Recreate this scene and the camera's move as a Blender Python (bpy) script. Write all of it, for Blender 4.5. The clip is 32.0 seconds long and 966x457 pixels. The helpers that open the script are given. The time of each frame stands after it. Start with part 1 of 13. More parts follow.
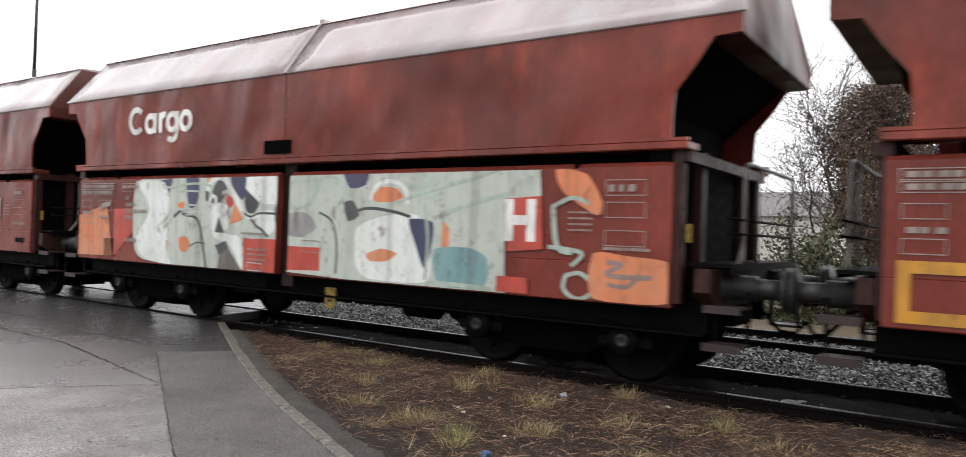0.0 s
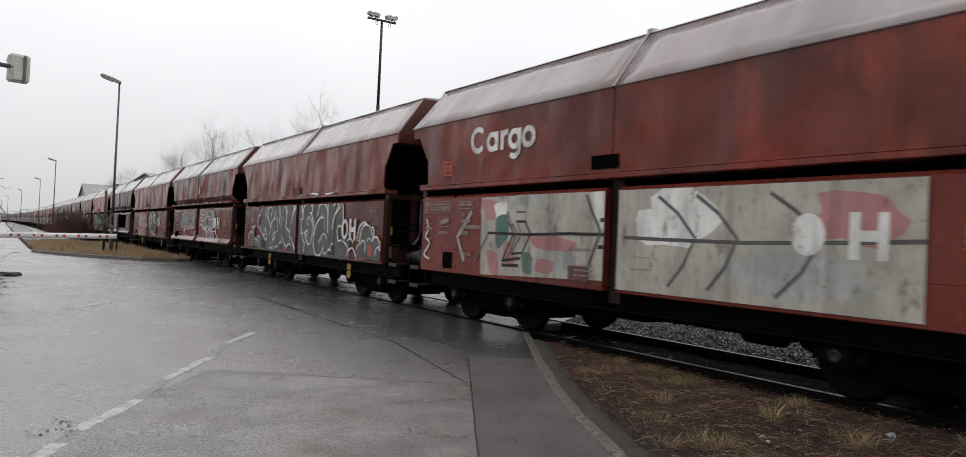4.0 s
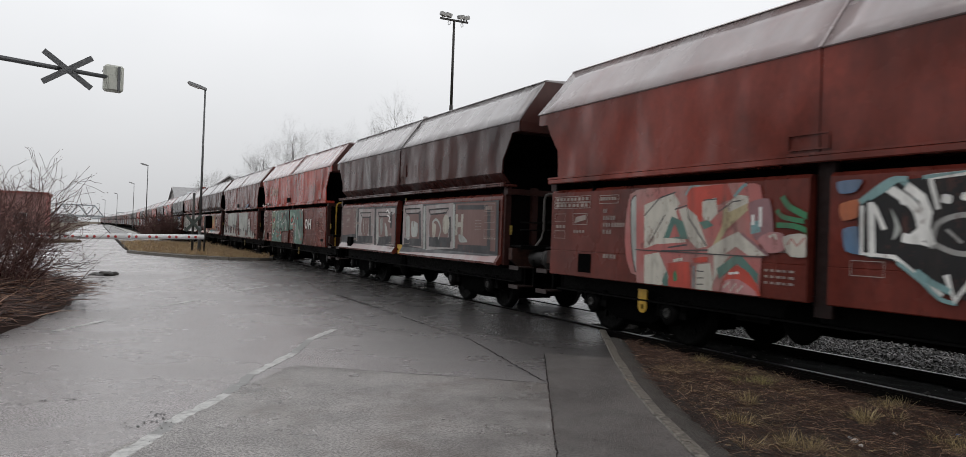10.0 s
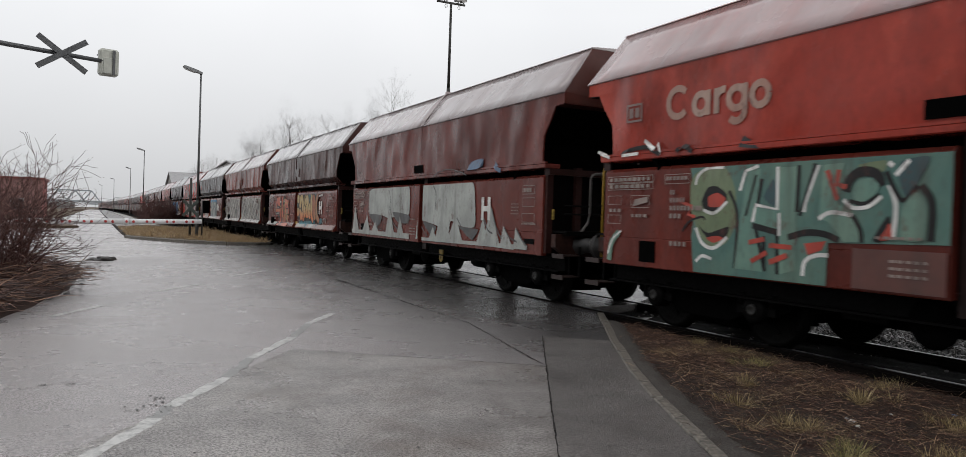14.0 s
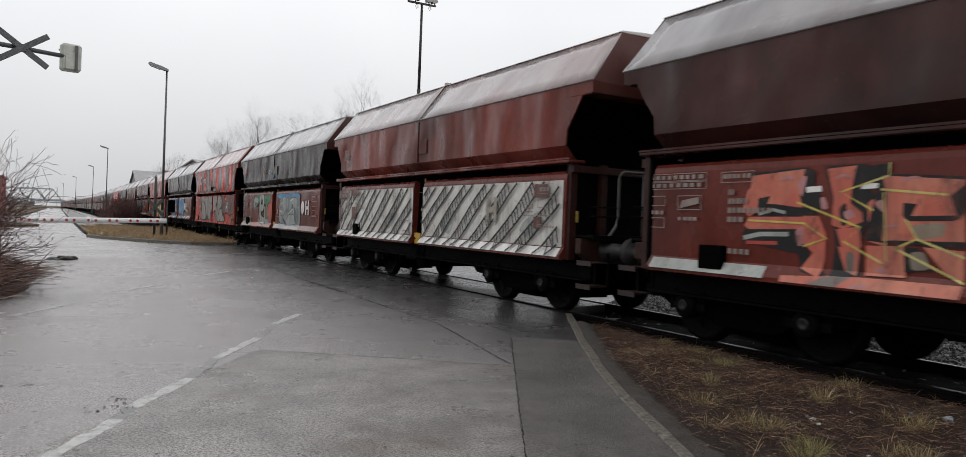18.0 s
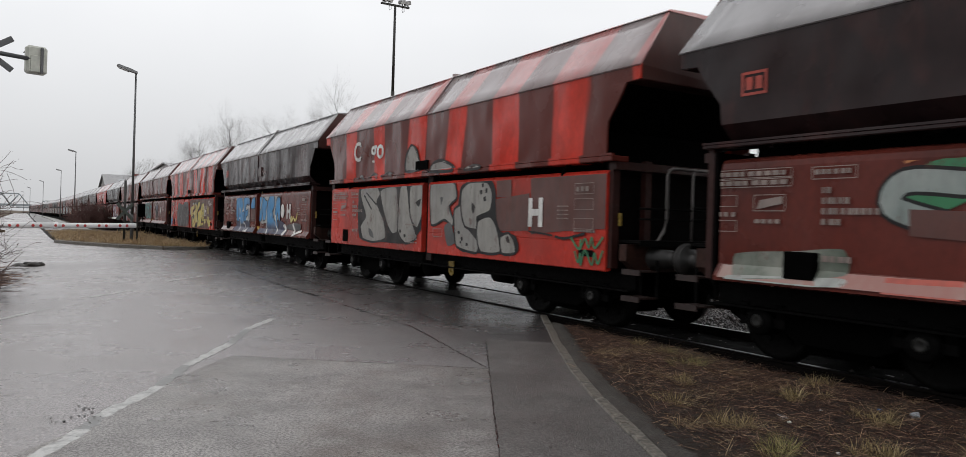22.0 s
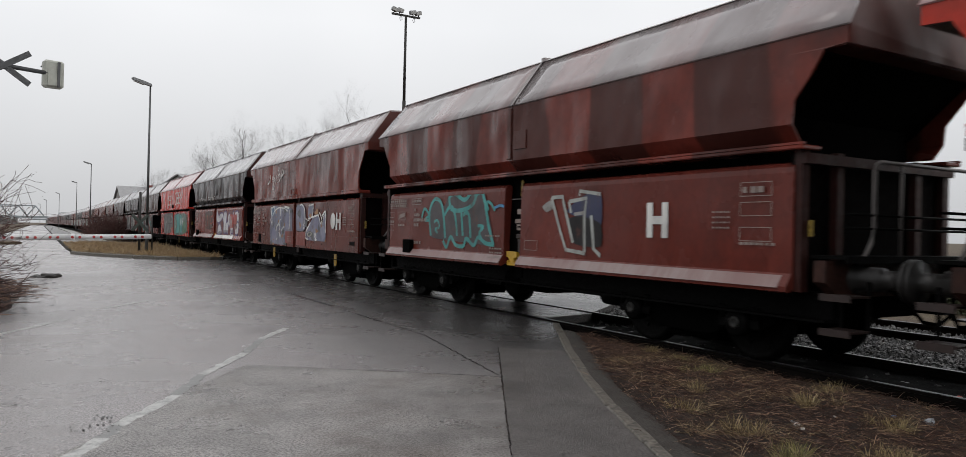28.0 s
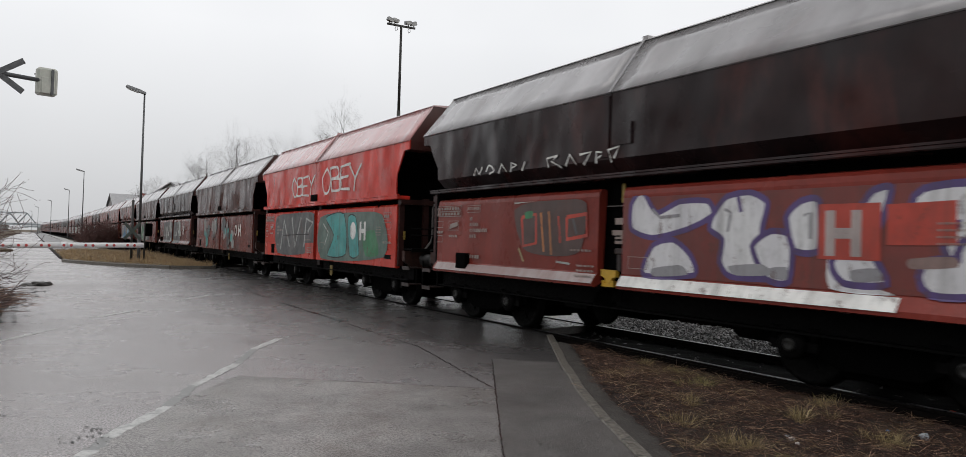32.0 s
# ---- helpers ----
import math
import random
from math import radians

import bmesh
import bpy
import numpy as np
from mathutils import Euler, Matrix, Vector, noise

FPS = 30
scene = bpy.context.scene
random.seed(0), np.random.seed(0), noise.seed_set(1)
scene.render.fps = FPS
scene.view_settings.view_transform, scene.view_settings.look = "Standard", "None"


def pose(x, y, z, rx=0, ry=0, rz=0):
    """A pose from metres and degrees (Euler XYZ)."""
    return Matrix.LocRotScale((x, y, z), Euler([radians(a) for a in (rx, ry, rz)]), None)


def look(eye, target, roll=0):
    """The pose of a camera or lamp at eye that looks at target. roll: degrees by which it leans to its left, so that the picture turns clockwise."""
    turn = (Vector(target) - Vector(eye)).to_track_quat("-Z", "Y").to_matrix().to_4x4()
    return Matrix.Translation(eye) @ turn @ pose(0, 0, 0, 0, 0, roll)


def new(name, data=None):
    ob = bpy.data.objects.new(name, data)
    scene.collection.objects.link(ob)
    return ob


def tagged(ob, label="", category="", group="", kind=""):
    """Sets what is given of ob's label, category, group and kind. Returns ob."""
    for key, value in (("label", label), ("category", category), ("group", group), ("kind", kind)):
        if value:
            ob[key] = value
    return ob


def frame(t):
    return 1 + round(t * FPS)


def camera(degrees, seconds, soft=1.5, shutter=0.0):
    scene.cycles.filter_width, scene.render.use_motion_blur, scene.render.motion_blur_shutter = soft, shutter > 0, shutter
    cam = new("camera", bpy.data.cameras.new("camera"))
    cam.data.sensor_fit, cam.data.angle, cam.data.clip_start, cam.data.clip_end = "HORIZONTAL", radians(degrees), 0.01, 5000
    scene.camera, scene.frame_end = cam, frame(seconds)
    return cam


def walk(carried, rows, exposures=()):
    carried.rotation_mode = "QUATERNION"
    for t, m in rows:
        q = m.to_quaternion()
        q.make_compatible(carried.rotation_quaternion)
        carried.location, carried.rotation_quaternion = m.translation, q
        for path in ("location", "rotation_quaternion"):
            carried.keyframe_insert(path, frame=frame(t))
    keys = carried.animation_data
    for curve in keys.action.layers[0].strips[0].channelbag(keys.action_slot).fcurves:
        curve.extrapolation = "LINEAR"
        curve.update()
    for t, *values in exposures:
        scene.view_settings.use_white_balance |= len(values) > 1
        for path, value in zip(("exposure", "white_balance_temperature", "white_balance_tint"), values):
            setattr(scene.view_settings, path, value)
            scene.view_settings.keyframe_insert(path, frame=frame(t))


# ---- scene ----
# ---------------------------------------------------------------- camera
cam = camera(65.58, 32.0, soft=0.6, shutter=0.22)


def held(x, y, z, yaw, pitch, roll):
    return pose(x, y, z, 0, 0, yaw) @ pose(0, 0, 0, 90 + pitch) @ pose(0, 0, 0, 0, 0, roll)


CAMERA_ROWS = [
    (0, 0.055, 0.041, 1.485, -55.53, 0.51, 1.99),
    (0.5, 0.152, -0.033, 1.489, -49.31, 0.38, 0.71),
    (1, 0.112, 0.003, 1.470, -44.23, 0.62, 0.81),
    (1.5, 0.136, 0.014, 1.476, -41.36, 0.68, 0.98),
    (2, 0.134, -0.024, 1.465, -39.01, 0.88, 1.54),
    (2.5, 0.152, -0.000, 1.464, -37.26, 0.88, 1.79),
    (4.5, 0.099, 0.006, 1.460, -30.69, 1.15, 2.40),
    (5, 0.101, 0.017, 1.461, -28.48, 1.50, 1.92),
    (5.5, 0.091, 0.018, 1.461, -26.75, 1.48, 1.65),
    (6, 0.115, 0.025, 1.468, -26.06, 1.26, 1.39),
    (6.5, 0.108, 0.021, 1.456, -26.29, 1.43, 1.76),
    (7, 0.113, 0.007, 1.470, -26.32, 1.34, 1.60),
    (7.5, 0.114, 0.032, 1.469, -26.59, 1.20, 1.67),
    (8, 0.116, 0.039, 1.464, -26.76, 0.95, 1.76),
    (8.5, 0.104, 0.044, 1.463, -27.09, 0.95, 1.90),
    (9, 0.081, 0.023, 1.461, -27.06, 0.72, 1.97),
    (9.5, 0.093, 0.011, 1.463, -26.97, 0.64, 2.01),
    (10, 0.103, 0.027, 1.459, -27.02, 0.50, 2.05),
    (10.5, 0.106, 0.036, 1.462, -27.07, 0.27, 1.83),
    (11, 0.106, 0.030, 1.462, -26.94, 0.06, 1.73),
    (11.5, 0.107, 0.051, 1.460, -27.05, -0.15, 1.72),
    (12, 0.115, 0.048, 1.462, -26.91, -0.35, 1.92),
    (12.5, 0.113, 0.046, 1.462, -26.81, -0.40, 1.92),
    (13, 0.114, 0.052, 1.461, -27.05, -0.52, 2.01),
    (13.5, 0.112, 0.053, 1.456, -27.41, -0.63, 2.09),
    (14, 0.105, 0.038, 1.451, -27.23, -0.71, 1.86),
    (14.5, 0.111, 0.057, 1.451, -27.24, -1.27, 1.72),
    (16.5, 0.123, 0.058, 1.440, -28.50, -0.67, 2.54),
    (17, 0.124, 0.057, 1.443, -28.85, -0.70, 2.61),
    (17.5, 0.119, 0.046, 1.448, -29.18, -0.58, 2.44),
    (18, 0.112, 0.030, 1.438, -29.53, -0.52, 2.20),
    (18.5, 0.133, 0.086, 1.448, -30.28, -0.73, 1.94),
    (19, 0.121, 0.058, 1.452, -30.55, -0.55, 1.59),
    (19.5, 0.131, 0.051, 1.450, -30.79, -0.40, 1.31),
    (20, 0.106, 0.015, 1.449, -30.82, -0.28, 1.48),
    (20.5, 0.132, 0.035, 1.450, -30.75, -0.47, 1.47),
    (21, 0.131, 0.023, 1.445, -30.93, -0.43, 1.49),
    (21.5, 0.135, 0.023, 1.450, -31.24, -0.45, 1.53),
    (22, 0.132, 0.028, 1.450, -31.40, -0.33, 1.75),
    (22.5, 0.134, 0.024, 1.455, -31.35, -0.19, 1.90),
    (23, 0.129, 0.017, 1.454, -31.12, 0.10, 1.75),
    (23.5, 0.122, 0.000, 1.455, -31.03, 0.28, 1.71),
    (24, 0.113, 0.014, 1.460, -31.00, 0.29, 1.54),
    (24.5, 0.096, -0.026, 1.457, -30.72, 0.43, 1.55),
    (25, 0.089, -0.008, 1.457, -30.02, 0.50, 1.70),
    (25.5, 0.077, -0.028, 1.463, -29.85, 0.53, 1.61),
    (26, 0.098, -0.020, 1.462, -29.72, 0.54, 1.54),
    (26.5, 0.099, 0.010, 1.467, -29.68, 0.34, 1.47),
    (28.5, 0.111, -0.022, 1.450, -30.88, 0.30, 1.59),
    (29, 0.104, -0.006, 1.457, -31.16, 0.28, 1.96),
    (29.5, 0.099, -0.046, 1.455, -31.16, 0.41, 1.80),
    (30, 0.103, -0.008, 1.454, -31.11, 0.25, 2.00),
    (30.5, 0.098, -0.018, 1.456, -30.99, 0.61, 1.83),
    (31, 0.106, -0.008, 1.463, -30.87, 0.72, 1.80),
    (31.5, 0.092, -0.030, 1.457, -30.87, 0.70, 1.78),
    (32, 0.110, 0.003, 1.467, -30.93, 1.07, 1.67),
]
walk(cam, [(r[0], held(*r[1:])) for r in CAMERA_ROWS],
     exposures=((0, 1.0), (1, 0.74), (2, 0.26), (4.5, 0.05), (6, 0.02), (9, -0.06), (13, -0.04), (19, -0.02), (26, -0.08), (32, -0.08)))

# ---------------------------------------------------------------- sky and light
world = bpy.data.worlds.new("overcast")
scene.world = world
world.use_nodes = True
wt = world.node_tree
wt.nodes.clear()
w_out = wt.nodes.new("ShaderNodeOutputWorld")
w_bg = wt.nodes.new("ShaderNodeBackground")
w_sky = wt.nodes.new("ShaderNodeTexSky")
w_sky.sky_type = "NISHITA"
w_sky.sun_disc = False
w_sky.sun_elevation, w_sky.sun_rotation = radians(28), radians(140)
w_sky.dust_density, w_sky.air_density = 6.0, 1.0
w_sat = wt.nodes.new("ShaderNodeHueSaturation")
w_sat.inputs["Saturation"].default_value = 0.15
w_sat.inputs["Value"].default_value = 0.10
w_mix = wt.nodes.new("ShaderNodeMix")
w_mix.data_type = "RGBA"
w_mix.inputs["Factor"].default_value = 0.8
w_co = wt.nodes.new("ShaderNodeTexCoord")
w_noise = wt.nodes.new("ShaderNodeTexNoise")
w_noise.inputs["Scale"].default_value = 1.6
w_noise.inputs["Detail"].default_value = 5
w_ramp = wt.nodes.new("ShaderNodeValToRGB")
w_ramp.color_ramp.elements[0].position, w_ramp.color_ramp.elements[0].color = 0.25, (0.70, 0.715, 0.74, 1)
w_ramp.color_ramp.elements[1].position, w_ramp.color_ramp.elements[1].color = 0.8, (0.86, 0.865, 0.88, 1)
wt.links.new(w_co.outputs["Generated"], w_noise.inputs["Vector"])
wt.links.new(w_noise.outputs["Fac"], w_ramp.inputs["Fac"])
wt.links.new(w_sky.outputs["Color"], w_sat.inputs["Color"])
wt.links.new(w_sat.outputs["Color"], w_mix.inputs["A"])
w_sep = wt.nodes.new("ShaderNodeSeparateXYZ")
w_el = wt.nodes.new("ShaderNodeMapRange")
w_el.inputs["From Min"].default_value, w_el.inputs["From Max"].default_value = 0.0, 0.26
w_el.inputs["To Min"].default_value, w_el.inputs["To Max"].default_value = 0.70, 1.04
w_dim = wt.nodes.new("ShaderNodeVectorMath")
w_dim.operation = "SCALE"
wt.links.new(w_co.outputs["Generated"], w_sep.inputs[0])
wt.links.new(w_sep.outputs[2], w_el.inputs["Value"])
wt.links.new(w_el.outputs["Result"], w_dim.inputs["Scale"])
wt.links.new(w_ramp.outputs["Color"], w_dim.inputs[0])
wt.links.new(w_dim.outputs["Vector"], w_mix.inputs["B"])
wt.links.new(w_mix.outputs["Result"], w_bg.inputs["Color"])
wt.links.new(w_bg.outputs["Background"], w_out.inputs["Surface"])
w_bg.inputs["Strength"].default_value = 1.33

sun_data = bpy.data.lights.new("sun", "SUN")
sun_data.energy, sun_data.angle, sun_data.color = 0.5, radians(40), (1.0, 0.97, 0.93)
sun = new("sun", sun_data)
sun.matrix_world = look((-20, 8, 30), (0, 0, 0))



# ---------------------------------------------------------------- materials
class Mat:
    """A small builder for node materials in object space."""

    def __init__(self, name, rough=0.6, metal=0.0, spec=0.5, space="Object", offset=(0, 0, 0)):
        self.mat = bpy.data.materials.new(name)
        self.mat.use_nodes = True
        self.nt = self.mat.node_tree
        self.bsdf = self.nt.nodes["Principled BSDF"]
        self.bsdf.inputs["Roughness"].default_value = rough
        self.bsdf.inputs["Metallic"].default_value = metal
        self.bsdf.inputs["Specular IOR Level"].default_value = spec
        self.co = self.nt.nodes.new("ShaderNodeTexCoord")
        self.vec = self.co.outputs[space]
        if any(offset):
            m = self.nt.nodes.new("ShaderNodeMapping")
            m.inputs["Location"].default_value = offset
            self.nt.links.new(self.vec, m.inputs["Vector"])
            self.vec = m.outputs["Vector"]

    def link(self, a, b):
        self.nt.links.new(a, b)

    def scaled(self, s):
        m = self.nt.nodes.new("ShaderNodeMapping")
        m.inputs["Scale"].default_value = s
        self.link(self.vec, m.inputs["Vector"])
        return m.outputs["Vector"]

    def noise(self, scale, detail=4, rough=0.55, stretch=(1, 1, 1), lo=0.35, hi=0.65, warp=0.0):
        n = self.nt.nodes.new("ShaderNodeTexNoise")
        n.inputs["Scale"].default_value = scale
        n.inputs["Detail"].default_value = detail
        n.inputs["Roughness"].default_value = rough
        n.inputs["Distortion"].default_value = warp
        self.link(self.scaled(stretch), n.inputs["Vector"])
        return self.ramp(n.outputs["Fac"], lo, hi)

    def ramp(self, fac, lo, hi):
        r = self.nt.nodes.new("ShaderNodeMapRange")
        r.inputs["From Min"].default_value, r.inputs["From Max"].default_value = lo, hi
        self.link(fac, r.inputs["Value"])
        return r.outputs["Result"]

    def math(self, op, a, b):
        m = self.nt.nodes.new("ShaderNodeMath")
        m.operation = op
        for i, v in enumerate((a, b)):
            if isinstance(v, (int, float)):
                m.inputs[i].default_value = v
            else:
                self.link(v, m.inputs[i])
        return m.outputs[0]

    def mix(self, fac, a, b):
        m = self.nt.nodes.new("ShaderNodeMix")
        m.data_type = "RGBA"
        for key, v in (("Factor", fac), ("A", a), ("B", b)):
            if isinstance(v, (int, float)):
                m.inputs[key].default_value = v
            elif isinstance(v, tuple):
                m.inputs[key].default_value = (*v, 1)
            else:
                self.link(v, m.inputs[key])
        return m.outputs["Result"]

    def axis(self, i):
        s = self.nt.nodes.new("ShaderNodeSeparateXYZ")
        self.link(self.vec, s.inputs[0])
        return s.outputs[i]

    def colour(self, c):
        if isinstance(c, tuple):
            self.bsdf.inputs["Base Color"].default_value = (*c, 1)
        else:
            self.link(c, self.bsdf.inputs["Base Color"])

    def rough(self, fac, lo, hi):
        r = self.nt.nodes.new("ShaderNodeMapRange")
        r.inputs["To Min"].default_value, r.inputs["To Max"].default_value = lo, hi
        self.link(fac, r.inputs["Value"])
        self.link(r.outputs["Result"], self.bsdf.inputs["Roughness"])

    def bump(self, height, strength=0.3, distance=0.02, prior=None):
        b = self.nt.nodes.new("ShaderNodeBump")
        b.inputs["Strength"].default_value, b.inputs["Distance"].default_value = strength, distance
        self.link(height, b.inputs["Height"])
        if prior is not None:
            self.link(prior, b.inputs["Normal"])
        self.link(b.outputs["Normal"], self.bsdf.inputs["Normal"])
        return b.outputs["Normal"]

    def coat(self, weight, rough=0.12):
        self.bsdf.inputs["Coat Weight"].default_value = weight
        self.bsdf.inputs["Coat Roughness"].default_value = rough
        return self


def plain(name, c, rough=0.6, metal=0.0, spec=0.5, vary=0.25, scale=6.0):
    m = Mat(name, rough, metal, spec)
    d = tuple(v * (1 - vary) for v in c)
    f = m.noise(scale, 5, lo=0.3, hi=0.7)
    m.colour(m.mix(f, c, d))
    m.rough(m.noise(scale * 2.3, 3), max(rough - 0.12, 0.03), min(rough + 0.12, 1))
    return m.mat


def wagon_paint(name, base, dark, seed=0, patch=0.5, bands=None, roof=False, gloss=0.30, dents=0.35, light=None):
    """Weathered wagon paint: streaks that run down, patches, grime, dents; bands are overpainted fields along the wagon."""
    m = Mat(name, gloss, spec=0.5 if roof else 0.21, offset=(seed * 3.7, seed * 11.3, seed * 1.9))
    streak = m.noise(1.0, 5, 0.55, (0.5, 1.8, 0.3), 0.32, 0.7)
    big = m.noise(0.55, 4, 0.55, (1, 1, 1.2), 0.5 - 0.2 * patch, 0.75)
    fine = m.noise(12, 5, 0.65, (1, 1, 0.7), 0.35, 0.75)
    c = m.mix(m.math("MULTIPLY", streak, 0.25), base, tuple(0.55 * a + 0.45 * b for a, b in zip(base, dark)))
    blot = m.noise(0.75, 3, 0.5, (1, 1.2, 0.6), 0.54, 0.57)
    c = m.mix(m.math("MULTIPLY", blot, 0.0 if roof else 0.5), c, light or tuple(v * 1.35 for v in base))
    c = m.mix(m.math("MULTIPLY", big, min(1.0, 0.55 + patch)), c, dark)
    if light:
        c = m.mix(m.math("MULTIPLY", m.noise(0.9, 5, 0.6, (1, 1.4, 0.5), 0.56, 0.7), 0.75), c, light)
    if bands:
        period, phase, fill, col = bands
        y = m.math("ADD", m.axis(1), m.math("MULTIPLY", m.noise(0.8, 2, 0.5, (0.2, 1, 0.25), 0, 1), 1.1))
        w = m.math("FRACT", m.math("ADD", m.math("DIVIDE", y, period), phase), 0)
        tri = m.math("ABSOLUTE", m.math("SUBTRACT", w, 0.5), 0)
        c = m.mix(m.math("MULTIPLY", m.ramp(tri, fill / 2 + 0.015, fill / 2 - 0.015), 0.92), c, col)
    c = m.mix(m.math("MULTIPLY", fine, 0.35), c, tuple(v * 0.45 + 0.002 for v in dark))
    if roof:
        # pale grey over the same paint stands for the sky's reflection
        sky_sheen = m.noise(0.8, 5, 0.55, (1, 1.6, 0.6), 0.3, 0.75)
        c = m.mix(m.math("ADD", m.math("MULTIPLY", sky_sheen, 0.42), 0.22 if bands else 0.34), c, (0.42, 0.405, 0.41))
    m.colour(c)
    m.rough(m.noise(1.1, 4, 0.55, (1, 1, 0.7), 0.3, 0.7), max(0.12, gloss - 0.15), gloss + 0.05)
    n = m.bump(m.noise(0.9, 1.5, 0.4, (1, 1.25, 0.75), 0.2, 0.8), min(1.0, dents * (1.2 if roof else 2.4)), 0.16)
    m.bump(fine, 0.12, 0.004, n)
    m.coat(0.6 if roof else 0.0, 0.16)
    return m.mat


BROWN = (0.180, 0.035, 0.024)
DARKBROWN = (0.058, 0.018, 0.014)
RUST = (0.24, 0.040, 0.023)
RED = (0.52, 0.036, 0.022)
BLACK = (0.010, 0.007, 0.008)
SOOT = (0.024, 0.0115, 0.0115)

# underframe and wheel colours near black: the shade under the wagon is in them
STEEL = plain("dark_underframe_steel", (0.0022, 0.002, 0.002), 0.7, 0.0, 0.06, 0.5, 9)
GRIME_SHADE = plain("black_grime_and_shade", (0.0012, 0.0012, 0.0012), 0.95, 0.0, 0.03, 0.4, 8)
FRAME_RED = plain("oxide_frame_paint", (0.034, 0.009, 0.007), 0.55, 0, 0.25, 0.55, 5)
POST_DARK = plain("dark_rusty_post", (0.016, 0.006, 0.005), 0.6, 0, 0.2, 0.6, 5)
BUFFER_STEEL = plain("greasy_buffer_steel", (0.030, 0.028, 0.027), 0.45, 0.2, 0.4, 0.6, 7)
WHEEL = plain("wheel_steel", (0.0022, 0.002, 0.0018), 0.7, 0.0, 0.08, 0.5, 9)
# rusty rail sides, blackened in colour for the shade below the train
RAIL_SIDE = plain("rusty_shaded_rail", (0.005, 0.0035, 0.003), 0.8, 0.0, 0.08, 0.5, 12)
RAIL_TOP = plain("polished_rail_head", (0.10, 0.10, 0.105), 0.35, 1.0, 0.5, 0.2, 9)
CONCRETE = plain("wet_concrete", (0.26, 0.25, 0.23), 0.45, 0, 0.5, 0.4, 5)
SLEEPER = plain("wet_sleeper_concrete", (0.05, 0.048, 0.046), 0.35, 0, 0.5, 0.8, 7)
YELLOW = plain("worn_yellow_paint", (0.52, 0.31, 0.03), 0.45, 0, 0.5, 0.35, 9)
GREYRAIL = plain("grey_handrail_paint", (0.12, 0.105, 0.10), 0.45, 0, 0.5, 0.35, 9)
# end walls: shade between the wagons is put into this near-black
END_SHADE = plain("shade_black_end_wall", (0.003, 0.002, 0.002), 0.9, 0, 0.05, 0.5, 5)
HEAD_RED = plain("rusty_headstock_paint", (0.045, 0.018, 0.013), 0.6, 0, 0.2, 0.7, 8)
CAP_GREY = plain("worn_cap_steel", (0.026, 0.025, 0.023), 0.5, 0.2, 0.3, 0.7, 25)
STEP_RED = plain("red_brown_step_boards", (0.022, 0.010, 0.008), 0.5, 0, 0.5, 0.4, 9)


# ---------------------------------------------------------------- mesh helpers
def mesh_of(name, bm, mats):
    me = bpy.data.meshes.new(name)
    bm.normal_update()
    bm.to_mesh(me)
    bm.free()
    for m in mats if isinstance(mats, (list, tuple)) else [mats]:
        me.materials.append(m)
    return me


def part(name, bm, material, parent, label="", m=None):
    data = bm if isinstance(bm, bpy.types.Mesh) else mesh_of(name, bm, material)
    ob = new(name, data)
    ob.parent = parent
    if m is not None:
        ob.matrix_basis = m
    if label:
        ob["label"] = label
    return ob


def thing(name, label, category, m=None, group="", kind=""):
    ob = new(name)
    ob.empty_display_size = 0.2
    if m is not None:
        ob.matrix_basis = m
    return tagged(ob, label, category, group, kind)


def box(bm, x0, x1, y0, y1, z0, z1, mat=0, bevel=0.0):
    vs = [bm.verts.new((x, y, z)) for x in (x0, x1) for y in (y0, y1) for z in (z0, z1)]
    fs = [bm.faces.new([vs[i] for i in q]) for q in ((0, 1, 3, 2), (4, 6, 7, 5), (0, 4, 5, 1), (2, 3, 7, 6), (0, 2, 6, 4), (1, 5, 7, 3))]
    for f in fs:
        f.material_index = mat
    if bevel:
        es = list({e for f in fs for e in f.edges})
        bmesh.ops.bevel(bm, geom=es, offset=bevel, segments=1, affect="EDGES")
    return fs


def boxes(*specs, bevel=0.0):
    bm = bmesh.new()
    for s in specs:
        box(bm, *s, bevel=bevel)
    return bm


def extrude_profile(bm, pts, axis, a, b, mat=0, closed=True):
    """A prism: pts in the plane across axis ('y': (x, z); 'x': (y, z); 'z': (x, y)), from a to b along it."""
    def at(p, s):
        return {"y": (p[0], s, p[1]), "x": (s, p[0], p[1]), "z": (p[0], p[1], s)}[axis]
    va = [bm.verts.new(at(p, a)) for p in pts]
    vb = [bm.verts.new(at(p, b)) for p in pts]
    n = len(pts)
    for i in range(n if closed else n - 1):
        j = (i + 1) % n
        bm.faces.new((va[i], va[j], vb[j], vb[i])).material_index = mat
    if closed:
        bm.faces.new(va[::-1]).material_index = mat
        bm.faces.new(vb).material_index = mat
    return bm


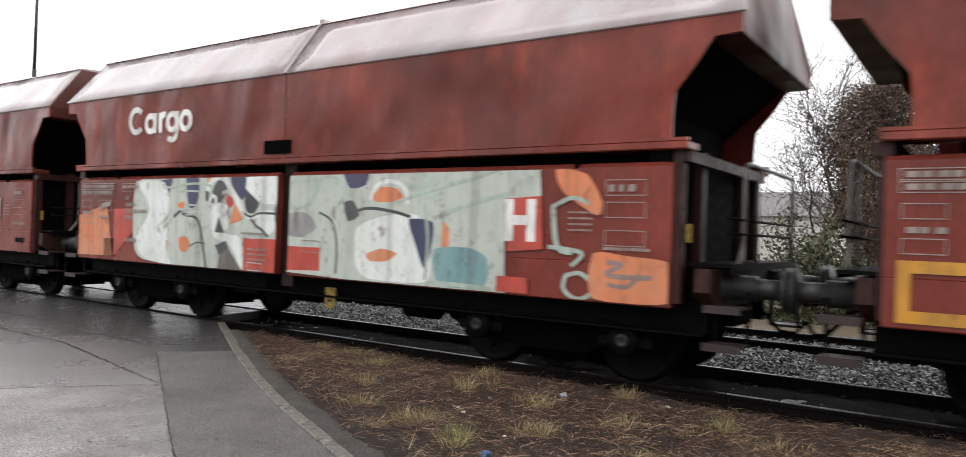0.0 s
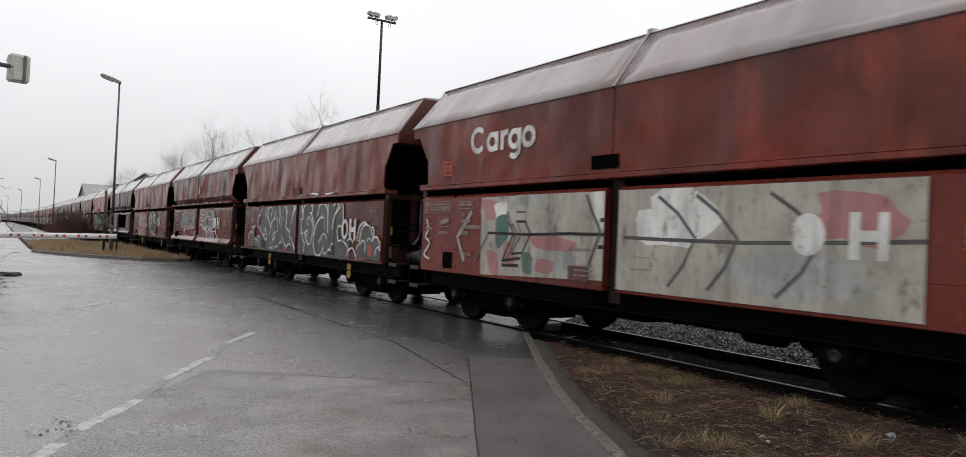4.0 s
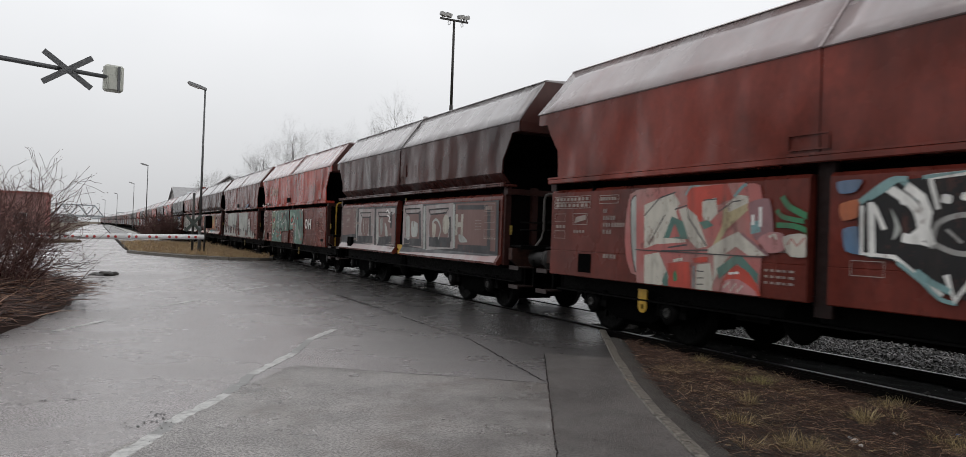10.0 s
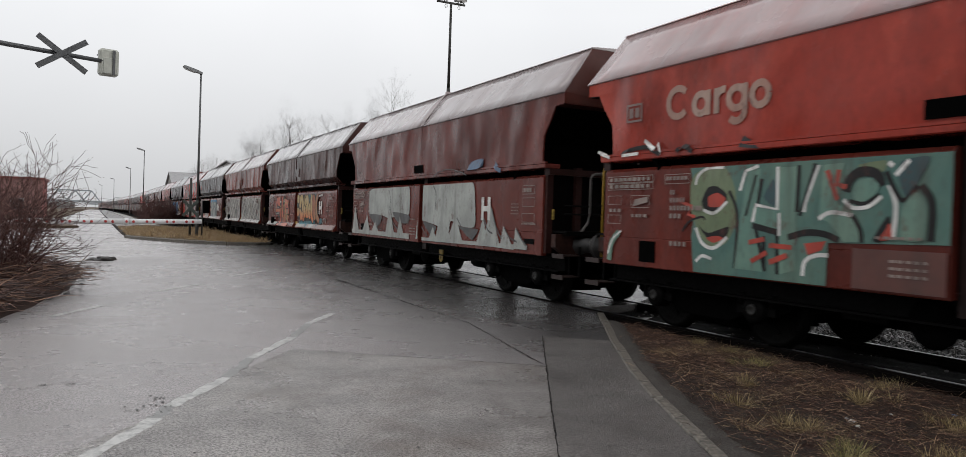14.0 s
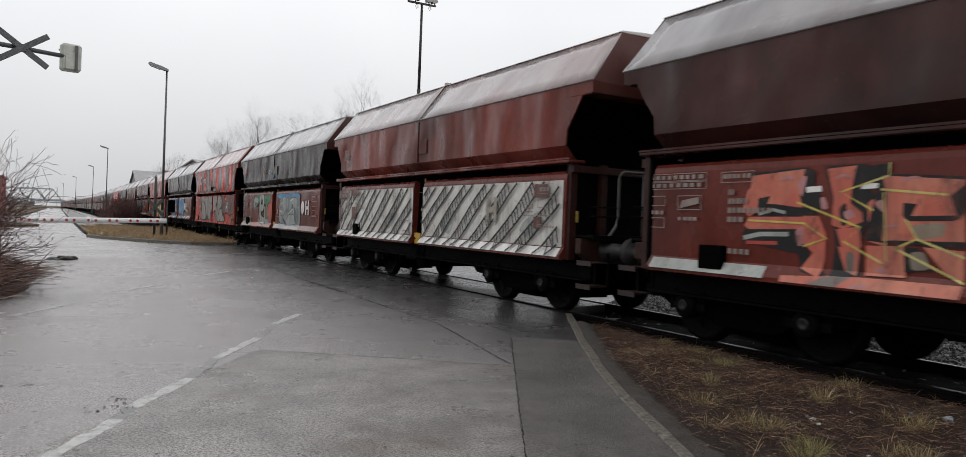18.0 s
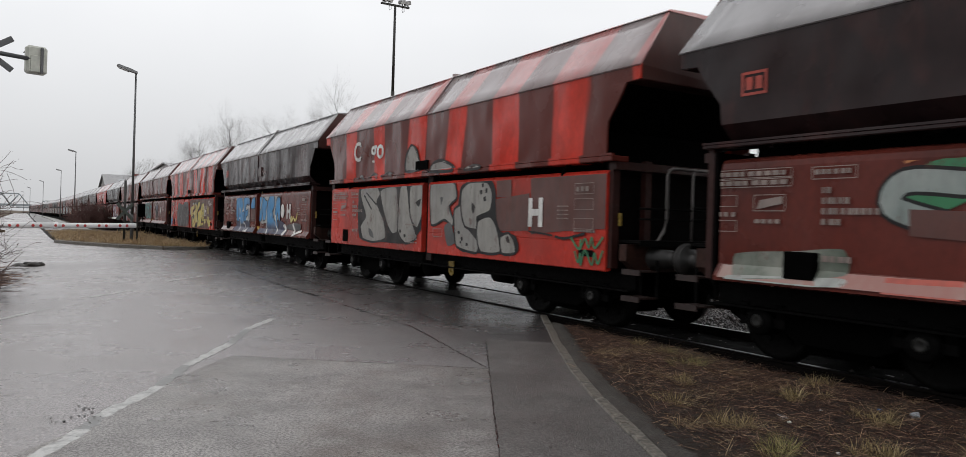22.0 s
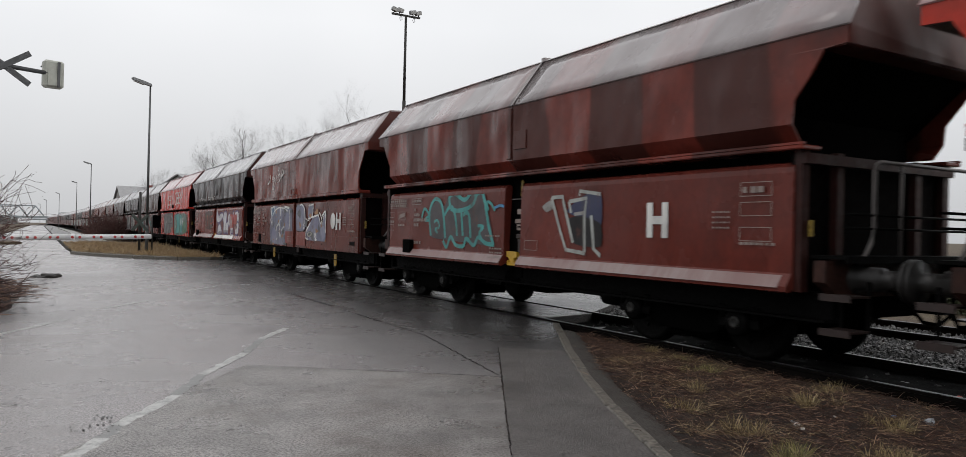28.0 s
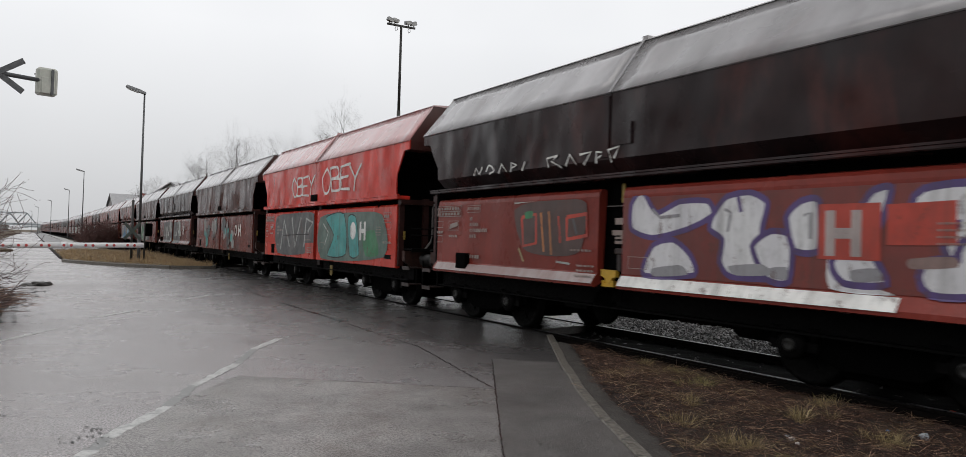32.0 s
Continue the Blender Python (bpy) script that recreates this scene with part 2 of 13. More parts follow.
def tube(bm, pts, r, sides=8, mat=0, r_end=None):
    """A round bar along a line of points."""
    pts = [Vector(p) for p in pts]
    rings = []
    up = Vector((0.31, 0.17, 0.93))
    for i, p in enumerate(pts):
        d = (pts[min(i + 1, len(pts) - 1)] - pts[max(i - 1, 0)]).normalized()
        u = d.cross(up)
        if u.length < 1e-3:
            u = d.cross(Vector((1, 0, 0)))
        u.normalize()
        v = d.cross(u)
        rr = r if r_end is None else r + (r_end - r) * i / max(len(pts) - 1, 1)
        rings.append([bm.verts.new(p + (u * math.cos(2 * math.pi * k / sides) + v * math.sin(2 * math.pi * k / sides)) * rr) for k in range(sides)])
    for a, b in zip(rings, rings[1:]):
        for k in range(sides):
            f = bm.faces.new((a[k], a[(k + 1) % sides], b[(k + 1) % sides], b[k]))
            f.material_index, f.smooth = mat, True
    bm.faces.new(rings[0][::-1]).material_index = mat
    bm.faces.new(rings[-1]).material_index = mat
    return bm


def lathe(bm, rz, axis_pt, axis="x", seg=20, mat=0):
    """Turn a profile of (offset along the axis, radius) about an axis through axis_pt."""
    rings = []
    for s, r in rz:
        ring = []
        for k in range(seg):
            a = 2 * math.pi * k / seg
            c, d = math.cos(a) * r, math.sin(a) * r
            o = {"x": (s, c, d), "y": (c, s, d), "z": (c, d, s)}[axis]
            ring.append(bm.verts.new(Vector(axis_pt) + Vector(o)))
        rings.append(ring)
    for a, b in zip(rings, rings[1:]):
        for k in range(seg):
            f = bm.faces.new((a[k], a[(k + 1) % seg], b[(k + 1) % seg], b[k]))
            f.material_index, f.smooth = mat, True
    bm.faces.new(rings[0][::-1]).material_index = mat
    bm.faces.new(rings[-1]).material_index = mat
    return bm


XC = 8.343        # middle of the near track
L = 12.54         # wagon pitch


# ---------------------------------------------------------------- ground, road, verge
def ground_mats():
    # wet asphalt
    m = Mat("wet_asphalt", 0.3, spec=0.5)
    grain = m.noise(55, 3, 0.85, lo=0.42, hi=0.58)
    patch = m.noise(0.35, 6, 0.6, lo=0.35, hi=0.68, warp=0.4)
    mid = m.noise(2.3, 6, 0.65, lo=0.3, hi=0.7)
    c = m.mix(grain, (0.145, 0.133, 0.134), (0.51, 0.468, 0.468))
    c = m.mix(m.math("MULTIPLY", patch, 0.40), c, (0.145, 0.141, 0.140))
    c = m.mix(m.math("MULTIPLY", mid, 0.30), c, (0.26, 0.25, 0.235))
    # darker towards the rails: the train's shade and reflection, mixed into the colour
    train_shade = m.ramp(m.math("ADD", m.axis(0), m.math("MULTIPLY", m.noise(0.6, 5, 0.6, lo=0, hi=1), 1.6)), 3.1, 6.3)
    c = m.mix(m.math("MULTIPLY", train_shade, 0.88), c, (0.018, 0.0172, 0.0165))
    m.colour(c)
    m.rough(m.math("ADD", m.math("MULTIPLY", patch, 0.75), m.math("MULTIPLY", mid, 0.25)), 0.15, 0.40)
    n = m.bump(grain, 0.45, 0.005)
    m.bump(m.noise(0.5, 3, 0.5, lo=0.2, hi=0.8), 0.04, 0.02, n)
    asphalt = m.mat
    # soil with dead grass
    m = Mat("soil_dead_grass", 0.85)
    g = m.noise(18, 6, 0.7, lo=0.3, hi=0.7)
    b = m.noise(0.9, 5, 0.6, lo=0.4, hi=0.65)
    c = m.mix(g, (0.028, 0.019, 0.013), (0.105, 0.068, 0.038))
    c = m.mix(m.math("MULTIPLY", b, 0.45), c, (0.125, 0.098, 0.050))
    m.colour(c)
    m.bump(g, 0.6, 0.03)
    soil = m.mat
    # ballast bed, its colour darkened for the shade under the train
    m = Mat("ballast_bed", 0.95, spec=0.05)
    g = m.noise(26, 4, 0.7, lo=0.3, hi=0.7)
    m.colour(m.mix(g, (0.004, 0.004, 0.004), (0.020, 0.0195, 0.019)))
    m.bump(g, 0.8, 0.04)
    return asphalt, soil, m.mat


ASPHALT, SOIL, BALLAST = ground_mats()

KERB = [(-0.2, -13.65), (3.06, 2.35), (3.86, 3.95), (4.36, 4.96), (4.98, 6.08), (5.74, 7.33), (6.2, 8.06), (6.85, 9.08), (7.42, 9.98)]


def slab(name, outline, z0, z1, mat, label="", kind="structure", category=""):
    bm = bmesh.new()
    top = [bm.verts.new((x, y, z1)) for x, y in outline]
    low = [bm.verts.new((x, y, z0)) for x, y in outline]
    bm.faces.new(top)
    bm.faces.new(low[::-1])
    for i in range(len(top)):
        j = (i + 1) % len(top)
        bm.faces.new((top[j], top[i], low[i], low[j]))
    bmesh.ops.recalc_face_normals(bm, faces=bm.faces)
    bmesh.ops.triangulate(bm, faces=[f for f in bm.faces if len(f.verts) > 4])
    ob = new(name, mesh_of(name, bm, mat))
    return tagged(ob, label, category, kind=kind)


def build_ground():
    bm = bmesh.new()
    s = 2500
    vs = [bm.verts.new(p) for p in ((-s, -s, -0.33), (s, -s, -0.33), (s, s, -0.33), (-s, s, -0.33))]
    bm.faces.new(vs)
    tagged(new("ground", mesh_of("ground", bm, SOIL)), "brown soil with dead winter grass", "ground", kind="structure")
    near = XC - 0.7525 - 0.10
    road = [(-30, -30), (-3.4, -30)] + KERB + [(near, 10.12), (near, 35.6), (7.0, 34.1), (5.1, 33.7), (3.6, 35.3), (2.5, 37.3), (1.5, 40.2),
            (1.3, 46), (1.2, 70), (0.6, 420), (-4.2, 420), (-3.6, 75), (-1.0, 58), (-4.5, 52), (-30, 50)]
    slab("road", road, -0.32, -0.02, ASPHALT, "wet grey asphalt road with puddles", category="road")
    # crossing panels between and behind the rails
    r = 0.7525
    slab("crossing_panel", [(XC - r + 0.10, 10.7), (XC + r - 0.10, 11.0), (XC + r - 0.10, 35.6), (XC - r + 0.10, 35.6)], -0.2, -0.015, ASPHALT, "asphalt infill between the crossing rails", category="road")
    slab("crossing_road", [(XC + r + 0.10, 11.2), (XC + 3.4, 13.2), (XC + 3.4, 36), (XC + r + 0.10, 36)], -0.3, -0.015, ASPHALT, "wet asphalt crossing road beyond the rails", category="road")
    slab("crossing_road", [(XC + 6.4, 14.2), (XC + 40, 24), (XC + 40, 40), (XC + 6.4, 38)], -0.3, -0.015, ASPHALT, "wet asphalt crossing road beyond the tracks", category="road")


build_ground()


def bend(y):
    """Sideways shift of the line, which leans left far off, and its slope."""
    c = min(max(y, 150.0), 250.0) - 150.0
    return -1e-4 * c * c - 0.02 * max(0.0, y - 250.0), -2e-4 * c


def build_track(x, y0, y1, name):
    t = thing(name, "steel railway track on sleepers and ballast", "railway track", kind="structure")
    prof = [(-0.075, -0.172), (0.075, -0.172), (0.075, -0.16), (0.012, -0.145), (0.012, -0.045), (0.036, -0.034), (0.036, -0.006), (0.028, 0.0), (-0.028, 0.0), (-0.036, -0.006), (-0.036, -0.034), (-0.012, -0.045), (-0.012, -0.145), (-0.075, -0.16)]
    for sx in (-0.7525, 0.7525):
        bm = bmesh.new()
        ys = [y0, 150, 170, 190, 210, 230, 250, y1]
        rings = [[bm.verts.new((x + sx + a + bend(y)[0], y, b)) for a, b in prof] for y in ys]
        for ra, rb in zip(rings, rings[1:]):
            for k in range(len(prof)):
                bm.faces.new((ra[k], ra[(k + 1) % len(prof)], rb[(k + 1) % len(prof)], rb[k]))
        bm.faces.new(rings[0][::-1])
        bm.normal_update()
        for f in bm.faces:
            if f.calc_center_median().z > -0.004 and abs(f.normal.z) > 0.5 or f.calc_center_median().z > -0.0061:
                f.material_index = 1
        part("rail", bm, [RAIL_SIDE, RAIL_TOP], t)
    return t


TRACK = build_track(XC, -60, 640, "track_near")
TRACK2 = build_track(XC + 4.6, -60, 640, "track_far")


# ---------------------------------------------------------------- hopper wagons
# wagon space: x across (near side is -x), y along (rear is +y), z up from the rail head
Y_MID = 0.15
GAP = {"A": 0.13, "B": 0.255}
EAVE, RIDGE = (1.47, 3.60), (0.87, 4.41)


def sheet(bm, p00, p10, p01, p11, nu, nv, amp, seed, thick, mat=0):
    """A dented sheet between four corners with a thickness, bulging along its normal."""
    p00, p10, p01, p11 = map(Vector, (p00, p10, p01, p11))
    nrm = (p10 - p00).cross(p01 - p00).normalized()
    fr, bk = [], []
    for j in range(nv + 1):
        v = j / nv
        fr.append([]), bk.append([])
        for i in range(nu + 1):
            u = i / nu
            p = p00 * (1 - u) * (1 - v) + p10 * u * (1 - v) + p01 * (1 - u) * v + p11 * u * v
            edge = min(1.0, 6 * min(v + 0.02, 1.02 - v))
            d = (noise.noise(Vector((p.y * 1.1 + seed * 7, p.z * 0.8, seed * 3.1))) + 0.5 * noise.noise(Vector((p.y * 2.7, p.z * 1.1 + seed * 5, seed)))) * amp * edge
            fr[-1].append(bm.verts.new(p + nrm * d))
            bk[-1].append(bm.verts.new(p - nrm * thick) if i in (0, nu) or j in (0, nv) else None)
    for j in range(nv):
        for i in range(nu):
            f = bm.faces.new((fr[j][i], fr[j][i + 1], fr[j + 1][i + 1], fr[j + 1][i]))
            f.material_index, f.smooth = mat, True
    for j in (0, nv):
        for i in range(nu):
            a, b, c, d = fr[j][i], fr[j][i + 1], bk[j][i + 1], bk[j][i]
            bm.faces.new((b, a, d, c) if j == 0 else (a, b, c, d)).material_index = mat
    for i in (0, nu):
        for j in range(nv):
            a, b, c, d = fr[j][i], fr[j + 1][i], bk[j + 1][i], bk[j][i]
            bm.faces.new((a, b, c, d) if i == 0 else (b, a, d, c)).material_index = mat
    bm.faces.new((bk[0][0], bk[nv][0], bk[nv][nu], bk[0][nu])).material_index = mat


def wall_dent(y, z, foot, seed):
    """Height of the dents in an upper wall."""
    d = (noise.noise(Vector((y * 1.5 + seed * 7, z * 0.9, seed * 3.1))) + 0.5 * noise.noise(Vector((y * 2.9, z * 1.2 + seed * 5, seed)))) * 0.010
    return d * min(1.0, max(0.0, (3.60 - z) * 4), max(0.0, (z - foot) * 4))


def wall_half(kind, sx, half, seed):
    """One half of the upper side wall, cut back below the end overhang; B folds inwards at its foot."""
    bm = bmesh.new()
    sy = -1 if half == 0 else 1
    rows = [(3.60, 5.92, 1.47), (3.40, 5.92, 1.468), (3.385, 5.66, 1.468), (3.15, 5.50, 1.466), (2.90, 5.30, 1.463), (2.66, 5.28, 1.46)]
    rows += [(2.44, 5.28, 1.455)] if kind == "A" else [(2.665, 5.28, 1.460), (2.47, 5.26, 1.27)]
    rows.sort(key=lambda r: -r[0])
    if kind == "B":
        rows = [r for r in rows if r[0] != 2.66]
    cols = 24
    front, back = [], []
    for z, e, x in rows:
        y_in = Y_MID + sy * 0.012
        ys = [y_in + (sy * 5.2 - y_in) * i / (cols - 1) for i in range(cols)] + [sy * e]
        fr, bk = [], []
        for y in ys:
            d = wall_dent(y, z, rows[-1][0], seed)
            fr.append(bm.verts.new((sx * (x + d), y, z)))
            bk.append(bm.verts.new((sx * (x - 0.03), y, z)))
        front.append(fr), back.append(bk)
    for g in (front, back):
        for r0, r1 in zip(g, g[1:]):
            for i in range(cols):
                bm.faces.new((r0[i], r0[i + 1], r1[i + 1], r1[i])).smooth = kind == "A"
    rim = [front[0], front[-1], [r[0] for r in front], [r[-1] for r in front]]
    rimb = [back[0], back[-1], [r[0] for r in back], [r[-1] for r in back]]
    for f, k in zip(rim, rimb):
        for i in range(len(f) - 1):
            bm.faces.new((f[i], f[i + 1], k[i + 1], k[i]))
    bmesh.ops.recalc_face_normals(bm, faces=bm.faces)
    for e in bm.edges:
        if len(e.link_faces) == 2 and e.calc_face_angle(0) > 0.6:
            e.smooth = False
    return bm


def roof_slope(sx, side, seed):
    bm = bmesh.new()
    for half, (ya, yb) in list(enumerate(((-5.94, Y_MID - 0.015), (Y_MID + 0.015, 5.94))))[side:side + 1]:
        a, b = (ya, yb) if sx > 0 else (yb, ya)
        sheet(bm, (sx * 1.495, a, 3.585), (sx * 1.495, b, 3.585), (sx * RIDGE[0], max(min(a, 5.80), -5.80), RIDGE[1]), (sx * RIDGE[0], max(min(b, 5.80), -5.80), RIDGE[1]), 16, 4, 0.014, seed + half * 2, 0.02)
    return bm


def roof_top():
    bm = bmesh.new()
    extrude_profile(bm, [(-0.90, 4.395), (-0.87, 4.42), (-0.4, 4.45), (0.4, 4.45), (0.87, 4.42), (0.90, 4.395)], "y", -5.81, 5.81)
    box(bm, -0.88, 0.88, Y_MID - 0.05, Y_MID + 0.05, 4.40, 4.47)
    return bm


def roof_seam(sx):
    bm = bmesh.new()
    for a, b in (((sx * 1.50, 3.58), (sx * 0.88, 4.415)),):
        n = Vector((b[1] - a[1], 0, a[0] - b[0])).normalized() * (0.012 if sx > 0 else -0.012)
        extrude_profile(bm, [a, b, (b[0] + n.x, b[1] + n.z), (a[0] + n.x, a[1] + n.z)], "y", Y_MID - 0.018, Y_MID + 0.018)
    bmesh.ops.recalc_face_normals(bm, faces=bm.faces)
    return bm


def end_hood(sy):
    """End plate under the roof and its underside."""
    bm = bmesh.new()
    fr = [bm.verts.new((x, sy * y, z)) for x, y, z in ((-1.46, 5.915, 3.40), (-1.46, 5.915, 3.59), (-0.87, 5.80, 4.41), (0.87, 5.80, 4.41), (1.46, 5.915, 3.59), (1.46, 5.915, 3.40))]
    bk = [bm.verts.new((v.co.x, v.co.y - sy * 0.03, v.co.z)) for v in fr]
    for k in range(6):
        bm.faces.new((fr[k], fr[(k + 1) % 6], bk[(k + 1) % 6], bk[k]))
    bm.faces.new(fr)
    bm.faces.new(bk[::-1])
    box(bm, -1.45, 1.45, *sorted((sy * 5.89, sy * 5.60)), 3.385, 3.405)
    bmesh.ops.recalc_face_normals(bm, faces=bm.faces)
    return bm


def end_slope(sy, w=1.44):
    """Sloping hopper end sheet, narrower at its foot where the side walls fold in."""
    bm = bmesh.new()
    rows = [(5.59, 3.40, 1.44), (4.917, 2.80, 1.44), (4.30, 2.25, w), (4.30, 2.20, w)]
    ring = [[bm.verts.new(p) for p in ((-x, sy * y, z), (x, sy * y, z), (x, sy * (y - 0.05), z), (-x, sy * (y - 0.05), z))] for y, z, x in rows]
    for p, q in zip(ring, ring[1:]):
        for k in range(4):
            bm.faces.new((p[k], p[(k + 1) % 4], q[(k + 1) % 4], q[k]))
    bm.faces.new(ring[0])
    bm.faces.new(ring[-1][::-1])
    bmesh.ops.recalc_face_normals(bm, faces=bm.faces)
    return bm


def ledge(sx, kind):
    bm = bmesh.new()
    z0, z1, z2 = (2.355, 2.435, 2.465) if kind == "A" else (2.39, 2.44, 2.465)
    box(bm, *sorted((sx * 1.20, sx * 1.515)), -5.46, 5.50, z0, z1, bevel=0.012)
    box(bm, *sorted((sx * 1.46, sx * 1.515)), -5.46, 5.50, z1, z2)
    return bm


def lower_panel(kind, sx, y0, y1):
    """One discharge flap: flat with a fold (A) or with a rounded top and a kicked-out lip (B)."""
    if kind == "A":
        p = [(1.33, 2.245), (1.395, 2.25), (1.435, 2.205), (1.435, 1.262), (1.430, 1.255), (1.437, 1.248), (1.437, 0.862), (1.425, 0.85), (1.33, 0.86)]
    else:
        p = [(1.28, 2.25), (1.345, 2.278), (1.385, 2.262), (1.415, 2.222), (1.428, 2.16), (1.435, 1.35), (1.435, 1.09), (1.525, 0.955), (1.525, 0.90), (1.48, 0.885), (1.33, 0.96)]
    bm = bmesh.new()
    extrude_profile(bm, [(sx * a, b) for a, b in p], "y", y0, y1)
    bmesh.ops.recalc_face_normals(bm, faces=bm.faces)
    return bm


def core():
    """Inner hopper, seen in the slits; their shade is in its black colour."""
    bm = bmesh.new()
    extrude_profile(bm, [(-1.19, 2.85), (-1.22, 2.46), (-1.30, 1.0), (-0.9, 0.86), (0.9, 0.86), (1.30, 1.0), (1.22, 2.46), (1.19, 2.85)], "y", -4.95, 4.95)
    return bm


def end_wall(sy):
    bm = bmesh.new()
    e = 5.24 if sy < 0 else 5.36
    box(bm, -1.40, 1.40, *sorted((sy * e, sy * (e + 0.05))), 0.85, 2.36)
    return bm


def end_post(sy, x):
    e = 5.24 if sy < 0 else 5.36
    return boxes((x - 0.06, x + 0.06, *sorted((sy * (e + 0.05), sy * (e + 0.14))), 0.90, 2.40))


def end_beam(sy):
    e = 5.24 if sy < 0 else 5.36
    return boxes((-1.40, 1.40, *sorted((sy * (e + 0.14), sy * (e + 0.20))), 2.25, 2.36))


def platform(sy):
    """End platform: a tread plate with a turned-down edge."""
    bm = bmesh.new()
    extrude_profile(bm, [(sy * 5.42, 1.26), (sy * 5.42, 1.295), (sy * 5.84, 1.295), (sy * 5.84, 1.22), (sy * 5.82, 1.22), (sy * 5.82, 1.26)], "x", -1.30, 1.30)
    bmesh.ops.recalc_face_normals(bm, faces=bm.faces)
    return bm


def headstock(sy):
    bm = bmesh.new()
    extrude_profile(bm, [(-1.38, 1.02), (-1.38, 1.24), (1.38, 1.24), (1.38, 1.02), (1.15, 0.86), (-1.15, 0.86)], "y", *sorted((sy * 5.52, sy * 5.66)))
    bmesh.ops.recalc_face_normals(bm, faces=bm.faces)
    return bm


def buffer_mesh(sy, x):
    bm = bmesh.new()
    pr = [(5.64, 0.16), (5.68, 0.16), (5.68, 0.125), (5.96, 0.125), (5.965, 0.10), (6.20, 0.095), (6.215, 0.21), (6.245, 0.225), (6.262, 0.18)]
    lathe(bm, [(sy * s, r) for s, r in pr], (x, 0, 1.06), "y", 18)
    bmesh.ops.recalc_face_normals(bm, faces=bm.faces)
    return bm


def coupler(sy):
    bm = bmesh.new()
    tube(bm, [(0, sy * 5.6, 1.04), (0, sy * 5.95, 1.04), (0, sy * 6.03, 0.98), (0, sy * 6.0, 0.9)], 0.04, 8)
    tube(bm, [(0.06, sy * 5.9, 1.0), (0.06, sy * 6.2, 0.9), (0, sy * 6.24, 0.88), (-0.06, sy * 6.2, 0.9), (-0.06, sy * 5.9, 1.0)], 0.025, 6)
    return bm


def hose(sy, x):
    bm = bmesh.new()
    tube(bm, [(x, sy * 5.66, 0.95), (x, sy * 5.85, 0.86), (x * 0.9, sy * 6.05, 0.62), (x * 0.7, sy * 6.18, 0.60), (x * 0.5, sy * 6.26, 0.72)], 0.022, 6)
    return bm


def handrail(sx, sy, mat_i=0):
    """A tall round-topped grab loop and a short one hooked onto it."""
    bm = bmesh.new()
    x, y = sx * 1.22, sy * 5.80
    arc = [(x - sx * (0.13 - 0.13 * math.cos(a)), y, 2.24 + 0.13 * math.sin(a)) for a in (0, 0.52, 1.05, 1.57, 2.09, 2.62, 3.1416)]
    tube(bm, [(x, y, 0.92)] + arc + [(x - sx * 0.26, y, 1.28)], 0.022, 8, mat_i)
    tube(bm, [(x - sx * 0.26, y, 2.2), (x - sx * 0.50, y - sy * 0.03, 2.2), (x - sx * 0.57, y - sy * 0.03, 2.12), (x - sx * 0.57, y - sy * 0.03, 1.68), (x - sx * 0.50, y - sy * 0.03, 1.60), (x - sx * 0.26, y, 1.60)], 0.018, 6, mat_i)
    return bm


def platform_rail(sy):
    """Railing across the end platform, its foot bent outwards."""
    bm = bmesh.new()
    y = sy * 5.80
    tube(bm, [(-0.98, y, 1.26), (-0.84, y, 1.44), (-0.80, y, 1.60), (-0.80, y, 2.18), (-0.77, y, 2.25), (-0.70, y, 2.28), (1.15, y, 2.28), (1.24, y, 2.20), (1.24, y, 1.28)], 0.023, 8)
    tube(bm, [(-0.32, y, 2.28), (-0.32, y, 1.28)], 0.018, 6)
    return bm


def cross_rails(sy):
    bm = bmesh.new()
    for z in (1.58, 1.72):
        tube(bm, [(-1.30, sy * 5.80, z), (1.22, sy * 5.80, z)], 0.014, 6)
    return bm


def step_board(sx, sy, z):
    bm = bmesh.new()
    y = sy * 5.78
    extrude_profile(bm, [(sx * 1.08, z - 0.022), (sx * 1.08, z), (sx * 1.39, z), (sx * 1.39, z + 0.012), (sx * 1.41, z + 0.012), (sx * 1.41, z - 0.06), (sx * 1.39, z - 0.06), (sx * 1.39, z - 0.022)], "y", y - 0.17, y + 0.17)
    bmesh.ops.recalc_face_normals(bm, faces=bm.faces)
    return bm


def step_hanger(sx, sy, dy):
    y = sy * 5.78 + dy
    return boxes((*sorted((sx * 1.06, sx * 1.08)), y - 0.02, y + 0.02, 0.53, 1.04))


def solebar(sx):
    bm = bmesh.new()
    box(bm, *sorted((sx * 1.02, sx * 1.10)), -5.55, 5.55, 0.59, 0.90)
    box(bm, *sorted((sx * 1.02, sx * 1.24)), -5.55, 5.55, 0.59, 0.615)
    return bm


def centre_sill():
    bm = bmesh.new()
    box(bm, -0.35, 0.35, -5.6, 5.6, 0.62, 0.95)
    extrude_profile(bm, [(-0.95, 0.95), (-0.80, 0.74), (0.80, 0.74), (0.95, 0.95)], "y", -2.6, 0.4)
    extrude_profile(bm, [(-0.95, 0.95), (-0.74, 0.46), (-0.5, 0.40), (0.5, 0.40), (0.74, 0.46), (0.95, 0.95)], "y", 0.4, 1.5)
    return bm


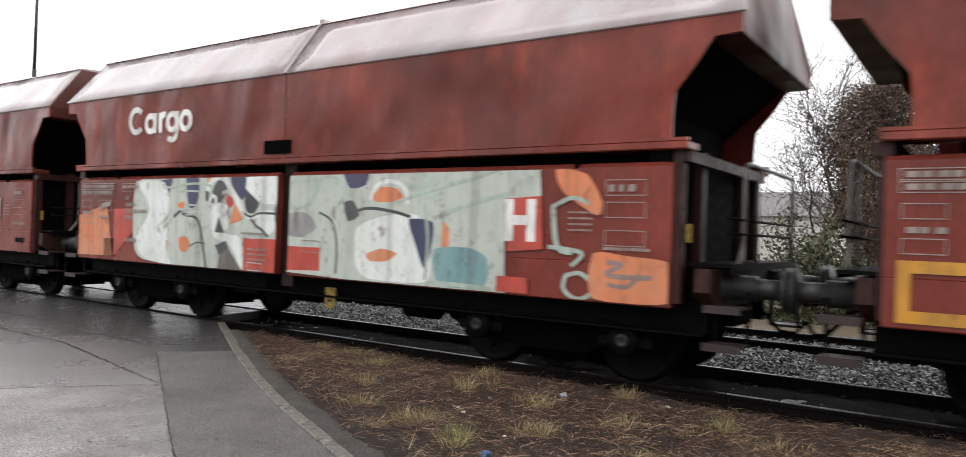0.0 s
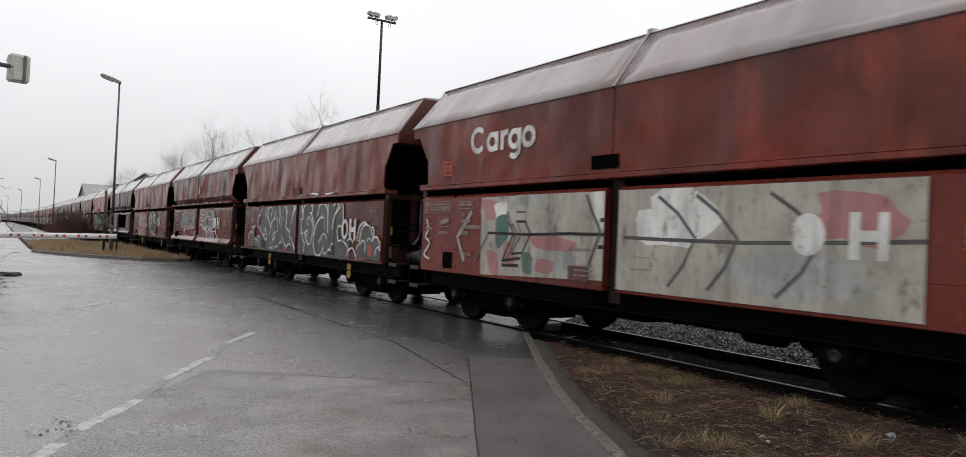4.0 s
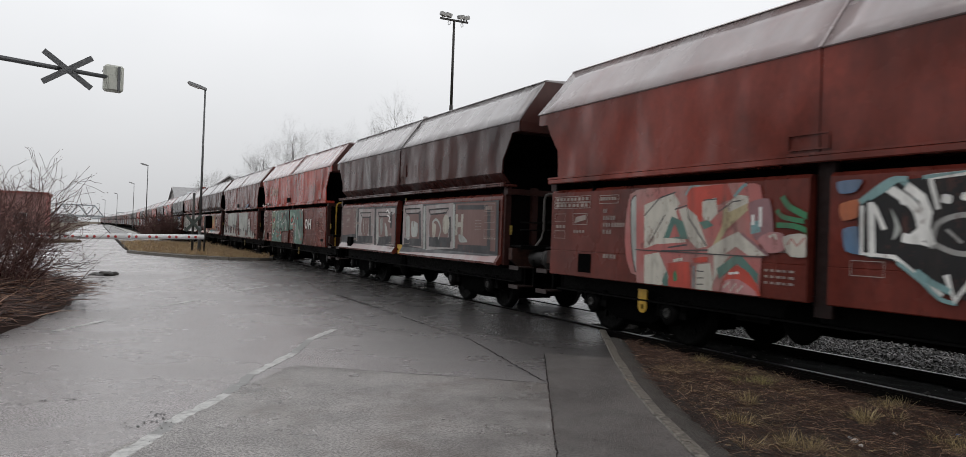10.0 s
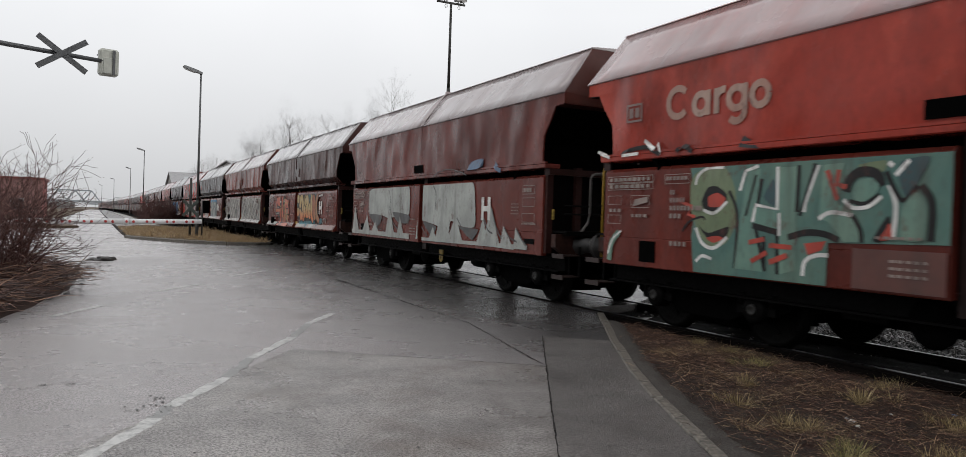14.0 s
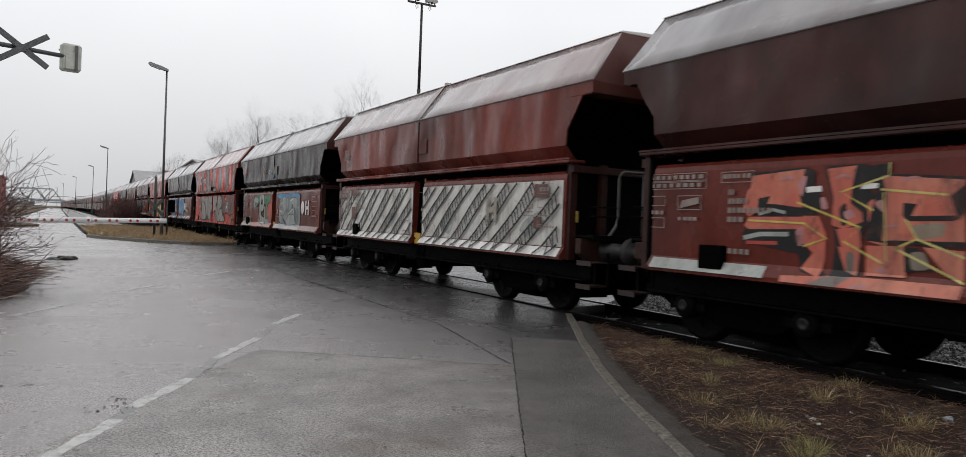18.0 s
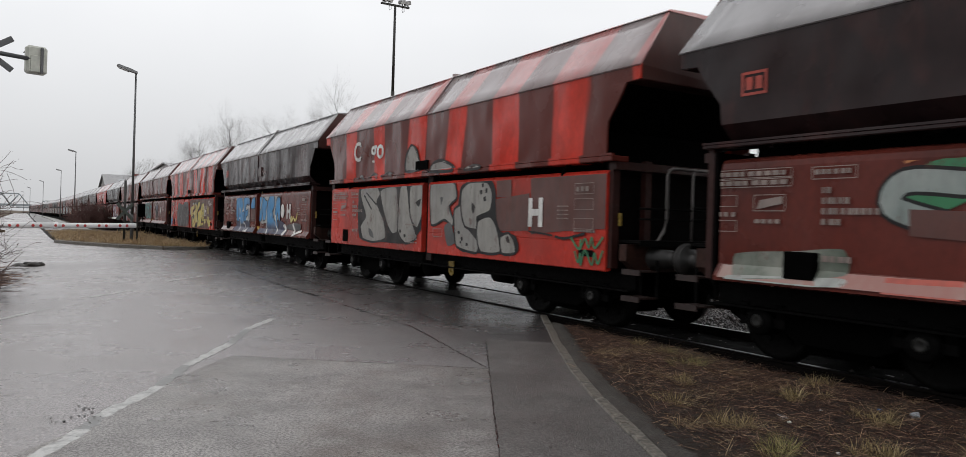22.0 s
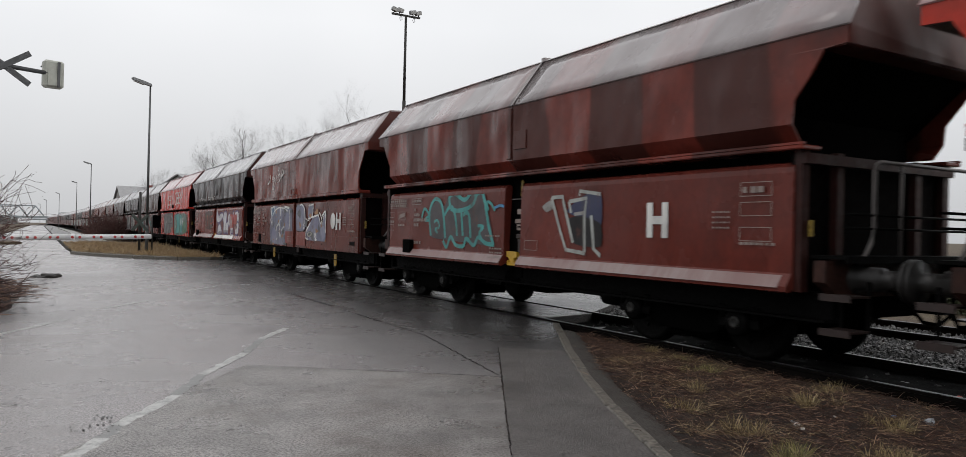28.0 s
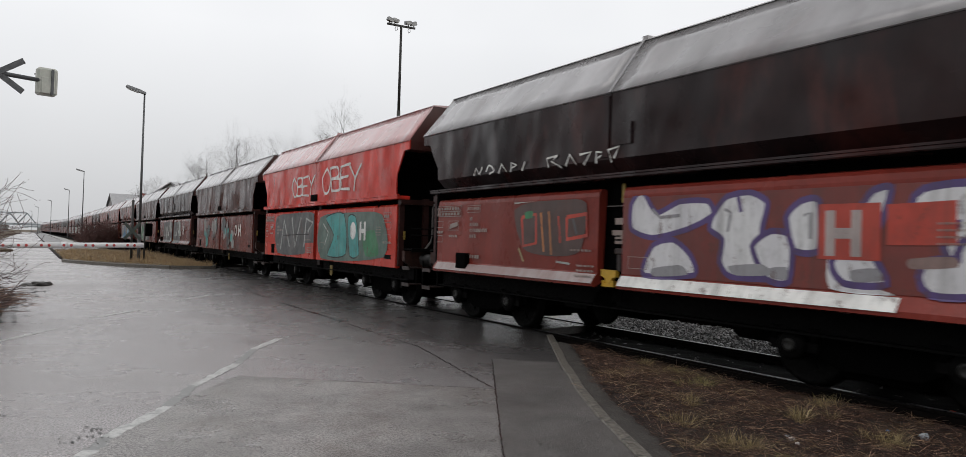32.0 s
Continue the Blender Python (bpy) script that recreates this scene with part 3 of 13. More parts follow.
def outlet(sx):
    """Rounded discharge chute ends and levers below the middle."""
    bm = bmesh.new()
    for y in (0.62,):
        lathe(bm, [(sx * 1.0, 0.24), (sx * 1.08, 0.27), (sx * 1.12, 0.24), (sx * 1.13, 0.12)], (0, y, 0.60), "x", 16)
    box(bm, *sorted((sx * 0.95, sx * 1.05)), -1.5, 1.5, 0.70, 0.84)
    bmesh.ops.recalc_face_normals(bm, faces=bm.faces)
    return bm


def brake_gear():
    bm = bmesh.new()
    tube(bm, [(-0.7, -2.1, 0.66), (-0.7, 1.1, 0.66)], 0.025, 6)
    tube(bm, [(0.55, -2.2, 0.58), (0.55, 0.9, 0.58)], 0.02, 6)
    lathe(bm, [(-2.07, 0.05), (-2.06, 0.16), (-1.57, 0.16), (-1.55, 0.05)], (-0.78, 0, 0.56), "y", 12)
    for dy in (-1.35, -0.55):
        tube(bm, [(-0.92, dy, 0.78), (-0.92, dy, 0.62), (-0.92, dy + 0.22, 0.60), (-0.92, dy + 0.30, 0.70)], 0.018, 6)
    box(bm, -1.0, -0.6, 1.15, 1.7, 0.5, 0.8)
    bmesh.ops.recalc_face_normals(bm, faces=bm.faces)
    return bm


def bogie_bolster():
    """Cross beam of a two-axle bogie; origin at the pivot on the rail head."""
    bm = bmesh.new()
    box(bm, -0.98, 0.98, -0.34, 0.34, 0.27, 0.72)
    box(bm, -0.16, 0.16, -0.16, 0.16, 0.71, 0.80)
    box(bm, -0.64, 0.64, -0.41, 0.41, 0.13, 0.265)
    for sx in (-1, 1):
        box(bm, *sorted((sx * 0.62, sx * 0.92)), -0.43, 0.43, 0.17, 0.262)
    bmesh.ops.recalc_face_normals(bm, faces=bm.faces)
    return bm


def side_frame(sx):
    bm = bmesh.new()
    p = [(-1.38, 0.66), (-1.38, 0.50), (-1.12, 0.38), (-0.62, 0.36), (-0.42, 0.26), (0.42, 0.26), (0.62, 0.36), (1.12, 0.38), (1.38, 0.50), (1.38, 0.66), (0.55, 0.74), (-0.55, 0.74)]
    extrude_profile(bm, p, "x", *sorted((sx * 0.96, sx * 1.06)))
    bmesh.ops.recalc_face_normals(bm, faces=bm.faces)
    return bm


def axle_box(sx, y):
    bm = bmesh.new()
    lathe(bm, [(sx * 0.98, 0.165), (sx * 1.16, 0.165), (sx * 1.18, 0.14), (sx * 1.185, 0.06)], (0, y, 0.46), "x", 14)
    box(bm, *sorted((sx * 1.0, sx * 1.12)), y - 0.30, y + 0.30, 0.40, 0.50)
    for dy in (-0.24, 0.24):
        lathe(bm, [(0.50, 0.075), (0.66, 0.075)], (sx * 1.06, y + dy, 0), "z", 10)
    bmesh.ops.recalc_face_normals(bm, faces=bm.faces)
    return bm


def axle_cap(y):
    bm = bmesh.new()
    lathe(bm, [(-1.186, 0.075), (-1.20, 0.07), (-1.203, 0.045), (-1.198, 0.04), (-1.198, 0.01)], (0, y, 0.46), "x", 12)
    bmesh.ops.recalc_face_normals(bm, faces=bm.faces)
    return bm


def wheelset():
    bm = bmesh.new()
    for sx in (-1, 1):
        pr = [(0.675, 0.30), (0.682, 0.44), (0.683, 0.487), (0.712, 0.485), (0.722, 0.462), (0.812, 0.456), (0.815, 0.40), (0.775, 0.37), (0.765, 0.17), (0.80, 0.14), (0.83, 0.09)]
        lathe(bm, [(sx * a, r) for a, r in pr], (0, 0, 0), "x", 28)
        for k in range(6):
            a = k * math.pi / 3
            c, s = math.cos(a) * 0.27, math.sin(a) * 0.27
            box(bm, *sorted((sx * 0.755, sx * 0.790)), c - 0.03, c + 0.03, s - 0.03, s + 0.03)
    tube(bm, [(-1.0, 0, 0), (1.0, 0, 0)], 0.08, 10)
    bmesh.ops.recalc_face_normals(bm, faces=bm.faces)
    return bm


BOGIE_Y = {"A": (-3.82, 3.68), "B": (-3.44, 4.02)}
SHARED = {}


def shared(key, maker, mats):
    if key not in SHARED:
        SHARED[key] = mesh_of(key if isinstance(key, str) else key[0], maker(), mats)
    return SHARED[key]


def recoloured(key, maker, mat):
    me = shared(key, maker, mat).copy()
    me.materials.clear()
    me.materials.append(mat)
    return me


def build_wagon(spec, near=True):
    """One hopper wagon; near ones carry the whole running gear."""
    kind, seed = spec["kind"], spec["seed"]
    w = thing("hopper_wagon", spec["label"], "freight wagon", group="coal train wagons")
    up, low, rf = spec["upper"], spec["lower"], spec["roof"]
    P = {}
    v = seed % 3
    for sx in (-1, 1) if near else (-1,):
        for h in (0, 1):
            P["side", sx, h] = part("upper_side", recoloured(("upper_side", kind, sx, v, h), lambda: wall_half(kind, sx, h, 3 + v * 4 + h), up), None, w)
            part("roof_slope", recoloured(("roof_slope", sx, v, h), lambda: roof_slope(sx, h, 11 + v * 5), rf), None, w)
        part("ledge", recoloured(("ledge", sx, kind), lambda: ledge(sx, kind), up), None, w)
        for i, (a, b) in enumerate(((-5.30, Y_MID - GAP[kind]), (Y_MID + GAP[kind], 5.46 if kind == "A" else 5.27))):
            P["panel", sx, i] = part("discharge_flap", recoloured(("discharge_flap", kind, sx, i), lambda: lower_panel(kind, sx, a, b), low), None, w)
        if near:
            part("roof_seam", recoloured(("roof_seam", sx), lambda: roof_seam(sx), rf), None, w)
            part("side_post", shared(("side_post", sx, kind), lambda: boxes((*sorted((sx * 1.27, sx * (1.33 if kind == "A" else 1.30))), Y_MID - 0.11, Y_MID + 0.11, 0.70, 2.36)), POST_DARK if kind == "A" else GRIME_SHADE), None, w)
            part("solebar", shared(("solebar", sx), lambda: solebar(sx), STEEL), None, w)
            part("outlet_chute", shared(("outlet_chute", sx), lambda: outlet(sx), GRIME_SHADE), None, w)
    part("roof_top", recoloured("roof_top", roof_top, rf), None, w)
    part("hopper_core", shared("hopper_core", core, GRIME_SHADE), None, w)
    part("centre_sill", shared("centre_sill", centre_sill, GRIME_SHADE), None, w)
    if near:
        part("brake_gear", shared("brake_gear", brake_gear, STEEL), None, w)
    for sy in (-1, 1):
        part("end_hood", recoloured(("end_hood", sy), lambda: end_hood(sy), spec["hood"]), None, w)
        # hopper ends: the shade of the end recess is in the slope's black
        part("end_slope", shared(("end_slope", sy, kind), lambda: end_slope(sy, 1.44 if kind == "A" else 1.08), GRIME_SHADE), None, w)
        part("end_wall", shared(("end_wall", sy), lambda: end_wall(sy), END_SHADE), None, w)
        if near:
            part("end_beam", shared(("end_beam", sy), lambda: end_beam(sy), FRAME_RED), None, w)
            for px in (-1.34, -0.75, 0.75, 1.34):
                part("end_post", shared(("end_post", sy, px), lambda: end_post(sy, px), FRAME_RED), None, w)
        part("headstock", shared(("headstock", sy), lambda: headstock(sy), HEAD_RED), None, w)
        if near:
            part("platform", shared(("platform", sy), lambda: platform(sy), STEEL), None, w)
            part("coupler", shared(("coupler", sy), lambda: coupler(sy), STEEL), None, w)
            part("brake_hose", shared(("brake_hose", sy), lambda: hose(sy, -0.35), GRIME_SHADE), None, w)
            part("cross_rail", shared(("cross_rail", sy), lambda: cross_rails(sy), STEEL), None, w)
            for sx in (-1, 1):
                part("buffer", shared(("buffer", sx, sy), lambda: buffer_mesh(sy, sx * 0.875), BUFFER_STEEL), None, w, "greasy steel buffer")
                for z in (0.90, 0.55):
                    part("step_board", shared(("step_board", sx, sy, z), lambda: step_board(sx, sy, z), STEP_RED), None, w)
                for dy in (-0.15, 0.15):
                    part("step_hanger", shared(("step_hanger", sx, sy, dy), lambda: step_hanger(sx, sy, dy), STEEL), None, w)
                hm = YELLOW if spec.get("yellow_rail") else GREYRAIL
                if spec.get("yellow_rail"):
                    part("handrail", recoloured(("handrail", sx, sy), lambda: handrail(sx, sy), hm), None, w, "yellow handrail")
            if not spec.get("yellow_rail"):
                part("handrail", shared(("platform_rail", sy), lambda: platform_rail(sy), GREYRAIL), None, w)
    wheels = []
    for by in BOGIE_Y[kind]:
        b = part("bogie", shared("bogie", bogie_bolster, GRIME_SHADE), None, w, "", pose(0, by, 0))
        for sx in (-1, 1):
            part("side_frame", shared(("side_frame", sx), lambda: side_frame(sx), GRIME_SHADE), None, b)
            part("end_bar", shared(("end_bar", sx), lambda: boxes((-0.98, 0.98, sx * 1.375 - 0.025, sx * 1.375 + 0.025, 0.52, 0.62)), GRIME_SHADE), None, b)
        if near:
            for sx in (-1, 1):
                for dy in (-0.9, 0.9):
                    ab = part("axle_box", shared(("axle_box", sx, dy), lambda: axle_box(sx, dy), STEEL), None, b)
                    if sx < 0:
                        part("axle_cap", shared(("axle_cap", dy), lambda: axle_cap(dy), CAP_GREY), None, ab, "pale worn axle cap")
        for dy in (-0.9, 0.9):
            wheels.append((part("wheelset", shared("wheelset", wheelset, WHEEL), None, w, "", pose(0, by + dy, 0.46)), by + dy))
    return w, P, wheels


PAINT = {}


def paint(key, *a, **k):
    if key not in PAINT:
        PAINT[key] = wagon_paint(key, *a, **k)
    return PAINT[key]


def make_spec(i):
    """Paint and build type of wagon number i, counted from the front."""
    kinds = "AAAAABABAABBBABABABAABABABBAABABAABABBABAABABAABABAB"
    kind = kinds[i % len(kinds)]
    s = i * 1.0
    up, low = (BROWN, DARKBROWN), (BROWN, DARKBROWN)
    kw, label = {}, "weathered brown hopper wagon with graffiti on its flaps"
    if i in (0, 1, 3):
        kw = dict(light=(0.28, 0.055, 0.035))
    if i == 4:
        up = ((0.20, 0.054, 0.040), (0.085, 0.027, 0.021))
    if i in (8,):
        up, kw, label = ((0.34, 0.042, 0.027), DARKBROWN), dict(light=(0.46, 0.07, 0.045), patch=0.25), "rust-red hopper wagon with teal graffiti and yellow handrails"
    if i in (5, 16):
        kw, label = dict(bands=(2.1, 0.3, 0.45, DARKBROWN)), "brown hopper wagon with dark overpainted fields and graffiti"
    if i == 9:
        up, kw = ((0.15, 0.036, 0.028), (0.06, 0.017, 0.015)), dict(light=(0.20, 0.045, 0.034))
    if i in (7, 10, 20):
        up, label = (DARKBROWN, SOOT), "sooty brown hopper wagon with graffiti on its flaps"
    if i in (11,):
        label = "maroon hopper wagon with black ladder stripes on white flaps"
    if i in (12, 14, 18, 21):
        up, kw, label = (SOOT, BLACK), dict(light=(0.062, 0.019, 0.016)), "black-topped hopper wagon with graffiti on brown flaps"
    if i in (13, 15):
        up, kw, label = (RED, RUST), dict(bands=(1.75, 0.1 * i, 0.56, DARKBROWN), patch=0.05), "bright red hopper wagon with dark overpainted fields and graffiti"
        low = (RED, BROWN)
    if i in (19,):
        up, low, kw, label = (RED, (0.33, 0.035, 0.026)), (RED, RUST), dict(patch=0.1), "bright red hopper wagon with white and teal graffiti"
    if i in (18,):
        low = ((0.26, 0.04, 0.028), BROWN)
    if i > 21:
        r = random.Random(i)
        up = r.choice([(BROWN, DARKBROWN), (DARKBROWN, SOOT), (BROWN, SOOT), (RUST, DARKBROWN), (SOOT, BLACK)])
        label = "weathered brown hopper wagon in a long train"
        s = (i % 6) + 40
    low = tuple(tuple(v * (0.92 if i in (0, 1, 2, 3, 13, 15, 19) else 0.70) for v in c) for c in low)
    lk = dict(patch=0.2, dents=0.12)
    key = i if i <= 21 else "far%d_%s" % (i % 6, up[0][0])
    return dict(kind=kind, seed=i, label=label,
                upper=paint("upper_paint_%s" % key, *up, seed=s, **kw),
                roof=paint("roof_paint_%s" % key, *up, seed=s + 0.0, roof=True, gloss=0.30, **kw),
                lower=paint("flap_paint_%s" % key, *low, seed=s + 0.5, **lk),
                hood=paint("hood_brown", (0.085, 0.020, 0.014), DARKBROWN, seed=77, gloss=0.5) if up[0][0] > 0.1 and up[0][0] < 0.3 else paint("hood_dark", DARKBROWN, SOOT, seed=78, gloss=0.5),
                yellow_rail=i in (8,))


N_WAGONS = 50
WAGONS = []
for wi in range(N_WAGONS):
    sp = make_spec(wi)
    WAGONS.append((wi, sp, *build_wagon(sp, near=wi <= 21)))




# ---------------------------------------------------------------- road details
def strip_mesh(pts, width, z, jag=0.0, rnd=None):
    """A thin strip along a line of points on the ground."""
    bm = bmesh.new()
    pts = [Vector((*p, 0)) for p in pts]
    prev = None
    for i, p in enumerate(pts):
        d = (pts[min(i + 1, len(pts) - 1)] - pts[max(i - 1, 0)]).normalized()
        n = Vector((-d.y, d.x, 0)) * width / 2
        j = [1 + (rnd.uniform(-jag, jag) if rnd else 0) for _ in (0, 1)]
        a, b = bm.verts.new((p + n * j[0]).to_tuple()[:2] + (z,)), bm.verts.new((p - n * j[1]).to_tuple()[:2] + (z,))
        if prev:
            bm.faces.new((prev[1], b, a, prev[0]))
        prev = (a, b)
    return bm


def fine_line(p, q, n, wob, rnd):
    return [(p[0] + (q[0] - p[0]) * i / n + rnd.uniform(-wob, wob), p[1] + (q[1] - p[1]) * i / n + rnd.uniform(-wob, wob)) for i in range(n + 1)]


def worn_white(name, lo):
    m = Mat(name, 0.42)
    wear = m.noise(11, 6, 0.8, lo=lo, hi=lo + 0.2)
    m.colour(m.mix(wear, (0.46, 0.455, 0.44), (0.17, 0.168, 0.163)))
    return m.mat


def asphalt_patch(name, a, b, lo, hi, rust=False):
    m = Mat(name, 0.35)
    g = m.noise(52, 3, 0.85, lo=0.43, hi=0.57)
    c = m.mix(g, a, b)
    c = m.mix(m.math("MULTIPLY", m.noise(7, 5, 0.7, lo=0.45, hi=0.68), 0.45), c, tuple(v * 0.8 for v in b))
    c = m.mix(m.math("MULTIPLY", m.noise(1.6, 5, 0.6, lo=0.4, hi=0.7), 0.5), c, tuple(v * 0.55 for v in a))
    if rust:
        c = m.mix(m.math("MULTIPLY", m.noise(0.7, 4, 0.6, lo=0.52, hi=0.72), 0.6), c, (0.10, 0.065, 0.042))
        side = m.math("SUBTRACT", m.math("MULTIPLY", m.axis(0), 0.86), m.math("MULTIPLY", m.axis(1), 0.51))
        stain = m.ramp(m.math("ADD", side, m.math("MULTIPLY", m.noise(1.3, 6, 0.7, lo=0.25, hi=0.75), 1.5)), -0.1, 1.5)
        c = m.mix(m.math("MULTIPLY", stain, 0.62), c, (0.062, 0.052, 0.046))
    m.colour(c)
    m.rough(m.noise(1.1, 5, 0.6, lo=0.3, hi=0.7), lo, hi)
    m.bump(g, 0.7, 0.007)
    return m.mat


PAINT_WHITE = worn_white("worn_road_paint", 0.44)
PAINT_GHOST = worn_white("ghost_road_paint", 0.26)
CRACK = plain("tar_crack", (0.02, 0.02, 0.02), 0.25, 0, 0.5, 0.3, 20)
MUD = plain("wet_mud", (0.022, 0.017, 0.013), 0.45, 0, 0.5, 0.5, 14)
OLD_ASPHALT = asphalt_patch("old_rough_asphalt", (0.120, 0.111, 0.108), (0.49, 0.464, 0.446), 0.22, 0.46, True)
NEW_ASPHALT = asphalt_patch("dark_asphalt_strip", (0.046, 0.0415, 0.0395), (0.172, 0.158, 0.149), 0.25, 0.5)


def build_road_details():
    rnd = random.Random(4)
    slab("asphalt_patch", [(2.0, 8.13), (4.19, 6.47), (2.88, 4.26), (1.5, 1.85), (-1.5, -3.4), (-6.1, -3.9), (-3.0, 0.95), (-1.2, 3.65), (0.55, 5.85), (1.3, 7.15)], -0.1, -0.0172, OLD_ASPHALT, "lighter rough patch of old asphalt", category="road")
    slab("asphalt_strip", [(5.18, 8.15), (4.19, 6.47), (2.88, 4.26), (1.5, 1.85), (-1.5, -3.4), (1.90, -3.2), (3.05, 2.40), (3.84, 3.98), (4.34, 4.98), (4.95, 6.07), (5.71, 7.33), (5.86, 7.60)], -0.1, -0.0158, NEW_ASPHALT, "darker asphalt strip beside the kerb", category="road")
    dashes = [((3.24, 10.92), (2.64, 9.98)), ((2.18, 8.91), (1.51, 7.76)), ((1.16, 6.92), (0.62, 6.04)), ((0.50, 5.72), (-0.12, 4.62)),
              ((3.89, 19.22), (2.83, 17.72)), ((1.97, 15.91), (1.13, 14.6)), ((0.47, 13.07), (-0.39, 11.44)), ((-0.6, 30.5), (-0.3, 26.5))]
    for p, q in dashes:
        ob = new("road_dash", mesh_of("road_dash", strip_mesh(fine_line(p, q, 12, 0.008, rnd), 0.105, -0.0162, 0.25, rnd), PAINT_WHITE))
        tagged(ob, "worn white painted lane dash on asphalt", "road marking", "lane dashes", "structure")
    for p, q in (((2.64, 9.98), (2.18, 8.91)), ((1.51, 7.76), (1.16, 6.92)), ((0.62, 6.04), (0.50, 5.72)), ((-0.12, 4.62), (-0.75, 3.45))):
        ob = new("road_dash", mesh_of("road_dash", strip_mesh(fine_line(p, q, 12, 0.012, rnd), 0.10, -0.0165, 0.35, rnd), PAINT_GHOST))
        tagged(ob, "nearly worn away white lane paint on asphalt", "road marking", "lane dashes", "structure")
    lines = [((2.0, 8.13), (4.19, 6.47), 0.013, 18, 0.010), ((5.18, 8.15), (2.88, 4.26), 0.017, 24, 0.010), ((2.88, 4.26), (-1.5, -3.4), 0.013, 40, 0.010),
             ((5.13, 21.35), (4.95, 16.75), 0.03, 16, 0.03), ((4.95, 16.75), (4.90, 13.79), 0.09, 16, 0.05), ((4.90, 13.79), (4.82, 11.05), 0.03, 14, 0.03),
             ((5.9, 17.88), (5.6, 11.35), 0.018, 20, 0.02), ((5.6, 11.35), (5.39, 8.65), 0.018, 12, 0.02), ((4.2, 6.55), (4.8, 9.55), 0.02, 14, 0.03),
             ((4.8, 9.55), (4.82, 11.05), 0.02, 8, 0.03), ((5.39, 8.65), (6.6, 7.89), 0.02, 12, 0.02), ((3.4, 12.97), (4.4, 14.4), 0.02, 10, 0.05)]
    for p, q, wd, n, wob in lines:
        ob = new("road_crack", mesh_of("road_crack", strip_mesh(fine_line(p, q, 3 * n, wob * 0.5, rnd), wd * 0.75, -0.0135, 0.6, rnd), CRACK))
        tagged(ob, "dark wet crack in the asphalt", "crack", "asphalt cracks", "structure")
    # kerb edging stones along the verge
    kerb = thing("kerb", "pale concrete edging stones along the verge", "kerb", kind="structure")
    pts = [Vector((*p, 0)) for p in KERB]
    acc = []
    for a, b in zip(pts, pts[1:]):
        n = max(1, round((b - a).length / 0.55))
        for i in range(n):
            acc.append((a.lerp(b, i / n), a.lerp(b, (i + 1) / n)))
    for a, b in acc:
        d = (b - a)
        bm = boxes((-0.055, 0.055 + rnd.uniform(-0.012, 0.01), 0.002, d.length - rnd.uniform(0.002, 0.014), -0.2, 0.002 + rnd.uniform(-0.010, 0.004)), bevel=0.010)
        part("kerb_stone", bm, KERBSTONE, kerb, "", pose(a.x + rnd.uniform(-0.01, 0.01), a.y, 0, 0, 0, math.degrees(math.atan2(-d.x, d.y))))
    # mud clump and drag marks on the road
    bm = bmesh.new()
    for k in range(9):
        m = pose(rnd.gauss(0, 0.22), rnd.gauss(0, 0.10), 0.0, rnd.uniform(-20, 20), rnd.uniform(-20, 20), rnd.uniform(0, 180)) @ Matrix.Diagonal((rnd.uniform(0.10, 0.3), rnd.uniform(0.05, 0.12), rnd.uniform(0.04, 0.10), 1))
        bmesh.ops.create_icosphere(bm, subdivisions=2, radius=1, matrix=m)
    for v in bm.verts:
        v.co += noise.noise_vector(v.co * 9) * 0.03
    ob = new("mud_clump", mesh_of("mud_clump", bm, MUD))
    ob.matrix_basis = pose(0.3, 23.1, -0.01)
    tagged(ob, "dark clump of mud and leaves on the road", "mud", kind="stuff")
    verts, faces = [], []
    for k in range(520):
        s = rnd.random()
        x, y = -0.45 + 0.55 * s + rnd.gauss(0, 0.22), 13.5 + 9 * s + rnd.gauss(0, 0.5)
        r, a0 = 0.005 + 0.026 * rnd.random() ** 2, rnd.uniform(0, 6)
        i = len(verts)
        verts += [(x + r * math.cos(a0 + j * 1.257) * 1.6, y + r * math.sin(a0 + j * 1.257) * 2.0, -0.010) for j in range(5)]
        faces.append(tuple(range(i, i + 5)))
    for k in range(520):
        x, y = rnd.uniform(-3.0, 4.6), 2.5 + 10 * rnd.random() ** 1.4
        r, a0 = 0.004 + 0.010 * rnd.random() ** 2, rnd.uniform(0, 6)
        i = len(verts)
        verts += [(x + r * math.cos(a0 + j * 1.257), y + r * math.sin(a0 + j * 1.257) * 1.4, -0.009) for j in range(5)]
        faces.append(tuple(range(i, i + 5)))
    for sx, sy, wx, wy, n in ((4.82, 16.9, 0.10, 0.9, 30), (4.86, 13.8, 0.14, 0.8, 40), (4.83, 12.2, 0.12, 0.6, 26), (3.95, 9.5, 0.28, 0.5, 36), (-0.21, 7.07, 0.16, 0.06, 22), (0.44, 6.02, 0.10, 0.08, 22), (0.54, 6.3, 0.12, 0.06, 18), (4.0, 16.6, 0.3, 0.3, 16), (5.3, 10.2, 0.2, 0.9, 24)):
        for k in range(n):
            x, y = sx + rnd.gauss(0, wx), sy + rnd.gauss(0, wy)
            r, a0 = 0.003 + 0.013 * rnd.random() ** 2, rnd.uniform(0, 6)
            i = len(verts)
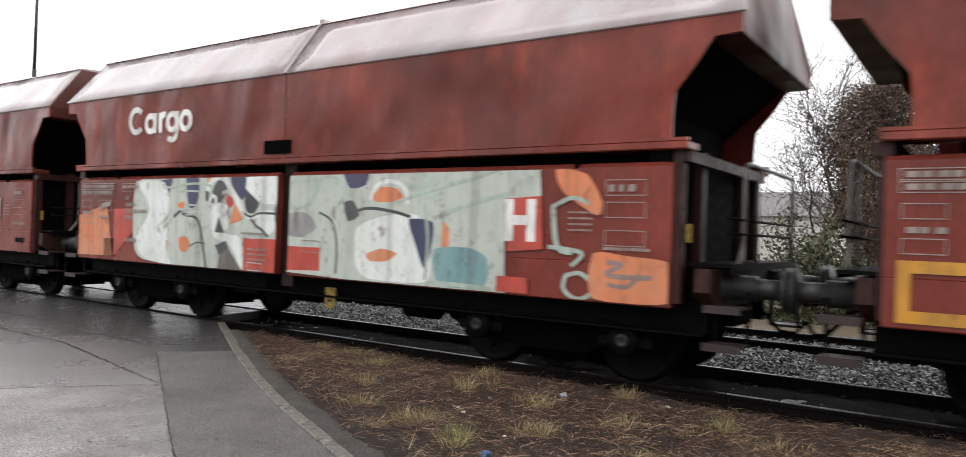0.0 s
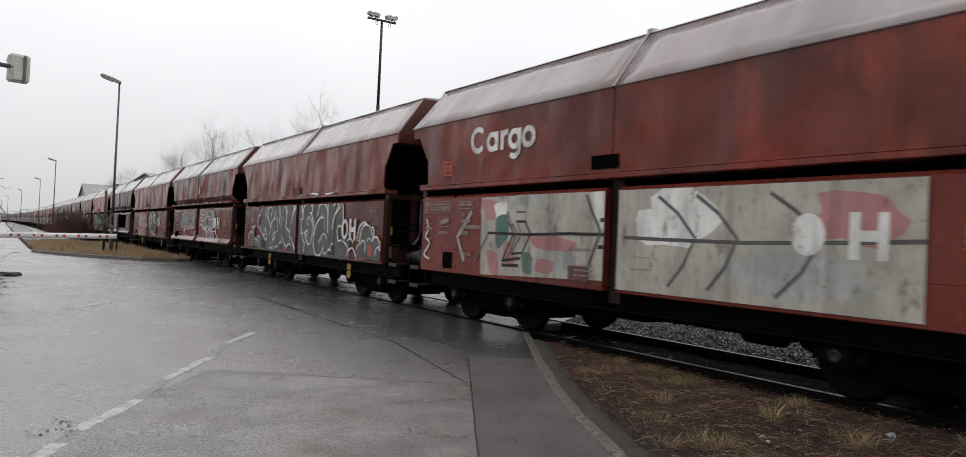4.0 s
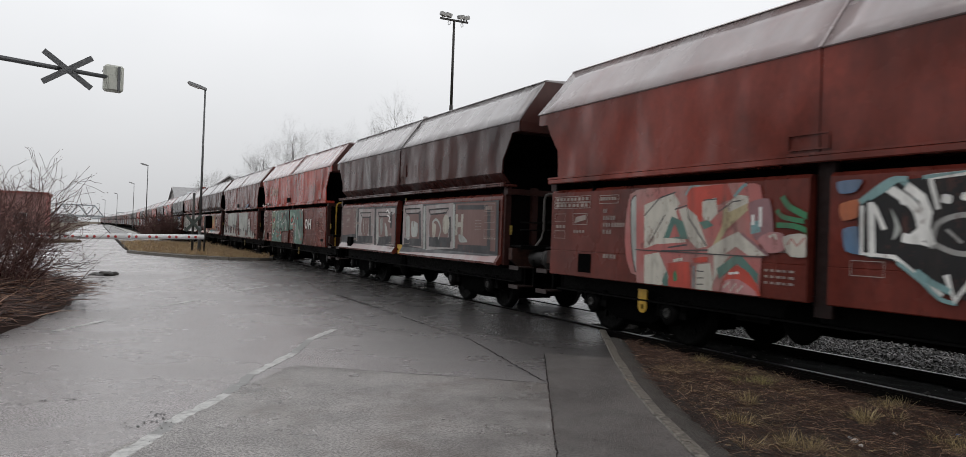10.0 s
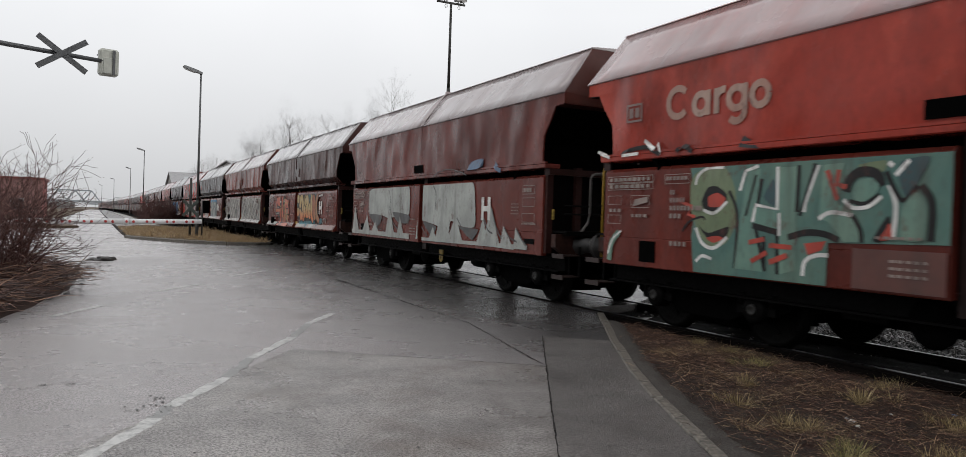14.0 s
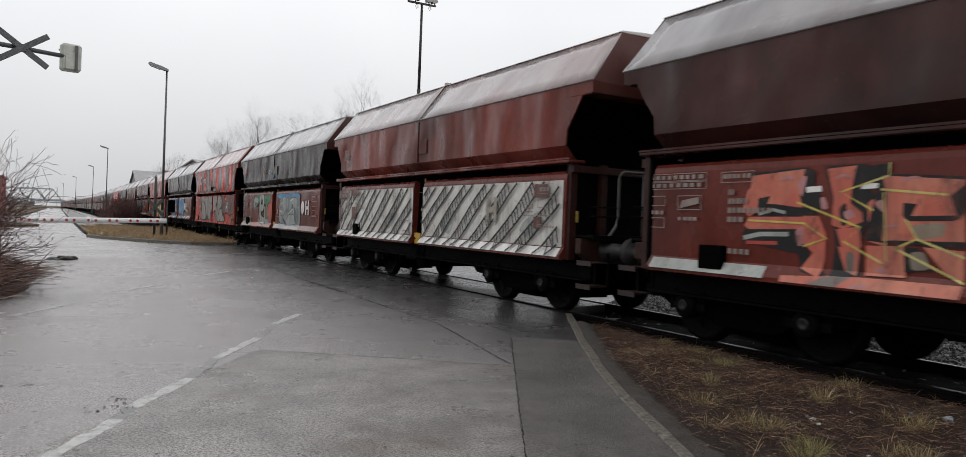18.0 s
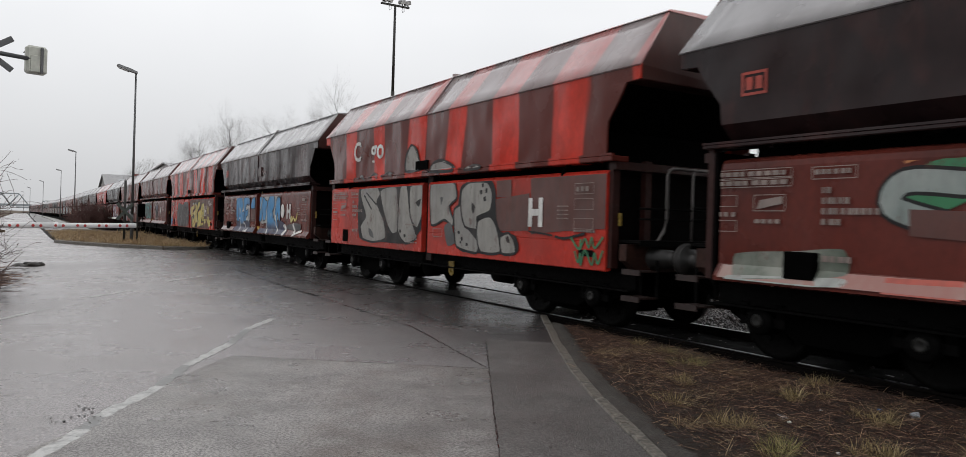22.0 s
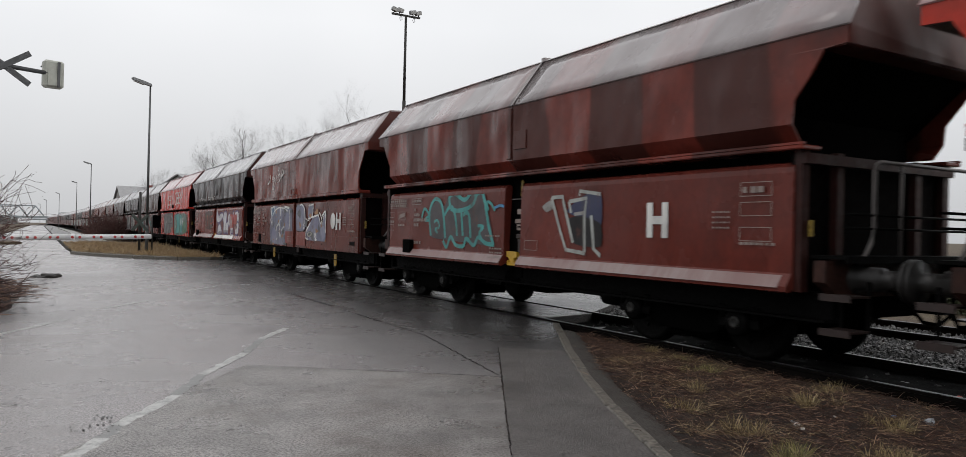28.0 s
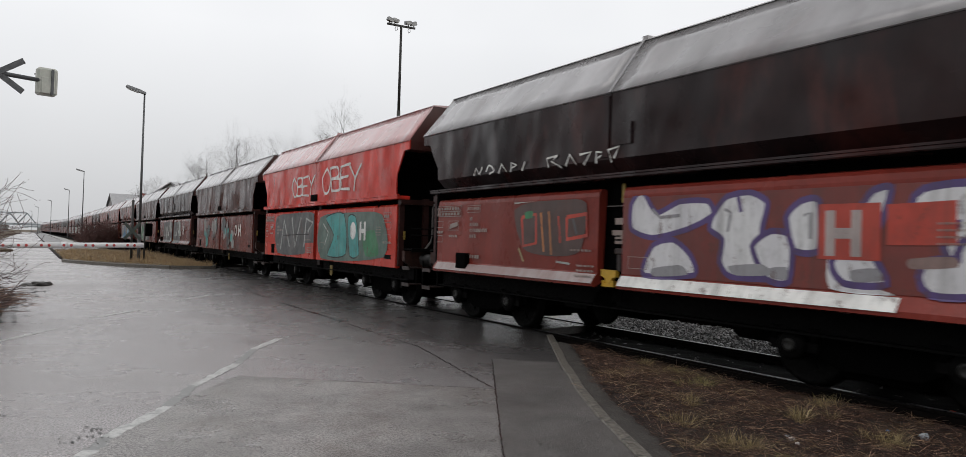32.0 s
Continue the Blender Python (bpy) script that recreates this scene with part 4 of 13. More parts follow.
            verts += [(x + r * rnd.uniform(0.4, 1.3) * math.cos(a0 + j * 0.9) * 0.9, y + r * rnd.uniform(0.4, 1.3) * math.sin(a0 + j * 0.9) * 2.2, -0.0155 + 0.0001 * (k % 7)) for j in range(7)]
            faces.append(tuple(range(i, i + 7)))
    me = bpy.data.meshes.new("mud_specks")
    me.from_pydata(verts, [], faces)
    me.materials.append(MUD)
    tagged(new("mud_specks", me), "specks of mud and grit on wet asphalt", "mud", kind="stuff")


KERBSTONE = plain("dirty_kerb_concrete", (0.175, 0.156, 0.130), 0.6, 0, 0.5, 0.9, 16)
build_road_details()


# ---------------------------------------------------------------- verge beside the track
def verge_height(x, y):
    return -0.05 + 0.035 * noise.noise(Vector((x * 0.8, y * 0.8, 2))) + 0.018 * noise.noise(Vector((x * 3.5, y * 3.5, 7))) - 0.05 * max(0, x - 6.4)


def kerb_x(y):
    if y <= KERB[0][1]:
        return KERB[0][0] + (y - KERB[0][1]) * 0.2
    for (xa, ya), (xb, yb) in zip(KERB, KERB[1:]):
        if y <= yb:
            return xa + (xb - xa) * (y - ya) / (yb - ya)
    return KERB[-1][0]


def build_verge():
    bm = bmesh.new()
    ny, nx = 90, 34
    grid = []
    for j in range(ny + 1):
        y = -14 + 23.9 * j / ny
        x0, x1 = kerb_x(y) + 0.05, XC - 0.84
        grid.append([bm.verts.new((x0 + (x1 - x0) * i / nx, y, verge_height(x0 + (x1 - x0) * i / nx, y) * min(1, 0.3 + i / 4) - 0.01)) for i in range(nx + 1)])
    for a, b in zip(grid, grid[1:]):
        for i in range(nx):
            bm.faces.new((a[i], a[i + 1], b[i + 1], b[i])).smooth = True
    m = Mat("verge_soil", 0.75)
    g = m.noise(48, 5, 0.8, lo=0.38, hi=0.66)
    b = m.noise(1.4, 5, 0.6, lo=0.4, hi=0.62)
    c = m.mix(g, (0.004, 0.0024, 0.0016), (0.050, 0.026, 0.017))
    m.colour(m.mix(m.math("MULTIPLY", b, 0.5), c, (0.036, 0.025, 0.013)))
    m.bump(g, 1.0, 0.04)
    tagged(new("verge", mesh_of("verge", bm, m.mat)), "brown verge of soil and dead stalks", "ground", kind="structure")


build_verge()


def build_margin():
    """Gritty strip between the edging stones and the dead stalks."""
    rnd = random.Random(61)
    bm = bmesh.new()
    prev = None
    y = -13.0
    while y < 9.1:
        x = kerb_x(y)
        w = 0.30 + 0.12 * noise.noise(Vector((0, y * 1.3, 4))) + rnd.uniform(-0.03, 0.03)
        row = [bm.verts.new((x + 0.03 + w * k / 3, y + rnd.uniform(-0.02, 0.02), (-0.012, 0.004, -0.008, -0.05)[k] + rnd.uniform(-0.004, 0.004))) for k in range(4)]
        if prev:
            for k in range(3):
                bm.faces.new((prev[k], prev[k + 1], row[k + 1], row[k])).smooth = True
        prev = row
        y += 0.12
    m = Mat("gritty_soil", 0.7)
    g = m.noise(70, 4, 0.8, lo=0.38, hi=0.62)
    c = m.mix(g, (0.018, 0.015, 0.013), (0.125, 0.108, 0.092))
    m.colour(m.mix(m.math("MULTIPLY", m.noise(4, 4, 0.6, lo=0.4, hi=0.65), 0.5), c, (0.030, 0.020, 0.014)))
    m.bump(g, 0.8, 0.02)
    tagged(new("gravel_margin", mesh_of("gravel_margin", bm, m.mat)), "gritty grey soil along the edging stones", "ground", kind="structure")


build_margin()


def straw_mat(name, a, b, c, at=0.5):
    m = Mat(name, 0.6)
    geo = m.nt.nodes.new("ShaderNodeNewGeometry")
    r = m.nt.nodes.new("ShaderNodeValToRGB")
    r.color_ramp.elements[0].color = (*a, 1)
    r.color_ramp.elements[1].color = (*c, 1)
    e = r.color_ramp.elements.new(at)
    e.color = (*b, 1)
    m.link(geo.outputs["Random Per Island"], r.inputs["Fac"])
    m.colour(r.outputs["Color"])
    return m.mat


STRAW = straw_mat("dead_stalks", (0.011, 0.0042, 0.0028), (0.078, 0.031, 0.019), (0.46, 0.30, 0.19), 0.78)
PALE_STRAW = straw_mat("pale_dry_stalks", (0.05, 0.024, 0.012), (0.15, 0.092, 0.046), (0.46, 0.35, 0.20), 0.68)
GREEN = straw_mat("wet_grass_blades", (0.075, 0.075, 0.022), (0.20, 0.18, 0.055), (0.45, 0.38, 0.18))
OLIVE = straw_mat("yellowing_grass_blades", (0.09, 0.065, 0.028), (0.23, 0.17, 0.07), (0.50, 0.40, 0.22))
DRY = straw_mat("dry_yellow_grass", (0.15, 0.085, 0.038), (0.29, 0.185, 0.085), (0.44, 0.33, 0.18))


def blades(rows, mat, name):
    """Three-sided thin stalks; rows of (base, tip, width)."""
    verts, faces = [], []
    for p, q, wd in rows:
        d = (q - p).normalized()
        u = d.cross(Vector((0, 0, 1)))
        u = u.normalized() if u.length > 0.05 else Vector((1, 0, 0))
        v = d.cross(u).normalized()
        mid = (p + q) / 2 + Vector((0, 0, (q - p).length * 0.05))
        i = len(verts)
        for c, k in ((p, 1.0), (mid, 0.8)):
            verts += [c + u * wd * k, c - u * wd * k * 0.5 + v * wd * k * 0.8, c - u * wd * k * 0.5 - v * wd * k * 0.8]
        verts.append(q)
        faces += [(i, i + 1, i + 4, i + 3), (i + 1, i + 2, i + 5, i + 4), (i + 2, i, i + 3, i + 5), (i + 3, i + 4, i + 6), (i + 4, i + 5, i + 6), (i + 5, i + 3, i + 6)]
    me = bpy.data.meshes.new(name)
    me.from_pydata([tuple(v) for v in verts], [], faces)
    me.materials.append(mat)
    return me


def build_straw():
    rnd = random.Random(8)
    rows = []
    while len(rows) < 105000:
        y = rnd.uniform(-7.5, 9.2)
        x = rnd.uniform(kerb_x(y) + 0.04, XC - 0.92)
        edge = (x - kerb_x(y)) / 0.8
        if rnd.random() > min(1.0, edge) * (1.0 if y < 8.5 else 0.6) * min(1.0, 0.25 + 0.8 * (XC - 0.9 - x)):
            continue
        if noise.noise(Vector((x * 0.9, y * 0.9, 5))) < rnd.uniform(-1.2, -0.15):
            continue
        a, t = rnd.uniform(0, 6.283), abs(rnd.gauss(0, 0.16))
        ln = 0.03 + 0.22 * rnd.random() ** 3.2
        p = Vector((x, y, verge_height(x, y) + rnd.uniform(-0.01, 0.03)))
        rows.append((p, p + Vector((math.cos(a) * math.cos(t), math.sin(a) * math.cos(t), math.sin(t))) * ln, rnd.uniform(0.0009, 0.0022)))
    tagged(new("dead_stalks", blades(rows, STRAW, "dead_stalks")), "tangle of brown dead stalks on the verge", "dead grass", kind="stuff")
    rows = []
    while len(rows) < 9500:
        y = rnd.uniform(-3.0, 7.0)
        x = rnd.uniform(kerb_x(y) + 0.45, XC - 1.2)
        if noise.noise(Vector((x * 1.1 + 3, y * 1.1, 8))) + 0.5 * noise.noise(Vector((x * 3.1, y * 3.1, 2))) < rnd.uniform(-0.05, 0.75):
            continue
        a, t = rnd.uniform(0, 6.283), abs(rnd.gauss(0, 0.30))
        ln = 0.04 + 0.20 * rnd.random() ** 2
        p = Vector((x, y, verge_height(x, y) + rnd.uniform(0.0, 0.03)))
        rows.append((p, p + Vector((math.cos(a) * math.cos(t), math.sin(a) * math.cos(t), math.sin(t))) * ln, rnd.uniform(0.0010, 0.0022)))
    tagged(new("pale_stalks", blades(rows, PALE_STRAW, "pale_stalks")), "pale dry grass lying in patches on the verge", "dead grass", kind="stuff")
    spots = [(6.50, 5.95, 0.24, 1), (6.85, 6.62, 0.16, 1), (4.72, 3.97, 0.34, 0), (4.56, 3.25, 0.24, 1), (6.12, 3.48, 0.22, 0), (6.15, 4.29, 0.22, 0), (5.86, 2.58, 0.2, 0), (5.2, 2.95, 0.22, 0), (5.0, 4.65, 0.2, 0),
             (6.9, 4.66, 0.16, 0), (5.6, 5.15, 0.14, 0), (7.0, 3.05, 0.16, 0), (4.9, 1.95, 0.2, 1), (5.9, 1.35, 0.2, 0), (5.0, 1, 0.22, 0), (6.4, 1.91, 0.18, 1), (7.05, 7.35, 0.10, 0)]
    for x, y, r, green in spots:
        rows = []
        clumps = [(rnd.gauss(0, r * 0.42), rnd.gauss(0, r * 0.42), rnd.uniform(0.12, 0.42) * r) for j in range(7)]
        for k in range(300 if r > 0.2 else 180):
            cx, cy, cs = clumps[k % len(clumps)]
            a, s = rnd.uniform(0, 6.283), rnd.random() * cs
            p = Vector((cx + math.cos(a) * s, cy + math.sin(a) * s, -0.02))
            lean = Vector((math.cos(a), math.sin(a), 0)) * rnd.uniform(0.01, 0.12) + Vector((rnd.gauss(0, 0.04), rnd.gauss(0, 0.04), 0.02 + 0.14 * rnd.random() ** 1.6))
            rows.append((p, p + lean, rnd.uniform(0.0012, 0.0026)))
        ob = new("grass_tuft", blades(rows, GREEN if green else OLIVE, "grass_tuft"))
        ob.matrix_basis = pose(x, y, verge_height(x, y))
        tagged(ob, "wet green grass tuft on the verge" if green else "dry yellow grass tuft on the verge", "grass tuft", "grass tufts")


build_straw()


def crumple(name, x, y, z, size, mat, label, category, seed, flat=0.5):
    bm = bmesh.new()
    bmesh.ops.create_icosphere(bm, subdivisions=2, radius=1)
    for v in bm.verts:
        v.co *= 0.75 + 0.5 * noise.noise(v.co * 2.3 + Vector((seed * 5, 0, 0)))
        v.co = Vector((v.co.x * size, v.co.y * size * 0.7, max(v.co.z, -0.6) * size * flat))
    ob = new(name, mesh_of(name, bm, mat))
    ob.matrix_basis = pose(x, y, z + size * flat * 0.3, 0, 0, seed * 57)
    return tagged(ob, label, category)


PAPER = plain("wet_white_paper", (0.62, 0.62, 0.60), 0.5, 0, 0.5, 0.3, 14)
BLUEP = plain("blue_plastic", (0.05, 0.19, 0.45), 0.3, 0, 0.5, 0.3, 14)
ORANGEP = plain("orange_red_plastic", (0.60, 0.07, 0.025), 0.35, 0, 0.5, 0.3, 14)
FILM = plain("clear_grey_plastic", (0.33, 0.35, 0.37), 0.15, 0, 0.6, 0.3, 20)
for k, (x, y, s, mt, lb, cat) in enumerate([
        (5.42, 3.92, 0.050, PAPER, "crumpled white paper litter on the verge", "litter"), (5.33, 3.8, 0.030, PAPER, "small scrap of white paper litter", "litter"), (5.50, 4.02, 0.024, FILM, "dark crumpled wrapper beside the paper", "litter"),
        (6.46, 3.74, 0.035, BLUEP, "blue plastic scrap lying in dead stalks", "litter"), (6.55, 3.49, 0.075, FILM, "clear crushed plastic cup on the verge", "litter"), (6.96, 2.59, 0.032, PAPER, "white paper scrap near the rail", "litter"),
        (4.38, 2.92, 0.060, BLUEP, "light blue plastic wrapper by the kerb", "litter"), (7.10, 7.76, 0.028, PAPER, "small white scrap near the crossing", "litter"), (5.95, 3.95, 0.02, PAPER, "tiny white scrap in the stalks", "litter"),
        (4.9, 3.1, 0.022, PAPER, "white scrap among the stalks", "litter")]):
    crumple("litter", x, y, verge_height(x, y), s, mt, lb, cat, k)
crumple("plastic_bag", 10.30, 3.55, -0.10, 0.10, ORANGEP, "orange plastic bag lying on the ballast", "litter", 21)
crumple("plastic_bag", 8.2, 4.1, -0.13, 0.05, ORANGEP, "red plastic scrap between the rails", "litter", 22)


# ---------------------------------------------------------------- ballast and sleepers
def build_ballast():
    def bed(x0, x1, y0, y1, z, name):
        bm = bmesh.new()
        ys = [y0, y0 + (y1 - y0) * 0.3, 150, 200, 250, y1]
        rows = [[bm.verts.new((x + bend(y)[0], y, zz)) for x, zz in ((x0 - 0.6, -0.34), (x0, z), (x1, z), (x1 + 0.9, -0.34))] for y in ys]
        for a, b in zip(rows, rows[1:]):
            for k in range(3):
                bm.faces.new((a[k], a[k + 1], b[k + 1], b[k]))
        tagged(new(name, mesh_of(name, bm, BALLAST)), "wet ballast bed under the tracks, darkened for the train's shade", "ballast", kind="structure")
    bed(XC - 1.0, XC + 6.3, -60, 640, -0.155, "ballast_bed")
    rs = np.random.RandomState(3)
    base = np.array([(1, 0, -0.2), (-0.4, 0.9, -0.3), (-0.6, -0.8, -0.25), (0.2, 0.1, 0.8), (0.7, 0.6, 0.35), (-0.7, 0.2, 0.45)])
    tri = [(0, 4, 3), (0, 3, 2), (4, 1, 5), (4, 5, 3), (5, 2, 3), (5, 1, 2), (0, 1, 4), (0, 2, 1)]
    verts, faces = [], []
    for k in range(30000):
        y = rs.uniform(-7, 14)
        zone = rs.rand()
        if zone < 0.74:
            x, z = rs.uniform(XC + 0.85, XC + 3.75), -0.14
        elif zone < 0.75:
            x, z = rs.uniform(XC - 0.65, XC + 0.65), -0.15
        else:
            x, z = rs.uniform(XC + 3.9, XC + 6.4), -0.14
        if y > 10.6 and x < XC + 0.8 or y > 11.5 + (x - XC) * 0.6:
            continue
        s = rs.uniform(0.018, 0.044)
        a, b = rs.uniform(0, 6.28, 2)
        r1 = np.array([[np.cos(a), -np.sin(a), 0], [np.sin(a), np.cos(a), 0], [0, 0, 1]])
        r2 = np.array([[1, 0, 0], [0, np.cos(b), -np.sin(b)], [0, np.sin(b), np.cos(b)]])
        i = len(verts)
        pts = (base * (1 + rs.uniform(-0.25, 0.25, base.shape))) @ (r1 @ r2).T * s + (x, y, z + rs.uniform(0, 0.03))
        verts += pts.tolist()
        faces += [tuple(i + j for j in t) for t in tri]
    me = bpy.data.meshes.new("ballast_stones")
    me.from_pydata(verts, [], faces)
    me.materials.append(straw_mat("wet_ballast_stones", (0.009, 0.0085, 0.0085), (0.042, 0.041, 0.040), (0.19, 0.186, 0.182)))
    tagged(new("ballast_stones", me), "loose wet grey ballast stones beside the rails", "ballast", kind="stuff")
    # dirt over the sleepers; the train's shade is in its near-black colour
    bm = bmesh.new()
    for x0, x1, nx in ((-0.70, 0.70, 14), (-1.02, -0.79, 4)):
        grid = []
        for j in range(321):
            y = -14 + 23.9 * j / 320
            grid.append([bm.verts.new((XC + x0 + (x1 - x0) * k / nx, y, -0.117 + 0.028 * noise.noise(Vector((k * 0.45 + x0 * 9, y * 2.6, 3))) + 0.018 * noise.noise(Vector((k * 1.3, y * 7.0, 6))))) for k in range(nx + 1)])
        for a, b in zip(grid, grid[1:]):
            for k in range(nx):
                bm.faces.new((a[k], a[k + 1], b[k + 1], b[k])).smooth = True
    tagged(new("track_dirt", mesh_of("track_dirt", bm, plain("shade_black_track_dirt", (0.003, 0.0027, 0.0025), 0.9, 0, 0.05, 0.7, 20))), "greasy dirt silted over the sleepers, blackened for the train's shade", "dirt", kind="structure")
    bm = boxes((-1.25, 1.25, -0.13, 0.13, -0.30, -0.128), bevel=0.02)
    me = mesh_of("sleeper", bm, SLEEPER)
    bm = boxes((-0.085, 0.085, -0.07, 0.07, -0.13, -0.112))
    clip = mesh_of("rail_clip", bm, RAIL_SIDE)
    for tr, x, y0, y1 in ((TRACK, XC, -14.0, 10.3), (TRACK2, XC + 4.6, -14.0, 12)):
        y = y0
        while y < y1:
            s = part("sleeper", me, None, tr, "", pose(x, y, 0))
            y += 0.63
            if tr is TRACK:
                for sx in (-0.86, -0.645, 0.645, 0.86):
                    part("rail_clip", clip, None, s, "", pose(sx, 0, 0))


build_ballast()


# ---------------------------------------------------------------- island, kerb and posts
def build_island():
    outline = [(1.35, 40.3), (1.8, 38.8), (2.5, 37.35), (3.58, 35.4), (5.1, 33.8), (6.3, 33.7), (6.9, 34.1), (7.2, 35.5), (7.2, 62), (2.6, 66), (1.6, 50)]
    slab("traffic_island", outline, -0.3, 0.10, SOIL, "kerbed grass island with dry grass", category="island")
    kerb = thing("island_kerb", "weathered concrete kerb round the grass island", "kerb", kind="structure")
    pts = [Vector((*p, 0)) for p in outline[:8]]
    for a, b in zip(pts, pts[1:]):
        n = max(1, round((b - a).length / 1.0))
        for i in range(n):
            p, q = a.lerp(b, i / n), a.lerp(b, (i + 1) / n)
            d = q - p
            part("kerb_stone", boxes((-0.08, 0.07, 0.008, d.length - 0.008, -0.2, 0.115), bevel=0.015), KERBSTONE, kerb, "", pose(p.x, p.y, 0, 0, 0, math.degrees(math.atan2(-d.x, d.y))))
    rnd = random.Random(12)
    rows = []
    while len(rows) < 9000:
        y = 33.9 + 26 * rnd.random() ** 1.7
        x = rnd.uniform(1.4, 7.1)
        if y < 40.3 and x < 1.35 + (40.3 - y) * 0.62 or (y < 34.6 and x > 6.8):
            continue
        h = rnd.uniform(0.06, 0.34) * (0.55 + 1.1 * noise.noise(Vector((x * 1.1, y * 1.1, 3))))
        p = Vector((x, y, 0.09))
        rows.append((p, p + Vector((rnd.gauss(0, 0.14), rnd.gauss(0, 0.14), h)), rnd.uniform(0.005, 0.011)))
    tagged(new("dry_grass", blades(rows, DRY, "dry_grass")), "dry yellow winter grass on the island", "grass", kind="stuff")


build_island()

DARKPOST = plain("dark_weathered_post", (0.035, 0.033, 0.030), 0.6, 0, 0.4, 0.4, 8)


def build_posts():
    t = thing("sign_post", "dark marker post with a small mossy cross", "post", pose(4.20, 39.8, 0.08))
    part("post", tube(bmesh.new(), [(0, 0, 0), (0, 0, 2.95)], 0.06, 8), DARKPOST, t)
    moss = plain("mossy_sign_back", (0.055, 0.07, 0.06), 0.6)
    for a in (48, -48):
        part("cross_board", boxes((-0.52, 0.52, -0.012, 0.012, -0.07, 0.07), bevel=0.005), moss, t, "", pose(0, -0.075 - (0.03 if a > 0 else 0), 1.45, 0, a, 0))
    t = thing("signal_box_post", "short post carrying a dark signal box", "post", pose(4.82, 40.3, 0.08))
    part("post", tube(bmesh.new(), [(0, 0, 0), (0, 0, 1.85)], 0.045, 8), DARKPOST, t)
    bm = boxes((0.02, 0.34, -0.12, 0.1, 1.22, 1.85), bevel=0.03)
    part("signal_box", bm, GRIME_SHADE, t)


build_posts()


# ---------------------------------------------------------------- street lamps and flood mast
LAMP_HEAD = plain("lamp_head_grey", (0.22, 0.225, 0.23), 0.4, 0.2)
LAMP_POLE = plain("lamp_pole_grey", (0.10, 0.103, 0.105), 0.45, 0.4, 0.5, 0.2, 4)
LENS = plain("milky_lamp_cover", (0.45, 0.45, 0.44), 0.3)


def street_lamp(x, y, h=8.45):
    t = thing("street_lamp", "grey steel street lamp with an angled flat head", "street lamp", pose(x, y, 0.0), "street lamps along the road")
    bm = bmesh.new()
    tube(bm, [(0, 0, 0), (0, 0, 1.4)], 0.085, 10)
    part("pole_base", bm, LAMP_POLE, t)
    part("pole", tube(bmesh.new(), [(0, 0, 1.4), (0, 0, h * 0.6), (0, 0, h - 0.05)], 0.068, 10, r_end=0.042), LAMP_POLE, t)
    bm = bmesh.new()
    extrude_profile(bm, [(0.06, h - 0.10), (0.06, h + 0.0), (-0.25, h + 0.12), (-0.80, h + 0.27), (-0.86, h + 0.22), (-0.80, h + 0.14), (-0.25, h - 0.02)], "y", -0.15, 0.15)
    bmesh.ops.recalc_face_normals(bm, faces=bm.faces)
    part("lamp_head", bm, LAMP_HEAD, t)
    bm = bmesh.new()
    extrude_profile(bm, [(-0.28, h - 0.02), (-0.78, h + 0.12), (-0.76, h + 0.09), (-0.30, h - 0.05)], "y", -0.12, 0.12)
    bmesh.ops.recalc_face_normals(bm, faces=bm.faces)
    part("cover", bm, LENS, t)
    return t


for x, y in ((4.63, 40.75), (4.98, 99.6), (5.2, 148), (3.6, 208), (1.2, 273), (-0.6, 340)):
    street_lamp(x, y)


def flood_mast():
    t = thing("flood_mast", "tall dark steel mast with four floodlights", "light mast", pose(26.35, 58.3, 0.25))
    part("lower_pole", tube(bmesh.new(), [(0, 0, 0), (0, 0, 12.2)], 0.20, 12, r_end=0.155), DARKPOST, t)
    part("upper_pole", tube(bmesh.new(), [(0, 0, 12.2), (0, 0, 19.4)], 0.125, 12, r_end=0.10), DARKPOST, t)
    part("crossbar", boxes((-1.3, 1.3, -0.07, 0.07, 19.35, 19.5)), DARKPOST, t)
    for x, tilt in ((-1.05, 18), (-0.55, 12), (0.6, -12), (1.1, -20)):
        f = part("floodlight", boxes((-0.28, 0.28, -0.22, 0.22, -0.16, 0.18), bevel=0.06), LAMP_HEAD, t, "", pose(x, -0.05, 19.78, 10, tilt, 0))
        part("glass", boxes((-0.24, 0.24, -0.235, -0.222, -0.13, 0.14)), LENS, f)
        part("bracket", boxes((-0.03, 0.03, -0.05, 0.05, -0.34, -0.162)), DARKPOST, f)
    for x in (-0.45, 0.75):
        part("cable_loop", tube(bmesh.new(), [(x, 0, 19.4), (x - 0.12, 0, 19.15), (x - 0.05, 0, 18.95), (x + 0.1, 0, 19.05), (x + 0.05, 0, 19.4)], 0.025, 6), DARKPOST, t)


flood_mast()


# ---------------------------------------------------------------- level crossing barrier and signal arm
BAR_WHITE = plain("barrier_white", (0.66, 0.66, 0.66), 0.4, 0, 0.5, 0.15, 5)
BAR_RED = plain("barrier_red_reflector", (0.40, 0.035, 0.035), 0.3, 0, 0.5, 0.2, 8)
SIGN_DARK = plain("sign_back_grey", (0.075, 0.078, 0.082), 0.5, 0.3, 0.5, 0.25, 5)
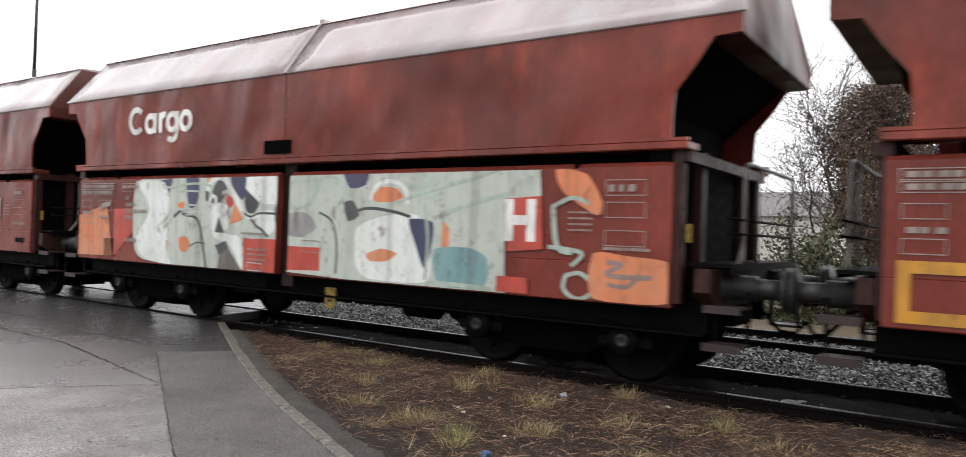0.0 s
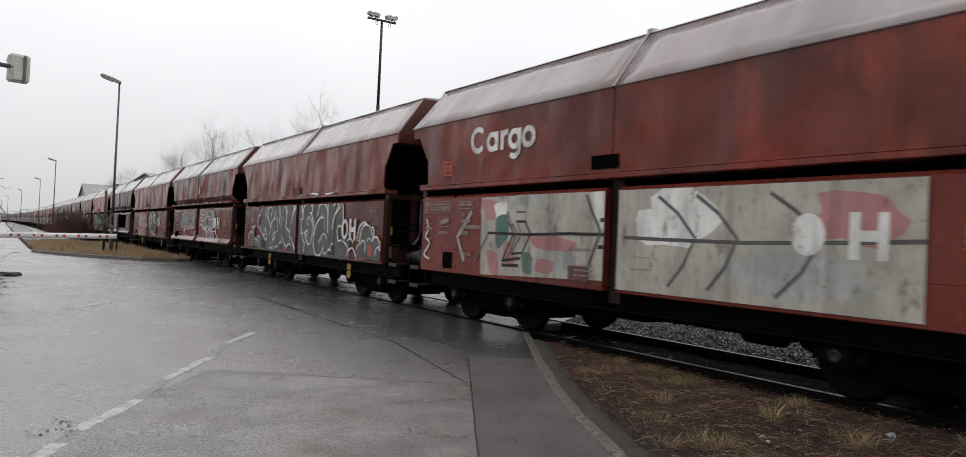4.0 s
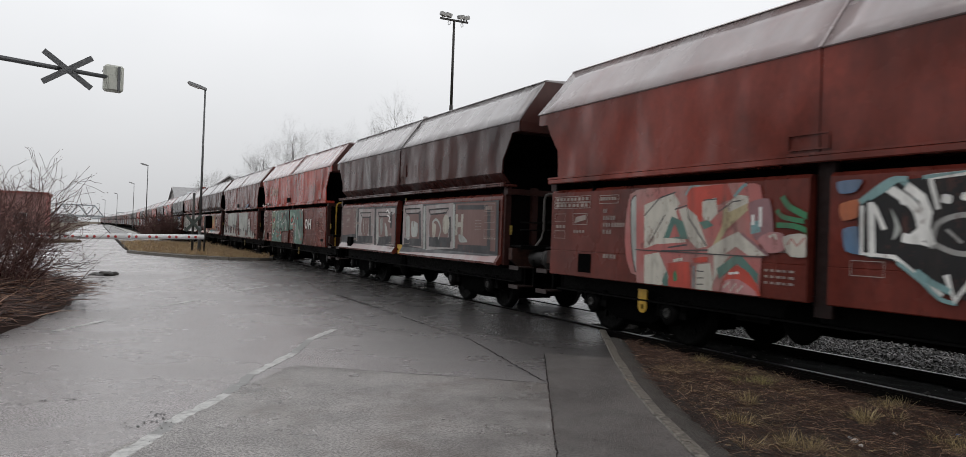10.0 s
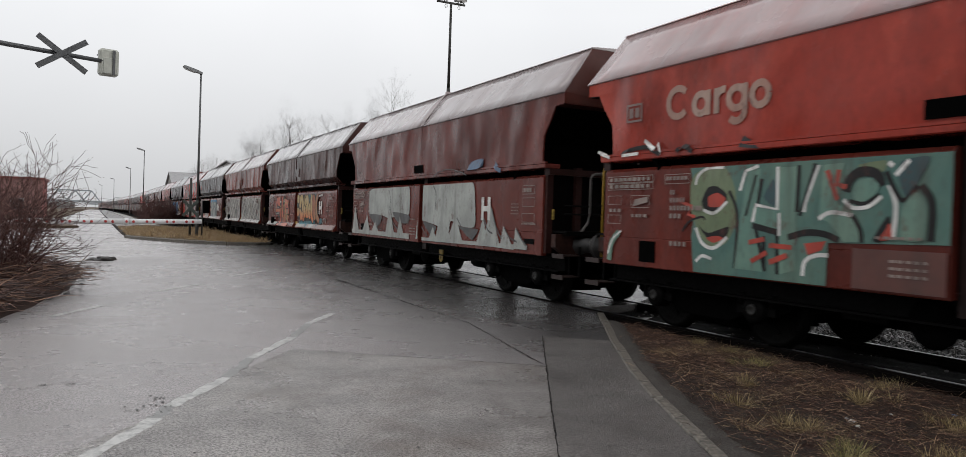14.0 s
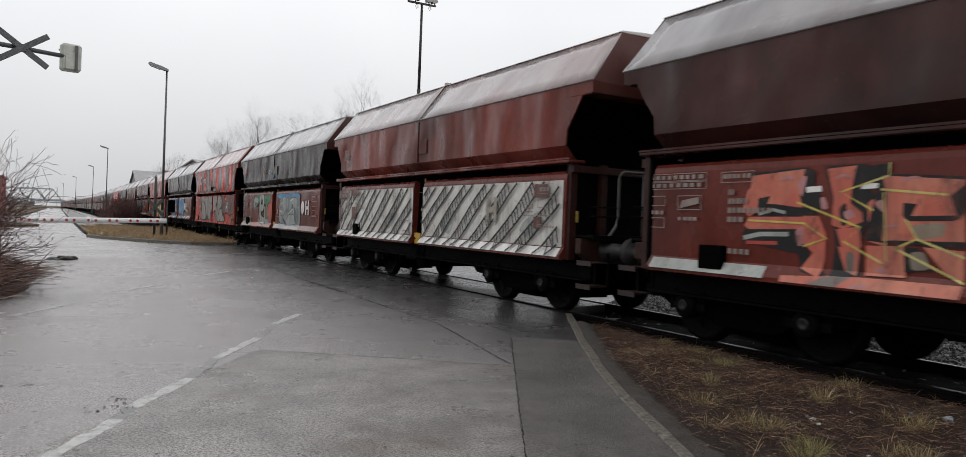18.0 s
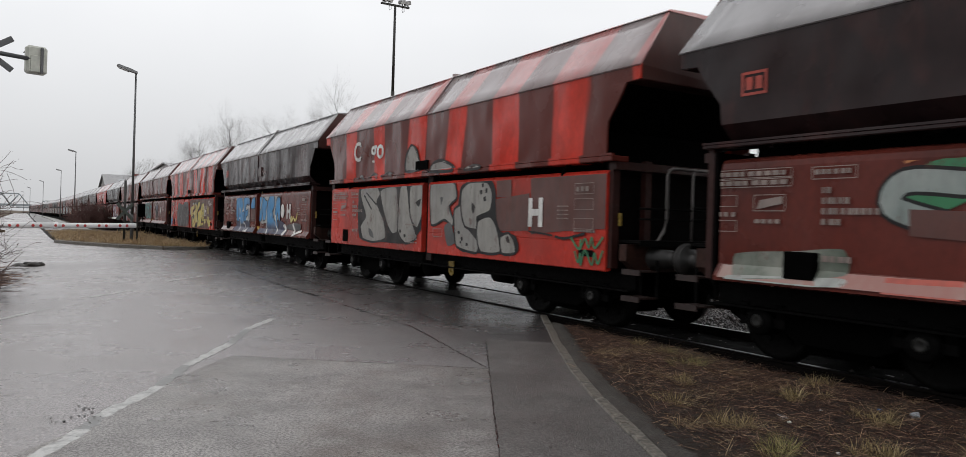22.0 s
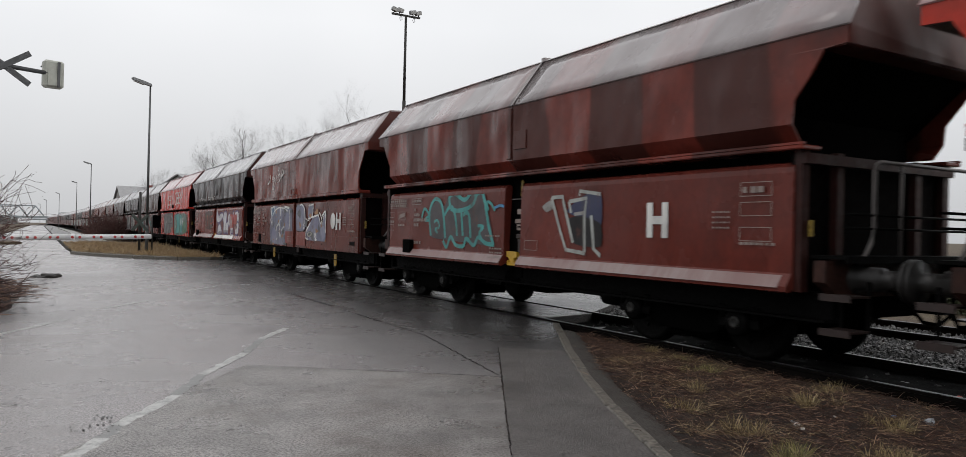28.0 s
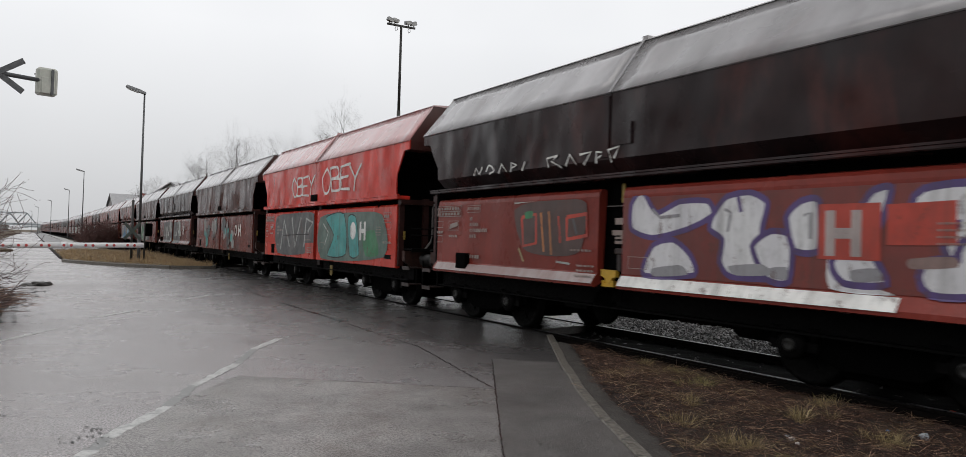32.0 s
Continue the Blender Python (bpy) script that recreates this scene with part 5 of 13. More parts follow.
SIGNAL_BOX = plain("yellowed_signal_housing", (0.43, 0.44, 0.39), 0.5, 0, 0.5, 0.25, 6)


def barrier():
    t = thing("barrier", "lowered white level crossing barrier with red reflectors", "barrier", pose(-5.4, 22.3, -0.02))
    n, ln = 3, 8.1
    z0, z1 = 0.96, 1.145
    segs = ((0.0, 3.6, 0.085), (3.6, 6.2, 0.076), (6.2, ln, 0.066))
    for a, b, r in segs:
        part("boom", tube(bmesh.new(), [(a, 0, z0 + (z1 - z0) * a / ln), (b, 0, z0 + (z1 - z0) * b / ln)], r, 14), BAR_WHITE, t)
    for s in (3.6, 6.2):
        z = z0 + (z1 - z0) * s / ln
        part("sleeve", tube(bmesh.new(), [(s - 0.06, 0, z), (s + 0.06, 0, z)], 0.09, 14), BAR_WHITE, t)
    disc = bmesh.new()
    lathe(disc, [(0.0, 0.037), (-0.014, 0.035), (-0.016, 0.022)], (0, 0, 0), "y", 12)
    me = mesh_of("reflector", disc, BAR_RED)
    s = 0.7
    while s < ln - 0.05:
        r = [q for a, b, q in segs if a <= s <= b][0]
        for ds in (0, 0.17):
            if s + ds < ln - 0.03:
                part("reflector", me, None, t, "", pose(s + ds, -r + 0.002, z0 + (z1 - z0) * s / ln))
        s += 0.50
    part("drive_housing", boxes((-0.45, 0.25, -0.35, 0.35, 0.0, 1.25), bevel=0.05), SIGNAL_BOX, t)


barrier()


def signal_arm():
    t = thing("crossing_signal", "overhead signal arm with a crossing cross seen from behind", "signal", pose(0.27, 21.5, 0.14))
    d = Vector((-2.35, -0.60, 0.10)).normalized()
    part("arm", tube(bmesh.new(), [(0.12, 0.05, 5.0), (d.x * 3, d.y * 3, 5.02 + d.z * 3 * 0.6), (d.x * 6.2, d.y * 6.2, 5.05 + d.z * 3.6)], 0.050, 10, r_end=0.075), SIGN_DARK, t)
    part("mast", tube(bmesh.new(), [(d.x * 6.2, d.y * 6.2, -0.3), (d.x * 6.2, d.y * 6.2, 5.6)], 0.10, 12), SIGN_DARK, t)
    c = Vector((-1.02, -0.26, 5.02))
    for a in (35, -35):
        bm = boxes((-0.66, 0.66, -0.012, 0.012, -0.07, 0.07), bevel=0.005)
        part("cross_board", bm, SIGN_DARK, t, "", pose(c.x, c.y - (0.085 if a > 0 else 0.115), c.z, 0, a, 14))
    part("bracket", boxes((-0.05, 0.05, -0.12, 0.06, -0.07, 0.07)), SIGN_DARK, t, "", pose(c.x, c.y, c.z, 0, 0, 14))
    b = part("signal_housing", boxes((-0.23, 0.23, -0.09, 0.16, -0.34, 0.34), bevel=0.05), SIGNAL_BOX, t, "yellowed plastic signal housing", pose(0, 0.06, 5.0, 0, 0, 14))
    part("back_lid", boxes((-0.15, 0.15, -0.12, -0.092, -0.30, 0.10), bevel=0.01), SIGNAL_BOX, b)
    part("clamp", boxes((0.06, 0.12, -0.15, -0.122, -0.33, 0.30)), SIGN_DARK, b)
    part("hood", boxes((-0.2, 0.2, 0.162, 0.35, 0.20, 0.22)), GRIME_SHADE, b)


signal_arm()


# ---------------------------------------------------------------- bare shrubs and trees
BARK = plain("grey_brown_bark", (0.045, 0.034, 0.028), 0.75, 0, 0.3, 0.4, 10)
TWIG = plain("reddish_twigs", (0.080, 0.033, 0.027), 0.65, 0, 0.3, 0.4, 4)
# birch twigs: the mist is put into this paler brown
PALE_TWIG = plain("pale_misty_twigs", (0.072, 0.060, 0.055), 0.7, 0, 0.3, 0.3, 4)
IVY = straw_mat("ivy_leaves", (0.018, 0.030, 0.010), (0.045, 0.055, 0.020), (0.10, 0.085, 0.04))
BROWN_LEAF = straw_mat("dead_brown_leaves", (0.045, 0.026, 0.016), (0.095, 0.056, 0.035), (0.15, 0.095, 0.06))


class Twigs:
    """Collects thin tapered three-sided branches into one mesh."""

    def __init__(self):
        self.v, self.f, self.tips, self.thin = [], [], [], 0.0

    def rod(self, p, q, r0, r1, sides=3):
        d = (q - p)
        if d.length < 1e-5:
            return
        d.normalize()
        u = d.cross(Vector((0.2, 0.3, 0.93)))
        u = u.normalized() if u.length > 1e-3 else Vector((1, 0, 0))
        w = d.cross(u)
        i = len(self.v)
        for c, r in ((p, max(r0, self.thin)), (q, max(r1, self.thin))):
            for k in range(sides):
                a = 2 * math.pi * k / sides
                self.v.append((c + (u * math.cos(a) + w * math.sin(a)) * r).to_tuple())
        for k in range(sides):
            self.f.append((i + k, i + (k + 1) % sides, i + sides + (k + 1) % sides, i + sides + k))

    def grow(self, p, d, ln, r, depth, rnd, spread=0.55, up=0.12, kids=3, segs=4, bend_amt=0.18):
        seg = ln / segs
        for s in range(segs):
            d = (d + Vector((rnd.gauss(0, bend_amt), rnd.gauss(0, bend_amt), rnd.gauss(0, bend_amt) + up * 0.3))).normalized()
            q = p + d * seg
            r2 = r * (1 - 0.75 / segs)
            self.rod(p, q, r, r2, 5 if r > 0.03 else 3)
            if depth > 0 and s >= (1 if depth > 1 else 0):
                for k in range(kids if s == segs - 1 else max(1, kids - 1)):
                    a = Vector((rnd.gauss(0, 1), rnd.gauss(0, 1), rnd.gauss(0, 0.6) + up * 2)).normalized()
                    self.grow(q, (d * (1 - spread) + a * spread).normalized(), ln * rnd.uniform(0.45, 0.7), r2 * rnd.uniform(0.45, 0.65), depth - 1, rnd, spread, up, kids, segs, bend_amt)
            p, r = q, r2
        self.tips.append(p)

    def mesh(self, name, mat):
        me = bpy.data.meshes.new(name)
        me.from_pydata(self.v, [], self.f)
        me.materials.append(mat)
        return me


def leaves(pts, size, mat, rnd, name, per=1, scatter=0.1):
    verts, faces = [], []
    for p in pts:
        for k in range(per):
            c = Vector(p) + Vector((rnd.gauss(0, scatter), rnd.gauss(0, scatter), rnd.gauss(0, scatter)))
            n = Vector((rnd.gauss(0, 1), rnd.gauss(0, 1), rnd.gauss(0, 1))).normalized()
            u = n.orthogonal().normalized()
            w = n.cross(u)
            s = size * rnd.uniform(0.6, 1.4)
            i = len(verts)
            verts += [(c + u * s).to_tuple(), (c + w * s * 0.6 + n * s * 0.15).to_tuple(), (c - u * s).to_tuple(), (c - w * s * 0.6 + n * s * 0.15).to_tuple()]
            faces += [(i, i + 1, i + 2), (i, i + 2, i + 3)]
    me = bpy.data.meshes.new(name)
    me.from_pydata(verts, [], faces)
    me.materials.append(mat)
    return me


def bare_tree(x, y, h, seed, mat, label, z=-0.3, depth=3, kids=3, spread=0.5, thick=0.016, up=0.25, birch=False):
    rnd = random.Random(seed)
    t = thing("tree", label, "tree", pose(x, y, z))
    tw, br = Twigs(), Twigs()
    p, d = Vector((0, 0, 0)), Vector((rnd.gauss(0, 0.04), rnd.gauss(0, 0.04), 1)).normalized()
    n = 7
    r = h * thick
    for s in range(n):
        q = p + d * h * 0.86 / n
        tw.rod(p, q, r, r * 0.84, 7)
        if s >= 2:
            for k in range(3):
                a = rnd.uniform(0, 6.283)
                br.grow(q, (Vector((math.cos(a), math.sin(a), 0)) * 0.75 + d * 0.65).normalized(), h * rnd.uniform(0.20, 0.34) * (1.15 - s / n * 0.55), r * 0.40, depth, rnd, spread, up, kids, 4, 0.2)
        d = (d + Vector((rnd.gauss(0, 0.05), rnd.gauss(0, 0.05), 0.05))).normalized()
        p, r = q, r * 0.84
    br.grow(p, d, h * 0.16, r, 2, rnd, spread, up, kids, 3, 0.2)
    part("trunk", tw.mesh("trunk", mat), None, t)
    part("crown", br.mesh("crown", mat), None, t)
    return t, br


def arching_tree(x, y, h, lean, seed, label):
    """Short leaning trunk with long arching limbs full of fine twigs."""
    rnd = random.Random(seed)
    t = thing("tree", label, "tree", pose(x, y, -0.3))
    tw, br = Twigs(), Twigs()
    br.thin = 0.007
    p = Vector((0, 0, 0))
    for s in range(4):
        q = p + Vector((rnd.gauss(0, 0.03), lean * h / 4, h / 4))
        tw.rod(p, q, 0.15 - 0.022 * s, 0.15 - 0.022 * (s + 1), 8)
        p = q
        if s > 0:
            for k in range(3):
                a = rnd.uniform(0, 6.283)
                br.grow(q, Vector((math.cos(a) * 0.7, math.sin(a) * 0.7, 0.9)).normalized(), rnd.uniform(2.6, 3.8), 0.05, 3, rnd, 0.5, 0.10, 2, 5, 0.16)
    part("trunk", tw.mesh("trunk", BARK), None, t)
    part("crown", br.mesh("crown", BARK), None, t)


def build_trees():
    for k, (az, el, dist, wide) in enumerate(((20.4, 8.5, 55, 1), (19.1, 7.4, 58, 1), (21.6, 7.0, 60, 1), (13.1, 6.2, 70, 1), (12.2, 6.3, 74, 1), (11.2, 5.2, 78, 1), (10.0, 4.4, 90, 1), (16.0, 6.6, 62, 1), (7.2, 3.5, 130, 1), (6.7, 3.1, 140, 1))):
        a = radians(az)
        h = 1.8 + dist * math.tan(radians(el))
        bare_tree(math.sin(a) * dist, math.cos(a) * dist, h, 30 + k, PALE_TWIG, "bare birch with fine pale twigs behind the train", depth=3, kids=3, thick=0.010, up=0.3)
    # ivy-grown tree and shrubs behind the second track
    t, br = bare_tree(24.5, 2.85, 7.6, 71, BARK, "bare tree overgrown with brown ivy beyond the tracks", depth=3, kids=2, thick=0.02, spread=0.6, up=0.1)
    rnd = random.Random(72)
    pts = []
    for k in range(64000):
        z = rnd.uniform(0.3, 6.5)
        a = rnd.uniform(0, 6.283)
        rr = 0.6 + 1.05 * max(0.0, math.sin((z - 1.6) / 5.1 * math.pi)) if z > 1.6 else 0.6
        lump = noise.noise(Vector((math.cos(a) * 1.3, math.sin(a) * 1.3, z * 0.9))) + 0.5 * noise.noise(Vector((math.cos(a) * 3, math.sin(a) * 3, z * 2.4)))
        rr *= (0.95 + 0.55 * lump) * rnd.random() ** 0.45
        pts.append((rr * math.cos(a), rr * math.sin(a), z))
    part("ivy", leaves(pts, 0.036, BROWN_LEAF, rnd, "ivy", 1, 0.10), None, t, "matted brown ivy round the trunk")
    arching_tree(27.0, 5.6, 3.0, -0.45, 75, "bare leaning tree with arching twigs beyond the tracks")
    arching_tree(25.6, 3.9, 2.4, -0.15, 79, "bare twiggy tree beside the ivy")
    arching_tree(26.4, 2.4, 3.4, 0.1, 83, "bare twiggy tree behind the ivy")
    bare_tree(26.0, 1.5, 8.3, 77, BARK, "bare spreading tree beyond the tracks", depth=4, kids=2, thick=0.017, spread=0.6, up=0.05)
    for k, (x, y, w, h) in enumerate(((20.5, 6.6, 1.9, 2.5), (20.2, 3.8, 1.8, 3.0), (20.8, 1.2, 1.9, 2.9), (21.0, 9.6, 1.9, 1.5), (20.6, -1.8, 1.8, 1.6), (20.5, -5, 2.0, 1.8), (21, 13, 1.6, 1.3))):
        t = thing("shrub", "dense evergreen ivy shrub beyond the tracks", "shrub", pose(x, y, -0.35), "shrubs beyond the tracks")
        pts = []
        for j in range(9000):
            a, b, s = rnd.uniform(0, 6.283), rnd.uniform(-0.1, 1.0), rnd.random() ** 0.35
            f = 0.8 + 0.45 * noise.noise(Vector((math.cos(a) * 1.4 + k * 9, math.sin(a) * 1.4, b * 2)))
            pts.append((math.cos(a) * w * s * f * math.sqrt(max(0.05, 1 - b * b)), math.sin(a) * w * s * f * math.sqrt(max(0.05, 1 - b * b)), max(0.05, b * h * f * (0.4 + 0.6 * s))))
        part("foliage", leaves(pts, 0.05, IVY, rnd, "foliage", 1, 0.05), None, t)
        st = Twigs()
        for j in range(10):
            st.grow(Vector((rnd.gauss(0, 0.2), rnd.gauss(0, 0.2), 0)), Vector((rnd.gauss(0, 0.6), rnd.gauss(0, 0.6), 1)).normalized(), h * 0.9, 0.02, 1, rnd, 0.5, 0.1, 2, 4)
        tagged(part("branch_mass", st.mesh("branch_mass", TWIG), None, t), kind="stuff")


build_trees()


BUDS = straw_mat("brown_buds", (0.06, 0.030, 0.022), (0.11, 0.06, 0.045), (0.17, 0.11, 0.085))
STALK = straw_mat("cut_tan_stalks", (0.018, 0.007, 0.0055), (0.080, 0.033, 0.021), (0.26, 0.15, 0.095), 0.72)
LITTER = plain("dark_leaf_litter", (0.046, 0.021, 0.014), 0.8, 0, 0.3, 0.7, 16)


def build_thicket():
    """Bare shrubs with cut stalks at their feet, at the road's edge."""
    rnd = random.Random(91)
    feet = [(-1.25, 13.7, 2.0), (-1.3, 14.9, 2.05), (-1.75, 13.4, 2.05), (-2.2, 15.3, 2.15), (-2.6, 13.8, 2.15), (-3.3, 14.9, 2.25), (-1.35, 15.6, 1.95), (-1.9, 12.6, 1.6), (-2.9, 12.6, 1.8), (-4.2, 14.0, 2.25)]
    for x, y, h in feet:
        t = thing("bare_shrub", "bare reddish-brown winter shrub at the road edge", "shrub", pose(x, y, -0.15), "shrubs at the road edge")
        tw = Twigs()
        tw.thin = 0.0035
        for k in range(13):
            a = rnd.uniform(0, 6.283)
            d = Vector((math.cos(a) * rnd.uniform(0.05, 0.4) + 0.12, math.sin(a) * rnd.uniform(0.05, 0.45), 1)).normalized()
            tw.grow(Vector((rnd.gauss(0, 0.16), rnd.gauss(0, 0.16), 0)), d, h * rnd.uniform(0.50, 0.80), rnd.uniform(0.012, 0.024), 2, rnd, 0.62, 0.12, 2, 5, 0.19)
        part("crown", tw.mesh("crown", TWIG), None, t)
        tagged(part("bud_spray", leaves(tw.tips[::2], 0.011, BUDS, rnd, "bud_spray", 2, 0.03), None, t, "small brown buds and seed heads"), kind="stuff")
    bm = bmesh.new()
    cols, rows_ = 26, 14
    grid = []
    for j in range(rows_ + 1):
        grid.append([])
        for i in range(cols + 1):
            u, v = i / cols, j / rows_
            y = 10.7 + 6.9 * v
            x = -7.5 + (6.65 + 0.75 * min(1.0, max(0.0, (y - 10.9) / 4.2))) * u
            edge = min(1.0, 4 * min(1 - u, v + 0.02, 1 - v))
            grid[-1].append(bm.verts.new((x + 0.15 * noise.noise(Vector((y, x, 1))), y, -0.06 + edge * (0.40 + 0.18 * noise.noise(Vector((x * 1.2, y * 1.2, 3)))))))
    for a, b in zip(grid, grid[1:]):
        for i in range(cols):
            bm.faces.new((a[i], a[i + 1], b[i + 1], b[i])).smooth = True
    tagged(new("verge_bank", mesh_of("verge_bank", bm, LITTER)), "low bank of soil under the shrubs", "ground", kind="structure")
    rows = []
    for k in range(5200):
        y = rnd.uniform(10.7, 16.8)
        rim = -1.05 + 0.75 * min(1.0, max(0.0, (y - 10.9) / 4.2))
        x = rim - 4.5 * rnd.random() ** 1.6 + rnd.gauss(0, 0.08)
        z = 0.06 + 0.45 * min(1, max(0.0, (rim + 0.3 - x) * 1.2)) * (0.55 + 0.45 * rnd.random())
        a, t = rnd.uniform(0, 6.283), abs(rnd.gauss(0, 0.22))
        ln = 0.10 + 0.75 * rnd.random() ** 1.6
        p = Vector((x, y, max(0.0, z)))
        rows.append((p, p + Vector((math.cos(a) * math.cos(t), -math.sin(a) * math.cos(t), math.sin(t) - 0.08)) * ln, rnd.uniform(0.004, 0.012)))
    tagged(new("cut_stalks", blades(rows, STALK, "cut_stalks")), "heap of brown cut stalks under the shrubs", "dead stalks", kind="stuff")
    t = thing("wooden_post", "weathered leaning wooden post behind the shrubs", "post", pose(-1.75, 15.2, -0.2, 0, 2.5, 0))
    part("shaft", tube(bmesh.new(), [(0, 0, 0), (0.0, 0, 3.3), (0.0, 0, 3.38)], 0.055, 10, r_end=0.038), BARK, t)


build_thicket()


# ---------------------------------------------------------------- far roadside, buildings, bridge
def build_distance():
    # long strip of verge and paved path between road and railway
    slab("side_path", [(1.5, 52), (3.2, 52), (3.6, 120), (2.9, 420), (0.9, 420), (1.3, 120)], -0.3, 0.02, NEW_ASPHALT, "dark wet side path along the road", category="path")
    slab("paved_strip", [(3.2, 66), (4.6, 66), (4.7, 150), (3.5, 420), (2.9, 420), (3.6, 150)], -0.3, 0.10, CONCRETE, "light concrete strip beside the railway", category="path")
    slab("verge_left", [(-1.0, 58), (-4.5, 52.3), (-30, 50.3), (-30, 420), (-4.4, 420), (-3.6, 75)], -0.33, 0.12, SOIL, "dark soil verge along the road", category="ground")
    rnd = random.Random(5)
    bush = thing("bramble", "dense dark brown bare bramble beside the railway", "shrub", pose(5.55, 80, 0.0))
    tw = Twigs()
    tw.thin = 0.016
    for k in range(150):
        tw.grow(Vector((rnd.uniform(-1.6, 1.6), rnd.uniform(-4, 4), 0)), Vector((rnd.gauss(0, 0.35), rnd.gauss(0, 0.35), 1)).normalized(), rnd.uniform(1.1, 2.1), 0.024, 1, rnd, 0.55, 0.05, 3, 4, 0.25)
    part("crown", tw.mesh("crown", TWIG), None, bush)
    # red flat building
    t = thing("red_building", "low red brick building with a flat roof", "building", pose(-8.2, 92, -0.3))
    # brick reds dulled, with the haze before the building in the colour
    brick = Mat("red_brick_wall", 0.7)
    br = brick.nt.nodes.new("ShaderNodeTexBrick")
    br.inputs["Color1"].default_value, br.inputs["Color2"].default_value, br.inputs["Mortar"].default_value = (0.27, 0.062, 0.052, 1), (0.23, 0.055, 0.046, 1), (0.24, 0.13, 0.12, 1)
    br.inputs["Scale"].default_value = 4
    brick.link(brick.vec, br.inputs["Vector"])
    brick.colour(br.outputs["Color"])
    part("wall", boxes((-6.0, 3.1, 0, 8, 0, 4.4)), brick.mat, t)
    part("roof", boxes((-6.2, 3.3, -0.2, 8.2, 4.402, 4.62)), plain("grey_roof_edge", (0.22, 0.06, 0.05), 0.6), t)
    for x in (-4.5, -2.2, 0.2):
        win = part("window", boxes((x, x + 1.2, -0.03, 0.05, 1.2, 2.4)), plain("window_frame", (0.3, 0.3, 0.3), 0.5), t)
        part("pane", boxes((x + 0.08, x + 1.12, -0.045, -0.031, 1.28, 2.32)), plain("dark_pane", (0.02, 0.022, 0.025), 0.1), win)
    # houses behind the train
    # slate lightened to a pale grey that carries the haze
    tile = plain("hazed_slate_roof", (0.36, 0.355, 0.36), 0.5, 0, 0.5, 0.3, 3)
    wallm = plain("grey_render", (0.30, 0.29, 0.28), 0.7)
    for (az, el, dist, w, dep, ridge, lights) in ((5.95, 2.55, 150, 7.5, 8, 2.4, 2), (9.15, 3.52, 118, 4.2, 9, 1.9, 0)):
        a = radians(az)
        top = 1.449 + dist * math.tan(radians(el)) + 0.3
        t = thing("house", "grey house with a slate gable roof behind the train", "house", pose(math.sin(a) * dist, math.cos(a) * dist, -0.3, 0, 0, 4 if lights else 30))
        ev = top - ridge
        part("wall", boxes((-w / 2, w / 2, -dep / 2, dep / 2, 0, ev)), wallm, t)
        bm = bmesh.new()
        extrude_profile(bm, [(-dep / 2 - 0.4, ev - 0.2), (0, top), (dep / 2 + 0.4, ev - 0.2), (dep / 2 + 0.4, ev - 0.05), (0, top + 0.18), (-dep / 2 - 0.4, ev - 0.05)], "x", -w / 2 - 0.3, w / 2 + 0.3)
        bmesh.ops.recalc_face_normals(bm, faces=bm.faces)
        rf = part("roof", bm, tile, t)
        bm = bmesh.new()
        extrude_profile(bm, [(-dep / 2, ev - 0.1), (0, top - 0.05), (dep / 2, ev - 0.1)], "x", -w / 2, w / 2)
        bmesh.ops.recalc_face_normals(bm, faces=bm.faces)
        part("gable", bm, wallm, t)
        for k in range(lights):
            s = 0.5
            part("skylight", boxes((-0.45, 0.45, -0.6, 0.6, -0.02, 0.06)), plain("skylight_glass", (0.55, 0.58, 0.6), 0.15), rf, "", pose(-1.2 + k * 2.4, -dep / 4, (ev + top) / 2 + 0.18, math.degrees(math.atan2(top - ev, dep / 2)), 0, 0))
        part("chimney", boxes((1.2, 1.9, -0.3, 0.3, top - 0.8, top + 0.5)), brick.mat, rf)
    # pale building beyond the tracks, far to the side
    t = thing("white_building", "low white building beyond the trees", "building", pose(58, 12.6, -0.3))
    part("wall", boxes((-6, 6, -4, 4, 0, 3.7)), plain("white_render", (0.5, 0.49, 0.46), 0.6), t)
    part("roof", boxes((-6.3, 6.3, -4.3, 4.3, 3.702, 5.3)), tile, t)
    # truss bridges, the haze put into their pale steel colour
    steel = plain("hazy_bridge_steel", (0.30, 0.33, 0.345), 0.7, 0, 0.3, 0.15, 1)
    for (x0, x1, y, zb, zt, n) in ((-46, 1.0, 460, 4.6, 10.2, 6), (8.0, 34, 640, 4.0, 9.0, 4)):
        t = thing("truss_bridge", "distant grey steel truss bridge", "bridge", pose(0, y, 0))
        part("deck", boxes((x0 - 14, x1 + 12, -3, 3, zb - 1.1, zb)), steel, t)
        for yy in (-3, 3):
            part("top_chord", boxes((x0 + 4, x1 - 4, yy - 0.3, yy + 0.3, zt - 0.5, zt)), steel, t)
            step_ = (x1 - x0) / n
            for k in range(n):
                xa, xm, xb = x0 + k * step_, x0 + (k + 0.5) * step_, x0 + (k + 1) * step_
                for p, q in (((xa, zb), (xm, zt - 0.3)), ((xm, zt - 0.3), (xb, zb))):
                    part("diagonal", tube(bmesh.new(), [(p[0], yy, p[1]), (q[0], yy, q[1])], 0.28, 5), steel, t)
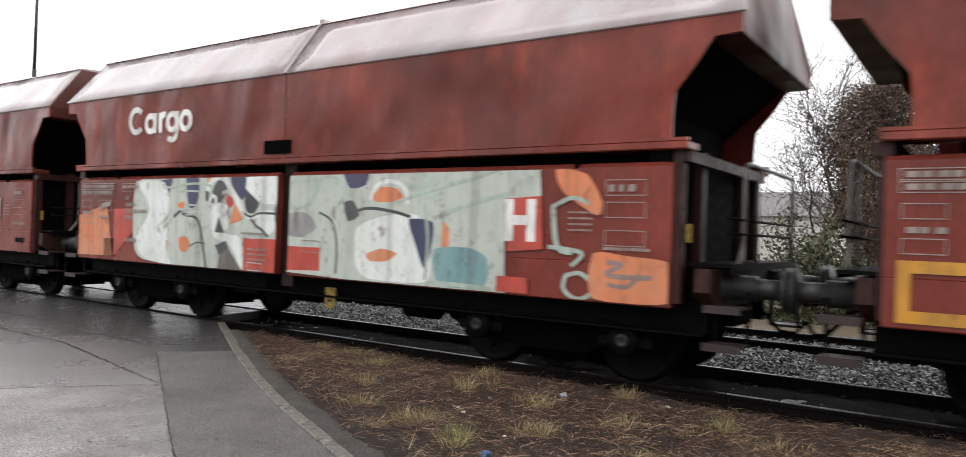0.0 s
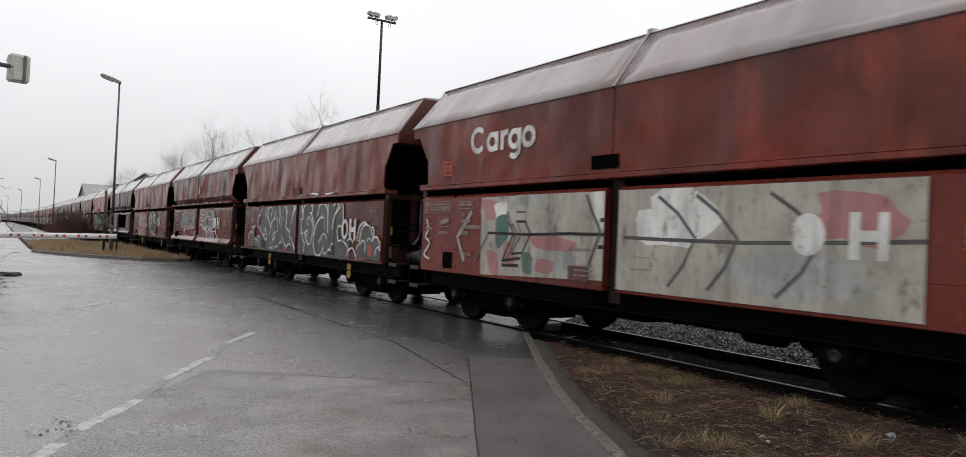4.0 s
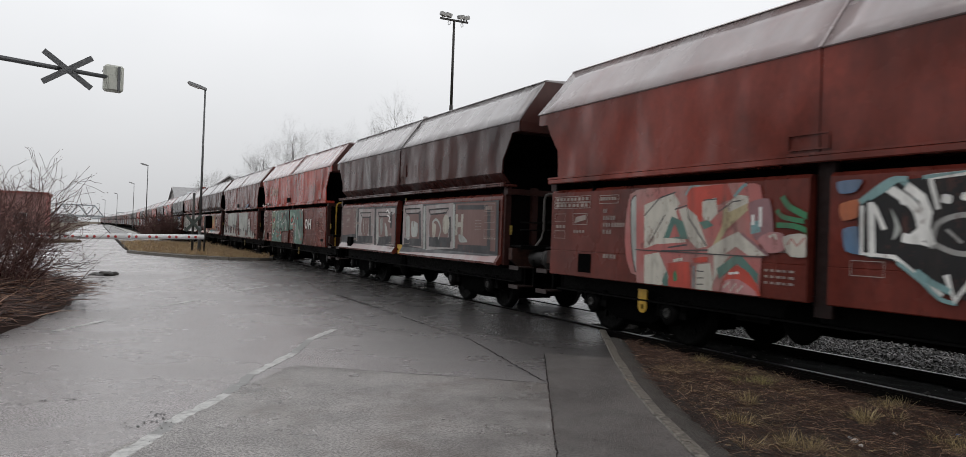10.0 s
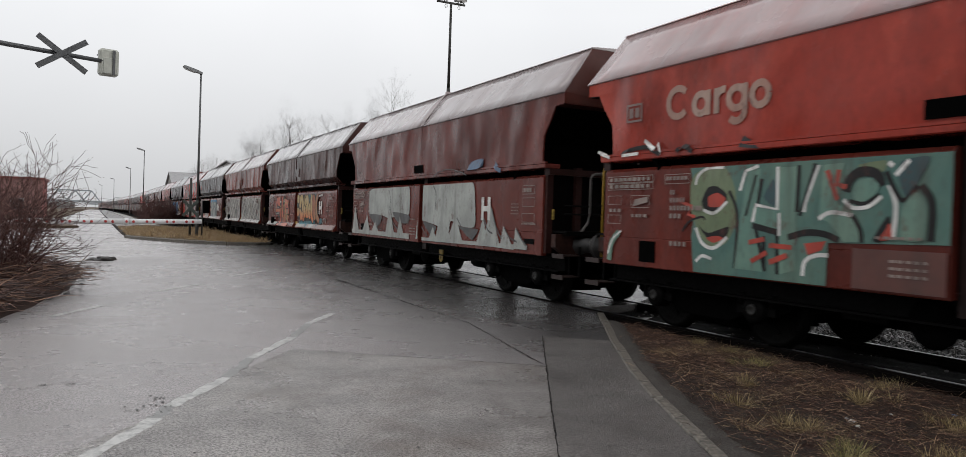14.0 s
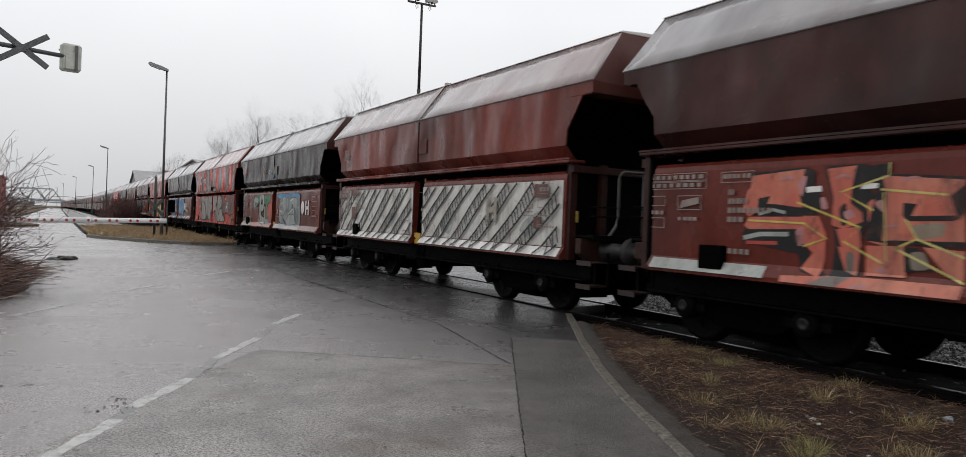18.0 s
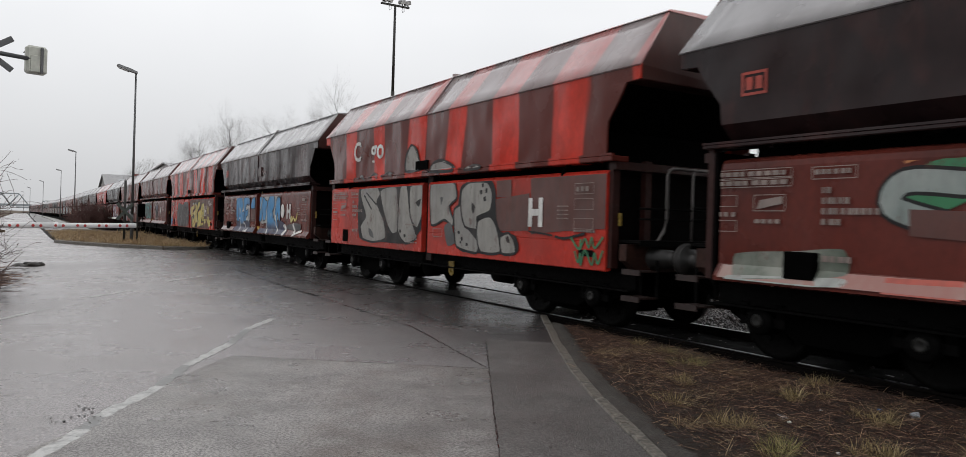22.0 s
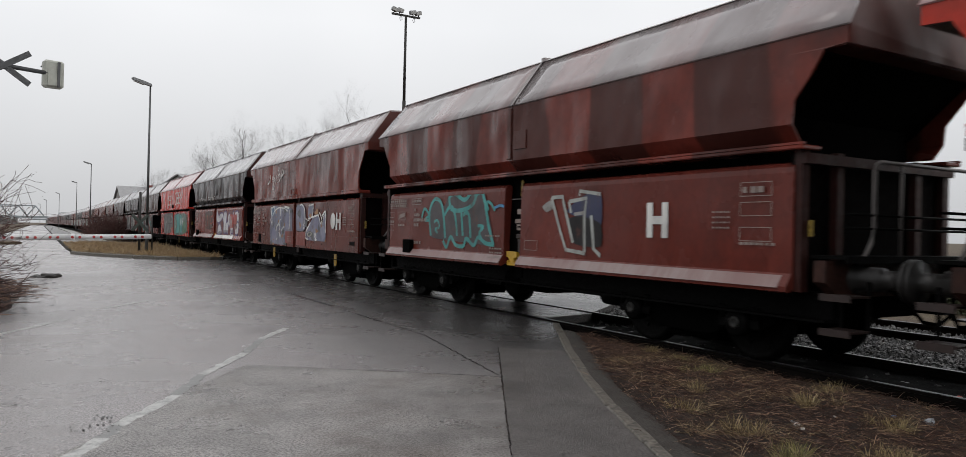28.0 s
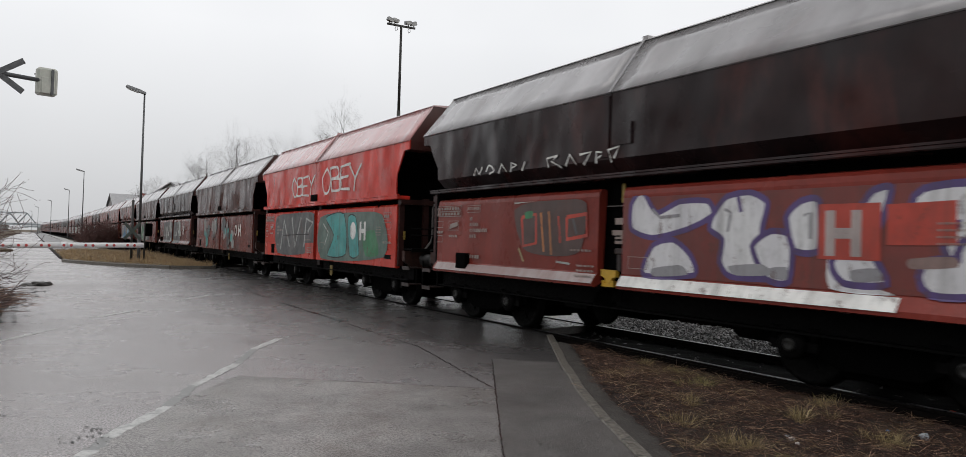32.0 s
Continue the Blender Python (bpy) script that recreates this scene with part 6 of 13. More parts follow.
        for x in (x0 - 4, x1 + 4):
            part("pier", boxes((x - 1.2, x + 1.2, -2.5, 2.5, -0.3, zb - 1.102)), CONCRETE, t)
    # tree line on the horizon, greyed in its colour for the haze
    rnd = random.Random(17)
    verts, faces = [], []
    for k in range(2600):
        x = rnd.uniform(-260, 330)
        y = 520 + rnd.uniform(0, 60) - 0.0006 * (x - 0) ** 2
        if abs(x) < 14:
            continue
        h = rnd.uniform(2, 7) * (0.7 + 0.5 * noise.noise(Vector((x * 0.05, 0, 2))))
        s, a = rnd.uniform(1.0, 2.4), rnd.uniform(0, 3.1)
        i = len(verts)
        z = rnd.uniform(-0.3, max(0.1, h - 2))
        c, d = math.cos(a) * s, math.sin(a) * s
        verts += [(x - c, y - d, z), (x + c, y + d, z), (x + c * 0.5, y + d, z + rnd.uniform(1, 2.4)), (x - c * 0.6, y - d, z + rnd.uniform(1, 2.4))]
        faces.append((i, i + 1, i + 2, i + 3))
    me = bpy.data.meshes.new("far_woods")
    me.from_pydata(verts, [], faces)
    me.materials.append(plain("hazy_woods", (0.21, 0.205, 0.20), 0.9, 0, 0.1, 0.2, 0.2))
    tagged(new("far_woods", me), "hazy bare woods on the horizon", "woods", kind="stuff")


build_distance()


# ---------------------------------------------------------------- lettering and graffiti on the wagons
GLYPHS = {}


def glyph(ch, fat):
    """Flat mesh of one letter in the built-in font, thickened by fat, scaled into a unit square."""
    key = (ch, round(fat, 3))
    if key not in GLYPHS:
        cu = bpy.data.curves.new("glyph", "FONT")
        cu.body, cu.size, cu.offset, cu.resolution_u, cu.fill_mode = ch, 1.0, fat, 3, "FRONT"
        ob = bpy.data.objects.new("glyph", cu)
        me = bpy.data.meshes.new_from_object(ob)
        vs = [tuple(v.co) for v in me.vertices]
        fs = [tuple(p.vertices) for p in me.polygons]
        bpy.data.objects.remove(ob)
        bpy.data.curves.remove(cu)
        bpy.data.meshes.remove(me)
        GLYPHS[key] = (vs, fs)
    return GLYPHS[key]


def base_box(ch):
    vs, _ = glyph(ch, 0.0)
    xs, ys = [v[0] for v in vs], [v[1] for v in vs]
    return min(xs), max(xs), min(ys), max(ys)


SPRAYS = {}


def spray(c, c2=None, fade=None):
    """Spray paint; fade is (low z, high z): c2 below, running into c above."""
    if min(c) < 0.5:
        c = tuple(v * 0.84 for v in c)
        c2 = tuple(v * 0.84 for v in c2) if c2 else None
    key = (c, c2, fade)
    if key not in SPRAYS:
        m = Mat("spray_paint", 0.5, spec=0.25 if max(c) < 0.03 else 0.5)
        d = c2 or tuple(v * 0.72 for v in c)
        a = m.mix(m.noise(1.3 if c2 else 2.2, 5, 0.6, (1, 1, 0.8), 0.4, 0.62), c, d)
        if fade:
            a = m.mix(m.ramp(m.math("ADD", m.axis(2), m.math("MULTIPLY", m.noise(5, 3, lo=0, hi=1), 0.12)), fade[1], fade[0]), c, d)
        a = m.mix(m.math("MULTIPLY", m.noise(9, 5, 0.7, (1, 1, 0.5), 0.50, 0.70), 0.5), a, tuple(v * 0.4 + 0.02 * min(1, max(c) * 8) for v in c))
        a = m.mix(m.math("MULTIPLY", m.noise(1.0, 6, 0.65, (1, 4, 0.5), 0.5, 0.75), 0.4), a, tuple(v * 0.5 + 0.012 * min(1, max(c) * 8) for v in c))
        a = m.mix(m.math("MULTIPLY", m.noise(4.5, 6, 0.78, (1, 1.3, 0.7), 0.575, 0.63), 0.62), a, (0.085, 0.030, 0.023))
        a = m.mix(m.math("MULTIPLY", m.noise(0.8, 5, 0.6, (1, 6, 0.35), 0.52, 0.72), 0.45), a, (0.05, 0.036, 0.030))
        m.colour(a)
        m.rough(m.noise(3, 4), 0.38, 0.6)
        SPRAYS[key] = m.mat
    return SPRAYS[key]


def streaky(c, d):
    """Thin brushed paint that lets the coat below show in upright streaks."""
    m = Mat("brushed_paint", 0.4)
    broad = m.noise(0.55, 6, 0.7, (1, 1.6, 1.0), 0.40, 0.62)
    a = m.mix(m.math("MULTIPLY", m.noise(1.0, 6, 0.7, (1, 9, 0.7), 0.45, 0.7), 0.55), c, d)
    m.colour(m.mix(m.math("MULTIPLY", broad, 0.8), a, tuple(0.75 * v + 0.25 * u for u, v in zip(c, d))))
    return m.mat


def smooth_line(pts, n=6):
    out = []
    for i in range(len(pts) - 1):
        p0, p1, p2, p3 = (Vector(pts[max(i - 1, 0)]), Vector(pts[i]), Vector(pts[i + 1]), Vector(pts[min(i + 2, len(pts) - 1)]))
        for k in range(n):
            t = k / n
            out.append(0.5 * (2 * p1 + (p2 - p0) * t + (2 * p0 - 5 * p1 + 4 * p2 - p3) * t * t + (3 * p1 - p0 - 3 * p2 + p3) * t ** 3))
    out.append(Vector(pts[-1]))
    return out


STROKES = {
    "A": ((0, ((0, 0), (0.45, 1), (0.6, 1), (1, 0))), (0, ((0.25, 0.32), (0.78, 0.32)))),
    "B": ((0, ((0.05, 0), (0.05, 1))), (1, ((0.05, 1), (0.75, 0.98), (0.8, 0.62), (0.15, 0.52))), (1, ((0.15, 0.52), (0.95, 0.45), (0.9, 0.03), (0.05, 0)))),
    "C": ((1, ((1, 0.82), (0.55, 1), (0.05, 0.5), (0.5, 0), (1, 0.16))),),
    "D": ((0, ((0.05, 0), (0.05, 1))), (1, ((0.05, 1), (0.75, 0.92), (1, 0.5), (0.75, 0.06), (0.05, 0)))),
    "E": ((0, ((0.95, 1), (0.05, 0.95), (0, 0.05), (1, 0))), (0, ((0.05, 0.5), (0.8, 0.52)))),
    "F": ((0, ((1, 1), (0.05, 0.97), (0, 0))), (0, ((0.05, 0.5), (0.75, 0.52)))),
    "G": ((1, ((0.95, 0.85), (0.5, 1), (0.03, 0.5), (0.5, 0), (0.97, 0.15), (0.97, 0.45), (0.55, 0.45))),),
    "H": ((0, ((0.05, 0), (0.08, 1))), (0, ((0.95, 0), (0.92, 1))), (0, ((0.08, 0.5), (0.92, 0.52)))),
    "I": ((0, ((0.5, 0), (0.5, 1))),),
    "K": ((0, ((0.05, 0), (0.08, 1))), (0, ((0.95, 1), (0.12, 0.48), (1, 0)))),
    "L": ((0, ((0.1, 1), (0.05, 0.03), (1, 0))),),
    "M": ((0, ((0, 0), (0.12, 1), (0.5, 0.4), (0.88, 1), (1, 0))),),
    "N": ((0, ((0.03, 0), (0.06, 1), (0.92, 0), (0.97, 1))),),
    "O": ((1, ((0.5, 1), (0.02, 0.6), (0.3, 0.02), (0.75, 0.03), (0.98, 0.55), (0.5, 1))),),
    "P": ((0, ((0.05, 0), (0.08, 1))), (1, ((0.08, 1), (0.9, 0.98), (0.95, 0.55), (0.12, 0.45)))),
    "R": ((0, ((0.05, 0), (0.08, 1))), (1, ((0.08, 1), (0.85, 1), (0.92, 0.6), (0.15, 0.48))), (0, ((0.3, 0.48), (1, 0)))),
    "S": ((1, ((0.97, 0.9), (0.45, 1), (0.05, 0.75), (0.5, 0.52), (0.95, 0.27), (0.5, 0), (0.02, 0.1))),),
    "T": ((0, ((0, 0.97), (1, 1))), (0, ((0.5, 0.97), (0.5, 0)))),
    "U": ((1, ((0.03, 1), (0.05, 0.35), (0.5, 0), (0.93, 0.35), (0.97, 1))),),
    "W": ((0, ((0, 1), (0.22, 0), (0.5, 0.7), (0.78, 0), (1, 1))),),
    "X": ((0, ((0, 1), (1, 0))), (0, ((0, 0), (1, 1)))),
    "Y": ((0, ((0, 1), (0.5, 0.5), (1, 1))), (0, ((0.5, 0.5), (0.45, 0)))),
    "Z": ((0, ((0, 1), (0.95, 0.97), (0.05, 0.03), (1, 0))),),
}


class Side:
    """Paints on the near side of a wagon; y runs to the rear, z up."""

    def __init__(self, spec, w, parts):
        self.kind, self.seed, self.w, self.parts, self.n = spec["kind"], spec["seed"], w, parts, 0
        self.rnd = random.Random(spec["seed"] * 13 + 5)

    def lay(self, verts, faces, mat, name="graffiti", label="", spread=0.0):
        """verts are (y, z); laid on the flap or the upper wall they fall on."""
        if not faces:
            return None
        self.n += 1
        yc = sum(v[0] for v in verts) / len(verts)
        zc = sum(v[1] for v in verts) / len(verts)
        up = zc > 2.42
        parent = self.parts["side", -1, 0 if yc < Y_MID else 1] if up else self.parts["panel", -1, 0 if yc < Y_MID else 1]
        def place(y, z, lift):
            if up:
                x = -(1.455 + 0.015 * (z - 2.44) / 1.16) - 0.007 - max(-0.004, wall_dent(y, z, 2.44 if self.kind == "A" else 2.47, 3 + self.seed % 3 * 4 + (0 if yc < Y_MID else 1)))
                if self.kind == "A" and z < 2.47:
                    x = -1.516
                if self.kind == "B" and z < 2.67:
                    z = max(z, 2.56)
                    x = -1.27 - (min(z, 2.665) - 2.47) / 0.195 * 0.19 - 0.012
            else:
                x = -1.437
                if self.kind == "B" and z < 1.09:
                    x -= (1.09 - max(z, 0.93)) / 0.135 * 0.09
                z = min(max(z, 0.868 if self.kind == "A" else 0.925), 2.195 if self.kind == "A" else 2.14)
                y = min(max(y, -5.29), Y_MID - GAP[self.kind] - 0.004) if yc < Y_MID else max(min(y, 5.45 if self.kind == "A" else 5.26), Y_MID + GAP[self.kind] + 0.004)
            return (x - 0.007 - 0.0002 * self.n - lift, y, z)

        me = bpy.data.meshes.new(name)
        if self.kind == "B" and not up and min(v[1] for v in verts) < 1.08 and max(v[1] for v in verts) > 1.10:
            bm = bmesh.new()
            vs = [bm.verts.new((spread * nv / len(verts), *v)) for nv, v in enumerate(verts)]
            for f in faces:
                bm.faces.new([vs[k] for k in f])
            bmesh.ops.bisect_plane(bm, geom=bm.verts[:] + bm.edges[:] + bm.faces[:], plane_co=(0, 0, 1.09), plane_no=(0, 0, 1))
            for v in bm.verts:
                v.co = place(v.co.y, v.co.z, v.co.x)
            bm.to_mesh(me)
            bm.free()
        else:
            me.from_pydata([place(y, z, spread * nv / len(verts)) for nv, (y, z) in enumerate(verts)], [], faces)
        me.materials.append(mat)
        return part(name, me, None, parent, label)

    def text(self, s, yl, yr, z0, z1, mat, fat=0.02, name="lettering", label=""):
        """Plain painted letters in one even line."""
        gx0, gx1, gy0, gy1 = base_box(s)
        gv, gf = glyph(s, fat)
        cap = base_box("C")
        k = (z1 - z0) / (cap[3] - cap[2])
        vs = [(yl - (x - gx0) * (yl - yr) / (gx1 - gx0), z0 + y * k) for x, y, _ in gv]
        self.lay(vs, gf, mat, name, label)

    def word(self, s, yl, yr, z0, z1, fill, outline=None, fat=0.30, rim=0.06, jig=0.05, lean=0.12, name="graffiti_letter", label="", shine=None):
        """Bubble letters laid over one another: broad strokes, each letter on its own wider rim. fat and rim are shares of the height."""
        h = z1 - z0
        slot = (yl - yr) / len(s)
        wide = min(fat * h, slot * 0.46)
        rimw = rim * h
        for k, ch in enumerate(s):
            if ch == " ":
                continue
            dz, sh, sc = self.rnd.uniform(-jig, jig) * h, self.rnd.uniform(-lean, lean), self.rnd.uniform(0.94, 1.06)
            passes = [(wide + 2 * rimw, outline, 0.0), (wide, fill, 0.0)]
            if shine:
                passes.append((wide * 0.10, shine, 0.30))
            for wd, mat, lift in passes:
                if mat is None:
                    continue
                vs, fs = [], []
                m = (wide / 2 + rimw) * 0.9
                hw, hh = max(slot * 0.56 - m * 0.75, slot * 0.16), max(h * 0.5 - m, h * 0.1)
                for curved, pts in STROKES.get(ch.upper(), STROKES["O"]):
                    q = []
                    for u, v in pts:
                        z = (v - 0.5) * 2 * hh * sc
                        q.append((yl - slot * (k + 0.5) - (u - 0.5) * 2 * hw - sh * z + lift * wide, (z0 + z1) / 2 + dz + z + lift * wide, 0))
                    line = smooth_line(q, 5) if curved else [Vector(p) for p in q]
                    if not curved:
                        fine_ = []
                        for p0, p1 in zip(line, line[1:]):
                            fine_ += [p0.lerp(p1, t / 3) for t in range(3)]
                        line = fine_ + [line[-1]]
                    base = len(vs)
                    for n, p in enumerate(line):
                        d = line[min(n + 1, len(line) - 1)] - line[max(n - 1, 0)]
                        d = d.normalized() if d.length > 1e-6 else Vector((1, 0, 0))
                        nn = Vector((-d.y, d.x, 0)) * wd / 2 * (1 + 0.16 * math.sin(n * 1.3 + k))
                        vs += [(p.x + nn.x, p.y + nn.y), (p.x - nn.x, p.y - nn.y)]
                        if n:
                            e = base + 2 * n
                            fs.append((e - 2, e - 1, e + 1, e))
                    for p in ([line[0], line[-1]] if curved else [Vector(t) for t in q]):
                        e = len(vs)
                        vs += [(p.x + math.cos(t * 0.6283) * wd * 0.5, p.y + math.sin(t * 0.6283) * wd * 0.5) for t in range(10)]
                        fs.append(tuple(range(e, e + 10)))
                self.lay(vs, fs, mat, name, label, spread=0.00025)

    def rect(self, y0, y1, z0, z1, mat, name="graffiti"):
        self.lay([(y0, z0), (y1, z0), (y1, z1), (y0, z1)], [(0, 1, 2, 3)], mat, name)

    def blob(self, yc, zc, ry, rz, mat, rough=0.3, n=18, power=2.6):
        vs = []
        s = self.rnd.uniform(0, 50)
        for k in range(n):
            a = 2 * math.pi * k / n
            c, d = math.cos(a), math.sin(a)
            q = 1 + rough * noise.noise(Vector((c * 1.5 + s, d * 1.5, 2)))
            vs.append((yc + math.copysign(abs(c) ** (2 / power), c) * ry * q, zc + math.copysign(abs(d) ** (2 / power), d) * rz * q))
        self.lay(vs, [tuple(range(n))], mat)

    def shard(self, yc, zc, r, mat):
        n = self.rnd.randint(3, 6)
        a0 = self.rnd.uniform(0, 6)
        vs = []
        for k in range(n):
            a = a0 + 2 * math.pi * k / n + self.rnd.uniform(-0.3, 0.3)
            q = r * self.rnd.uniform(0.5, 1.3)
            vs.append((yc + math.cos(a) * q * 1.2, zc + math.sin(a) * q))
        self.lay(vs, [tuple(range(n))], mat)

    def stroke(self, pts, width, mat, n=6, name="graffiti"):
        line = smooth_line([(p[0], p[1], 0) for p in pts], n)
        vs, fs = [], []
        for i, p in enumerate(line):
            d = line[min(i + 1, len(line) - 1)] - line[max(i - 1, 0)]
            d = d.normalized() if d.length > 1e-6 else Vector((1, 0, 0))
            nn = Vector((-d.y, d.x, 0)) * width / 2
            vs += [(p.x + nn.x, p.y + nn.y), (p.x - nn.x, p.y - nn.y)]
            if i:
                k = 2 * i
                fs.append((k - 2, k - 1, k + 1, k))
        self.lay(vs, fs, mat, name)

    def patch(self, pts, mat, curved=True, edge=None, wide=0.03):
        """A filled field of paint with a smooth or angular outline, and a painted edge if wanted."""
        ring = [(p[0], p[1], 0) for p in pts]
        if curved:
            n = len(ring)
            soft = smooth_line([ring[-1]] + ring + ring[:2], 5)[5:5 * (n + 1)]
            flat = [Vector(ring[k]).lerp(Vector(ring[(k + 1) % n]), j / 5) for k in range(n) for j in range(5)]
            ring = [a.lerp(b, 0.35) for a, b in zip(soft, flat)]
        vs = [(p[0], p[1]) for p in ring]
        self.lay(vs, [tuple(range(len(vs)))], mat)
        if edge:
            self.stroke([(p[0], p[1]) for p in ring] + [(ring[0][0], ring[0][1]), (ring[1][0], ring[1][1])], wide, edge, 1)

    def bubble(self, pts, fill, edge, wide, rim):
        """A fat letter stroke with round ends on a wider stroke of another colour."""
        for wd, mat in ((wide + 2 * rim, edge), (wide, fill)):
            line = smooth_line([(p[0], p[1], 0) for p in pts], 5)
            vs, fs = [], []
            for i, p in enumerate(line):
                d = line[min(i + 1, len(line) - 1)] - line[max(i - 1, 0)]
                d = d.normalized() if d.length > 1e-6 else Vector((1, 0, 0))
                nn = Vector((-d.y, d.x, 0)) * wd / 2
                vs += [(p.x + nn.x, p.y + nn.y), (p.x - nn.x, p.y - nn.y)]
                if i:
                    fs.append((2 * i - 2, 2 * i - 1, 2 * i + 1, 2 * i))
            for p in (line[0], line[-1]):
                e = len(vs)
                vs += [(p.x + math.cos(t * 0.6283) * wd * 0.5, p.y + math.sin(t * 0.6283) * wd * 0.5) for t in range(10)]
                fs.append(tuple(range(e, e + 10)))
            self.lay(vs, fs, mat, spread=0.0002)

    def tag(self, y0, y1, z0, z1, mat, width=0.03, n=9):
        """A quick scrawl of loops."""
        pts = [(y0 + (y1 - y0) * k / n + self.rnd.uniform(-0.07, 0.07), (z0 if k % 2 else z1) + self.rnd.uniform(-0.10, 0.10) * (z1 - z0) * 3) for k in range(n + 1)]
        self.stroke(pts, width, mat)
        if y0 - y1 > 0.8:
            self.stroke([(y0, z0 - 0.03), ((y0 + y1) / 2, z0 - 0.10), (y1, z0 + 0.03)], width, mat)

    def abstract(self, y0, y1, z0, z1, base, cols, seed, count=12, line=None, lw=0.035, size=1.0):
        self.rnd.seed(seed)
        if base:
            self.blob((y0 + y1) / 2, (z0 + z1) / 2, abs(y0 - y1) / 2, (z1 - z0) / 2, base, 0.08, 22, 9)
        for k in range(count):
            yc = y1 + (y0 - y1) * self.rnd.uniform(0.06, 0.94)
            zc = self.rnd.uniform(z0 + 0.15, z1 - 0.15)
            c = cols[k % len(cols)]
            if k % 3 == 2:
                self.shard(yc, zc, size * self.rnd.uniform(0.12, 0.3), c)
            else:
                self.blob(yc, zc, size * self.rnd.uniform(0.14, 0.42), size * self.rnd.uniform(0.12, 0.38), c, 0.9, 14, 2.4)
                if k % 2:
                    a0, ry, rz = self.rnd.uniform(0, 6), size * self.rnd.uniform(0.12, 0.30), size * self.rnd.uniform(0.12, 0.30)
                    self.stroke([(yc + ry * math.cos(a0 + j * 0.8), zc + rz * math.sin(a0 + j * 0.8)) for j in range(6)], 0.022, cols[(k + 2) % len(cols)], 3)
        for k in range(6 if line else 0):
            yc, zc = y1 + (y0 - y1) * self.rnd.random(), self.rnd.uniform(z0 + 0.1, z1 - 0.1)
            pts = [(yc, zc)]
            for j in range(4):
                pts.append((min(max(pts[-1][0] + self.rnd.uniform(-0.5, 0.5), y1), y0), min(max(pts[-1][1] + self.rnd.uniform(-0.45, 0.45), z0), z1)))
            self.stroke(pts, lw, line)

    def border(self, y0, y1, z0, z1, t, mat, name="graffiti"):
        self.lay([(y0, z0), (y1, z0), (y1, z1), (y0, z1), (y0 - t, z0 + t), (y1 + t, z0 + t), (y1 + t, z1 - t), (y0 - t, z1 - t)],
                 [(0, 1, 5, 4), (1, 2, 6, 5), (2, 3, 7, 6), (3, 0, 4, 7)], mat, name)


WHT, BLK = spray((0.74, 0.73, 0.70)), spray((0.018, 0.017, 0.018))
GRY, DGR = spray((0.34, 0.335, 0.32)), spray((0.090, 0.092, 0.092), (0.058, 0.059, 0.061))
LGR = spray((0.45, 0.47, 0.44))
MINT = spray((0.42, 0.50, 0.43))
BLUE, NAVY = spray((0.045, 0.23, 0.46), (0.09, 0.33, 0.56)), spray((0.025, 0.03, 0.085))
ORNG, BEIGE = spray((0.55, 0.21, 0.07)), spray((0.45, 0.37, 0.26))
TEAL, DTEAL = spray((0.07, 0.165, 0.14), (0.115, 0.205, 0.16)), spray((0.012, 0.06, 0.06))
GRN = spray((0.035, 0.22, 0.09))
YEL = spray((0.62, 0.50, 0.10), (0.66, 0.60, 0.25))
LAV = spray((0.22, 0.22, 0.32), (0.29, 0.29, 0.37))
PURP = spray((0.10, 0.06, 0.20))
REDS = spray((0.52, 0.06, 0.035))
PINK = spray((0.50, 0.22, 0.22))
TURQ = spray((0.06, 0.36, 0.34))
BRN = spray((0.13, 0.045, 0.035))
CREAM = spray((0.50, 0.47, 0.40))
LINE = spray((0.33, 0.26, 0.23))
FADED = spray((0.30, 0.20, 0.18))
WARN = spray((0.60, 0.27, 0.02))
TURQH = spray((0.16, 0.30, 0.31), (0.22, 0.36, 0.36))
BLUEH = spray((0.07, 0.17, 0.30), (0.12, 0.16, 0.24))
PINKR = spray((0.42, 0.12, 0.11), (0.36, 0.20, 0.18))
LTEAL = spray((0.13, 0.25, 0.20), (0.19, 0.31, 0.235))
RED_P = spray((0.50, 0.07, 0.04), (0.46, 0.10, 0.07))
ORNGD = spray((0.45, 0.12, 0.04))


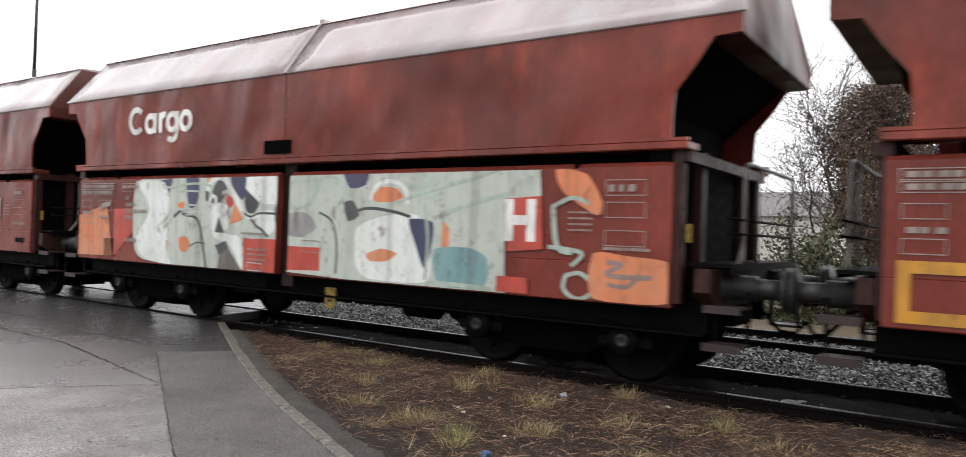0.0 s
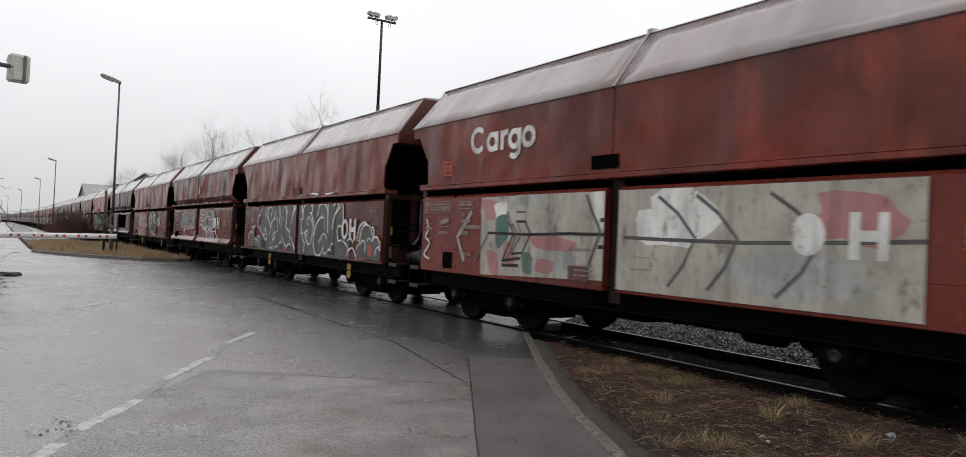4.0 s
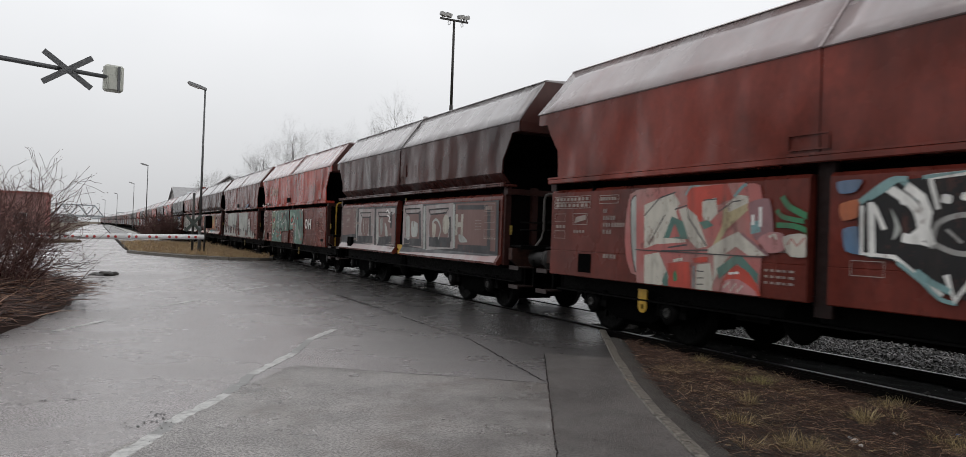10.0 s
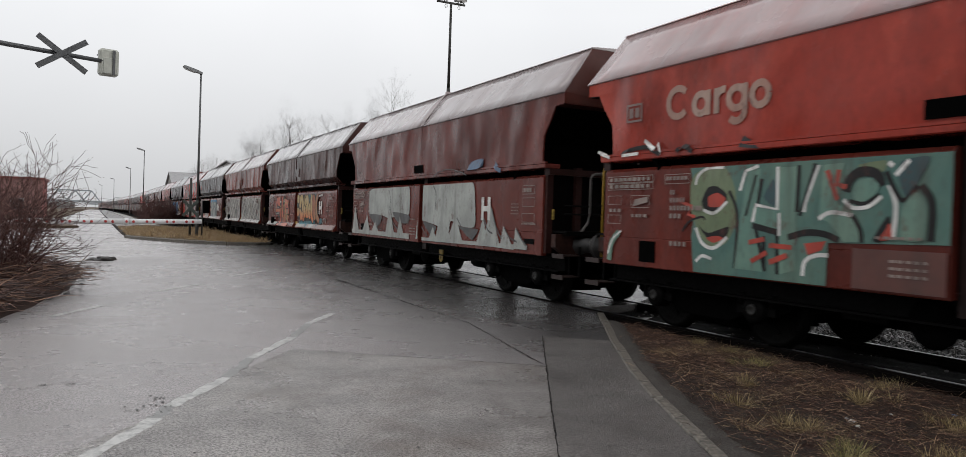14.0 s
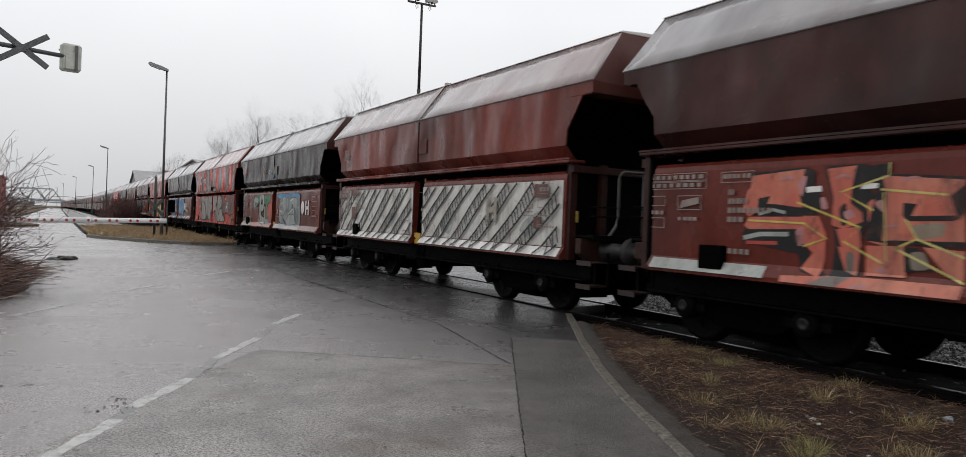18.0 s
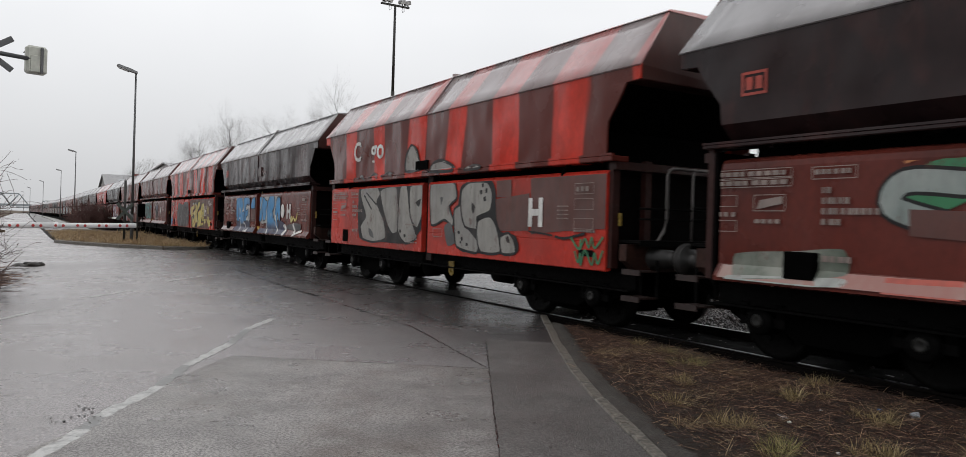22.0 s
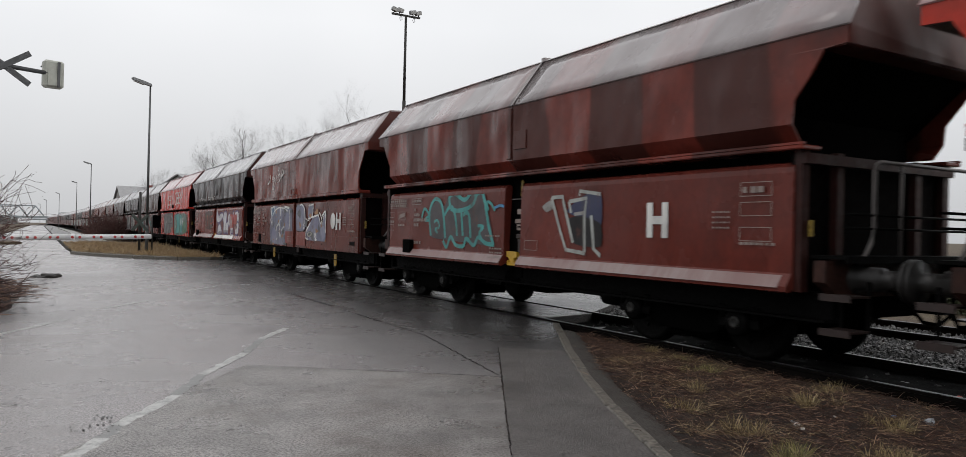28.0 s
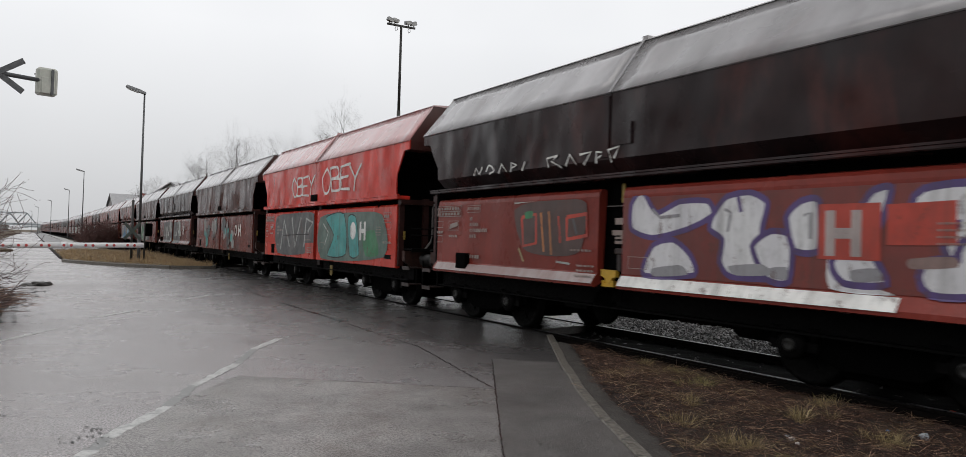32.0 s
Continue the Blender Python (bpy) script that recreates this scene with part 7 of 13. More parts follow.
def stencils(s, kind, i):
    """Data fields as plain bars and boxes in marking paint."""
    def bars(y, z, w, h, n):
        vs, fs = [], []
        r = random.Random(int(y * 100) + i)
        step_ = w / n
        for k in range(n):
            a, b = y - k * step_, y - (k + r.uniform(0.5, 0.85)) * step_
            j = len(vs)
            vs += [(a, z), (b, z), (b, z + h), (a, z + h)]
            fs.append((j, j + 1, j + 2, j + 3))
        tagged(s.lay(vs, fs, LINE, "stencil"), kind="stuff")
    s.border(5.36, 4.33, 2.04, 2.14, 0.009, LINE, "stencil_frame")
    bars(5.31, 2.065, 0.95, 0.05, 9)
    s.border(5.36, 4.33, 1.94, 2.035, 0.009, LINE, "stencil_frame")
    bars(5.31, 1.965, 0.95, 0.05, 8)
    s.border(4.10, 3.62, 2.00, 2.13, 0.009, LINE, "stencil_frame")
    bars(4.07, 2.05, 0.42, 0.05, 6)
    s.border(5.34, 5.02, 1.73, 1.86, 0.009, LINE, "stencil_frame")
    bars(5.30, 1.62, 0.3, 0.05, 3)
    s.border(5.34, 5.02, 1.45, 1.58, 0.009, LINE, "stencil_frame")
    s.border(4.80, 4.40, 1.68, 1.86, 0.009, LINE, "stencil_frame")
    s.lay([(4.76, 1.70), (4.44, 1.76), (4.44, 1.84), (4.72, 1.80)], [(0, 1, 2, 3)], LINE, "stencil_arrow")
    bars(4.78, 1.55, 0.34, 0.045, 4)
    for k, (wd, n) in enumerate(((0.10, 2), (0.30, 5), (0.62, 9), (0.24, 3))):
        bars(3.98, 1.86 - 0.105 * k, wd, 0.062, n)
    bars(3.96, 1.18, 0.34, 0.06, 4)
    bars(1.0, 1.38, 0.5, 0.03, 6)
    for k in range(3):
        bars(0.85, 1.16 - 0.07 * k, 0.42, 0.028, 5)
    s.border(-0.25, -0.62, 1.18, 1.34, 0.009, LINE, "stencil_frame")
    for z in (2.0, 1.78, 1.50):
        s.border(-4.62, -5.05, z - 0.08, z + 0.08, 0.009, LINE, "stencil_frame")
    bars(-4.66, 1.96, 0.3, 0.07, 3)
    bars(-4.62, 1.38, 0.5, 0.03, 7)
    for k in range(4):
        bars(-4.22, 1.74 - 0.06 * k, 0.28, 0.02, 5)


DULL_YELLOW = plain("grimy_yellow_paint", (0.30, 0.20, 0.03), 0.5, 0, 0.4, 0.6, 14)


def lug(x, y, z0, z1):
    """A hanging lug, rounded below, with a hole."""
    bm = bmesh.new()
    w = 0.095
    out = [(y - w, z1), (y + w, z1)] + [(y + w * math.cos(a * 0.5236), z0 + w - w * math.sin(a * 0.5236)) for a in range(7)]
    ins = [(y - 0.03, z0 + 0.12), (y + 0.03, z0 + 0.12)] + [(y + 0.03 * math.cos(a * 0.5236), z0 + 0.08 - 0.03 * math.sin(a * 0.5236)) for a in range(7)]
    for xx in (x, x + 0.02):
        a, b = [bm.verts.new((xx, *p)) for p in out], [bm.verts.new((xx, *p)) for p in ins]
        for k in range(len(a)):
            j = (k + 1) % len(a)
            bm.faces.new((a[k], a[j], b[j], b[k]))
    bm.verts.ensure_lookup_table()
    n = len(out)
    for s0 in (0, n):
        for k in range(n):
            j = (k + 1) % n
            bm.faces.new((bm.verts[s0 + k], bm.verts[s0 + j], bm.verts[s0 + j + 2 * n], bm.verts[s0 + k + 2 * n]))
    bmesh.ops.recalc_face_normals(bm, faces=bm.faces)
    return bm


def hatches(kind, w, parts, i):
    """Dark openings and plates on the near side."""
    if kind == "A":
        if i in (4, 6, 17):
            bm = boxes((-1.482, -1.45, 0.02, 0.55, 2.665, 2.68), (-1.482, -1.45, 0.02, 0.55, 2.50, 2.515), (-1.482, -1.45, 0.02, 0.035, 2.5152, 2.6648), (-1.482, -1.45, 0.535, 0.55, 2.5152, 2.6648))
            part("hatch_frame", bm, parts["side", -1, 1].data.materials[0], parts["side", -1, 1], "thin welded frame of a closed hatch")
        else:
            part("inspection_hatch", boxes((-1.485, -1.44, 0.02, 0.55, 2.50, 2.68)), GRIME_SHADE, parts["side", -1, 1], "dark inspection opening")
        part("drain_opening", boxes((-1.446, -1.40, 4.28, 4.62, 0.93, 1.22)), GRIME_SHADE, parts["panel", -1, 1], "dark square opening")
        part("data_plate", boxes((-1.448, -1.40, -5.06, -4.72, 1.04, 1.13)), STEEL, parts["panel", -1, 0])
        if i not in (3, 4, 6, 17):
            part("warning_plate", lug(-1.20, -0.55, 0.44, 0.72), DULL_YELLOW, w, "yellow hanging plate")
        if i in (4, 6, 17):
            for py in (-3.05, 3.27):
                part("lifting_plate", lug(-1.23, py, 0.42, 0.76), YELLOW, w, "yellow bogie plate")
    else:
        bm = bmesh.new()
        y0 = Y_MID + 0.06
        extrude_profile(bm, [(y0 + a, z) for a, z in ((-0.15, 1.135), (0.15, 1.14), (0.155, 1.05), (0.08, 1.03), (0.045, 0.955), (-0.045, 0.955), (-0.08, 1.03), (-0.155, 1.045))], "x", -1.40, -1.335)
        part("latch", bm, YELLOW, w, "yellow funnel-shaped latch")
        part("latch_hook", boxes((-1.405, -1.33, y0 - 0.11, y0 + 0.125, 0.905, 0.953), (-1.405, -1.33, y0 - 0.11, y0 - 0.07, 0.9532, 0.99), (-1.405, -1.33, y0 + 0.085, y0 + 0.125, 0.9532, 0.99)), YELLOW, w, "yellow latch hook")
        part("warning_strip", boxes((-1.37, -1.345, Y_MID - 0.205, Y_MID - 0.145, 2.06, 2.33), bevel=0.01), DULL_YELLOW, w, "yellow warning strip")
        wall = parts["side", -1, 1].data.materials[0]
        part("seam_cover", boxes((-1.486, -1.455, Y_MID + 0.03, Y_MID + 0.17, 2.69, 3.54), bevel=0.006), wall, parts["side", -1, 1])
        part("hatch_plate", boxes((-1.484, -1.45, Y_MID - 0.42, Y_MID - 0.04, 2.84, 3.14), bevel=0.004), wall, parts["side", -1, 0])
        part("label_plate", boxes((-1.318, -1.302, Y_MID - 0.13, Y_MID + 0.03, 1.77, 1.86)), LINE, w, "dirty white label plate")
        part("label_plate", boxes((-1.318, -1.302, Y_MID - 0.13, Y_MID + 0.03, 1.50, 1.69), (-1.318, -1.302, Y_MID + 0.0302, Y_MID + 0.09, 1.62, 1.69), (-1.318, -1.302, Y_MID - 0.19, Y_MID - 0.1302, 1.62, 1.69)), LINE, w, "dirty white label plate")
        part("label_bar", boxes((-1.322, -1.3182, Y_MID - 0.11, Y_MID + 0.01, 1.545, 1.57), (-1.322, -1.3182, Y_MID - 0.08, Y_MID + 0.02, 1.60, 1.62)), STEEL, w)
        part("seam_rod", boxes((-1.335, -1.31, Y_MID - 0.24, Y_MID + 0.19, 2.02, 2.032)), GREYRAIL, w)
        part("release_lever", boxes((-1.37, -1.31, Y_MID - 0.20, Y_MID - 0.02, 1.36, 1.44), (-1.36, -1.32, Y_MID - 0.14, Y_MID - 0.06, 1.12, 1.3598), bevel=0.012), STEP_RED, w, "faded red release lever")
        part("drain_opening", boxes((-1.53, -1.40, *((3.70, 4.02) if i == 11 else (4.0, 4.36)), 0.985, 1.265), bevel=0.012), GRIME_SHADE, parts["panel", -1, 1], "dark square opening")
    part("end_mark", boxes((-1.31, -1.27, -5.44, -5.39, 1.48, 1.66), bevel=0.01), DULL_YELLOW, w, "yellow mark on the end post")


def decorate(i, spec, w, parts):
    s = Side(spec, w, parts)
    kind = spec["kind"]
    hatches(kind, w, parts, i)
    r = s.rnd

    def oh(y=-2.75, o=True, h=-3.38, mat=WHT, solid=False, z=1.665, hk=1.0):
        if o and solid:
            s.blob(y, z, 0.19, 0.215, mat, 0.0, 24, 2.0)
        elif o:
            s.text("O", y + 0.185, y - 0.185, z - 0.205 * hk, z + 0.205 * hk, mat, 0.03)
        s.text("H", h + 0.165, h - 0.165, z - 0.205 * hk, z + 0.205 * hk, mat, 0.045)

    def cargo(mat=WHT, w_=(4.10, 2.38), z=2.85):
        k = (w_[0] - w_[1]) / 1.72
        def arc(u, v, ra, a0, a1, n=14):
            return [(w_[0] - k * (u + ra * math.cos(math.radians(a0 + (a1 - a0) * j / n))), z + v + ra * math.sin(math.radians(a0 + (a1 - a0) * j / n))) for j in range(n + 1)]
        for line in (arc(0.22, 0.22, 0.185, 42, 318), arc(0.64, 0.155, 0.125, 0, 360),
                     [(w_[0] - k * 0.765, z + 0.315), (w_[0] - k * 0.765, z)], [(w_[0] - k * 0.915, z + 0.315), (w_[0] - k * 0.915, z)], arc(1.03, 0.165, 0.12, 165, 75, 5),
                     arc(1.24, 0.155, 0.125, 0, 360), [(w_[0] - k * 1.365, z + 0.315), (w_[0] - k * 1.365, z + 0.0)], arc(1.24, 0.0, 0.125, 0, -140, 8), arc(1.60, 0.155, 0.13, 0, 360)):
            s.stroke(line, 0.090, mat, 1, "lettering")

    def logo(y=4.95, z=2.85, mat=LINE):
        s.border(y, y - 0.34, z, z + 0.26, 0.03, mat, "emblem")
        for k in (0, 1):
            s.rect(y - 0.06 - k * 0.13, y - 0.15 - k * 0.13, z + 0.06, z + 0.20, mat, "emblem")

    if i == 0:
        stencils(s, kind, i)
        s.border(5.36, 4.55, 0.90, 1.40, 0.10, WARN)
        s.abstract(3.0, -2.5, 0.9, 2.2, None, [LGR, ORNG, NAVY], 3, 9)
    elif i == 1:
        cargo(w_=(3.94, 2.28), z=2.92)
        pale = spray((0.50, 0.53, 0.47), (0.43, 0.47, 0.41))
        chalk = spray((0.62, 0.64, 0.61), (0.55, 0.57, 0.53))
        ink = spray((0.035, 0.035, 0.037), (0.07, 0.072, 0.07))
        peach = spray((0.66, 0.19, 0.07), (0.60, 0.25, 0.13))
        indigo = spray((0.03, 0.035, 0.085), (0.05, 0.055, 0.12))
        s.patch(((5.74, 1.59), (4.57, 1.79), (4.35, 0.93), (5.71, 0.91)), peach, False)
        s.patch(((4.35, 1.71), (3.74, 1.73), (3.73, 1.39), (4.32, 0.91)), REDS, False)
        s.patch(((3.7, 2.16), (2.67, 2.2), (1.14, 2.21), (0.38, 2.2), (0.37, 1.37), (1.39, 1.31), (1.44, 0.86), (3.45, 0.91), (3.75, 1.26)), pale)
        s.patch(((3, 2.17), (2.17, 2.2), (2.04, 1.87), (2.66, 1.71), (2.99, 1.88)), indigo)
        s.patch(((3.63, 2.14), (2.93, 2.14), (2.76, 1.71), (3.18, 1.38), (2.59, 1.61), (2.38, 0.97), (2.63, 0.86), (3.45, 0.94), (3.65, 1.26), (3.3, 1.71)), chalk)
        s.patch(((2.84, 1.24), (2.56, 1.18), (2.8, 1.06)), peach, False)
        s.stroke(((2.93, 2.04), (2.41, 2.11), (2.47, 1.99), (2.86, 1.95), (2.38, 1.9), (2.66, 1.75)), 0.035, MINT)
        s.patch(((2.71, 2.26), (1.59, 2.25), (0.78, 2.25), (0.01, 2.24), (0.01, 1.35), (0.96, 1.33), (0.97, 0.84), (2.69, 0.76)), pale)
        s.patch(((2.36, 2.26), (2.07, 2.26), (2.02, 2.01), (2.1, 1.77), (2.28, 1.77)), indigo)
        s.patch(((1.28, 2.25), (0.97, 2.25), (0.95, 1.97), (1.02, 1.86), (1.16, 1.97), (1.27, 2.09)), indigo)
        s.patch(((0.95, 2.02), (0.85, 1.96), (0.65, 1.82), (0.75, 1.68), (0.91, 1.7), (0.97, 1.83)), ink)
        s.patch(((0.93, 2.17), (0.8, 2.24), (0.58, 2.25), (0.31, 2.25), (0.11, 2.12), (0.04, 1.93), (0.17, 1.83), (0.58, 1.81), (0.8, 1.93), (0.94, 2.03)), chalk)
        s.patch(((1.62, 1.82), (1.35, 1.79), (1.3, 1.48), (1.46, 1.42), (1.35, 1.37), (1.05, 1.33), (0.98, 0.89), (1.24, 1.2), (1.64, 1.33), (1.73, 1.65)), chalk)
        s.patch(((0.65, 1.69), (0.35, 1.72), (0.32, 1.44), (0.57, 1.37), (0.67, 1.49)), chalk)
        s.patch(((1.87, 2.19), (1.65, 2.21), (1.82, 2.11)), peach, False)
        s.patch(((1.36, 1.95), (1.24, 1.92), (1.2, 1.81), (1.3, 1.75), (1.38, 1.84)), REDS)
        s.patch(((1.71, 2), (1.59, 2.15), (1.44, 2.13), (1.32, 2), (1.41, 1.93), (1.52, 1.82), (1.65, 1.89)), ink)
        s.stroke(((1.82, 2), (1.71, 2.16), (1.52, 2.21), (1.36, 2.12), (1.29, 2.02), (1.13, 1.86), (1.03, 1.7)), 0.10, chalk)
        s.stroke(((1.47, 1.96), (1.36, 1.99), (1.27, 1.93)), 0.05, pale)
        s.patch(((1.87, 2), (1.78, 1.97), (1.8, 1.85), (1.86, 1.86)), ink)
        s.patch(((1.73, 1.89), (1.65, 1.87), (1.66, 1.81), (1.72, 1.83)), ink)
        s.stroke(((1.75, 1.85), (1.71, 1.93), (1.61, 1.89), (1.63, 1.8)), 0.045, chalk)
        s.patch(((1.3, 1.51), (1.23, 1.7), (1.16, 1.81), (1.09, 1.73), (0.99, 1.59), (1.13, 1.55)), peach, False)
        s.patch(((1.62, 1.39), (1.54, 1.63), (1.4, 1.39)), ink, False)
        s.patch(((1.6, 1.2), (1.35, 1.28), (1.28, 1.14), (1.51, 1.07)), ink, False)
        s.patch(((1.5, 1.07), (1.28, 1.16), (0.98, 0.86), (1.51, 0.82)), spray((0.12,0.10,0.085),(0.16,0.15,0.13)), False)
        s.stroke(((2.64, 1.6), (2.5, 1.68), (2.35, 1.64), (2.16, 1.62), (2.01, 1.53), (1.92, 1.29), (1.84, 1), (1.78, 0.79)), 0.05, ink)
        s.stroke(((0.96, 1.68), (0.82, 1.63), (0.63, 1.68), (0.3, 1.68)), 0.03, ink)
        s.stroke(((0.94, 1.63), (0.8, 1.6), (0.67, 1.65)), 0.03, chalk)
        s.patch(((0.31, 1.78), (0.22, 1.79), (0.21, 1.56), (0.31, 1.56)), ink, False)
        s.patch(((0.14, 1.69), (0.05, 1.69), (0.05, 1.6), (0.13, 1.6)), ink, False)
        s.stroke(((0.81, 1.6), (0.7, 1.51), (0.55, 1.44), (0.44, 1.36)), 0.04, ink)
        s.patch(((0.3, 1.43), (0.1, 1.43), (0.08, 1.37), (0.23, 1.36)), ink)
        s.stroke(((2.71, 2.04), (2.49, 2.08), (2.22, 2.11), (1.89, 2.1), (1.71, 2.05)), 0.035, MINT)
        s.stroke(((2.56, 1.98), (2.22, 2), (1.89, 1.98)), 0.03, MINT)
        s.stroke(((2.63, 1.84), (2.35, 1.8), (2.05, 1.78)), 0.03, MINT)
        s.stroke(((2.56, 1.61), (2.35, 1.7), (2.05, 1.74)), 0.03, MINT)
        s.stroke(((2.35, 1.64), (2.03, 1.65)), 0.03, MINT)
        s.stroke(((2.24, 1.16), (2.04, 1.23), (1.92, 1.22)), 0.02, ink)
        s.patch(((2.5, 1.27), (2.34, 1.31), (2.21, 1.22), (2.29, 1.08), (2.44, 1.09)), peach)
        s.patch(((2.56, 1.8), (2.39, 1.84), (2.4, 1.74), (2.53, 1.75)), peach)
        s.patch(((0.95, 1.32), (0.01, 1.33), (0, 0.83), (0.94, 0.83)), REDS, False)
        s.stroke(((0.86, 0.99), (0.54, 0.98), (0.55, 0.88), (0.85, 0.88), (0.86, 0.99)), 0.018, LGR, 1)
        s.patch(((0.32, 2.23), (-0.98, 2.28), (-2.38, 2.32), (-3.86, 2.35), (-3.88, 1.91), (-3.42, 1.84), (-3.46, 0.84), (-1.06, 0.8), (0.24, 0.9)), pale, False)
        s.patch(((0.26, 1.25), (-0.59, 1.25), (-0.6, 0.95), (0.25, 0.93)), REDS, False)
        s.patch(((-0.98, 2.25), (-1.41, 2.27), (-1.37, 2.06), (-1.1, 2.02)), indigo)
        s.patch(((-1.23, 1.51), (-1.64, 1.67), (-2.22, 1.69), (-2.43, 1.19), (-2.35, 0.91), (-1.47, 0.9), (-1.24, 1.06)), chalk)
        s.patch(((-1.41, 1.2), (-1.66, 1.28), (-1.91, 1.23), (-1.75, 1.13), (-1.48, 1.12)), peach)
        s.patch(((-1.48, 1.92), (-1.64, 2.03), (-1.87, 2.01), (-1.98, 1.92), (-1.93, 1.85), (-1.55, 1.85)), peach)
        s.stroke(((-1.45, 1.87), (-1.54, 2.04), (-1.76, 2.1), (-1.98, 2.03), (-2.06, 1.83)), 0.05, chalk)
        s.stroke(((-1.17, 1.71), (-1.43, 1.77), (-1.84, 1.73), (-2.11, 1.67)), 0.04, ink)
        s.patch(((-1, 1.83), (-1.16, 1.86), (-1.28, 1.68), (-1.08, 1.6)), ink)
        s.patch(((-2.08, 1.64), (-2.45, 1.61), (-2.42, 1.26), (-2.34, 1.06), (-2.2, 1.33)), indigo)
        s.patch(((-2.59, 1.61), (-2.68, 1.54), (-2.68, 1.2), (-2.59, 1.24)), peach)
        s.patch(((-2.47, 1.3), (-2.95, 1.34), (-3.22, 1.23), (-3.18, 0.91), (-2.55, 0.91)), TURQH)
        s.stroke(((0.28, 1.82), (0.05, 2.07), (-0.31, 2.15), (-0.55, 2.07), (-0.38, 1.83), (-0.09, 1.76), (0.14, 1.91)), 0.04, MINT)
        s.stroke(((-0.39, 1.79), (-0.54, 2.11), (-0.82, 2.16), (-1, 1.99), (-0.88, 1.75)), 0.04, MINT)
        s.stroke(((-1.89, 2.14), (-2.05, 2.23), (-2.39, 2.12), (-2.21, 2.02), (-2.01, 2.07), (-2.3, 1.92), (-2.57, 1.96)), 0.05, MINT)
        s.stroke(((-2.45, 1.66), (-2.93, 1.82), (-3.48, 1.95)), 0.045, MINT)
        s.stroke(((-1.83, 1.83), (-2.39, 1.99), (-2.92, 2.1), (-3.34, 2.21)), 0.045, MINT)
        s.stroke(((-2.31, 1.84), (-2.38, 1.4), (-2.35, 0.94)), 0.045, MINT)
        s.stroke(((-2.44, 0.92), (-2.97, 0.91), (-3.3, 0.89)), 0.05, MINT)
        s.stroke(((-0.56, 1.71), (-0.8, 1.59), (-0.9, 1.28), (-0.89, 0.92)), 0.03, ink)
        s.patch(((0.15, 1.66), (-0.33, 1.7), (-0.52, 1.51), (-0.23, 1.38), (0.11, 1.42)), GRY)
        s.patch(((-3.44, 1.89), (-3.88, 1.92), (-3.92, 1.36), (-3.48, 1.32)), REDS, False)
        s.patch(((-4.05, 2.2), (-4.41, 2.14), (-4.59, 1.85), (-4.53, 1.72), (-4.14, 1.96)), peach)
        s.stroke(((-4.03, 1.79), (-4.09, 1.4), (-4.27, 1.34)), 0.06, MINT)
        s.stroke(((-4.01, 1.8), (-4.25, 1.9), (-4.44, 1.84)), 0.045, MINT)
        s.stroke(((-4.19, 1.1), (-4.38, 1.13), (-4.52, 0.98), (-4.35, 0.87), (-4.18, 0.96), (-4.2, 1.1)), 0.045, MINT)
        s.stroke(((-3.98, 1.39), (-4.37, 1.34), (-4.26, 1.2)), 0.045, MINT)
        s.patch(((-4.5, 1.34), (-4.87, 1.33), (-5.34, 1.27), (-5.35, 0.9), (-4.51, 0.89)), peach)
        s.stroke(((-4.65, 1.26), (-4.81, 1.24), (-4.65, 1.14), (-4.88, 1.12), (-5.13, 1.13)), 0.05, FADED)
        s.stroke(((-4.66, 1.04), (-4.88, 1.03), (-5.01, 1.16)), 0.045, FADED)
        oh(o=False, h=-3.63)
        s.rect(-3.35, -3.75, 0.88, 1.05, REDS)
        stencils(s, kind, i)
    elif i == 2:
        cargo(FADED)
        stone = spray((0.30, 0.285, 0.255), (0.38, 0.36, 0.32))
        s.patch(((3.28, 1.99), (3.09, 2.05), (2.99, 1.73), (3.22, 1.56)), BEIGE, False)
        s.patch(((0.41, 1.83), (0.16, 1.78), (0.17, 1.37), (0.52, 1.36)), BEIGE, False)
        s.patch(((3.36, 1.27), (3.06, 1.5), (1.91, 1.59), (1.07, 1.36), (1.77, 0.91), (2.57, 0.88), (3.3, 0.93)), stone)
        s.patch(((3.13, 2.15), (2.42, 2.17), (2.37, 1.88), (2.33, 1.53), (2.69, 1.41), (2.98, 1.53), (3.11, 1.84)), BLUE, True, BLK, 0.05)
        s.patch(((2.31, 2.13), (1.73, 2.13), (1.68, 1.75), (1.3, 1.73), (1.29, 1.4), (2.06, 1.36), (2.28, 1.58)), BLUE, True, BLK, 0.05)
        s.patch(((1.51, 2.12), (0.33, 1.99), (0.4, 1.73), (0.5, 1.43), (0.69, 1.37), (1.19, 1.54), (1.46, 1.8)), BLUE, True, BLK, 0.05)
        s.patch(((2.53, 1.49), (2.18, 1.63), (1.27, 1.67), (1.29, 1.41), (2.03, 1.38)), BLUE)
        s.stroke(((3.09, 2.2), (2.42, 2.22), (1.84, 2.19), (1.7, 2.11)), 0.022, WHT)
        s.stroke(((1.61, 2.18), (0.95, 2.07), (0.28, 1.99)), 0.022, WHT)
        s.stroke(((3.01, 2.09), (2.96, 1.89)), 0.02, LGR)
        s.stroke(((2.56, 2.09), (2.49, 2.11)), 0.02, LGR)
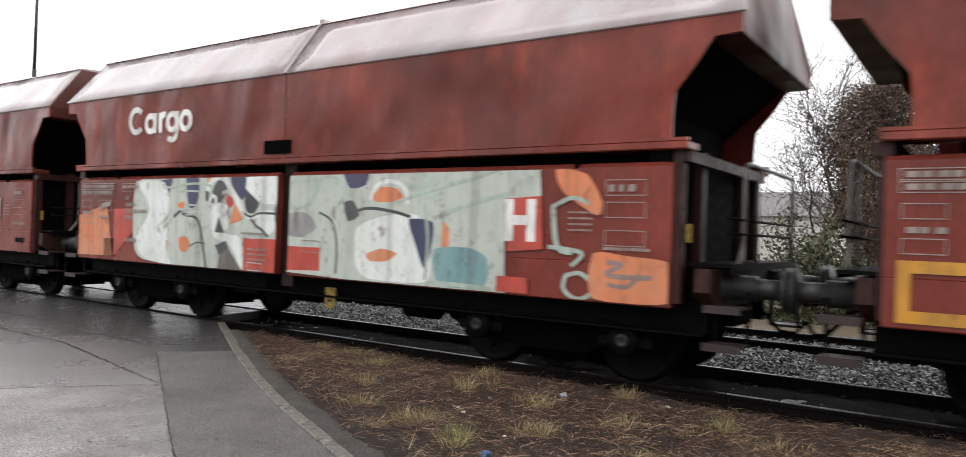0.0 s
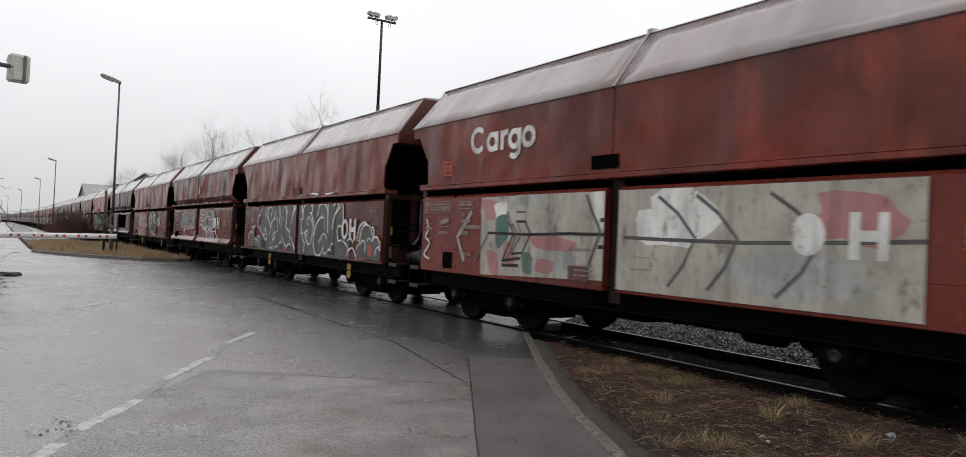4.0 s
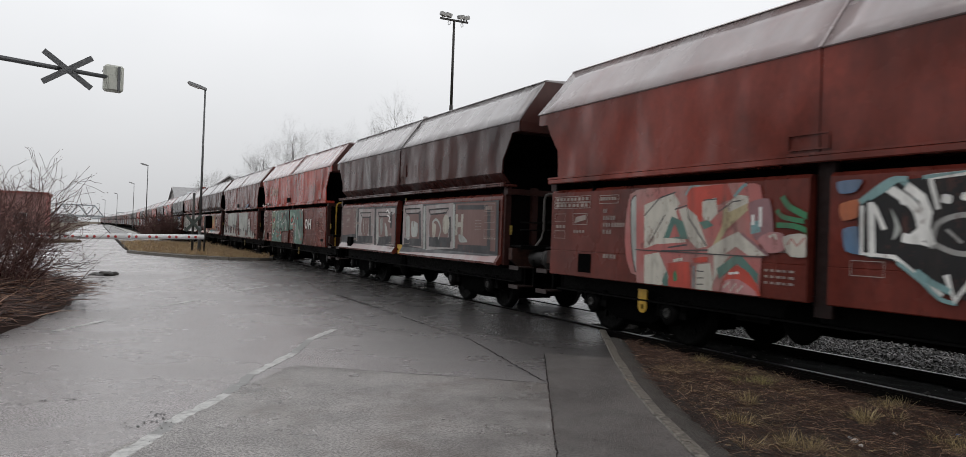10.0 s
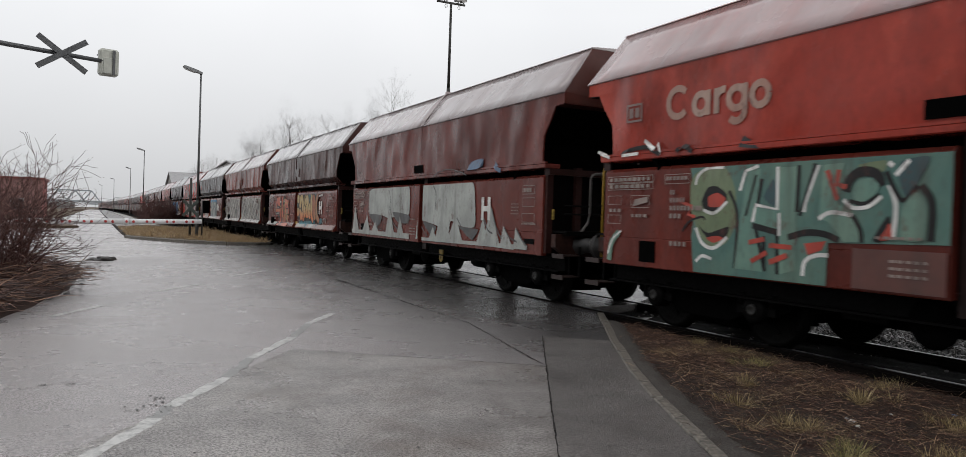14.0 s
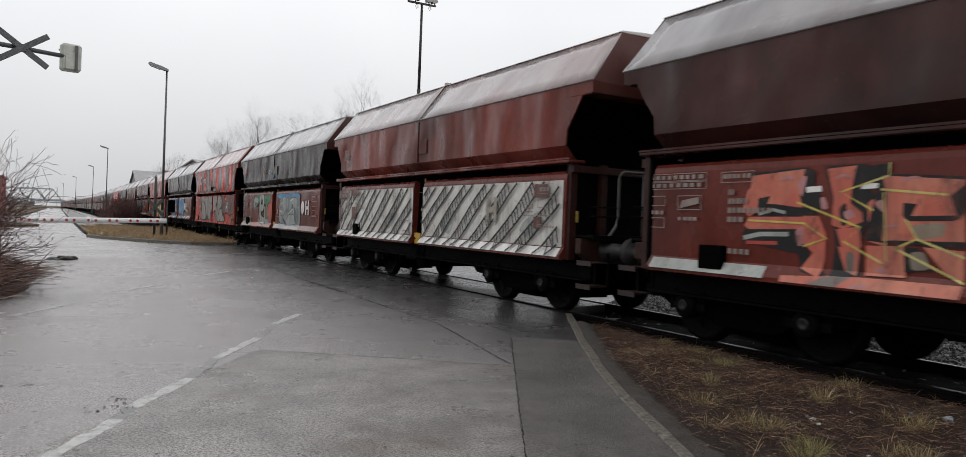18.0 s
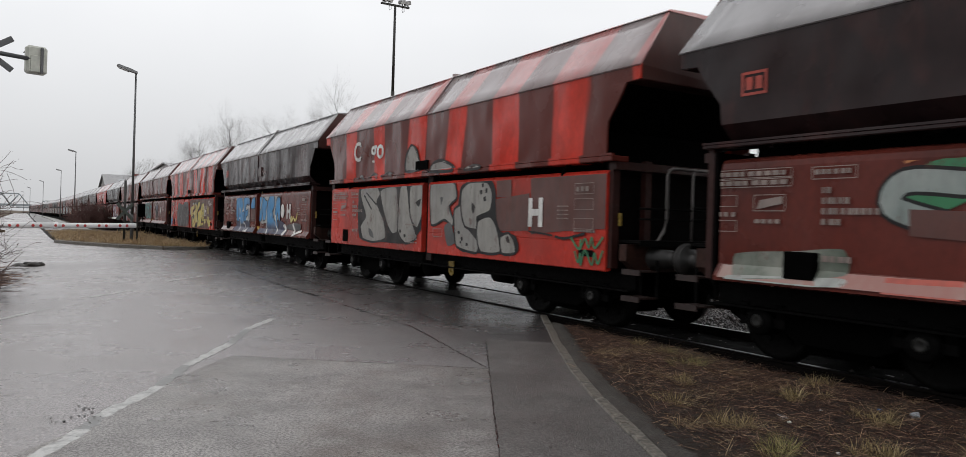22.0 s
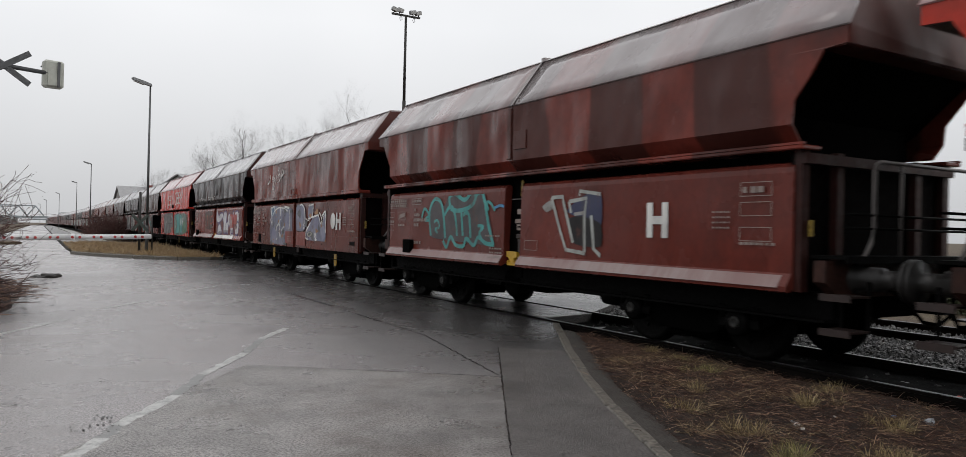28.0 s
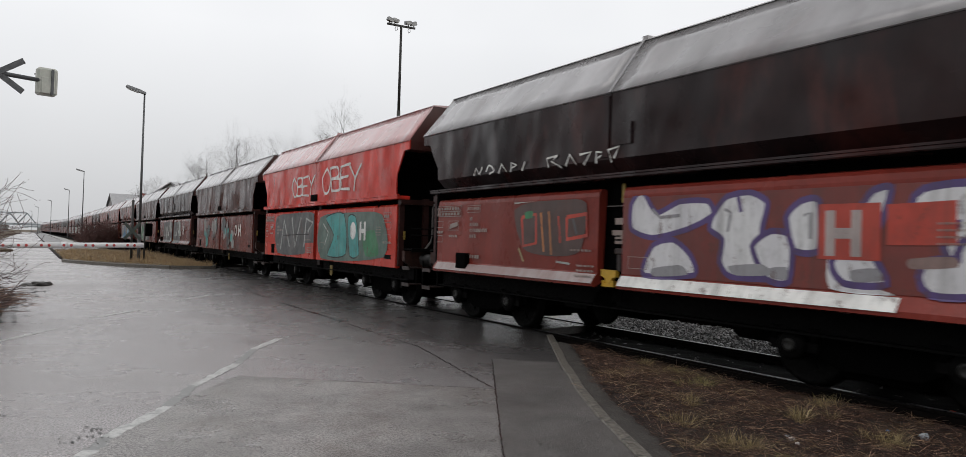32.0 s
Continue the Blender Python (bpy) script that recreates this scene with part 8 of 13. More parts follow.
        s.stroke(((1.31, 2.01), (1.21, 1.82)), 0.02, LGR)
        s.stroke(((2.91, 1.59), (2.63, 1.31)), 0.03, BLK)
        s.stroke(((2.25, 1.53), (1.93, 1.32), (1.82, 1.11), (1.91, 0.92)), 0.04, BLK)
        s.patch(((3.34, 0.91), (3.35, 1.08), (3.08, 1.18), (2.82, 1.1), (2.7, 0.89)), ORNG, True, BLK, 0.04)
        s.patch(((0.7, 2.08), (0.53, 2.06), (0.55, 1.97), (0.69, 1.99)), REDS)
        s.patch(((3.16, 1.89), (3, 1.89), (2.99, 1.78), (3.15, 1.78)), REDS)
        s.patch(((0.39, 1.43), (0.26, 1.49), (0.23, 1.38), (0.36, 1.36)), REDS)
        s.patch(((1.79, 1.31), (0.81, 1.37), (0.2, 1.35), (0.18, 0.94), (1.77, 0.93)), BRN)
        s.stroke(((1.65, 1.1), (1.69, 1.27), (1.53, 1.28), (1.53, 1.2), (1.66, 1.18)), 0.04, WHT, 1)
        s.stroke(((1.48, 1.26), (1.45, 1.13), (1.34, 1.13), (1.31, 1.28)), 0.04, WHT)
        s.stroke(((1.26, 1.12), (1.24, 1.3), (1.16, 1.21), (1.1, 1.31), (1.06, 1.13)), 0.04, WHT, 1)
        s.stroke(((1.39, 1.02), (1.18, 1.01)), 0.03, WHT, 1)
        s.patch(((-0.06, 1.98), (-0.23, 2.02), (-0.26, 1.38), (-0.11, 1.37)), BEIGE, False)
        s.patch(((-0.98, 1.4), (-2.19, 1.44), (-2.21, 1.16), (-2.34, 0.86), (-1, 0.87)), stone)
        s.patch(((-0.89, 1.47), (-1.48, 1.54), (-1.89, 1.46), (-1.88, 1.32), (-1.49, 1.27), (-0.98, 1.33)), BLUE)
        s.patch(((-0.18, 2.04), (-0.38, 2.15), (-0.8, 2.12), (-0.83, 1.88), (-0.79, 1.66), (-0.59, 1.56), (-0.82, 1.53), (-0.97, 1.61), (-1.17, 1.59), (-1.24, 1.45), (-1.01, 1.35), (-0.41, 1.37), (-0.23, 1.48)), BLUE, True, BLK, 0.05)
        s.stroke(((-0.52, 1.5), (-0.66, 1.55), (-0.77, 1.5)), 0.05, BLK)
        s.patch(((-0.85, 1.95), (-1.11, 1.96), (-1.1, 1.66), (-0.86, 1.68)), BEIGE, False)
        s.patch(((-0.86, 1.87), (-0.96, 1.9), (-0.94, 1.77), (-0.88, 1.76)), REDS)
        s.patch(((-1.11, 1.96), (-1.19, 2.09), (-1.46, 2.13), (-1.82, 2.07), (-1.79, 1.83), (-1.73, 1.65), (-1.53, 1.6), (-1.43, 1.63), (-1.22, 1.61), (-1.14, 1.8)), BLUE, True, BLK, 0.05)
        s.patch(((-1.84, 1.96), (-2.17, 1.98), (-2.18, 1.78), (-1.85, 1.72)), BEIGE, False)
        s.patch(((-1.54, 1.54), (-1.72, 1.63), (-1.96, 1.71), (-2.1, 1.74), (-2.16, 1.58), (-2.19, 1.45), (-1.97, 1.35), (-1.74, 1.3), (-1.6, 1.4)), BLUE, True, BLK, 0.05)
        s.patch(((-1.17, 1.63), (-1.44, 1.62), (-1.6, 1.49), (-1.69, 1.34), (-1.39, 1.32), (-1.17, 1.45)), BLUE)
        s.stroke(((-1.54, 1.6), (-1.6, 1.46), (-1.72, 1.41)), 0.04, BLK)
        s.stroke(((-0.14, 1.98), (-0.23, 2.16), (-0.42, 2.2), (-0.82, 2.17)), 0.022, WHT)
        s.stroke(((-1.15, 2.11), (-1.27, 2.17), (-1.61, 2.15), (-1.93, 2.08)), 0.022, WHT)
        s.stroke(((-1.26, 2.08), (-1.38, 2.07)), 0.02, LGR)
        s.stroke(((-0.31, 2.07), (-0.64, 2.08)), 0.02, LGR)
        s.patch(((-1.26, 0.85), (-1.37, 1.07), (-1.5, 0.86)), DGR, False)
        s.patch(((-1.86, 1.13), (-1.94, 1.23), (-2.06, 1.27), (-2.19, 1.2), (-2.16, 1.1), (-1.93, 1.06)), ORNG)
        s.stroke(((-1.77, 1.12), (-1.88, 1.24), (-2.05, 1.29), (-2.21, 1.24)), 0.07, BLK)
        s.patch(((-1.94, 1.05), (-2.12, 1.07), (-2.17, 0.88), (-1.97, 0.87)), BEIGE)
        s.stroke(((-1.89, 1.07), (-1.87, 0.87)), 0.03, BLK)
        s.stroke(((-2.82, 2.12), (-2.98, 2.03), (-3.19, 2.09)), 0.035, WHT)
        s.stroke(((-2.98, 1.95), (-3.12, 2.11), (-3.21, 1.94), (-3.4, 2.15), (-3.42, 1.97)), 0.04, WHT)
        s.stroke(((-3.42, 1.92), (-3.52, 2.17)), 0.04, WHT)
        s.stroke(((-2.97, 1.87), (-3.23, 1.83), (-3.52, 1.75)), 0.035, WHT)
        s.stroke(((-3.21, 1.8), (-3.29, 1.64), (-3.37, 1.44)), 0.04, WHT)
        s.stroke(((-3.38, 1.77), (-3.2, 1.64)), 0.035, WHT)
        s.stroke(((-3.75, 2.15), (-3.94, 2.17)), 0.035, WHT)
        s.tag(5.35, 4.85, 1.15, 1.32, WHT, 0.03)
        oh(o=False, h=-3.87)
        stencils(s, kind, i)
    elif i == 3:
        cargo(w_=(3.74, 1.92), z=2.94)
        logo(4.68, 2.60, REDS)
        s.patch(((3.37, 2.18), (1.71, 2.22), (0.22, 2.2), (0.19, 0.99), (3.31, 0.89)), CREAM, False)
        s.patch(((3.35, 2.13), (2.99, 2.12), (2.94, 1.82), (3.25, 1.83)), PINK)
        s.patch(((2.97, 2.06), (2.6, 2.08), (2.63, 1.82), (2.86, 1.84)), WHT)
        s.patch(((2.9, 1.82), (2.59, 1.89), (2.52, 1.55), (2.84, 1.33)), TEAL)
        s.patch(((3.15, 1.3), (2.84, 1.26), (2.77, 0.92), (3.03, 0.95)), PINK)
        s.patch(((2.14, 1.28), (1.9, 1.29), (1.87, 0.98), (2.11, 1.01)), TEAL)
        s.patch(((2.66, 1.45), (2.35, 1.42), (2.38, 1.07), (2.6, 1.13)), PINK)
        s.patch(((2.34, 2.21), (1.62, 2.21), (1.63, 2.01), (2.29, 2.01)), LGR)
        s.patch(((2.3, 2.16), (2.01, 2.18), (2.02, 2.03), (2.25, 2.04)), GRY)
        s.patch(((1.97, 1.55), (1.47, 1.59), (0.84, 1.48), (0.99, 1.35), (1.75, 1.38)), PINK)
        s.patch(((1.74, 1.22), (1.35, 1.2), (1.41, 1.02), (1.78, 1.04)), PINK)
        s.patch(((1.32, 1.34), (0.99, 1.32), (0.86, 1.01), (1.24, 1)), LGR)
        s.patch(((1.09, 1.35), (0.84, 1.27), (0.89, 1.06), (1.11, 1.11)), GRY)
        s.patch(((0.6, 2.16), (0.23, 2.17), (0.22, 1.71), (0.36, 1.71)), WHT)
        s.stroke(((3.12, 1.59), (3.34, 1.98)), 0.09, LGR, 1)
        s.stroke(((3.86, 1.09), (4.11, 1.5), (3.66, 1.95)), 0.08, LGR, 1)
        s.stroke(((3.12, 1.56), (3.51, 1.09)), 0.045, DGR, 1)
        s.stroke(((3.14, 1.59), (2.07, 1.58), (1, 1.61), (0.18, 1.61)), 0.045, BLK, 1)
        s.stroke(((2.59, 1.94), (2.48, 1.77)), 0.035, DGR, 1)
        s.stroke(((2.53, 1.77), (2.38, 1.59), (2.68, 1.14)), 0.04, BLK, 1)
        s.stroke(((2.44, 1.75), (2.3, 1.59), (2.56, 1.13)), 0.04, DGR, 1)
        s.stroke(((2.32, 1.78), (2.08, 1.78), (1.93, 1.59), (2.14, 1.29), (2.43, 1.27)), 0.04, BLK, 1)
        s.stroke(((2.31, 1.93), (2.08, 1.93)), 0.03, DGR, 1)
        s.stroke(((2.68, 1.15), (2.17, 1.21)), 0.05, BLK, 1)
        s.stroke(((2.68, 1.08), (2.21, 1.09)), 0.05, BLK, 1)
        s.stroke(((2.27, 1.75), (2.17, 1.58), (2.43, 1.28)), 0.03, DGR, 1)
        s.stroke(((0.66, 2.16), (0.54, 1.94), (0.36, 1.66), (0.44, 1.44), (0.59, 1.12)), 0.05, DGR)
        s.stroke(((0.36, 1.8), (0.18, 1.81)), 0.06, BLK, 1)
        s.stroke(((0.38, 1.44), (0.17, 1.44)), 0.05, BLK, 1)
        s.patch(((0.74, 1.12), (0.54, 1.13), (0.54, 0.95), (0.73, 0.94)), BRN, False)
        s.stroke(((5.27, 1.82), (5.19, 1.63), (5.29, 1.49), (5.13, 1.36), (5.32, 1.15), (5.1, 1.07)), 0.04, WHT)
        s.rect(1.0, 0.6, 0.96, 1.16, BRN)
        s.rect(0.0, -3.9, 0.90, 2.2, CREAM)
        s.blob(-1.0, 1.8, 0.7, 0.3, WHT, 0.5)
        s.blob(-2.6, 1.25, 0.8, 0.25, LGR, 0.5)
        s.blob(-3.2, 1.8, 0.5, 0.25, PINK, 0.6)
        for pts in (((-0.1, 1.58), (-2, 1.56), (-3.9, 1.62)), ((-0.7, 2.1), (-1.3, 1.6), (-0.9, 1.0)), ((-1.3, 2.1), (-1.9, 1.6), (-1.5, 1.0)), ((-2.3, 2.1), (-2.9, 1.6), (-2.4, 1.0))):
            s.stroke(pts, 0.045, DGR, 2)
        oh(solid=True)
        stencils(s, kind, i)
    elif i == 4:
        stencils(s, kind, i)
        s.patch(((-2.15, 2.2), (-3.08, 2.24), (-3.2, 1.35), (-3.59, 1.29), (-3.6, 0.87), (-2.19, 0.85)), DGR, False)
        s.patch(((3.83, 1.77), (3.5, 2.37), (1.71, 2.38), (-0.07, 2.34), (-0.1, 0.87), (3.87, 0.8), (3.59, 1.36)), DGR, False)
        s.stroke(((3.5, 2.23), (3.79, 1.75), (3.55, 1.36)), 0.043, WHT, 1)
        s.stroke(((2.88, 2.26), (3.11, 1.98), (2.85, 1.82)), 0.047, WHT, 1)
        s.stroke(((2.88, 2.26), (2.87, 1.84)), 0.034, WHT, 1)
        s.stroke(((2.83, 1.81), (2.69, 1.7), (2.59, 1.54), (2.64, 1.36)), 0.039, WHT)
        s.stroke(((2.85, 2.14), (2.53, 2.18)), 0.034, WHT, 1)
        s.stroke(((2.55, 1.87), (2.48, 2.08), (2.3, 2.25)), 0.043, WHT, 1)
        s.stroke(((3.16, 1.56), (3.07, 1.34), (3.38, 1.35)), 0.060, WHT, 1)
        s.stroke(((3.38, 1.35), (3.16, 1.24), (2.98, 1.18), (2.88, 1.3), (2.99, 1.44), (3.16, 1.56)), 0.043, WHT)
        s.stroke(((2.6, 1.51), (2.48, 1.7), (2.29, 1.81), (2.06, 1.84)), 0.043, WHT)
        s.patch(((2.26, 1.85), (2.21, 2.03), (2.14, 2.09), (2.06, 1.86)), LGR)
        s.patch(((2.19, 1.88), (2.15, 2.02), (2.1, 1.89)), DGR)
        s.stroke(((1.92, 1.86), (1.92, 1.47), (2.1, 1.44)), 0.034, WHT, 1)
        s.stroke(((2.1, 1.44), (2.28, 1.36), (2.35, 1.22), (2.27, 1.2), (2.13, 1.32), (2.09, 1.43)), 0.047, WHT)
        s.stroke(((1.77, 2.21), (1.7, 1.94), (1.72, 1.68)), 0.073, WHT, 1)
        s.stroke(((1.78, 2.22), (1.44, 2.22), (1.21, 2.13), (1.1, 1.93), (1.12, 1.72), (1.17, 1.61)), 0.047, WHT)
        s.stroke(((1.09, 1.97), (1.08, 2.21)), 0.043, WHT, 1)
        s.stroke(((1.17, 1.61), (0.81, 1.45)), 0.043, WHT, 1)
        s.patch(((1.56, 1.77), (1.51, 1.88), (1.41, 1.93), (1.29, 1.78)), LGR)
        s.patch(((1.48, 1.8), (1.43, 1.88), (1.35, 1.81)), DGR)
        s.stroke(((1.54, 1.87), (1.57, 1.97), (1.46, 2.03), (1.4, 1.97)), 0.03, GRY)
        s.stroke(((1.56, 1.77), (1.55, 1.53)), 0.030, WHT, 1)
        s.stroke(((1.49, 1.44), (1.42, 1.3), (1.22, 1.11), (0.94, 1.03)), 0.039, WHT)
        s.patch(((1.78, 0.95), (1.67, 1.1), (1.48, 1.12), (1.38, 0.94)), BLK)
        s.stroke(((1.73, 1.02), (1.65, 1.12), (1.46, 1.14)), 0.034, WHT)
        s.stroke(((1.57, 1.08), (1.52, 1.34)), 0.030, WHT)
        s.patch(((0.97, 0.93), (0.92, 1.07), (0.78, 1.12), (0.62, 1.05), (0.66, 0.93)), BLK)
        s.stroke(((0.94, 1.03), (0.86, 1.11), (0.71, 1.11), (0.62, 1.07)), 0.034, WHT)
        s.patch(((0.47, 2.21), (0.34, 2.22), (0.49, 1.91), (0.7, 1.68), (0.6, 1.99)), WHT)
        s.stroke(((0.34, 2.2), (0.26, 2.13)), 0.039, WHT)
        s.stroke(((0.7, 1.69), (0.44, 2.03), (0.16, 2.16)), 0.043, WHT, 1)
        s.stroke(((0.64, 1.32), (0.49, 1.15), (0.29, 1), (0.17, 0.95)), 0.065, WHT)
        s.stroke(((0.8, 1.58), (0.77, 1.28), (0.74, 1.18)), 0.030, WHT, 1)
        s.stroke(((0.14, 1.71), (0.21, 1.64), (0.24, 1.56), (0.16, 1.49)), 0.052, WHT)
        s.patch(((2.09, 1.03), (1.81, 1.06), (1.81, 0.98), (2.09, 0.95)), LGR)
        s.stroke(((2.57, 0.96), (2.26, 0.95), (2.19, 1.03)), 0.039, WHT, 1)
        s.patch(((1.33, 1), (1.01, 1), (1.01, 0.93), (1.33, 0.92)), REDS, False)
        s.stroke(((3.41, 2.36), (3.37, 2.48), (3.1, 2.36), (2.91, 2.44), (2.65, 2.37)), 0.043, WHT)
        s.stroke(((2.55, 2.37), (2.34, 2.39), (2.06, 2.43), (1.88, 2.34)), 0.043, WHT)
        s.stroke(((1.82, 2.36), (1.63, 2.41), (1.37, 2.35)), 0.043, WHT)
        s.stroke(((1.07, 2.35), (1.07, 2.44), (0.45, 2.45), (0.43, 2.37), (0.33, 2.35)), 0.043, WHT, 1)
        s.patch(((0.18, 2.36), (-1.74, 2.31), (-2.6, 2.29), (-2.61, 0.88), (0.15, 0.77)), DGR, False)
        s.stroke(((-0.2, 2.22), (-0.24, 2.04), (-0.32, 1.83)), 0.065, WHT, 1)
        s.stroke(((-0.32, 1.83), (-0.12, 1.79), (-0.18, 1.71), (-0.19, 1.53)), 0.043, WHT, 1)
        s.stroke(((-0.15, 1.54), (-0.25, 1.49), (-0.31, 1.35), (-0.42, 1.21), (-0.53, 1.18)), 0.043, WHT)
        s.stroke(((-0.14, 1.43), (-0.33, 1.44)), 0.034, WHT, 1)
        s.stroke(((-0.5, 1.15), (-0.47, 0.93)), 0.047, WHT, 1)
        s.stroke(((-0.3, 1.98), (-0.38, 2.15), (-0.58, 2.22), (-0.79, 2.22), (-1, 2.14)), 0.052, WHT)
        s.stroke(((-1.08, 2.2), (-1.01, 2.12), (-0.97, 1.94)), 0.043, WHT, 1)
        s.patch(((-0.61, 1.77), (-0.67, 1.88), (-0.83, 1.9), (-0.9, 1.82), (-0.85, 1.69), (-0.71, 1.65)), LGR)
        s.patch(((-0.68, 1.76), (-0.73, 1.83), (-0.84, 1.81), (-0.81, 1.71), (-0.72, 1.69)), DGR)
        s.stroke(((-0.89, 1.84), (-1.01, 1.74), (-1.07, 1.57), (-1.05, 1.37), (-0.98, 1.2), (-0.84, 1.15), (-0.69, 1.2), (-0.58, 1.32), (-0.53, 1.39), (-0.55, 1.46), (-0.64, 1.51), (-0.7, 1.48), (-0.67, 1.4), (-0.6, 1.36)), 0.043, WHT)
        s.stroke(((-0.44, 1.43), (-0.56, 1.48)), 0.043, WHT, 1)
        s.stroke(((-0.84, 2.01), (-0.99, 1.91), (-1.15, 1.69), (-1.26, 1.41)), 0.052, WHT, 1)
        s.stroke(((-1.4, 1.9), (-1.44, 2.04), (-1.56, 2.17), (-1.74, 2.21), (-1.9, 2.18), (-2.03, 2.11), (-2.1, 1.99), (-2.13, 1.79), (-2.17, 1.47)), 0.052, WHT)
        s.stroke(((-1.49, 2.1), (-1.52, 2.19)), 0.086, WHT, 1)
        s.stroke(((-2.13, 2.19), (-2.14, 1.93)), 0.047, WHT, 1)
        s.patch(((-1.66, 1.86), (-1.71, 1.96), (-1.77, 1.99), (-1.83, 1.9), (-1.83, 1.85)), LGR)
        s.patch(((-1.71, 1.89), (-1.75, 1.95), (-1.79, 1.89)), DGR)
        s.stroke(((-1.84, 1.85), (-1.64, 1.85), (-1.43, 1.74), (-1.24, 1.54), (-1.17, 1.35), (-1.19, 1.15), (-1.29, 0.97), (-1.44, 0.9), (-1.58, 0.89), (-1.72, 0.93), (-1.85, 1.04), (-1.9, 1.13)), 0.052, WHT)
        s.stroke(((-1.94, 1.83), (-1.94, 1.55)), 0.05, GRY, 1)
        s.patch(((-1.53, 1.22), (-1.61, 1.33), (-1.78, 1.43), (-1.89, 1.45), (-1.78, 1.33), (-1.65, 1.24), (-1.58, 1.19)), LGR)
        s.stroke(((-1.78, 1.43), (-1.94, 1.45), (-2.04, 1.4), (-2.13, 1.32)), 0.034, WHT)
        s.stroke(((-1.9, 0.97), (-2.17, 0.96)), 0.08, LGR, 1)
        s.patch(((-2.2, 0.94), (-2.19, 1), (-2.32, 1.06), (-2.4, 1.05), (-2.43, 1.16), (-2.52, 1.21), (-2.61, 1.12), (-2.61, 0.95)), BLK)
        s.stroke(((-2.19, 1), (-2.26, 1.06), (-2.33, 1.06), (-2.41, 1.03)), 0.043, WHT)
        s.stroke(((-2.38, 1.05), (-2.43, 1.18), (-2.5, 1.22), (-2.55, 1.19)), 0.043, WHT)
        s.patch(((-2.52, 1.56), (-2.54, 1.71), (-2.56, 1.89), (-2.61, 2), (-2.61, 1.86), (-2.57, 1.73)), LGR)
        s.stroke(((-1.02, 2.41), (-1.01, 2.48), (-1.49, 2.45), (-1.51, 2.39)), 0.043, WHT, 1)
        s.stroke(((-1.53, 2.39), (-1.61, 2.41), (-1.72, 2.35)), 0.043, WHT)
        s.stroke(((-1.8, 2.36), (-1.88, 2.4), (-2, 2.4), (-2.08, 2.36)), 0.043, WHT)
        s.stroke(((-2.11, 2.4), (-2.12, 2.43), (-2.6, 2.44)), 0.043, WHT, 1)
        s.patch(((-0.53, 1.28), (-0.56, 1.3), (-0.57, 1.26), (-0.54, 1.25)), LGR)
        s.patch(((-0.73, 1.31), (-0.76, 1.32), (-0.77, 1.29), (-0.74, 1.28)), LGR)
        s.patch(((-0.81, 1.22), (-0.85, 1.24), (-0.85, 1.21), (-0.82, 1.2)), LGR)
        s.patch(((-0.7, 1.26), (-0.74, 1.27), (-0.74, 1.23), (-0.71, 1.23)), LGR)
        s.stroke(((-2.49, 2.13), (-2.67, 2.23), (-2.82, 2.15), (-2.56, 1.87), (-2.44, 1.56)), 0.046, WHT)
        s.stroke(((-2.58, 1.9), (-3.05, 2.19), (-3.11, 2.12), (-3.19, 1.37)), 0.051, WHT, 1)
        s.patch(((-2.84, 1.58), (-3.01, 1.62), (-3.16, 1.49), (-3.05, 1.31), (-2.88, 1.37)), BLK)
        s.stroke(((-3.12, 1.59), (-2.93, 1.66), (-2.8, 1.53), (-2.9, 1.3), (-3.12, 1.32)), 0.046, WHT)
        s.stroke(((-3.18, 1.3), (-3.49, 1.16), (-3.43, 0.95)), 0.046, WHT)
        s.stroke(((-3.44, 1.31), (-3.63, 1.37), (-3.8, 1.27)), 0.041, WHT)
        s.stroke(((-3.53, 1.08), (-3.75, 1.15), (-3.94, 1.02), (-4.02, 0.88)), 0.046, WHT)
        s.patch(((-4.03, 0.89), (-4.07, 1.32), (-4.13, 1.64), (-4.37, 1.73), (-4.66, 1.64), (-4.85, 1.35), (-4.97, 0.97)), DGR)
        s.stroke(((-4.01, 1.32), (-4.12, 1.63), (-4.37, 1.74), (-4.53, 1.7)), 0.046, WHT)
        s.stroke(((-4.76, 1.65), (-4.91, 1.59), (-4.95, 1.3)), 0.046, WHT)
        s.patch(((-4.92, 1.16), (-5.09, 1.27), (-5.31, 1.25), (-5.32, 0.95), (-4.98, 0.96)), DGR)
        s.stroke(((-4.9, 1.13), (-5.07, 1.27), (-5.31, 1.24)), 0.041, WHT)
        s.stroke(((-4.91, 1.35), (-5.04, 1.29), (-5.2, 1.31)), 0.046, WHT)
        s.stroke(((-4.6, 1.53), (-4.79, 1.47), (-4.97, 1.36)), 0.04, LGR)
        s.stroke(((-3.98, 1.12), (-4.14, 1.25), (-4.28, 1.2), (-4.47, 1.29)), 0.06, LGR)
        s.patch(((-4.23, 1.16), (-4.47, 1.17), (-4.48, 0.9), (-4.23, 0.9)), REDS, False)
        s.patch(((4.82, 0.96), (4.79, 1.26), (4.66, 1.4), (4.48, 1.39), (4.36, 1.55), (4.16, 1.58), (4.18, 1.3), (4.19, 0.97)), DGR)
